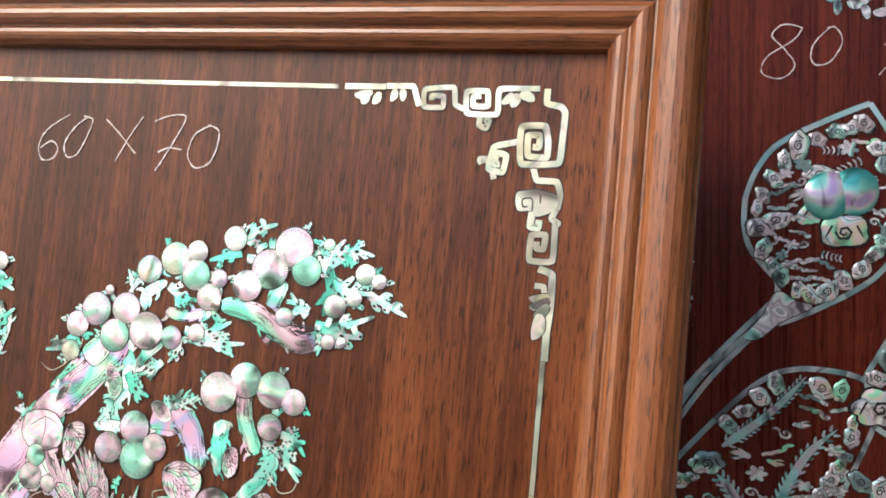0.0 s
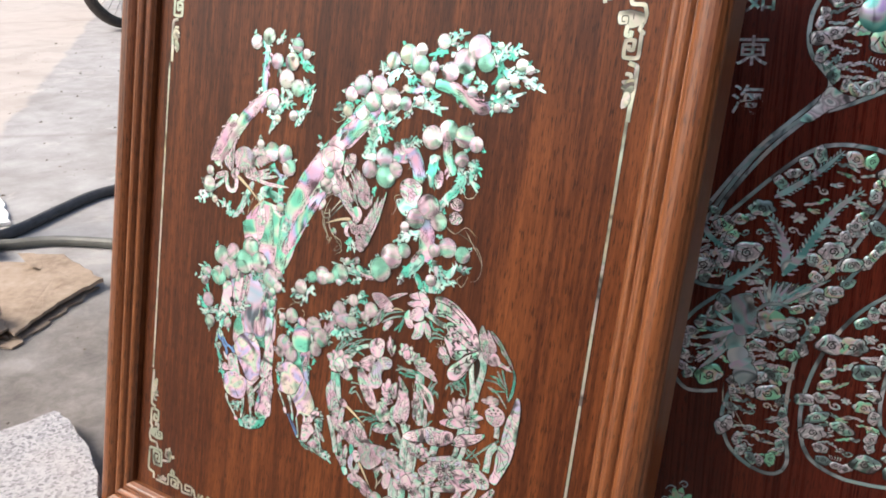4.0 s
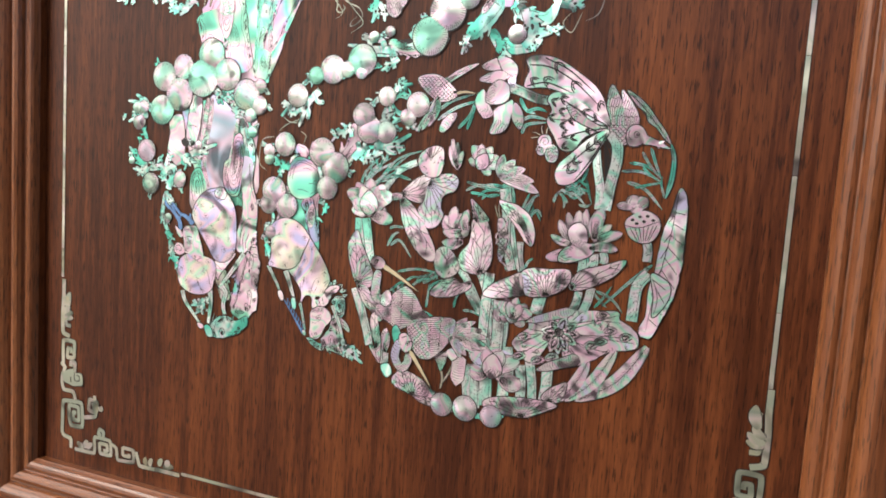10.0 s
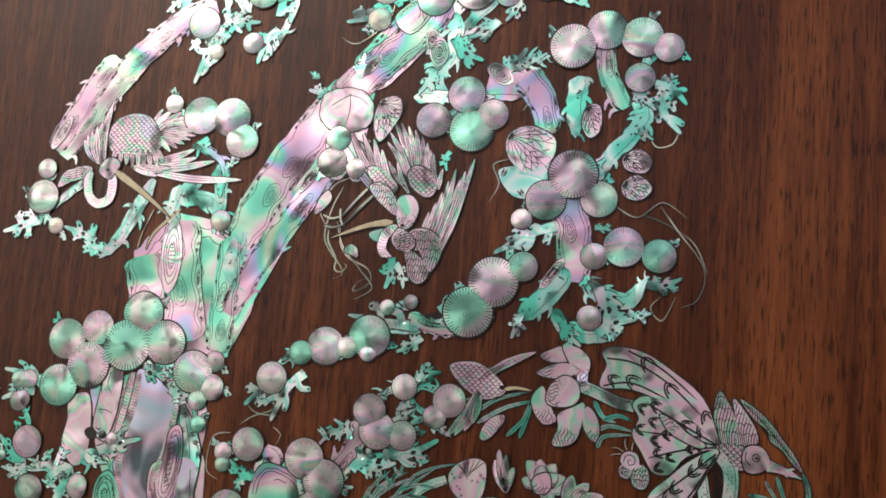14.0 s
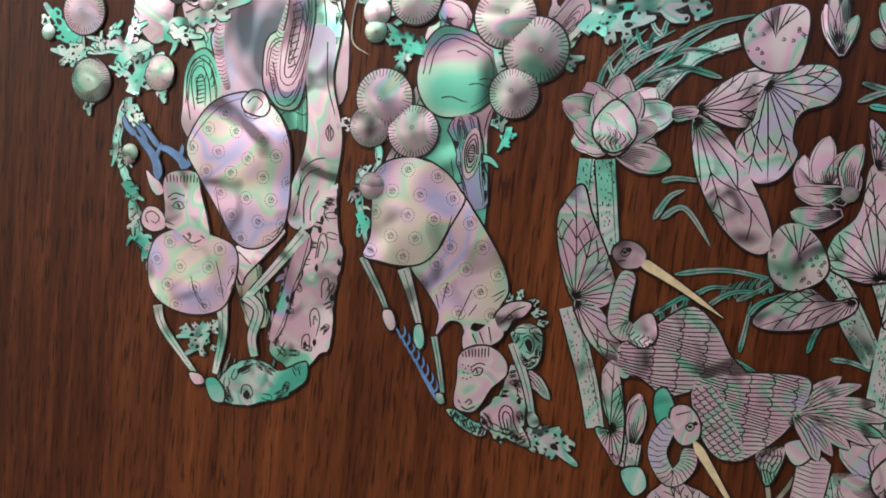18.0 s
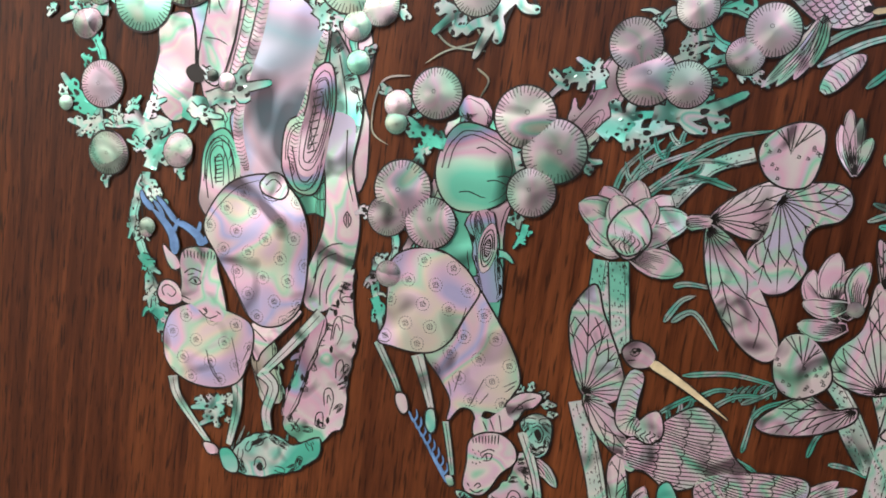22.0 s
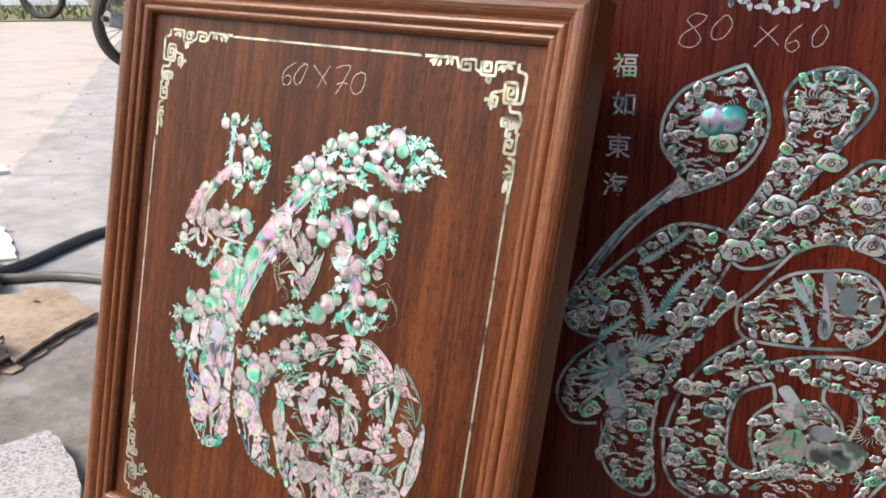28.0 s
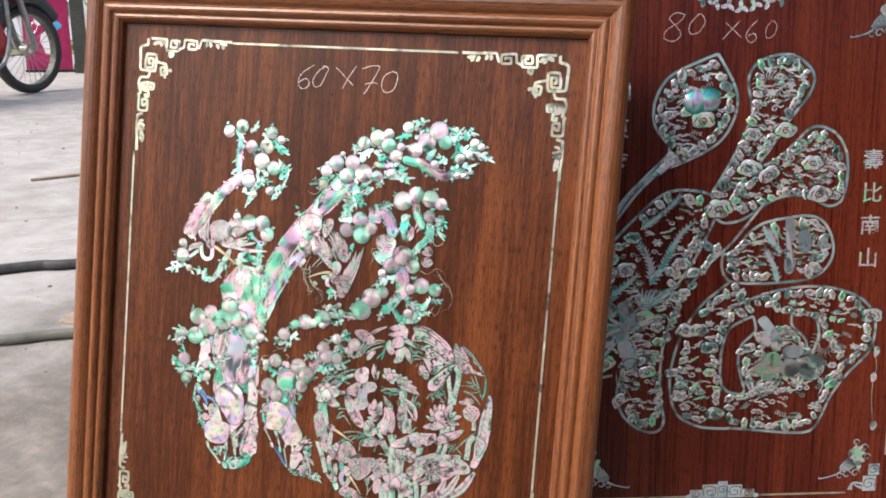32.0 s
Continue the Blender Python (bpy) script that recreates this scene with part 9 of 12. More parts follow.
blade((128.7, -80.4), (125.3, -80.6), (123.9, -79.7), w=1.2, kind="grass")
blade((128.7, -80.4), (130.5, -78.5), (131.8, -77), w=1.2, kind="grass")
cut("feather", "crane_body", (12.3, -154.3), (18.5, -150.5), (24, -144.7), (30.7, -140.5), (37.2, -145.2), (42, -152.7), (46.4, -157.1), (37.7, -160.2), (33, -163.8), (26.2, -166.1), (19.7, -162.5), (13.8, -161.2), layer=1.7)
cut("feather", "crane_wing", (32.9, -162.5), (41.5, -158.2), (53.2, -155.9), (62.1, -156.2), (61.7, -163.2), (57.7, -171.6), (51.4, -178.4), (45.8, -181.6), (40.4, -177.9), (36.7, -170.4), layer=2)
cut("scale", "crane_shoulder", (33, -163.8), (37.8, -161.2), (42.2, -165.7), (45.9, -172.2), (48.5, -178.8), (43.4, -181.5), (38.5, -178.2), (34.7, -170.7), layer=2.3)
leaf("feather", 59.7, -166.4, 69.6, -154.3, 4.3, 0.06, 1.5, "tail_feather")
leaf("feather", 59.7, -166.4, 74.6, -155.6, 4.3, 0.06, 1.6, "tail_feather")
leaf("feather", 59.7, -166.4, 78.8, -160, 4.3, 0.06, 1.7, "tail_feather")
leaf("feather", 59.7, -166.4, 82.1, -164.1, 4.3, 0.06, 1.8, "tail_feather")
leaf("feather", 59.7, -166.4, 81.5, -168.4, 4.3, 0.06, 1.9, "tail_feather")
leaf("feather", 59.7, -166.4, 78.9, -171.1, 4.3, 0.06, 2.0, "tail_feather")
leaf("feather", 59.7, -166.4, 74.3, -173.3, 4.3, 0.06, 2.1, "tail_feather")
leaf("feather", 59.7, -166.4, 70.3, -175.8, 4.3, 0.06, 2.2, "tail_feather")
leaf("feather", 59.7, -166.4, 67, -177.9, 4.3, 0.06, 2.3, "tail_feather")
stroke("feather", "tail_feather", 8.5, 7.8, (65.9, -176.4), (65.7, -184.3), (64.7, -194.3), layer=1.3, look="rungs")
cut("feather", "crane_leg", (51.4, -178.4), (58, -175.5), (57.6, -181.5), (55.2, -186.8), (52.9, -183.2), layer=1.9)
stroke("strip", "leg", 1.2, 1, (55.1, -186.2), (56.2, -191.6), (55.2, -197.7))
stroke("strip", "leg", 1.2, 1, (64.1, -177.7), (60.1, -187.1), (55.9, -194.6))
cut("plain", "crane_tuft", (58, -175.1), (62.7, -172.9), (65, -176.6), (61.4, -180), layer=1.8)
stroke("plain", "neck", 6.1, 4.9, (15.3, -149.8), (11.6, -148.2), (11.3, -141.1), (12.6, -132.8), layer=2.2, look="rungs", tip=False, root=False)
cut("plain", "crane_head", (7.5, -128.2), (10.1, -124.8), (14.3, -125.4), (16.6, -128.2), (14.9, -131.5), (10.4, -132), layer=2.5, lines=[[(9.6, -128.2), (10.7, -126.6), (12.1, -127.9), (10.9, -129), (9.6, -128.4)], [(8.6, -130.7), (11.5, -130)]])
eye(10.8, -127.8, 0.5)
stroke("gold", "beak", 3.3, 0.7, (14.7, -129.5), (25, -134.5), (39, -142.4), layer=2.4)
cut("petal", "crane_breast", (14, -151), (16.9, -145.5), (20.3, -144.1), (22.1, -150), (18.8, -153.5), layer=2)
cut("plain", "crane_head", (28.5, -169.5), (32.4, -167.9), (36, -171.5), (36.3, -176.5), (32.5, -179), (29.1, -175.4), layer=2.7, lines=[[(32.6, -174), (33.7, -172.4), (35, -173.4), (33.9, -174.8), (32.6, -174)], [(29.7, -170.9), (33.6, -169.2)]])
eye(33.8, -173.6, 0.5)
stroke("gold", "beak", 3, 0.6, (35.4, -177.6), (42.3, -186.6), (50.3, -197.4), layer=2.6)
stroke("plain", "neck", 5.2, 4.4, (28.8, -172.4), (26.1, -181.9), (30.5, -188.9), (34.5, -184.7), (34.4, -179.7), layer=2.3, look="rungs", tip=False, root=False)
cut("coral", "lotus_sheath", (23.7, -166), (26.4, -164.1), (29.6, -170.3), (27.1, -175.7), (24.3, -172), layer=1.6)
blade((21.1, -152.2), (21.3, -148.1), (19.9, -144.2), w=2, kind="grass")
blade((22.5, -150), (23.1, -145.8), (22.1, -141.9), w=2, kind="grass")
blade((24.2, -146.7), (25.7, -143), (25.5, -139.5), w=2, kind="grass")
blade((26.4, -143.4), (28.2, -140.7), (28.5, -138.1), w=2.1, kind="grass")
blade((19.9, -144.6), (27.5, -138.3), (33.3, -136.2), w=1.6, kind="grass")
blade((28.6, -139.1), (34.2, -134.9), (40.2, -134.2), w=1.6, kind="grass")
blade((33.8, -140.6), (39.3, -135.9), (47.1, -134), w=1.6, kind="grass")
blade((41.5, -137.7), (47.1, -134), (50.8, -130.6), w=1.6, kind="grass")
blade((44.9, -141.3), (48.4, -136.9), (58.8, -132.1), w=1.6, kind="grass")
blade((43.9, -151.5), (44.6, -144.4), (45.1, -137.3), w=1.5, kind="grass")
blade((60.8, -149.4), (62.2, -143.3), (66.2, -137.9), w=1.6, kind="grass")
blade((66.4, -150.3), (72.2, -150.4), (79.1, -152.7), w=1.6, kind="grass")
blade((41, -153.4), (46.2, -155.2), (49.3, -156.8), w=1.6, kind="grass")
blade((24.8, -132.4), (38.7, -129.5), (56.8, -131.6), w=1.7, kind="grass")
blade((37.5, -138.1), (37.7, -135.7), (39.5, -133.1), w=1, kind="grass")
blade((39.3, -137.6), (39.5, -135.1), (41.2, -132.5), w=1, kind="grass")
blade((41.1, -137.1), (41.2, -134.5), (42.9, -131.9), w=1, kind="grass")
blade((42.8, -136.6), (42.9, -133.9), (44.7, -131.3), w=1, kind="grass")
blade((44.6, -136.1), (44.7, -133.3), (46.4, -130.7), w=1, kind="grass")
blade((46.3, -135.6), (46.4, -132.7), (48.2, -130.1), w=1, kind="grass")
blade((48, -135.1), (48.1, -132.1), (49.9, -129.5), w=1, kind="grass")
blade((49.8, -134.6), (49.9, -131.5), (51.6, -128.9), w=1, kind="grass")
cut("leaf", "lotus_leaf", (-1.4, -142.9), (-6.2, -132.7), (-8.6, -120.5), (-5.8, -113), (-2.6, -110.6), (0.2, -117.6), (3.3, -123.5), (7.2, -131.3), (9.4, -138.2), (6.4, -143.7), layer=1.2)
cut("leaf", "lotus_leaf", (-1.4, -142.9), (5.4, -143.8), (11.3, -151.3), (16.3, -159.9), (14.6, -162.7), (8.9, -157.7), (3.1, -152.3), layer=1.4)
stem(5.7, 4.9, (-2.5, -144.7), (1.3, -154.6), (5.6, -166.3), (8.9, -178.1))
cut("leaf", "lotus_leaf", (13, -177.6), (10.2, -170.8), (8.9, -161.8), (11.4, -157.8), (14, -163.2), (16.4, -175.1), (16.4, -187.3), (12.6, -183.7), (8.9, -178.1), layer=1.5)
leaf("petal", 18, -177.1, 19.6, -166.2, 4.4, 0, 1, "bud")
stem(3, 3, (18.5, -177.8), (18, -187.9))
lotus(4.1, -94.3, 15.3, 90, 8)
lotus(4.4, -97.1, 10.9, 90, 6)
leaf("petal", 4.6, -98.9, -7.5, -92.9, 7.3, 0, 2, "petal")
leaf("petal", 4.7, -100.6, 20, -102.6, 8, 0, 2, "petal")
stem(6.6, 6.6, (2.1, -104.4), (2.4, -115), (7.5, -128.7))
stem(4.4, 4.4, (-2.6, -103.1), (-2.5, -112))
stem(3.6, 3.6, (33.6, -68.3), (22.7, -73.7), (13.8, -85.7))
blade((5.2, -86.4), (11.9, -77.1), (29.1, -63.5), w=1.8, kind="grass")
blade((6.9, -84.5), (20.3, -67.6), (38, -61), w=1.8, kind="grass")
blade((10.3, -80.7), (17.6, -78.3), (24.8, -76), w=1.9, kind="grass")
blade((12, -78.8), (19.2, -75.4), (20.6, -71.1), w=1.9, kind="grass")
blade((13.6, -75.2), (20.7, -71.8), (30, -72.1), w=1.9, kind="grass")
blade((0.3, -86.9), (2.5, -77.9), (11.2, -70.1), w=1.9, kind="grass")
cut("leaf", "lotus_leaf", (24.9, -87.6), (29.9, -81), (38.5, -75.3), (47.3, -73.8), (51.5, -76.3), (48.3, -84.6), (42.8, -89.5), (36, -91.3), (29.8, -89.8), layer=1.2)
cut("leaf", "lotus_leaf", (41.8, -79.1), (49.4, -74.4), (56.8, -73.9), (59.9, -77.6), (58.1, -82.8), (52.4, -85.3), (50.3, -88.5), (50.2, -93.5), (51.9, -97.4), (48.2, -103.8), (42.4, -105.3), (37.8, -99.7), (36.3, -94.8), (39.8, -89.4), layer=1.5)
cut("leaf", "lotus_leaf", (24.3, -89.7), (29.9, -91.2), (35.5, -96.9), (41.4, -105.4), (46.9, -115), (48.4, -121.9), (45.2, -124.4), (38.9, -121.4), (32.2, -114), (26.4, -102.8), layer=1.7)
stroke("petal", "stem_tip", 4.5, 2.4, (18.5, -89.5), (23.5, -88.3), (25.5, -87.7), layer=2)
cut("pod", "seed_pod", (34.7, -67.4), (37.2, -62.1), (43.9, -58.6), (49.6, -59.8), (50.3, -67.3), (48.4, -74.5), (42.5, -76), (37.3, -73.3), layer=1.8)
cut("pod", "seed_pod", (47.8, -123.9), (49.5, -117.1), (54.3, -115.4), (59.5, -118.7), (63, -125.3), (61.5, -129.8), (55, -133.2), (49.8, -130.7), layer=1.9)
stem(4.3, 3.9, (63.1, -126.3), (69.7, -134.5), (77.8, -148.3))
cut("leaf", "lotus_leaf", (76.3, -128.2), (70.1, -128.5), (63, -125.3), (63.4, -118.3), (67.7, -112.9), (69.2, -107.8), (69.7, -98.8), (74.9, -96.3), (79, -99.9), (81.8, -109.5), (82.3, -119.3), (79.9, -125.5), layer=1.4)
cut("leaf", "lotus_leaf", (68.2, -87), (72.3, -89.6), (77, -94.1), (79.6, -97.9), (75.1, -99.3), (71.2, -98.6), layer=1.6, hub=5)
cut("leaf", "lotus_leaf", (70.6, -133.4), (64.9, -135), (58.8, -132.1), (54.1, -134.3), (47.7, -140), (46.5, -143.5), (52.1, -144.5), (61.7, -142.3), (70, -137.4), layer=1.2)
leaf("petal", 61.5, -108.5, 58.9, -91.8, 6.7, 0.12, 1.2, "petal")
leaf("petal", 62.4, -108.4, 65.1, -95.2, 7, 0.12, 1.3499999999999999, "petal")
leaf("petal", 56.5, -108, 53.5, -97.3, 4.3, 0.12, 1.5, "petal")
leaf("petal", 63.5, -109.3, 67.6, -101, 6.7, 0.12, 1.65, "petal")
leaf("petal", 62.6, -110.4, 51.8, -100.4, 3.9, 0.12, 1.7999999999999998, "petal")
leaf("petal", 64.6, -111.2, 52, -112.5, 5.9, 0.12, 1.95, "petal")
leaf("petal", 64.1, -105.3, 52.4, -106.4, 5.5, 0.12, 2.0999999999999996, "petal")
leaf("petal", 66.2, -107.1, 66.8, -93.1, 5.1, 0.12, 2.25, "petal")
cap(65.7, -106.1, 2.3)
leaf("petal", 59.3, -70.6, 53.7, -57.9, 3.6, 0.05, 1.4, "petal")
leaf("petal", 59.3, -70.6, 58.4, -55.6, 3.6, 0.05, 1.4, "petal")
leaf("petal", 59.3, -70.6, 61.8, -60.4, 3.6, 0.05, 1.4, "petal")
leaf("petal", 59.3, -70.6, 55.3, -53.8, 3.6, 0.05, 1.4, "petal")
lotus(74, -65.6, 10.2, 60, 7)
leaf("feather", 85.2, -73.6, 107.4, -80.1, 5.7, 0.04, 1.4, "wing_feather")
leaf("feather", 85.2, -73.6, 104.1, -74.1, 5.7, 0.04, 1.5, "wing_feather")
leaf("feather", 85.2, -73.6, 98.8, -67.7, 5.8, 0.04, 1.5999999999999999, "wing_feather")
leaf("feather", 85.2, -73.6, 92.8, -63.2, 5.7, 0.04, 1.7, "wing_feather")
leaf("feather", 85.2, -73.6, 86, -60.7, 5.8, 0.04, 1.7999999999999998, "wing_feather")
Bench.drift = None
cut("scale", "cricket", (88.1, -92.4), (89.6, -90.7), (92.0, -91.6), (93.7, -96.4), (94.2, -103.4), (93.3, -109.3), (91.1, -114.5), (89.4, -109.9), (90.0, -103.4), (88.7, -97.9), layer=1.4)
cut("plain", "cricket_head", (88.3, -94.1), (88.4, -91.1), (90.5, -90.3), (92.3, -92.3), (91.8, -95.4), (89.6, -96.0), layer=1.7)
blade((89.3, -90.5), (88.2, -86.4), (88.0, -82.0), w=0.55, kind="strip")
blade((88.6, -90.8), (86.9, -87.3), (85.8, -83.6), w=0.55, kind="strip")
stroke("scale", "cricket_leg", 1.1, 0.6, (93.2, -95.2), (93.8, -90.7), (93.2, -88.2), layer=1.3, edge=0.2)
stroke("scale", "cricket_leg", 1.1, 0.6, (93.8, -99.0), (95.3, -102.5), (94.2, -105.5), layer=1.3, edge=0.2)
stroke("scale", "cricket_leg", 1.1, 0.6, (89.5, -102.2), (88.1, -104.3), (93.0, -105.2), layer=1.3, edge=0.2)
stroke("scale", "cricket_leg", 1.1, 0.6, (93.4, -108.0), (95.7, -110.4), (97.0, -114.0), layer=1.3, edge=0.2)
stroke("scale", "cricket_leg", 1.1, 0.6, (91.3, -114.1), (93.8, -115.8), (95.5, -119.4), layer=1.3, edge=0.2)
stroke("scale", "cricket_leg", 1.1, 0.6, (88.5, -98.5), (87.6, -101.0), (88.9, -102.9), layer=1.3, edge=0.2)
Bench.drift = slack
stem(6.2, 5.8, (88.2, -79.3), (92, -100.6), (96.6, -122.7))
leaf("leaf", 89, -88.1, 105.3, -109.5, 9.9, 0.12, 1, "leaf")
blade((64.8, -82.2), (73.2, -78.6), (84.8, -79.6), w=1.8, kind="grass")
blade((65.3, -77.2), (75.2, -79.4), (87.8, -81.3), w=1.8, kind="grass")
blade((99.3, -94.1), (102.5, -87.9), (104.8, -81.9), w=1.8, kind="grass")
blade((101.3, -95.9), (106.4, -89.6), (109.5, -93.2), w=1.7, kind="grass")
blade((67.8, -83), (73.7, -83.5), (81.5, -84.8), w=1.8, kind="grass")
blade((18.3, -107.6), (22.2, -106.2), (30.4, -106.5), w=1.8, kind="grass")
blade((19.3, -117.7), (25.1, -114.1), (33.1, -123.5), w=1.9, kind="grass")
blade((17.3, -118), (20.7, -111.5), (24.6, -109.1), w=1.9, kind="grass")
blade((-0.7, -84.5), (6.8, -75.6), (20.5, -68), w=1.9, kind="grass")
blade((1.8, -88.5), (9.3, -79.6), (16.9, -73.2), w=1.9, kind="grass")
stem(5.4, 4.9, (2.3, -102.9), (4.5, -115.1), (6.8, -127.2))
stem(5.8, 5.4, (81.5, -127.3), (80.3, -145.1), (79.5, -166.7))
stem(6.5, 6.1, (87.7, -142.2), (88.1, -157.8), (87.7, -173.4))

# the right of the pond, set by eye on the board: a great moth, a bird, a frilled leaf
Bench.drift = None
cut("moth", "moth_wing", (97.9, -5.0), (101.7, -2.5), (109.4, -2.6), (117.3, -5.0), (127.1, -11.0), (135.5, -17.1), (140.4, -23.2), (143.2, -30.4), (145.4, -37.2), (141.3, -34.5), (134.2, -29.0), (125.2, -23.9), (115.8, -20.3), (107.9, -18.8), (98.5, -19.2), (97.9, -15.3), (99.9, -9.8), layer=1.2, hub=None, look="none", w=0.7, lines=[[(103.5, -18.7), (101.7, -17.2), (100.7, -14.5), (103.4, -13.8), (105.6, -14.6)], [(103.3, -17.4), (102.3, -16.5), (101.8, -15.0), (103.2, -14.7), (104.4, -15.1)], [(111.0, -19.2), (108.9, -17.3), (108.1, -13.9), (111.4, -13.4), (113.9, -14.6)], [(110.8, -17.6), (109.7, -16.5), (109.3, -14.7), (111.1, -14.4), (112.5, -15.1)], [(115.4, -11.6), (113.9, -9.2), (113.8, -5.8), (117.1, -6.0), (119.3, -7.8)], [(115.6, -10.0), (114.8, -8.7), (114.7, -6.8), (116.5, -6.9), (117.8, -7.9)], [(125.1, -21.2), (123.5, -18.8), (123.5, -15.4), (126.8, -15.7), (129.0, -17.4)], [(125.3, -19.6), (124.4, -18.3), (124.4, -16.4), (126.2, -16.6), (127.4, -17.5)], [(138.7, -30.3), (138.1, -27.8), (139.2, -24.9), (141.9, -26.2), (143.2, -28.4)], [(139.4, -29.0), (139.1, -27.6), (139.6, -26.1), (141.1, -26.8), (141.9, -28.0)], [(99.8, -7.2), (111.5, -8.4), (125.3, -15.8), (138.3, -27.1)], [(108.2, -3.5), (121.8, -9.7), (136.1, -20.9)], [(98.9, -18.5), (110.1, -16.4), (123.6, -21.2)]])
cut("moth", "moth_wing", (111.1, -24.8), (115.9, -21.2), (124.5, -23.2), (133.5, -28.8), (145.0, -38.2), (139.1, -40.6), (132.1, -44.3), (126.8, -51.0), (120.4, -50.9), (115.8, -44.0), (111.6, -36.6), (113.8, -30.4), layer=1.5, hub=None, look="none", w=0.7, lines=[[(116.1, -28.8), (114.4, -27.7), (113.3, -25.3), (115.6, -24.4), (117.7, -24.9)], [(115.8, -27.7), (114.8, -27.0), (114.3, -25.7), (115.5, -25.2), (116.7, -25.5)], [(120.8, -27.6), (119.1, -26.2), (118.3, -23.8), (120.7, -23.2), (122.7, -23.9)], [(120.6, -26.4), (119.7, -25.6), (119.2, -24.3), (120.5, -24.0), (121.6, -24.4)], [(120.9, -33.6), (119.1, -32.7), (117.8, -30.5), (120.0, -29.3), (122.1, -29.6)], [(120.5, -32.5), (119.5, -32.0), (118.8, -30.8), (120.0, -30.1), (121.1, -30.3)], [(116.1, -36.8), (114.1, -36.2), (112.5, -34.1), (114.5, -32.7), (116.6, -32.6)], [(115.5, -35.8), (114.4, -35.4), (113.5, -34.3), (114.6, -33.5), (115.8, -33.5)], [(132.9, -33.8), (131.4, -32.4), (130.7, -29.9), (133.1, -29.4), (135.0, -30.2)], [(132.8, -32.6), (131.9, -31.8), (131.6, -30.5), (132.9, -30.2), (133.9, -30.7)], [(138.3, -35.9), (136.9, -34.0), (136.7, -31.2), (139.4, -31.2), (141.3, -32.5)], [(138.4, -34.6), (137.7, -33.5), (137.5, -32.0), (139.0, -32.0), (140.1, -32.7)], [(137.3, -39.6), (135.3, -38.9), (133.8, -36.8), (135.9, -35.4), (137.9, -35.5)], [(136.7, -38.5), (135.7, -38.1), (134.8, -37.0), (136.0, -36.2), (137.1, -36.3)], [(122.6, -40.5), (120.6, -40.1), (118.8, -38.3), (120.6, -36.6), (122.7, -36.3)], [(121.9, -39.6), (120.8, -39.3), (119.8, -38.3), (120.8, -37.4), (121.9, -37.2)], [(126.6, -38.0), (124.7, -37.3), (123.1, -35.3), (125.1, -33.9), (127.2, -33.9)], [(126.1, -37.0), (125.0, -36.6), (124.1, -35.5), (125.2, -34.7), (126.4, -34.7)], [(124.3, -44.9), (122.3, -44.9), (120.2, -43.5), (121.6, -41.4), (123.6, -40.7)], [(123.5, -44.0), (122.3, -44.1), (121.2, -43.3), (122.0, -42.2), (123.0, -41.8)], [(128.9, -45.8), (127.1, -46.0), (125.1, -45.0), (126.2, -43.0), (127.8, -42.2)], [(128.1, -45.2), (127.1, -45.3), (126.0, -44.7), (126.6, -43.6), (127.5, -43.2)], [(124.7, -50.1), (122.9, -50.6), (120.8, -49.8), (121.6, -47.7), (123.2, -46.7)], [(123.8, -49.6), (122.8, -49.8), (121.6, -49.4), (122.1, -48.3), (122.9, -47.7)], [(140.6, -41.5), (138.8, -41.4), (137.0, -40.1), (138.3, -38.4), (140.1, -37.8)], [(139.9, -40.7), (138.9, -40.7), (137.9, -40.0), (138.6, -39.0), (139.6, -38.7)], [(136.3, -42.1), (134.5, -42.0), (132.7, -40.7), (134.0, -38.9), (135.8, -38.4)], [(135.6, -41.3), (134.6, -41.3), (133.6, -40.6), (134.3, -39.6), (135.3, -39.3)], [(144.9, -38.0), (130.1, -30.8), (116.3, -23.5)], [(145.0, -38.2), (130.8, -36.0), (115.5, -35.4)], [(144.4, -38.7), (131.6, -41.1), (118.3, -45.6)]])
cut("moth", "moth_wing", (144.9, -39.5), (140.4, -41.2), (133.0, -46.2), (126.4, -52.7), (120.5, -58.3), (118.3, -64.2), (120.5, -69.1), (125.7, -69.2), (130.3, -66.3), (135.8, -58.9), (141.0, -49.0), (144.4, -43.0), layer=1.8, hub=None, look="none", w=0.7, lines=[[(142.6, -45.4), (140.9, -46.9), (138.2, -47.2), (138.0, -44.3), (139.2, -42.3)], [(141.3, -45.3), (140.4, -46.1), (138.9, -46.3), (138.8, -44.7), (139.4, -43.6)], [(138.8, -49.3), (137.0, -50.8), (134.3, -50.9), (134.2, -48.1), (135.5, -46.1)], [(137.5, -49.2), (136.5, -50.0), (135.0, -50.1), (135.0, -48.5), (135.7, -47.4)], [(132.3, -56.5), (130.5, -57.9), (127.7, -58.1), (127.7, -55.2), (129.0, -53.2)], [(131.0, -56.3), (130.0, -57.1), (128.5, -57.2), (128.5, -55.6), (129.2, -54.6)], [(129.9, -61.1), (127.9, -62.8), (124.9, -63.1), (124.8, -59.9), (126.1, -57.7)], [(128.5, -61.0), (127.4, -61.9), (125.7, -62.1), (125.6, -60.4), (126.4, -59.2)], [(144.2, -41.3), (133.1, -51.4), (121.9, -61.0)], [(143.9, -42.7), (136.4, -56.2), (129.1, -66.5)]])
cut("petal", "moth_body", (122.0, -28.0), (127.4, -29.9), (133.1, -34.4), (139.9, -38.0), (137.7, -39.6), (131.0, -37.3), (125.5, -34.1), layer=2.3)
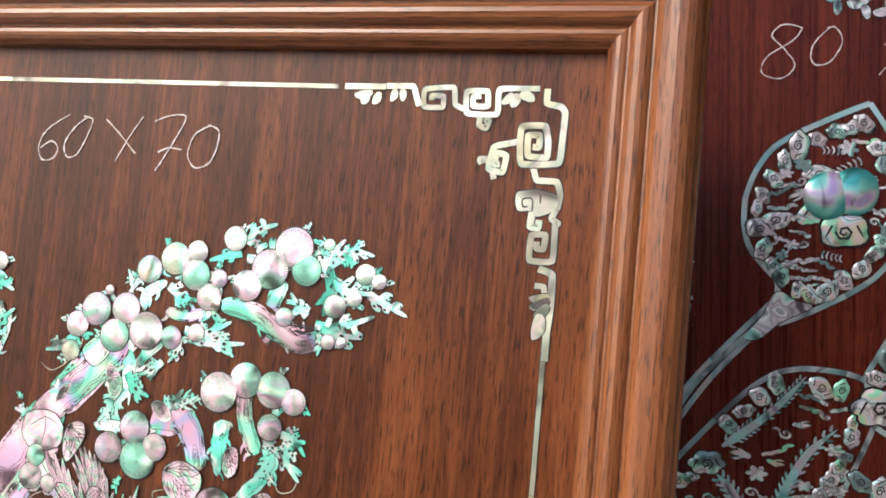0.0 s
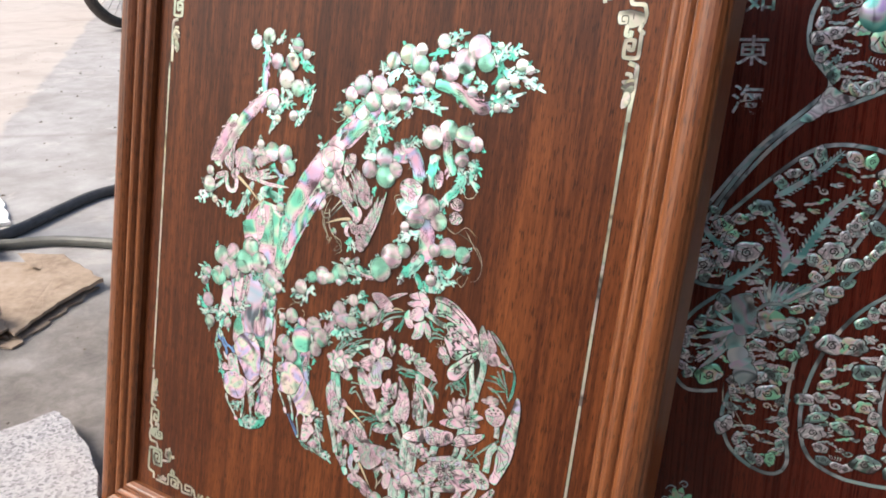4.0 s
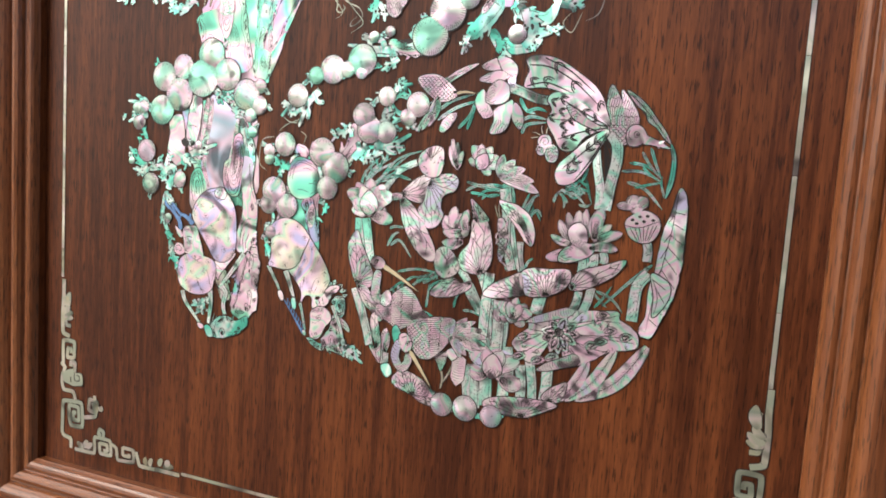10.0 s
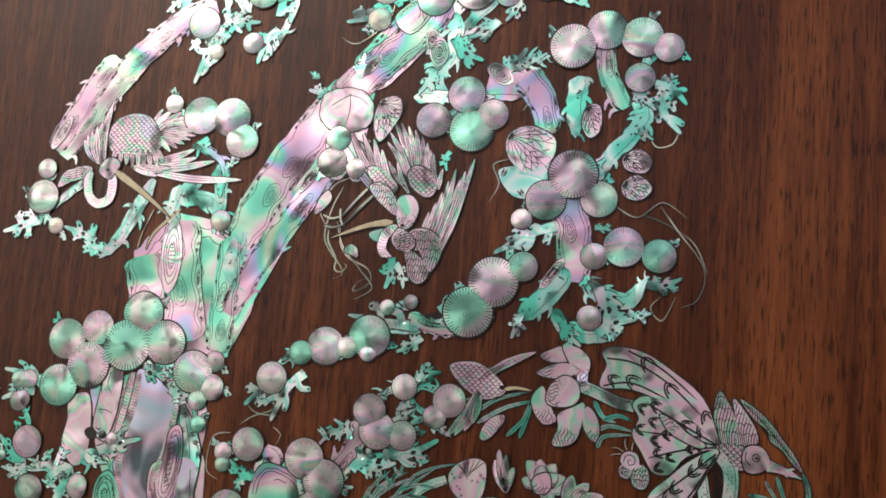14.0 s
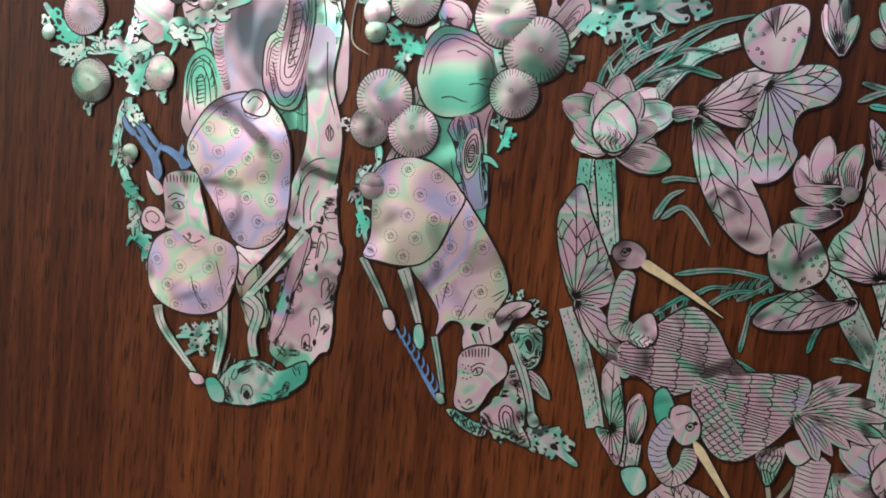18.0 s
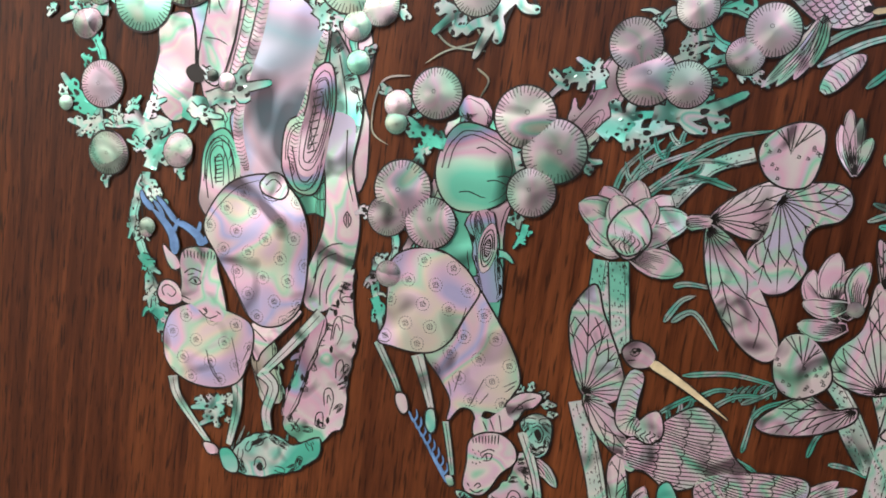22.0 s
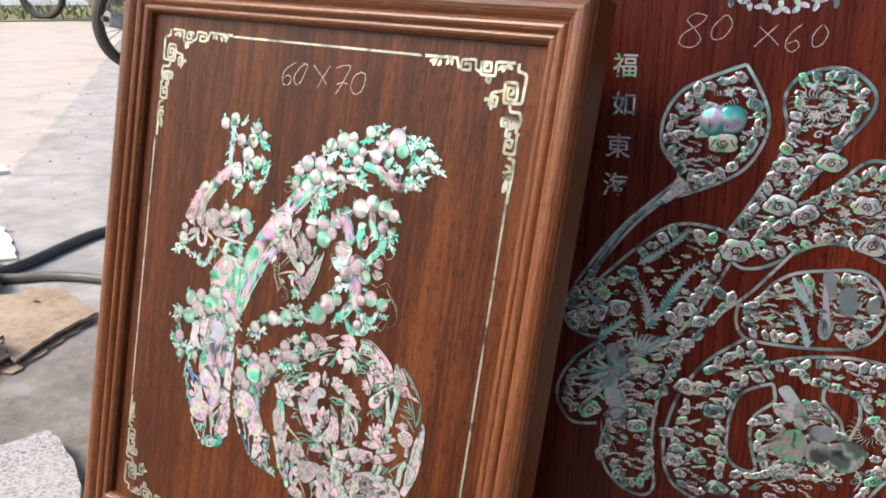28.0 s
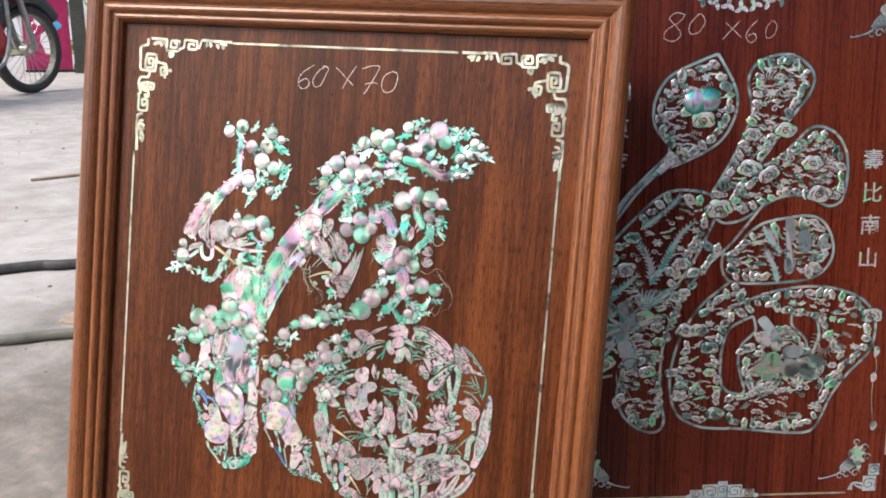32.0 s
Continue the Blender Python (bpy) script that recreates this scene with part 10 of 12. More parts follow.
cut("feather", "wing", (142.9, -24.5), (144.4, -16.4), (147.4, -19.7), (150.1, -24.5), (152.1, -31.1), (150.3, -36.6), (146.6, -38.8), (143.6, -32.3), layer=1.4, ragged=0.5, hub=6)
cut("feather", "wing", (149.9, -19.3), (153.5, -22.2), (157.2, -27.4), (160.1, -34.6), (156.4, -37.9), (151.1, -37.4), (151.8, -30.5), layer=1.5, ragged=0.4, hub=5)
cut("scale", "bird_body", (143.5, -36.9), (149.6, -36.0), (156.5, -36.6), (155.0, -40.5), (155.1, -45.9), (152.4, -46.3), (148.4, -42.7), layer=1.3)
cut("plain", "bird_head", (155.1, -45.9), (154.3, -40.6), (156.6, -36.9), (161.2, -37.0), (164.3, -41.2), (162.9, -45.3), (158.5, -47.3), layer=1.9, lines=[[(155.7, -39.1), (155.3, -42.0), (157.3, -44.3)], [(158.0, -40.6), (159.3, -39.6), (160.8, -41.0), (159.8, -42.7), (158.2, -42.1), (158.0, -40.6)]])
eye(159.6, -41.3, 0.55)
stroke("plain", "beak", 5.2, 1.0, (162.7, -43.6), (168.2, -44.6), (176.6, -47.5), layer=1.6)
stroke("plain", "small_fish", 1.4, 0.7, (169.8, -44.9), (171.2, -47.8), layer=1.9)
stroke("plain", "small_fish", 1.4, 0.7, (170.5, -45.0), (173.8, -43.8), layer=1.9)
cut("feather", "long_leaf", (152.7, -19.2), (158.0, -21.9), (163.6, -26.6), (169.0, -33.3), (173.8, -39.4), (176.6, -44.9), (173.0, -42.1), (168.9, -37.2), (164.4, -34.2), (163.3, -30.2), (158.3, -26.5), layer=1.2, hub=None, lines=[[(154.1, -20.6), (162.0, -27.8), (169.5, -36.5), (175.4, -43.4)]])
stroke("grass", "long_leaf", 1.6, 2.6, (176.9, -45.4), (179.0, -52.6), (178.7, -63.0), (176.5, -72.7), layer=0.9)
blade((153.3, -60.3), (163.2, -59.9), (173.7, -64.1), w=1.7, kind="grass")
blade((157.0, -55.8), (165.2, -56.7), (173.0, -61.3), w=1.8, kind="grass")
blade((163.1, -49.7), (166.9, -55.7), (173.2, -62.8), w=1.7, kind="grass")
blade((167.2, -47.6), (170.1, -55.2), (173.5, -62.8), w=1.8, kind="grass")
blade((156.6, -65.7), (165.8, -68.6), (175.6, -78.5), w=2.2, kind="grass")
blade((160.5, -68.4), (167.9, -66.2), (174.5, -64.7), w=1.4, kind="grass")
blade((176.2, -72.5), (174.0, -66.3), (173.8, -61.2), w=1.2, kind="grass")
blade((164.0, -57.4), (166.9, -60.2), (173.1, -64.5), w=1.4, kind="grass")
blade((122.8, -74.1), (124.6, -79.1), (124.0, -81.9), w=1.5, kind="grass")
blade((123.8, -73.9), (130.2, -74.3), (136.9, -80.6), w=1.5, kind="grass")
blade((127.2, -70.8), (133.6, -71.1), (137.7, -73.2), w=1.5, kind="grass")
blade((135.3, -65.6), (136.9, -72.0), (139.2, -78.2), w=1.5, kind="grass")
blade((130.9, -66.3), (134.4, -68.4), (137.7, -71.8), w=1.5, kind="grass")
blade((133.0, -67.3), (135.3, -61.6), (135.1, -57.7), w=1.5, kind="grass")
blade((132.3, -79.3), (136.2, -80.0), (139.2, -78.2), w=1.5, kind="grass")
stem(5.7, 5.4, (145.0, -40.3), (149.7, -46.4), (150.3, -55.5), (148.2, -67.6), (146.7, -81.0), layer=0.9)
stem(4.1, 4.9, (139.1, -49.3), (140.9, -60.8), (143.2, -71.0), (143.3, -80.9), layer=0.6)
cut("plain", "beetle", (107.9, -48.7), (108.0, -45.5), (110.4, -43.8), (113.8, -44.6), (114.9, -48.7), (112.1, -51.1), layer=1.8, lines=[[(108.7, -48.3), (109.6, -45.5), (112.4, -45.4), (113.3, -47.9), (111.4, -49.2), (110.2, -47.5), (111.6, -47.1)]])
cut("feather", "beetle_wing", (112.0, -50.5), (114.9, -48.7), (117.9, -49.9), (118.9, -54.5), (117.0, -58.0), (112.9, -56.7), layer=1.6, hub=0)
cut("feather", "beetle_wing", (107.0, -51.2), (108.8, -49.1), (111.7, -51.2), (110.9, -54.3), (108.0, -54.0), layer=1.5, hub=2)
blade((110.2, -44.1), (108.9, -41.1), (109.1, -38.7), w=0.5, kind="strip")
blade((109.2, -44.5), (106.4, -43.0), (103.8, -42.9), w=0.5, kind="strip")
blade((108.8, -45.3), (105.5, -45.3), (103.3, -46.1), w=0.5, kind="strip")
blade((111.7, -43.9), (111.9, -41.2), (112.3, -39.8), w=0.5, kind="strip")
cut("leaf", "lotus_leaf", (183.2, -67.5), (185.9, -69.3), (187.7, -75.0), (188.0, -84.9), (187.9, -94.0), (187.9, -104.0), (187.0, -112.5), (185.3, -122.0), (182.4, -129.5), (178.5, -139.1), (175.9, -144.9), (170.8, -144.8), (169.5, -140.6), (172.3, -133.7), (172.5, -120.8), (175.1, -108.3), (177.0, -90.3), (180.5, -78.8), layer=1.1, hub=None, look="none", ragged=0.8, lines=[[(183.1, -69.1), (181.2, -89.3), (177.8, -109.9), (175.1, -125.4), (172.7, -142.7)], [(182.3, -79.2), (187.4, -80.0)], [(181.8, -85.0), (187.5, -87.8)], [(181.0, -91.0), (187.3, -95.3)], [(180.1, -97.0), (186.6, -103.2)], [(179.3, -102.9), (185.7, -110.5)], [(178.0, -109.0), (185.0, -117.8)], [(177.0, -115.0), (183.8, -124.6)], [(175.7, -121.1), (181.5, -130.2)], [(181.8, -80.9), (179.3, -84.9)], [(181.0, -90.2), (178.0, -95.0)], [(179.7, -97.9), (177.1, -103.3)], [(178.2, -108.1), (175.6, -114.3)], [(176.7, -116.8), (174.1, -122.9)], [(174.5, -129.7), (180.3, -132.1)], [(173.7, -134.9), (178.4, -138.5)]])
cut("leaf", "lotus_leaf", (173.2, -112.7), (175.6, -111.6), (182.5, -115.8), (183.2, -122.3), (179.6, -130.0), (175.5, -133.8), (175.5, -123.7), layer=1.5, hub=None, lines=[[(174.0, -113.9), (177.3, -123.4), (176.2, -132.6)], [(174.4, -114.6), (181.4, -119.3)], [(175.1, -117.0), (180.9, -126.1)]])
stem(5.7, 5.7, (171.8, -111.6), (166.8, -118.8), (165.8, -128.7), (165.3, -137.6), layer=0.7)
blade((173.3, -107.0), (162.2, -117.6), (149.3, -132.0), w=2.2, kind="grass")
blade((145.6, -124.1), (154.1, -127.4), (160.3, -134.1), w=1.8, kind="grass")
cut("pod", "seed_pod", (157.6, -87.2), (160.1, -83.0), (166.7, -79.6), (173.9, -82.5), (175.4, -88.2), (172.3, -94.4), (166.9, -96.3), (160.8, -93.9), layer=1.6, hub=None, look="none", lines=[[(158.0, -88.0), (164.9, -88.6), (174.6, -84.5)], [(160.3, -89.0), (164.8, -95.9)], [(162.6, -88.6), (165.8, -95.8)], [(164.9, -88.2), (166.7, -95.6)], [(167.2, -87.9), (167.6, -95.5)], [(169.5, -87.5), (168.5, -95.3)], [(171.8, -87.1), (169.5, -95.2)], [(173.7, -86.8), (170.2, -95.1)]])
eye(161.2, -84.8, 0.8)
eye(164.9, -82.9, 0.8)
eye(168.7, -82.3, 0.8)
eye(171.7, -84.2, 0.8)
eye(163.5, -86.5, 0.8)
eye(167.1, -85.2, 0.8)
stem(4.4, 4.4, (169.3, -95.6), (170.4, -100.2), (170.2, -105.8), layer=0.9)
cut("petal", "blossom_petal", (159.6, -79.7), (154.9, -79.8), (152.7, -77.8), (155.6, -76.0), (160.2, -77.3), layer=1.9)
cut("petal", "blossom_petal", (160.0, -77.7), (157.3, -74.7), (159.8, -72.4), (163.3, -72.8), (163.3, -76.5), layer=1.9)
cut("petal", "blossom_petal", (163.0, -76.9), (163.9, -72.7), (167.8, -73.4), (168.1, -77.1), (165.5, -78.8), layer=1.9)
cut("petal", "blossom_petal", (159.8, -78.7), (163.3, -76.5), (166.1, -78.4), (164.0, -81.0), (160.8, -81.2), layer=1.9)
leaf("petal", 128.7, -103.7, 116.7, -109.2, 5.7, 0.08, 1.3, "petal")
leaf("petal", 130.8, -100.8, 118.6, -96.7, 4.1, 0.08, 1.2, "petal")
leaf("petal", 130.5, -99.2, 122.7, -88.2, 4.7, 0.08, 1.1, "petal")
leaf("petal", 132.9, -95.4, 127.0, -84.1, 4.7, 0.08, 1.0, "petal")
leaf("petal", 136.3, -94.8, 132.9, -82.5, 5.4, 0.08, 1.05, "petal")
leaf("petal", 138.9, -96.1, 136.9, -81.2, 4.7, 0.08, 1.2, "petal")
leaf("petal", 142.3, -97.2, 145.7, -79.9, 7.3, 0.08, 1.3, "petal")
leaf("petal", 141.9, -99.8, 156.8, -92.5, 5.7, 0.08, 1.4, "petal")
leaf("petal", 139.8, -101.9, 155.0, -101.3, 5.4, 0.08, 1.6, "petal")
leaf("petal", 144.2, -98.6, 150.6, -88.3, 4.7, 0.08, 1.25, "petal")
cut("petal", "petal", (127.9, -94.5), (130.2, -90.4), (134.2, -89.1), (137.5, -91.9), (138.7, -97.8), (135.7, -101.7), (131.1, -100.8), layer=1.9)
cut("petal", "petal", (125.2, -104.8), (130.8, -101.1), (138.7, -99.5), (143.6, -100.4), (140.4, -106.0), (130.6, -110.4), (124.0, -110.1), layer=1.7)
stem(5.4, 5.4, (137.3, -103.1), (137.5, -113.3), (135.8, -121.2), layer=0.5)
stem(4.7, 4.7, (142.7, -104.8), (143.0, -109.0), (141.5, -111.8), layer=0.5)
stem(4.1, 4.1, (147.3, -103.2), (148.5, -106.4), (147.9, -109.5), layer=0.5)
stem(4.4, 4.4, (142.9, -122.6), (141.6, -129.6), (139.1, -136.9), layer=0.5)
stem(4.1, 4.1, (136.4, -125.4), (135.2, -132.4), (132.5, -138.4), layer=0.5)
cut("petal", "petal", (72.7, -8.2), (77.5, -5.3), (81.5, -4.2), (84.0, -9.2), (82.2, -10.4), (75.7, -10.4), layer=0.9, edge=0.55)
cut("petal", "petal", (81.5, -3.6), (87.7, -3.9), (92.7, -8.1), (92.7, -13.3), (89.7, -17.4), (85.9, -12.4), layer=1.3, edge=0.55)
cut("petal", "petal", (71.7, -15.5), (77.2, -12.1), (84.2, -10.7), (87.7, -14.2), (81.9, -17.1), (76.0, -17.1), layer=1.5, edge=0.55)
cut("petal", "petal", (76.6, -27.6), (77.2, -20.9), (82.7, -15.9), (88.6, -18.4), (89.1, -25.5), (83.5, -28.6), layer=1.9, edge=0.55)
cut("petal", "petal", (70.0, -27.2), (74.3, -21.0), (77.1, -27.3), (80.7, -34.3), (74.7, -35.9), layer=1.4, edge=0.55)
cut("petal", "petal", (81.7, -37.1), (81.4, -31.8), (87.2, -28.4), (91.9, -26.7), (90.4, -38.2), (87.0, -43.3), (79.8, -44.3), layer=1.7, edge=0.55)
cut("petal", "petal", (92.5, -27.7), (96.2, -30.1), (98.5, -36.4), (96.6, -41.5), (91.9, -35.7), layer=1.6, edge=0.55)
cut("petal", "petal", (88.3, -16.6), (92.0, -13.4), (92.2, -18.7), (89.5, -19.8), layer=1.2, edge=0.55)
stem(4.9, 4.6, (89.4, -19.1), (96.8, -21.6), (105.0, -24.7), (111.8, -25.7), layer=1.0)
blade((95.7, -24.9), (99.5, -31.0), (104.9, -32.9), w=2.2, kind="grass")
blade((99.7, -32.3), (105.8, -30.1), (111.4, -31.8), w=2.2, kind="grass")
blade((96.5, -37.4), (102.6, -34.5), (112.0, -35.9), w=2.2, kind="grass")
blade((98.0, -43.8), (100.6, -38.8), (112.0, -37.2), w=2.2, kind="grass")
Bench.drift = slack

# ---- the shell inlay of the picture behind ----
Bench.thing, Bench.count, Bench.drift = second, 0, None

# peach
edging((-24.6, 635.2), (-52.0, 624.4), (-80.7, 609.0), (-96.2, 580.6), (-93.4, 551.4), (-77.1, 530.3), (-83.1, 510.7))
edging((-24.6, 635.2), (-12.9, 617.3), (-0.8, 591.6), (-2.1, 562.7), (-20.6, 533.8), (-54.9, 514.8), (-76.4, 506.6))
edging((-79.2, 520.3), (-102.3, 498.1), (-128.8, 470.3), (-158.4, 427.8), (-175.0, 398.8), (-181.2, 377.3), (-172.9, 359.3), (-151.2, 352.7), (-134.5, 353.7))
edging((-85.2, 505.1), (-116.4, 473.7), (-146.8, 430.8), (-155.4, 405.4))
edging((-91.6, 502.4), (-123.2, 473.1), (-152.5, 428.4), (-162.7, 406.4))

cut("abalone", "peach_base", (-96.0, 499.0), (-85.5, 511.5), (-77.5, 525.5), (-66.0, 520.0), (-57.0, 516.5), (-75.0, 507.5), (-87.5, 498.0), layer=0.8)

# body with the phoenix
edging((-155.4, 405.4), (-126.6, 435.9), (-99.8, 462.2), (-76.0, 478.3), (-49.0, 479.4), (-25.6, 473.4), (-16.9, 458.3), (-26.2, 431.5))
edging((-134.5, 353.7), (-162.2, 330.7), (-179.4, 303.4), (-181.9, 276.6), (-164.4, 254.2), (-138.4, 256.2))
edging((-124.6, 265.2), (-132.4, 236.5), (-124.9, 205.8), (-103.5, 186.2), (-82.5, 182.9), (-73.8, 197.4), (-79.7, 235.5), (-78.3, 285.8), (-65.9, 331.6), (-36.9, 379.7), (0.1, 415.4), (36.8, 462.0))
edging((-26.2, 431.5), (-44.7, 394.1), (-64.5, 364.4))

# fingers
edging((-25.0, 476.5), (-5.2, 510.6), (14.0, 552.7), (18.2, 575.2), (11.8, 601.0), (17.4, 619.9), (35.0, 631.0), (60.7, 633.7), (80.8, 621.9), (89.5, 605.9), (82.8, 586.9), (67.6, 566.6), (46.4, 534.6), (26.8, 504.7))
edging((26.8, 504.7), (48.8, 513.5), (72.7, 535.4), (85.1, 548.2), (99.3, 551.8), (118.1, 543.7), (132.8, 521.2), (135.0, 488.2), (129.8, 464.9), (113.6, 458.5), (93.0, 469.0), (69.5, 472.1), (46.6, 465.8), (18.8, 447.5), (-0.9, 440.5), (-18.5, 445.5), (-25.0, 476.5))

# eye
edging((-8.8, 403.3), (-9.5, 386.1), (0.7, 370.0), (34.7, 366.6), (65.1, 367.4), (96.7, 371.0), (118.1, 385.8), (124.1, 409.0), (115.2, 433.6), (97.6, 446.7), (71.0, 445.9), (37.9, 439.1), (17.2, 423.2), (6.0, 404.3), (-8.8, 403.3))

# round
edging((0.7, 368.7), (-32.2, 341.4), (-54.9, 305.3), (-66.7, 264.1), (-66.3, 228.0), (-55.1, 202.2), (-25.3, 186.9), (15.4, 184.7), (57.5, 180.2), (99.7, 177.1), (117.2, 187.9), (131.8, 222.7), (152.0, 252.8), (176.3, 279.6), (182.5, 307.9), (175.2, 333.3), (152.2, 351.2), (116.3, 360.9), (75.7, 360.3), (35.4, 350.6), (0.7, 335.2), (-3.1, 329.7))
edging((31.1, 326.2), (4.4, 312.6), (-5.4, 284.4), (-4.4, 241.3), (13.5, 229.4), (24.4, 233.5), (15.3, 266.2), (19.0, 291.1), (34.7, 307.8), (31.1, 326.2))
edging((78.8, 328.1), (104.7, 327.6), (113.1, 302.1), (105.0, 276.6))
edging((78.8, 328.1), (79.6, 314.0), (96.3, 296.7), (100.9, 276.7))

# what fills them

# phoenix
plume(11.4, (-95.6, 367.6), (-83.0, 385.7), (-68.5, 414.2), (-57.5, 431.2), (-41.5, 444.3))
plume(12.3, (-94.9, 369.7), (-94.8, 388.7), (-102.7, 406.9), (-111.7, 418.0))
plume(9.2, (-108.7, 434.3), (-91.0, 446.3), (-75.2, 459.3), (-59.8, 475.7))
plume(11.8, (-141.8, 355.0), (-125.5, 366.8), (-108.5, 381.6))
plume(8.8, (-164.7, 411.0), (-155.7, 396.4), (-137.2, 385.2))
plume(11.0, (58.3, 367.6), (52.5, 388.4), (39.4, 409.2))
plume(12.3, (73.2, 381.1), (70.3, 408.6), (66.4, 432.5))
plume(9.4, (38.0, 436.4), (46.9, 419.3), (63.3, 401.9))
for a, b, w in ((-147.2, 331.0, 4.3), (-153.7, 322.7, 3.7), (-157.7, 313.9, 4.3), (-159.4, 304.0, 4.3), (-160.1, 292.7, 3.7), (-159.8, 281.6, 3.7), (-156.4, 274.3, 4.3), (-149.3, 279.0, 3.7), (-144.3, 287.9, 3.1), (-141.9, 296.4, 3.1), (-148.6, 304.6, 3.1), (-146.9, 314.5, 3.1)):
    leaf("plumage", -126.0, 318.5, a, b, w, 0.06, 2.2 + w * 0.06, "wing_feather")
for a, b in ((-113.9, 356.1), (-109.3, 360.9), (-104.7, 363.7), (-99.2, 362.2), (-93.5, 362.7), (-87.5, 362.0), (-81.7, 362.5), (-75.7, 362.1), (-68.3, 363.9), (-57.9, 367.3), (-70.3, 356.9), (-77.9, 352.1)):
    leaf("plumage", -100.5, 334.0, a, b, 3.3, 0.05, 2.3, "crest_feather")
cut("plumage", "mane", (-134.1, 342.5), (-130.7, 346.4), (-118.6, 349.4), (-115.5, 339.9), (-112.5, 330.9), (-113.2, 316.4), (-119.7, 311.6), (-128.4, 312.4), (-131.5, 327.1), layer=2.9, look="scale")
for a, b, c, d in ((-116.9, 342.8, -111.9, 341.2), (-116.4, 338.1, -111.4, 336.5), (-115.9, 333.4, -110.9, 331.9), (-115.5, 328.7, -110.5, 327.2), (-115.0, 324.0, -110.0, 322.5), (-114.5, 319.3, -109.5, 317.8)):
    stroke("plumage", "mane_tooth", 1.2, 0.5, (a, b), (c, d), layer=2.7, edge=0.15)
cut("abalone", "head", (-111.4, 331.1), (-105.9, 335.4), (-97.9, 336.4), (-90.5, 332.1), (-88.3, 326.8), (-93.6, 320.3), (-100.8, 316.7), (-108.0, 319.1), layer=3.1)
stroke("edging", "brow", 3.2, 2.4, (-113.8, 333.8), (-106.4, 340.4), (-97.1, 342.3), (-88.9, 340.7), (-84.0, 337.9), layer=3.5, edge=0.3)
for a, b, c, d in ((-110.0, 327.6, -113.3, 328.8), (-108.8, 331.6, -111.7, 334.2), (-105.8, 334.2, -107.7, 337.6), (-102.1, 335.5, -103.0, 339.2), (-98.4, 335.6, -98.2, 339.5), (-95.1, 335.0, -93.8, 338.8), (-108.6, 319.6, -112.0, 315.7), (-106.8, 317.4, -108.9, 311.9), (-104.0, 316.7, -105.0, 310.1), (-100.8, 316.7, -101.2, 309.6), (-97.1, 318.0, -97.1, 312.3), (-93.6, 320.0, -92.6, 315.8)):
    stroke("abalone", "lash", 0.9, 0.5, (a, b), (c, d), layer=3.3, edge=0.15)
leaf("silver", *(-91.1, 327.5), *(-79.2, 327.4), 4.6, 0.08, 3.4, "beak")
leaf("plumage", *(-91.8, 323.6), *(-81.9, 322.4), 2.6, -0.08, 3.2, "beak")
cut("ink", "eye", *[(-100.7 + 1.5 * math.cos(k), 326.3 + 1.1 * math.sin(k)) for k in (0, 1.26, 2.51, 3.77, 5.03)], layer=3.9, edge=0.0)
cut("plumage", "breast", (-135.5, 302.4), (-133.1, 310.9), (-124.0, 314.0), (-119.5, 309.8), (-119.7, 300.8), (-126.8, 296.2), (-133.2, 296.2), layer=2.6)
mass(*(-126.7, 305.8), 4.6, 0)
cut("silver", "sash", (-132.6, 295.0), (-120.7, 300.0), (-115.5, 291.4), (-129.3, 284.2), layer=2.9)
cut("plumage", "sash", (-129.8, 283.5), (-114.9, 290.9), (-112.8, 286.2), (-127.1, 278.3), layer=3.0)
cut("edging", "sash", (-126.5, 277.8), (-112.8, 285.6), (-106.4, 270.3), (-121.5, 265.4), layer=2.9)
for n in range(5):
    stroke("plumage", "sash_fringe", 1.1, 0.8, (-121.1 + 2.6 * n, 266.1), (-118.9 + 2.9 * n, 260.8), layer=2.8, edge=0.15)
tendril((-85.0, 321.0), (-88.3, 307.5), (-97.2, 294.7), w=1.0)
tendril((-129.6, 263.1), (-123.7, 242.9), (-106.9, 214.6), w=1.0)
tendril((-133.6, 264.7), (-130.4, 236.2), (-112.6, 225.0), w=1.0)
mass(-125.6, 385.2, 10.6, 20)
mass(-142.2, 378.7, 7.8, 70)
mass(-117.6, 424.0, 8.4, 0)
mass(-133.9, 413.6, 5.7, 0)
mass(-146.6, 270.1, 10.4, 30)
mass(-58.5, 391.7, 9.1, 10)
mass(-49.9, 309.7, 10.4, 0)
mass(-20.5, 287.8, 9.4, 0)
mass(-56.4, 227.7, 9.0, 0)
mass(-129.5, 223.9, 8.4, 60)
mass(-96.0, 259.2, 9.1, 10)
mass(-82.7, 296.6, 6.8, 0)
mass(-11.1, 203.8, 9.8, 0)
mass(-66.2, 257.2, 6.9, 0)
mass(-19.2, 256.5, 6.7, 0)
mass(-43.7, 380.8, 7.2, 20)
mass(-54.0, 356.6, 6.5, 0)

# beasts among the clouds
cut("silver", "beast_head", (36.9, 320.9), (45.2, 326.5), (53.7, 318.2), (58.9, 308.8), (52.9, 301.9), (47.5, 305.5), (42.6, 312.0), layer=2.8)
cut("plumage", "beast_jaw", (35.1, 300.4), (46.4, 304.9), (54.8, 298.9), (51.4, 288.4), (39.6, 293.3), layer=2.7)
cut("plumage", "beast_neck", (52.7, 306.5), (60.5, 309.9), (67.1, 295.7), (66.1, 283.3), (56.2, 285.3), layer=2.6, look="scale")
stroke("abalone", "mane_tooth", 1.3, 0.6, (66.2, 311.6), (73.0, 312.9), (81.7, 311.8), layer=2.5, edge=0.2)
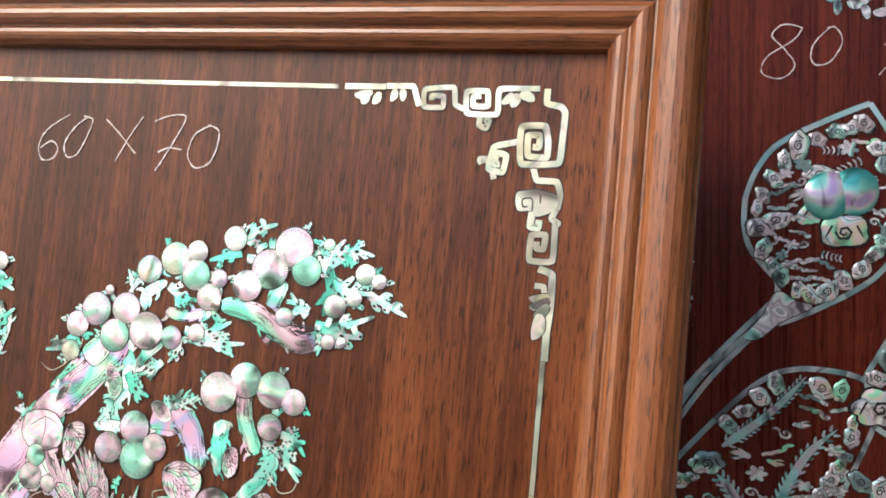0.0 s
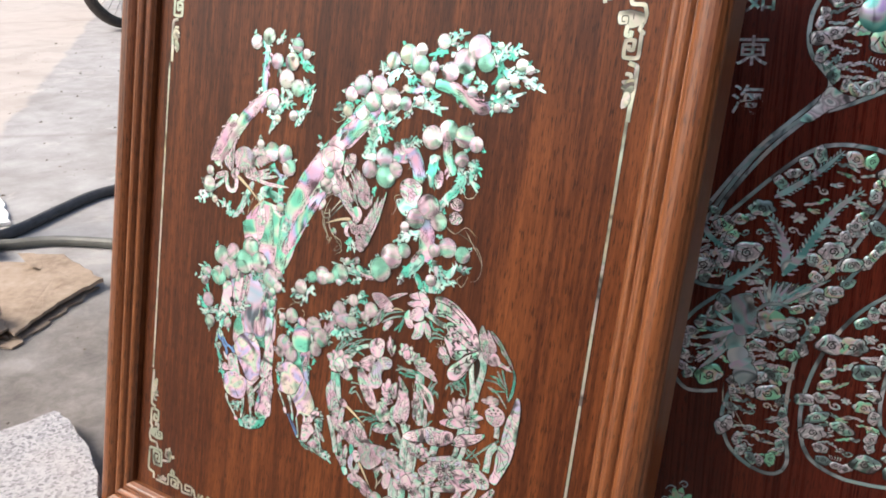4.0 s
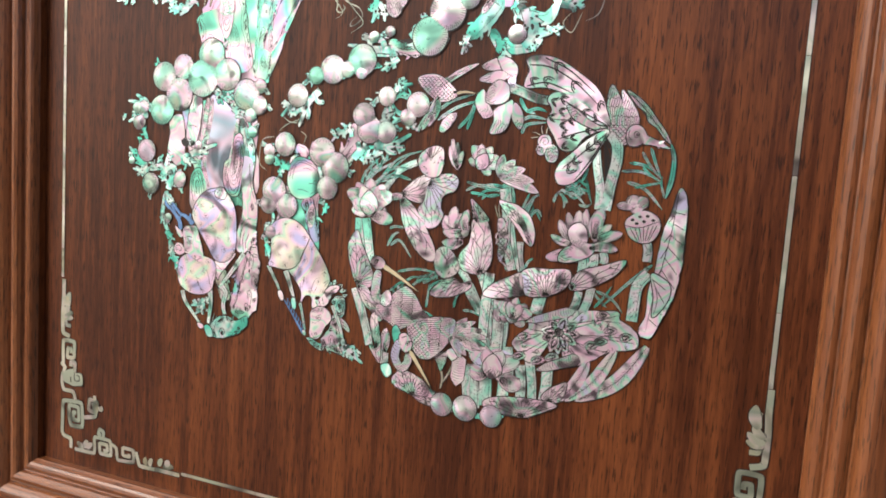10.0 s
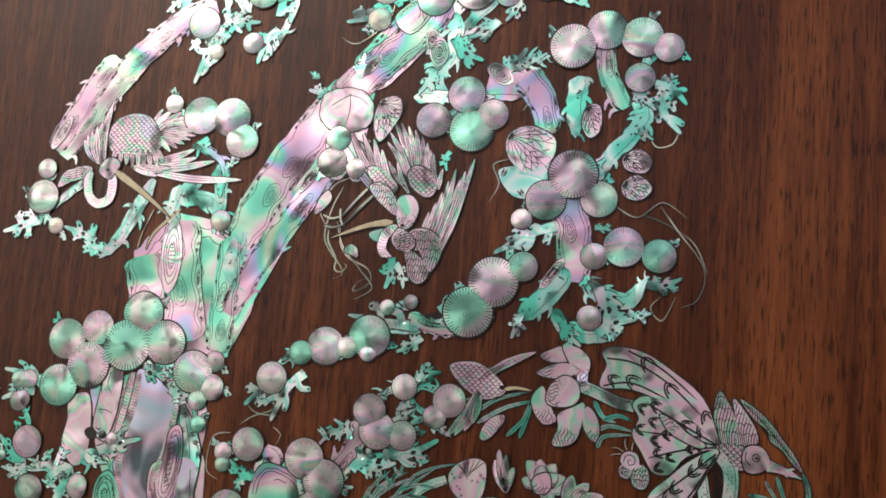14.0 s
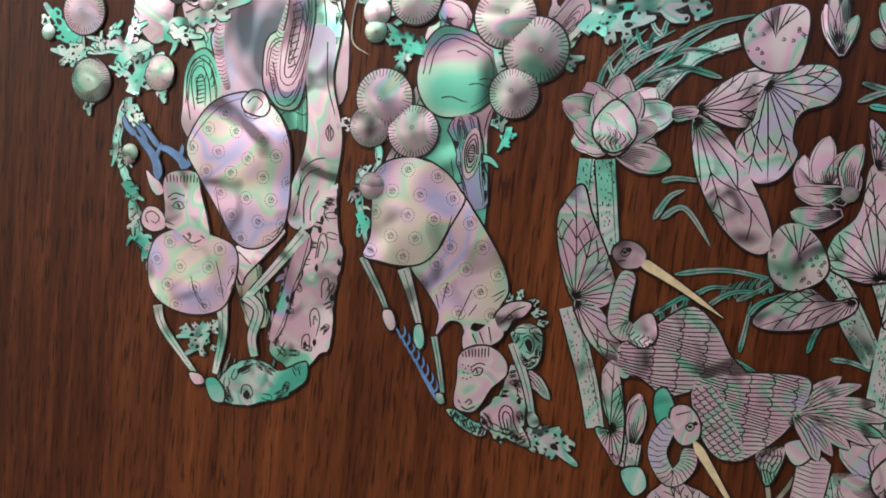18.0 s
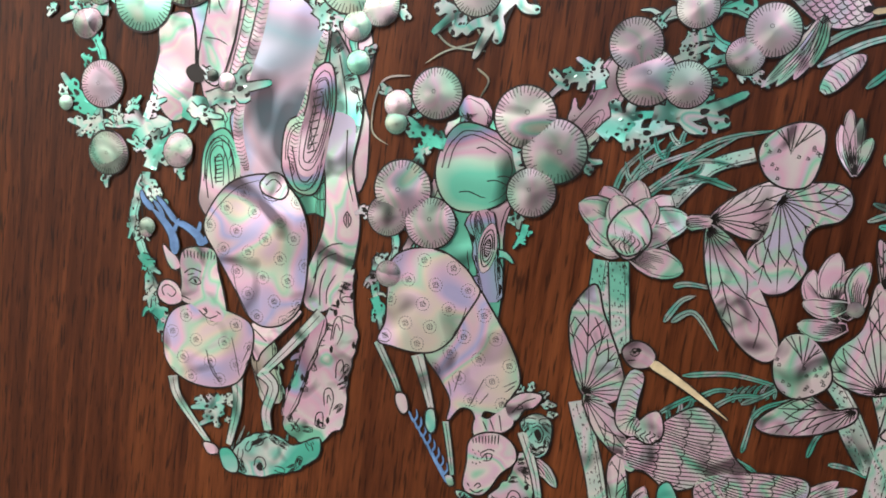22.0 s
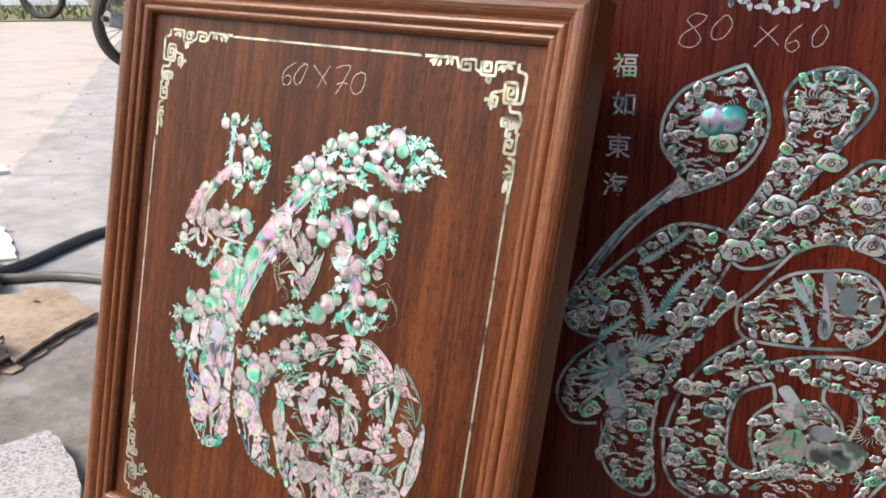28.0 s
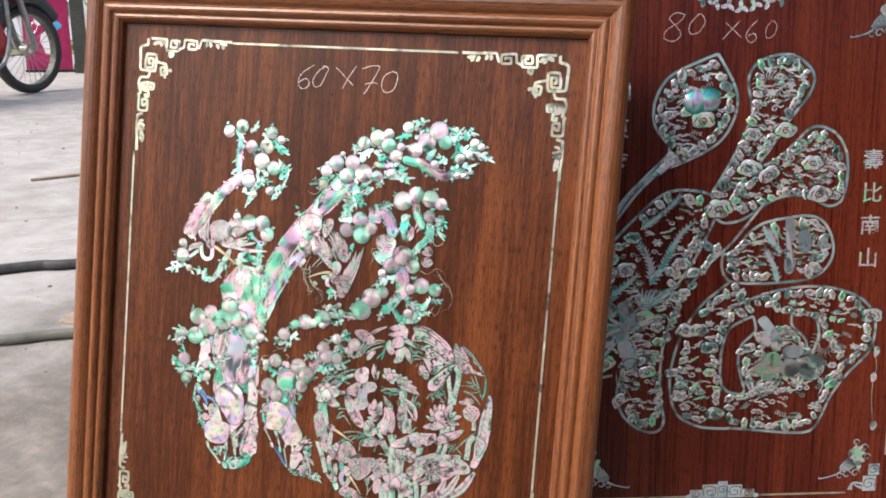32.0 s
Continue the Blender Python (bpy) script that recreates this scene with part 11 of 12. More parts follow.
stroke("abalone", "mane_tooth", 1.3, 0.6, (66.3, 308.9), (73.2, 310.3), (82.0, 307.5), layer=2.5, edge=0.2)
stroke("abalone", "mane_tooth", 1.3, 0.6, (66.5, 306.3), (73.3, 307.6), (82.1, 306.6), layer=2.5, edge=0.2)
stroke("abalone", "mane_tooth", 1.3, 0.6, (66.7, 303.6), (73.5, 305.0), (82.3, 302.2), layer=2.5, edge=0.2)
stroke("abalone", "mane_tooth", 1.3, 0.6, (66.8, 301.0), (73.7, 302.3), (82.4, 301.3), layer=2.5, edge=0.2)
stroke("abalone", "mane_tooth", 1.3, 0.6, (67.0, 298.4), (73.8, 299.7), (82.7, 296.9), layer=2.5, edge=0.2)
stroke("abalone", "mane_tooth", 1.3, 0.6, (67.1, 295.7), (74.0, 297.0), (82.7, 296.0), layer=2.5, edge=0.2)
stroke("abalone", "mane_tooth", 1.3, 0.6, (67.3, 293.1), (74.2, 294.4), (83.0, 291.6), layer=2.5, edge=0.2)
cut("silver", "saddle", (69.1, 282.1), (75.7, 288.5), (88.4, 288.2), (95.3, 280.4), (89.3, 274.6), (76.6, 273.7), layer=3.0, hub=None, look="scale", w=0.5)
cut("silver", "saddle_cloth", (67.4, 262.6), (74.4, 271.3), (86.7, 269.9), (92.6, 259.7), (85.5, 252.1), (72.8, 250.5), layer=2.9, hub=None, look="scale", w=0.5)
cut("abalone", "beast_body", (33.4, 264.2), (44.3, 275.8), (59.9, 281.4), (68.7, 270.3), (67.8, 255.4), (56.1, 246.7), (43.7, 250.0), layer=2.4, look="scale", w=0.5)
cut("abalone", "beast_body", (89.2, 267.5), (103.1, 276.1), (119.0, 273.4), (121.9, 257.3), (112.2, 245.5), (97.0, 245.8), (88.2, 255.6), layer=2.4, look="scale", w=0.5)
stroke("abalone", "beast_leg", 2.6, 1.4, (50.7, 249.8), (40.5, 240.2), (43.3, 226.6), (37.2, 220.7), layer=2.2, edge=0.2)
stroke("abalone", "beast_leg", 2.6, 1.4, (63.4, 247.2), (56.6, 238.3), (48.3, 231.0), layer=2.2, edge=0.2)
stroke("abalone", "beast_leg", 2.6, 1.4, (97.5, 247.0), (87.9, 232.8), (76.1, 234.9), layer=2.2, edge=0.2)
stroke("abalone", "beast_leg", 2.6, 1.4, (115.8, 248.4), (121.4, 238.7), (116.5, 225.0), layer=2.2, edge=0.2)
stroke("abalone", "beast_leg", 2.6, 1.4, (34.9, 262.7), (26.7, 253.9), (37.4, 243.2), layer=2.2, edge=0.2)
mass(27.8, 286.5, 7.2, 10)
mass(41.2, 279.7, 5.6, 10)
mass(18.0, 282.3, 5.0, 10)
cut("silver", "pavilion_block", (64.6, 443.4), (73.5, 444.0), (77.1, 419.9), (67.4, 420.0), layer=2.4, hub=None, look="scale", w=0.5)
cut("silver", "pavilion_block", (80.8, 426.7), (93.8, 429.3), (96.6, 408.5), (85.0, 404.6), layer=2.4, hub=None, look="scale", w=0.5)
cut("silver", "pavilion_block", (104.5, 415.3), (113.0, 422.8), (116.5, 411.7), (107.0, 408.4), layer=2.4, hub=None, look="scale", w=0.5)
cut("silver", "pavilion_block", (66.2, 394.4), (78.6, 396.3), (75.5, 378.9), (67.1, 379.8), layer=2.4, hub=None, look="scale", w=0.5)
stroke("plumage", "fin", 5.0, 2.0, (41.6, 436.9), (49.3, 423.0), (57.0, 409.1), layer=2.3, edge=0.2)
stroke("plumage", "fin", 5.0, 2.0, (52.3, 429.9), (55.9, 416.1), (58.8, 401.5), layer=2.3, edge=0.2)
stroke("plumage", "fin", 5.0, 2.0, (38.3, 409.4), (50.4, 403.7), (61.0, 399.4), layer=2.3, edge=0.2)
mass(-16.3, 456.3, 13.4, 0)
mass(18.2, 503.6, 11.9, 0)
mass(41.7, 496.5, 10.6, 30)
mass(92.6, 508.8, 10.6, 0)
mass(102.8, 472.1, 12.0, 0)
mass(-38.7, 560.2, 11.7, 0)
mass(19.7, 542.9, 9.2, 0)
mass(58.9, 547.3, 10.5, 0)
mass(176.6, 323.5, 11.1, 0)
mass(-34.5, 309.8, 9.7, 0)

# small shapes
scatter(46, (-28.0, 623.9), (-67.7, 610.1), (-89.5, 577.2), (-85.5, 548.1), (-68.5, 528.2), (-55.1, 521.4), (-26.2, 540.5), (-8.8, 566.1), (-8.6, 591.8))
scatter(52, (25.7, 622.9), (61.0, 628.6), (83.0, 606.0), (61.0, 568.0), (27.7, 513.3), (-3.3, 464.1), (-18.3, 474.4), (7.4, 523.5), (23.4, 575.1))
scatter(48, (28.5, 496.8), (79.4, 532.0), (101.7, 544.6), (126.6, 514.7), (129.2, 475.0), (109.9, 465.3), (69.1, 479.4), (17.0, 457.0), (-6.2, 454.1))
scatter(60, (-148.3, 406.2), (-109.9, 443.5), (-75.6, 473.1), (-29.2, 465.7), (-34.4, 433.6), (-65.4, 376.4), (-84.8, 330.6), (-87.0, 279.5), (-127.9, 265.9), (-171.5, 271.7), (-170.1, 304.9), (-144.1, 334.6), (-122.8, 375.2))
scatter(16, (-155.1, 420.8), (-174.4, 387.6), (-170.0, 362.9), (-139.7, 360.6), (-138.9, 398.0))
scatter(22, (-125.9, 258.1), (-84.6, 264.5), (-79.8, 213.7), (-89.7, 191.9), (-110.7, 195.9), (-125.3, 229.1))
scatter(30, (-119.2, 272.3), (-84.8, 271.7), (-59.4, 342.0), (-14.5, 410.2), (-41.6, 417.5), (-93.8, 356.6))
scatter(42, (-0.6, 399.7), (25.3, 423.1), (71.3, 439.1), (104.8, 438.5), (116.8, 407.7), (101.6, 380.6), (61.4, 374.4), (3.8, 375.5))
scatter(40, (7.8, 361.6), (-25.2, 337.8), (-47.8, 299.5), (-56.3, 242.3), (-44.6, 202.0), (-12.9, 194.1), (-8.9, 234.2), (-15.0, 284.6), (-0.8, 323.3), (29.3, 336.8))
scatter(36, (35.8, 343.7), (76.0, 353.4), (116.7, 354.0), (151.3, 345.0), (173.2, 323.5), (172.3, 288.2), (149.9, 263.6), (127.2, 296.2), (115.1, 324.6), (77.2, 332.4))
scatter(44, (6.8, 223.0), (27.5, 226.2), (108.3, 268.0), (143.2, 260.1), (124.8, 224.3), (109.3, 191.7), (71.3, 185.1), (8.0, 193.7))
scatter(40, (37.8, 301.4), (74.9, 311.3), (108.3, 268.0), (82.7, 232.4), (34.1, 233.3), (22.4, 262.4))
burst(37.9, 599.2, 23.2, 22)
burst(106.3, 501.9, 19.9, 18)
burst(120.7, 290.6, 19.6, 20)
shell_ball(-48.6, 581.6, 14.2)
shell_ball(-33.0, 583.9, 14.2)

# wishes in two columns, and chalk
glyph("福", -136.2, 629.9, 24.7)
glyph("如", -134.9, 592.6, 25.0)
glyph("東", -137.3, 550.9, 25.5)
glyph("海", -137.7, 511.8, 25.9)
glyph("壽", 164.9, 510.6, 25.1)
glyph("比", 166.4, 471.9, 25.3)
glyph("南", 166.6, 433.4, 25.6)
glyph("山", 166.8, 393.6, 25.9)
chalk((-63.9, 679.0), (-74.4, 681.1), (-81.6, 674.9), (-74.2, 666.6), (-68.3, 657.2), (-76.0, 649.9), (-87.2, 653.0), (-84.3, 662.4), (-69.5, 671.8), (-63.9, 679.0))
chalk((-48.7, 678.9), (-58.0, 668.7), (-57.6, 658.3), (-48.1, 659.4), (-41.0, 670.7), (-44.7, 678.9), (-49.8, 678.9))
chalk((-17.1, 669.7), (-7.6, 661.6), (1.0, 653.5))
chalk((-0.8, 671.6), (-10.5, 661.6), (-19.8, 651.4))
chalk((20.2, 672.6), (10.6, 663.6), (6.8, 653.6), (12.2, 647.6), (18.5, 651.6), (16.0, 657.6), (8.6, 654.6))
chalk((36.2, 671.6), (29.7, 662.7), (30.8, 652.7), (38.1, 654.8), (42.1, 664.7), (38.1, 671.6))

# border
strip(-202, 96.5, -42, 96.5, 2.4)
strip(46, 96.5, 160, 96.5, 2.4)
strip(207, 145, 207, 560, 2.4)
strip(-207, 145, -207, 560, 2.4)
steps(3, 97)
square_fret(197, 104, -1, 1)
square_fret(-197, 104, 1, 1)
bat(163, 137, 1, 30)
bat(-153, 132, -1, 30)
bat(164, 672, 1, 28)
garland(0.1, 690.2)
tendril((178.7, 299.2), (187.3, 262.2), (184.9, 246), (184.0, 220), (188.0, 184.8), w=1.0)
leaf("abalone", 186, 286, 184, 272, 7, 0.1, 0.5, "tassel_leaf")
leaf("abalone", 184, 252, 183, 240, 8, 0.1, 0.5, "tassel_leaf")
leaf("silver", 188, 190, 187, 178, 9, 0.1, 0.5, "tassel_leaf")

# ---- things in the yard ----
def slab_of(pts, z0, z1, rough_edge=0.0, per=5, seed=1, tilt=(0, 0), name="slab"):
    """A sheet or block from a few corners on the ground, its edge torn or broken between them."""
    rnd = random.Random(seed)
    ring = []
    for (ax, ay), (bx, by) in zip(pts, pts[1:] + pts[:1]):
        for k in range(per):
            t = k / per
            j = rough_edge if k else rough_edge * 0.3
            ring.append((ax + (bx - ax) * t + rnd.uniform(-j, j), ay + (by - ay) * t + rnd.uniform(-j, j)))
    cx, cy = sum(p[0] for p in ring) / len(ring), sum(p[1] for p in ring) / len(ring)
    bm = bmesh.new()
    def up(x, y, z):
        return z + tilt[0] * (x - cx) + tilt[1] * (y - cy)
    loops = [[bm.verts.new((x, y, z0)) for x, y in ring], [bm.verts.new((x, y, up(x, y, z1 - (z1 - z0) * 0.15))) for x, y in ring],
             [bm.verts.new((cx + (x - cx) * 0.985, cy + (y - cy) * 0.985, up(x, y, z1))) for x, y in ring], [bm.verts.new((cx + (x - cx) * 0.5, cy + (y - cy) * 0.5, up(cx + (x - cx) * 0.5, cy + (y - cy) * 0.5, z1) + rnd.uniform(-1, 1) * 0.1 * rough_edge)) for x, y in ring]]
    n = len(ring)
    for a, b in zip(loops, loops[1:]):
        for i in range(n):
            bm.faces.new((a[i], a[(i + 1) % n], b[(i + 1) % n], b[i]))
    bm.faces.new(loops[-1])
    bm.faces.new(loops[0][::-1])
    bmesh.ops.recalc_face_normals(bm, faces=bm.faces[:])
    return bm


def pipe(pts, r, per=8, sides=12, closed=False):
    """A tube along a smooth line."""
    p = [Vector(q) for q in pts]
    line = []
    n = len(p)
    for i in range(n if closed else n - 1):
        a, b, c, d = (p[(i + k) % n] if closed else p[min(max(i + k, 0), n - 1)] for k in (-1, 0, 1, 2))
        for k in range(per):
            t = k / per
            line.append(0.5 * (2 * b + (c - a) * t + (2 * a - 5 * b + 4 * c - d) * t * t + (3 * b - a - 3 * c + d) * t ** 3))
    if not closed:
        line.append(p[-1])
    bm = bmesh.new()
    rows = []
    m = len(line)
    for i, q in enumerate(line):
        d = (line[(i + 1) % m] - line[i - 1]) if closed else (line[min(i + 1, m - 1)] - line[max(i - 1, 0)])
        quat = d.to_track_quat("Z", "Y")
        rows.append([bm.verts.new(q + quat @ Vector((r * math.cos(2 * math.pi * k / sides), r * math.sin(2 * math.pi * k / sides), 0))) for k in range(sides)])
    for i in range(m if closed else m - 1):
        a, b = rows[i], rows[(i + 1) % m]
        for k in range(sides):
            bm.faces.new((a[k], a[(k + 1) % sides], b[(k + 1) % sides], b[k]))
    if not closed:
        bm.faces.new(rows[0][::-1])
        bm.faces.new(rows[-1])
    bmesh.ops.recalc_face_normals(bm, faces=bm.faces[:])
    return bm


def bulge(sx, sy, sz, p=0.55):
    """A rounded body panel: half sizes, and how square it is."""
    def pw(v):
        return math.copysign(abs(v) ** p, v)
    bm = bmesh.new()
    rows = []
    for i in range(1, 12):
        e = -math.pi / 2 + math.pi * i / 12
        rows.append([bm.verts.new((sx * pw(math.cos(e)) * pw(math.cos(a * math.pi / 12)), sy * pw(math.cos(e)) * pw(math.sin(a * math.pi / 12)), sz * pw(math.sin(e)))) for a in range(24)])
    for a, b in zip(rows, rows[1:]):
        for k in range(24):
            bm.faces.new((a[k], a[(k + 1) % 24], b[(k + 1) % 24], b[k])).smooth = True
    bm.faces.new(rows[0][::-1])
    bm.faces.new(rows[-1])
    return bm


def lathe(profile, sides=40):
    """A ring turned about the y axis; the profile is (radius, y), closed."""
    bm = bmesh.new()
    rows = []
    for k in range(sides):
        a = 2 * math.pi * k / sides
        rows.append([bm.verts.new((r * math.cos(a), y, r * math.sin(a))) for r, y in profile])
    n = len(profile)
    for k in range(sides):
        a, b = rows[k], rows[(k + 1) % sides]
        for i in range(n):
            bm.faces.new((a[i], a[(i + 1) % n], b[(i + 1) % n], b[i]))
    bmesh.ops.recalc_face_normals(bm, faces=bm.faces[:])
    return bm


gr = Nodes("granite", 0.75)
gg = gr.coords("Object")
grain = gr.voronoi(gg, 300, "Color")
sepg = gr.node("SeparateColor")
gr.put(sepg.inputs[0], grain)
gcol = gr.ramp(sepg.outputs[0], (0.05, (0.14, 0.14, 0.155)), (0.25, (0.26, 0.26, 0.275)), (0.5, (0.33, 0.33, 0.345)), (0.85, (0.42, 0.415, 0.43)))
gcol = gr.mix(gr.ramp(gr.noise(gg, 12, 3), (0.4, 0.0), (0.75, 0.35)), gcol, (0.4, 0.36, 0.33))
gr.bump(sepg.outputs[1], 0.5, 0.002)
M_GRANITE = gr.done(gcol)
cb = Nodes("cardboard", 0.9, 0, 0.2)
cv = cb.coords("Object")
ccol = cb.ramp(cb.math("ADD", cb.math("MULTIPLY", cb.noise(cv, 7, 5), 0.6), cb.math("MULTIPLY", cb.noise(cv, 60, 4), 0.4)), (0.3, (0.18, 0.135, 0.1)), (0.5, (0.32, 0.25, 0.19)), (0.7, (0.42, 0.345, 0.28)))
cb.bump(cb.noise(cv, 40, 4), 0.4, 0.003)
M_CARD = cb.done(ccol)
M_RUBBER = flat("black_rubber", (0.034, 0.036, 0.04), 0.62, vary=0.5, scale=40)
M_HOSE = flat("grey_hose", (0.13, 0.13, 0.115), 0.5, vary=0.3, scale=30)
M_STEEL = flat("painted_steel", (0.05, 0.054, 0.042), 0.4, vary=0.35, scale=14, bump=0.1)
M_CHROME = flat("dull_chrome", (0.32, 0.31, 0.3), 0.35, 0.8, 0.3, 30)
M_TYRE = flat("tyre", (0.045, 0.038, 0.032), 0.85, vary=0.4, scale=60, bump=0.3)
M_FOAM = flat("white_foam", (0.8, 0.8, 0.8), 0.8, vary=0.08, scale=90)
M_PLASTIC = flat("violet_plastic", (0.2, 0.19, 0.25), 0.3, vary=0.2, scale=8)
M_RED = flat("red_paint", (0.32, 0.02, 0.025), 0.25, vary=0.2, scale=10)
M_BLACK = flat("black_paint", (0.02, 0.02, 0.022), 0.35, vary=0.3, scale=20)
M_PINK = flat("magenta_print", (0.36, 0.016, 0.1), 0.45, vary=0.3, scale=12)
M_SKY_PRINT = flat("sky_blue_print", (0.12, 0.42, 0.75), 0.4, vary=0.3, scale=20)
M_AMBER = flat("amber_lens", (0.7, 0.25, 0.03), 0.2)
M_LENS = flat("clear_lens", (0.75, 0.78, 0.8), 0.1, vary=0.1)
M_DOOR = flat("dark_door_timber", (0.03, 0.022, 0.017), 0.6, vary=0.4, scale=24, bump=0.3)
M_TIMBER = flat("grey_timber", (0.28, 0.22, 0.17), 0.85, vary=0.35, scale=30, bump=0.4)

tagged(part("granite_offcut", slab_of([(-0.56, -0.185), (-0.53, -0.125), (-0.498, -0.062), (-0.486, -0.012), (-0.446, -0.017), (-0.38, -0.038), (-0.325, -0.066), (-0.27, -0.105), (-0.3, -0.2), (-0.41, -0.225)], 0, 0.03, 0.0026, 5, 4), M_GRANITE, None), "rough broken slab of speckled pale granite on the ground", "stone")
tagged(part("granite_chunk", slab_of([(-0.74, -0.078), (-0.665, -0.148), (-0.72, -0.23), (-0.83, -0.16)], 0, 0.024, 0.004, 5, 8), M_GRANITE, None), "small broken chunk of speckled granite with a dark side", "stone")
card = empty("cardboard_sheet", pose(0, 0, 0), "flattened brown cardboard carton with torn edges and a crease", "cardboard")
part("panel", slab_of([(-0.808, 0.303), (-0.975, 0.34), (-1.06, 0.3), (-0.965, 0.314), (-0.88, 0.125), (-0.75, 0.095), (-0.792, 0.202)], 0.013, 0.018, 0.004, 7, 2, (0.02, 0.02)), M_CARD, card)
part("panel", slab_of([(-0.97, 0.316), (-0.885, 0.128), (-0.76, 0.09), (-0.86, 0.04), (-1.063, 0.097), (-1.15, 0.02), (-1.25, 0.1), (-1.066, 0.26)], 0.006, 0.0105, 0.005, 7, 3), M_CARD, card)
part("liner", slab_of([(-0.812, 0.298), (-0.775, 0.19), (-0.735, 0.082), (-0.9, 0.03), (-1.0, 0.12)], 0.001, 0.005, 0.008, 7, 9), M_CARD, card)
flap = empty("cardboard_piece", pose(0, 0, 0), "torn strip of brown corrugated cardboard, one edge folded up", "cardboard")
part("base", slab_of([(-0.87, 0.13), (-0.77, 0.1), (-0.735, -0.075), (-0.76, -0.17), (-0.98, -0.1)], 0.018, 0.022, 0.006, 6, 5), M_CARD, flap)
part("fold", slab_of([(-0.86, 0.1), (-0.78, 0.1), (-0.8, 0.085), (-0.748, -0.06), (-0.74, -0.16), (-0.9, -0.16)], 0.048, 0.052, 0.005, 6, 6, (0.1, 0.03)), M_CARD, flap)
part("wall", slab_of([(-0.89, 0.11), (-0.88, 0.115), (-0.93, -0.14), (-0.94, -0.14)], 0.02, 0.055, 0.002, 4, 7), M_CARD, flap)
plank = box(-0.072, 0.0, -0.85, 0, 0.001, 0.043, 0.003)
ob = part("timber_plank", plank, M_TIMBER, None)
ob.matrix_world = pose(-1.092, 0.273, 0, 0, 0, -20)
tagged(ob, "weathered square-cut plank lying on the concrete", "plank")
tagged(part("timber_offcut", box(-0.06, 0.0, -0.34, 0, 0.0435, 0.052, 0.002), M_TIMBER, None, m=pose(-1.118, 0.215, 0, 0, 0, -32)), "thin pale wooden offcut lying on the plank", "plank")
post = empty("steel_post", pose(-1.226, 0.316, 0), "round dark green painted steel post standing on the yard", "post")
part("tube", pipe([(0, 0, 0), (0, 0, 0.9), (0, 0, 1.8), (0, 0, 2.6)], 0.0235, 4, 24), M_STEEL, post)
part("base_plate", box(-0.05, 0.05, -0.05, 0.05, 0, 0.006, 0.002), M_STEEL, post)
part("collar", lathe([(0.0235, 0.001), (0.029, 0.001), (0.029, 0.012), (0.0235, 0.012)], 20), M_STEEL, post, m=pose(0, 0, 0.006, 90))
tagged(part("rubber_hose", pipe([(-1.75, -0.02, 0.013), (-1.394, 0.178, 0.013), (-1.3, 0.236, 0.013), (-1.21, 0.272, 0.013), (-1.182, 0.33, 0.013), (-1.19, 0.4, 0.013), (-1.22, 0.5, 0.013), (-1.245, 0.63, 0.013), (-1.2, 0.78, 0.013), (-1.09, 0.888, 0.013), (-1.0, 0.935, 0.013), (-0.6, 1.25, 0.013), (0.2, 1.5, 0.013)], 0.0125), M_RUBBER, None), "thick black rubber hose lying across the concrete", "hose")
tagged(part("garden_hose", pipe([(-1.3, 0.2, 0.012), (-1.15, 0.303, 0.012), (-1.072, 0.38, 0.012), (-0.98, 0.426, 0.012), (-0.845, 0.48, 0.012), (-0.742, 0.545, 0.012), (-0.4, 0.7, 0.012), (0.1, 0.85, 0.012)], 0.0105), M_HOSE, None), "thin grey plastic hose lying on the concrete", "hose")
wire = empty("steel_wire", pose(0, 0, 0), "thin bent dark steel wire standing up from the ground", "wire")
part("strand", pipe([(-2.05, 0.02, 0.42), (-1.66, 0.1, 0.31), (-1.46, 0.165, 0.18), (-1.32, 0.215, 0.06), (-1.28, 0.24, 0.006)], 0.0045, 8, 8), M_BLACK, wire)
part("knot", bulge(0.011, 0.009, 0.011, 0.9), M_BLACK, wire, m=pose(-1.46, 0.165, 0.18))
tagged(part("plastic_sheet", slab_of([(-1.51, 0.515), (-1.38, 0.47), (-1.255, 0.405), (-1.3, 0.31), (-1.42, 0.355), (-1.52, 0.47)], 0.001, 0.008, 0.006, 5, 14, (0.01, 0.012)), M_FOAM, None), "thin crumpled white plastic sheet on the concrete", "plastic sheet")
tagged(part("paper_scrap", slab_of([(-2.11, 0.81), (-2.16, 0.89), (-2.025, 0.845), (-2.035, 0.8)], 0.001, 0.014, 0.006, 4, 11), M_FOAM, None), "crumpled scrap of white paper on the concrete", "paper")
tagged(part("paper_scrap", slab_of([(-0.822, 0.605), (-0.826, 0.662), (-0.74, 0.66), (-0.76, 0.598)], 0.001, 0.005, 0.003, 4, 12), M_CARD, None), "flat scrap of grey-brown card beside the hose", "paper")
tagged(part("thin_stick", pipe([(-1.782, 1.738, 0.006), (-1.7, 1.85, 0.006), (-1.6, 1.99, 0.006)], 0.006, 4, 8), M_TIMBER, None), "thin pale stick lying on the concrete", "stick")


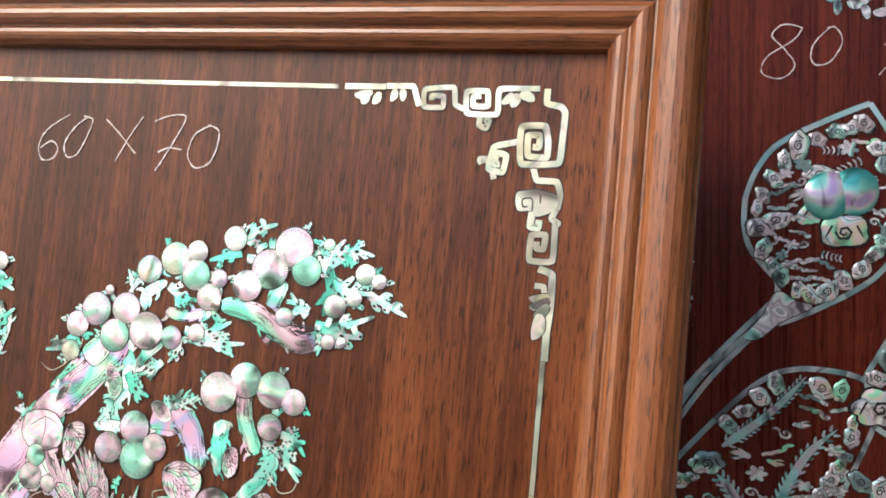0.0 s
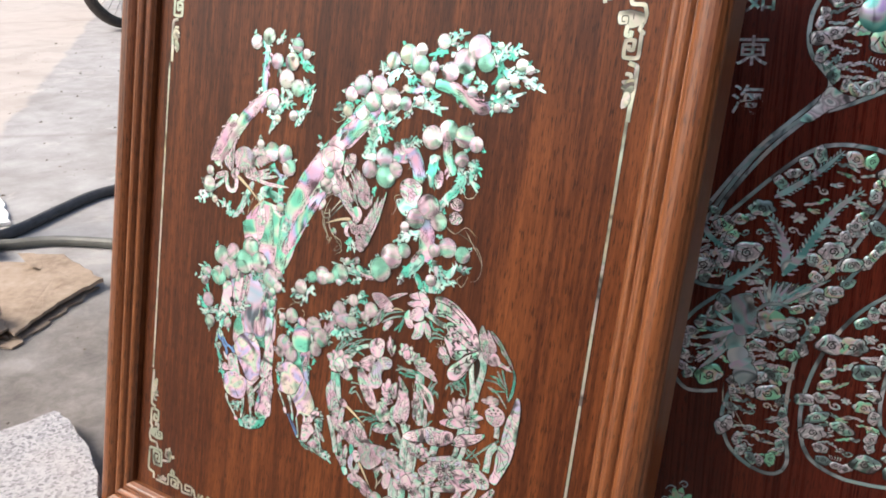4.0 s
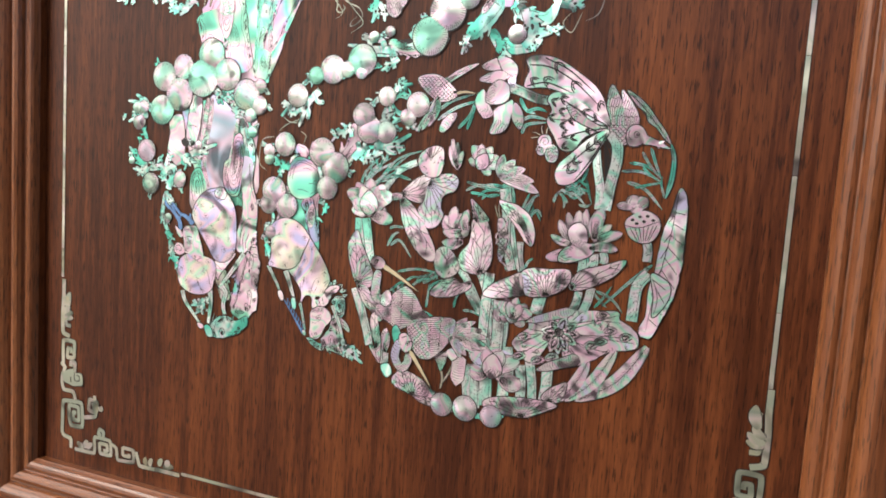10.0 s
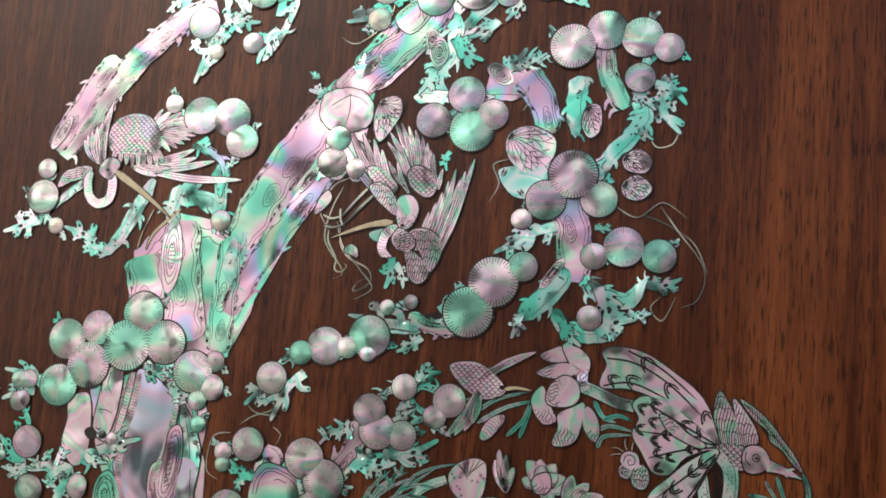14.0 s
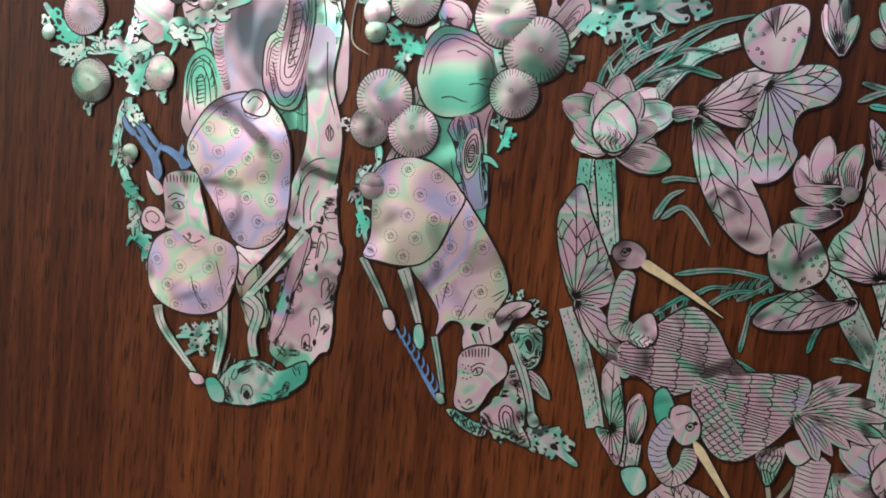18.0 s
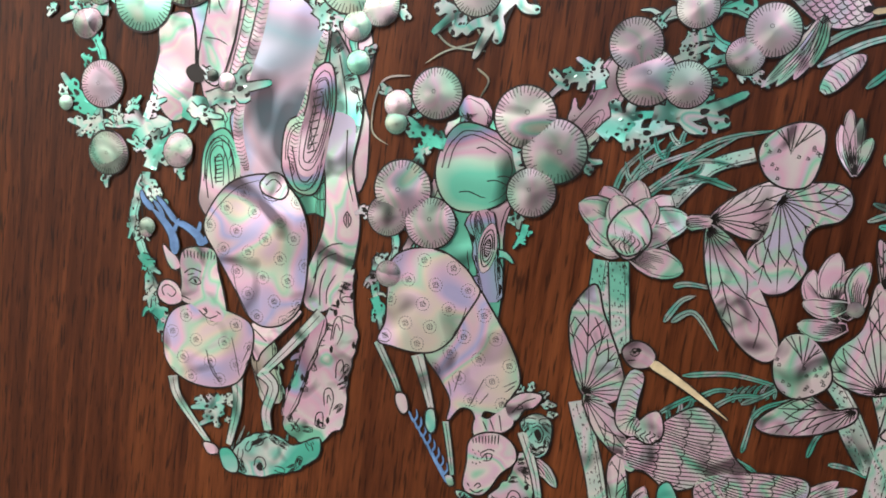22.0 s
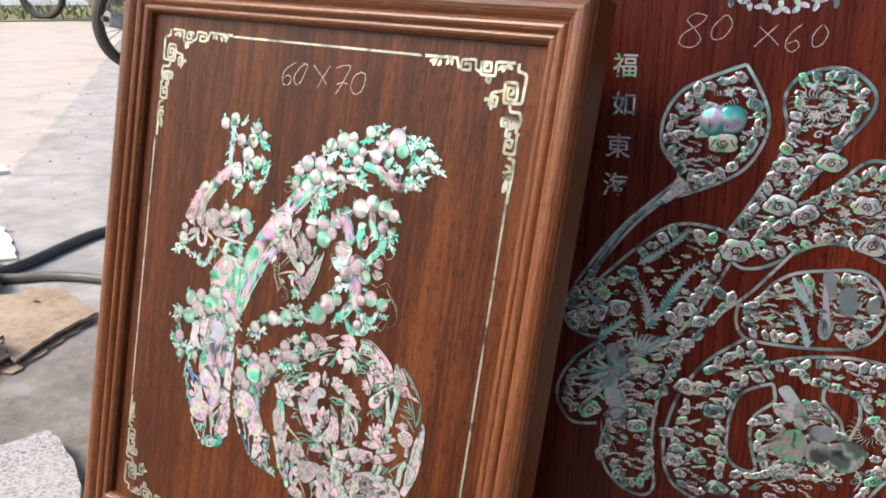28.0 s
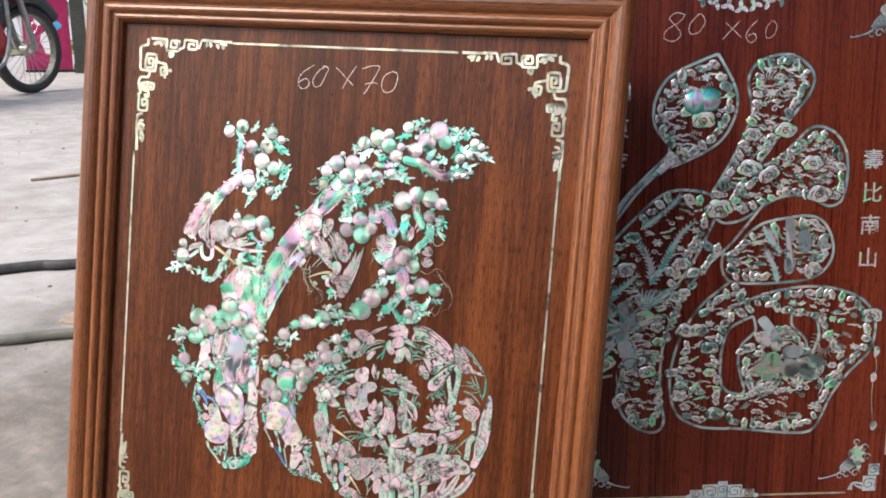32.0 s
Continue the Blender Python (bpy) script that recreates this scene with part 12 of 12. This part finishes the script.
# ---- motorbikes ----
def wheel(parent, r, m, spokes=28, disc=False):
    w = part("wheel", lathe([(r * 0.1, -0.03), (r * 0.13, -0.03), (r * 0.13, 0.03), (r * 0.1, 0.03)], 20), M_CHROME, parent, m=m)
    part("tyre", lathe([(r * 0.84, -0.026), (r * 0.9, -0.036), (r * 0.96, -0.032), (r, -0.014), (r, 0.014), (r * 0.96, 0.032), (r * 0.9, 0.036), (r * 0.84, 0.026)]), M_TYRE, w)
    part("rim", lathe([(r * 0.8, -0.024), (r * 0.86, -0.027), (r * 0.86, 0.027), (r * 0.8, 0.024)]), M_STEEL, w)
    bm = bmesh.new()
    for k in range(spokes):
        a = 2 * math.pi * k / spokes
        b = a + (0.35 if k % 2 else -0.35)
        one = pipe([(r * 0.12 * math.cos(b), 0.022 if k % 4 < 2 else -0.022, r * 0.12 * math.sin(b)), (r * 0.82 * math.cos(a), 0, r * 0.82 * math.sin(a))], 0.0022, 2, 5)
        tmp = bpy.data.meshes.new("tmp")
        one.to_mesh(tmp)
        one.free()
        bm.from_mesh(tmp)
        bpy.data.meshes.remove(tmp)
    part("spokes", bm, M_CHROME, w)
    return w


def motorbike(m, r, body, label):
    """An underbone motorbike on its stand, x forwards."""
    t = empty("motorbike", m, label, "motorbike", "parked motorbikes")
    base = 1.34
    wheel(t, r, pose(0, 0, r))
    wheel(t, r, pose(base, 0, r))
    part("swing_arm", pipe([(0, 0.07, r), (0.25, 0.08, r + 0.02), (0.48, 0.06, r + 0.05)], 0.02, 4, 8), M_BLACK, t)
    part("swing_arm", pipe([(0, -0.07, r), (0.25, -0.08, r + 0.02), (0.48, -0.06, r + 0.05)], 0.02, 4, 8), M_BLACK, t)
    for s in (-1, 1):
        part("shock_absorber", pipe([(0.02, 0.085 * s, r + 0.04), (0.1, 0.09 * s, r + 0.32)], 0.024, 4, 10), M_CHROME, t)
    part("muffler", pipe([(0.42, -0.13, r - 0.06), (0.3, -0.14, r - 0.05), (-0.05, -0.15, r), (-0.28, -0.15, r + 0.04)], 0.045, 6, 14), M_CHROME, t)
    part("exhaust_tip", pipe([(-0.27, -0.15, r + 0.038), (-0.31, -0.15, r + 0.045)], 0.018, 2, 10), M_BLACK, t)
    part("engine", box(0.45, 0.78, -0.13, 0.13, r - 0.1, r + 0.14, 0.03, 2), M_CHROME, t)
    part("rear_mudguard", pipe([(0.1, 0, r + 0.34), (-0.12, 0, r + 0.33), (-0.28, 0, r + 0.22)], 0.05, 6, 10), M_BLACK, t)
    part("tail", bulge(0.44, 0.13, 0.11), body, t, m=pose(0.2, 0, r + 0.37, 0, 6, 0))
    part("tail_lamp", box(-0.28, -0.2, -0.07, 0.07, r + 0.31, r + 0.4, 0.02, 2), M_RED, t)
    part("seat", bulge(0.4, 0.13, 0.055, 0.6), M_BLACK, t, m=pose(0.22, 0, r + 0.5, 0, 4, 0))
    for s in (-1, 1):
        part("leg_shield", bulge(0.07, 0.1, 0.32), body, t, m=pose(0.86, 0.13 * s, r + 0.28, 0, -20, 18 * s))
    part("front_cowl", bulge(0.11, 0.13, 0.2, 0.7), body, t, m=pose(base - 0.14, 0, r + 0.5, 0, -22, 0))
    for s in (-1, 1):
        part("mirror", box(-0.02, 0.02, -0.06, 0.06, -0.04, 0.04, 0.018, 2), M_BLACK, t, m=pose(base - 0.3, 0.33 * s, r + 0.98))
        part("mirror_stalk", pipe([(base - 0.24, 0.26 * s, r + 0.76), (base - 0.28, 0.31 * s, r + 0.95)], 0.007, 3, 6), M_BLACK, t)
        part("indicator", box(-0.03, 0.03, -0.025, 0.025, -0.02, 0.02, 0.012, 2), M_AMBER, t, m=pose(base - 0.02, 0.15 * s, r + 0.56))
    part("luggage_rack", pipe([(-0.1, -0.1, r + 0.5), (-0.35, -0.1, r + 0.56), (-0.35, 0.1, r + 0.56), (-0.1, 0.1, r + 0.5)], 0.011, 5, 8), M_CHROME, t)
    for s in (-1, 1):
        part("fork_leg", pipe([(base, 0.075 * s, r), (base - 0.1, 0.075 * s, r + 0.34), (base - 0.17, 0.07 * s, r + 0.62)], 0.022, 4, 10), M_CHROME, t)
    part("front_mudguard", pipe([(base + 0.25, 0, r + 0.2), (base + 0.1, 0, r + 0.32), (base - 0.12, 0, r + 0.31), (base - 0.27, 0, r + 0.16)], 0.052, 6, 10), M_BLACK, t)
    part("handlebar", pipe([(base - 0.26, -0.34, r + 0.78), (base - 0.2, -0.1, r + 0.7), (base - 0.2, 0.1, r + 0.7), (base - 0.26, 0.34, r + 0.78)], 0.013, 6, 8), M_BLACK, t)
    part("headlamp_cowl", bulge(0.14, 0.18, 0.11, 0.75), body, t, m=pose(base - 0.2, 0, r + 0.72, 0, -15, 0))
    part("headlamp", bulge(0.035, 0.1, 0.06, 0.7), M_LENS, t, m=pose(base - 0.08, 0, r + 0.69, 0, -15, 0))
    part("crash_bar", pipe([(0.62, -0.2, r - 0.1), (0.9, -0.25, r - 0.05), (0.98, -0.24, r + 0.3), (0.9, -0.2, r + 0.56), (0.62, -0.16, r + 0.56)], 0.013, 6, 8), M_CHROME, t)
    part("side_stand", pipe([(0.5, 0.1, r - 0.02), (0.48, 0.2, 0.012)], 0.011, 3, 8), M_BLACK, t)
    return t


motorbike(pose(-3.76, 2.74, 0, 0, 0, 84), 0.285, M_RED, "parked red motorbike with a chrome muffler on the yard")
motorbike(pose(-6.3, 5.0, 0, 0, 0, 200), 0.275, M_PLASTIC, "parked grey-violet scooter at the edge of the road")

# a bright printed sheet and the dark door posts beside it, beyond the motorbike
stand = empty("display_sheet", pose(-4.5, 5.45, 0, 0, 0, 36), "magenta printed plastic sheet with pale blue patches, standing upright", "sheet")
part("sheet", slab_of([(-0.2, -0.006), (0.16, -0.006), (0.16, 0.006), (-0.2, 0.006)], 0.02, 1.1, 0.0, 2), M_PINK, stand)
part("foot", box(-0.21, 0.17, -0.05, 0.05, 0, 0.022, 0.004), M_BLACK, stand)
for k, (x, z, w, h) in enumerate(((-0.02, 0.24, 0.05, 0.1), (0.02, 0.38, 0.07, 0.06), (-0.07, 0.46, 0.04, 0.08), (0.03, 0.3, 0.03, 0.05), (-0.05, 0.75, 0.05, 0.2))):
    bm = bmesh.new()
    ring = [bm.verts.new((x + w * math.cos(a) * (1 + 0.3 * math.sin(3 * a + k)), -0.0075 - 0.0004 * k, z + h * math.sin(a))) for a in (0, 0.6, 1.2, 1.8, 2.4, 3.0, 3.6, 4.2, 4.8, 5.4)]
    back = [bm.verts.new((v.co.x, -0.006, v.co.z)) for v in ring]
    bm.faces.new(ring)
    for n in range(10):
        bm.faces.new((ring[n], ring[(n + 1) % 10], back[(n + 1) % 10], back[n]))
    part("print_patch", bm, M_SKY_PRINT if k % 2 else M_FOAM, stand)
for x, y, mat, label in ((-4.25, 5.5, M_STEEL, "weathered grey-green door post by the motorbike"), (-4.1, 5.59, M_BLACK, "dark square door post by the motorbike")):
    gate = empty("door_post", pose(x, y, 0, 0, 0, 36), label, "post")
    part("jamb", box(-0.055, 0.055, -0.05, 0.05, 0, 2.4, 0.006), mat, gate)
    part("plinth", box(-0.065, 0.065, -0.06, 0.06, 0, 0.08, 0.006), mat, gate)

leafy = empty("door_leaf", pose(-4.12, 5.6, 0, 0, 0, 36), "dark brown boarded door leaf standing behind the motorbike", "door")
for k in range(7):
    part("board", box(0.01 + 0.19 * k, 0.195 + 0.19 * k, 0.0, 0.03, 0.03, 2.3, 0.004), M_DOOR, leafy)
for z in (0.35, 1.9):
    part("ledge", box(0.01, 1.33, 0.03, 0.055, z, z + 0.12, 0.004), M_DOOR, leafy)
part("sill", box(0.0, 1.35, -0.02, 0.06, 0, 0.03, 0.004), M_DOOR, leafy)

# crumbs of mortar, grit and chips swept about the yard
rnd = random.Random(77)
M_GRIT = flat("grit", (0.17, 0.145, 0.12), 0.95, vary=0.7, scale=14)
verts, faces = [], []
for k in range(900):
    x, y = rnd.uniform(-3.6, -0.3), rnd.uniform(-0.35, 3.4)
    r = 0.0016 + 0.006 * rnd.random() ** 5
    a, i = rnd.uniform(0, 6.28), len(verts)
    for j in range(5):
        t = a + j * 1.257
        verts.append((x + r * rnd.uniform(0.7, 1.5) * math.cos(t), y + r * rnd.uniform(0.7, 1.4) * math.sin(t), 0.0))
    verts.append((x + r * 0.2, y, r * rnd.uniform(0.5, 1.1)))
    faces += [(i + j, i + (j + 1) % 5, i + 5) for j in range(5)]
me = bpy.data.meshes.new("grit")
me.from_pydata(verts, [], faces)
me.materials.append(M_GRIT)
tagged(new("grit", me), "scattered grit and mortar crumbs on the concrete", "grit", kind="stuff")

# ---- verge, road and trees ----
rd = flat("asphalt", (0.3, 0.31, 0.33), 0.8, vary=0.12, scale=3, bump=0.2)
ROADWARD = Vector((-0.87, 0.49, 0))
ALONG = Vector((-0.49, -0.87, 0))
mid = Vector((-7.45, 4.2, 0))
def band_m(at):
    return Matrix.Translation(mid + ROADWARD * at) @ Matrix.Rotation(math.atan2(ALONG.y, ALONG.x), 4, "Z")
tagged(part("road", box(-60, 60, -9.0, 0, 0.004, 0.03), rd, None, m=band_m(2.2)), "pale worn asphalt road beyond the verge", "road", kind="structure")
M_GRASS = flat("grass", (0.085, 0.13, 0.03), 0.8, vary=0.6, scale=4)
rnd = random.Random(5)
verts, faces = [], []
for k in range(5200):
    a, b = rnd.uniform(-9, 9), rnd.uniform(0.1, 2.1)
    q = mid + ROADWARD * b + ALONG * a
    hgt, lean, yaw = rnd.uniform(0.03, 0.11), rnd.uniform(-0.05, 0.05), rnd.uniform(0, 3.14)
    dx, dy = 0.012 * math.cos(yaw), 0.012 * math.sin(yaw)
    i = len(verts)
    verts += [(q.x - dx, q.y - dy, 0.002), (q.x + dx, q.y + dy, 0.002), (q.x + lean, q.y + lean, hgt)]
    faces.append((i, i + 1, i + 2))
me = bpy.data.meshes.new("verge_grass")
me.from_pydata(verts, [], faces)
me.materials.append(M_GRASS)
tagged(new("verge_grass", me), "short dusty green grass along the road", "grass", kind="stuff")
M_SOIL = flat("soil", (0.17, 0.16, 0.085), 0.95, vary=0.3, scale=5, bump=0.5)
tagged(part("verge", box(-12, 12, -2.2, 0, 0.003, 0.012), M_SOIL, None, m=band_m(0.0)), "strip of bare brown earth under the grass", "verge", kind="structure")


def bush(name, x, y, hgt, wid, seed, label):
    """A trunk, a few limbs and a crown of many small leaf clumps."""
    rnd = random.Random(seed)
    t = empty(name, pose(x, y, 0), label, "tree", "roadside trees")
    part("trunk", pipe([(0, 0, 0), (rnd.uniform(-0.1, 0.1), 0, hgt * 0.3), (rnd.uniform(-0.2, 0.2), 0.1, hgt * 0.6)], 0.09, 4, 8), M_TIMBER, t)
    for k in range(4):
        a = k * 1.6 + rnd.random()
        part("limb", pipe([(0, 0, hgt * 0.35), (wid * 0.2 * math.cos(a), wid * 0.2 * math.sin(a), hgt * 0.55), (wid * 0.35 * math.cos(a), wid * 0.35 * math.sin(a), hgt * 0.75)], 0.04, 4, 6), M_TIMBER, t)
    vs, fs = [], []
    for c in range(48):
        a, e, d = rnd.uniform(0, 6.28), rnd.uniform(-0.5, 1), rnd.uniform(0.5, 1.0)
        cx, cy, cz = wid * 0.5 * d * math.cos(a), wid * 0.5 * d * math.sin(a), hgt * (0.38 + 0.56 * e * d)
        for k in range(46):
            v = Vector((rnd.gauss(0, 1), rnd.gauss(0, 1), rnd.gauss(0, 0.8))) * wid * 0.085
            p = Vector((cx, cy, cz)) + v
            u = Vector((rnd.gauss(0, 1), rnd.gauss(0, 1), rnd.gauss(0, 1))).normalized() * 0.11
            w = Vector((rnd.gauss(0, 1), rnd.gauss(0, 1), rnd.gauss(0, 1))).normalized() * 0.065
            i = len(vs)
            vs += [tuple(p - u), tuple(p + w), tuple(p + u), tuple(p - w)]
            fs.append((i, i + 1, i + 2, i + 3))
    me = bpy.data.meshes.new("crown")
    me.from_pydata(vs, [], fs)
    part("crown", me, M_LEAF, t)


M_LEAF = flat("leaves", (0.13, 0.22, 0.08), 0.6, vary=0.5, scale=1.5)
for k in range(16):
    q = mid + ROADWARD * (13.5 + rnd.uniform(-0.6, 2.5)) + ALONG * (-16 + 2.0 * k + rnd.uniform(-0.7, 0.7))
    bush("roadside_tree", q.x, q.y, rnd.uniform(3.2, 5.5), rnd.uniform(2.6, 3.8), 40 + k, "leafy green roadside tree across the road")
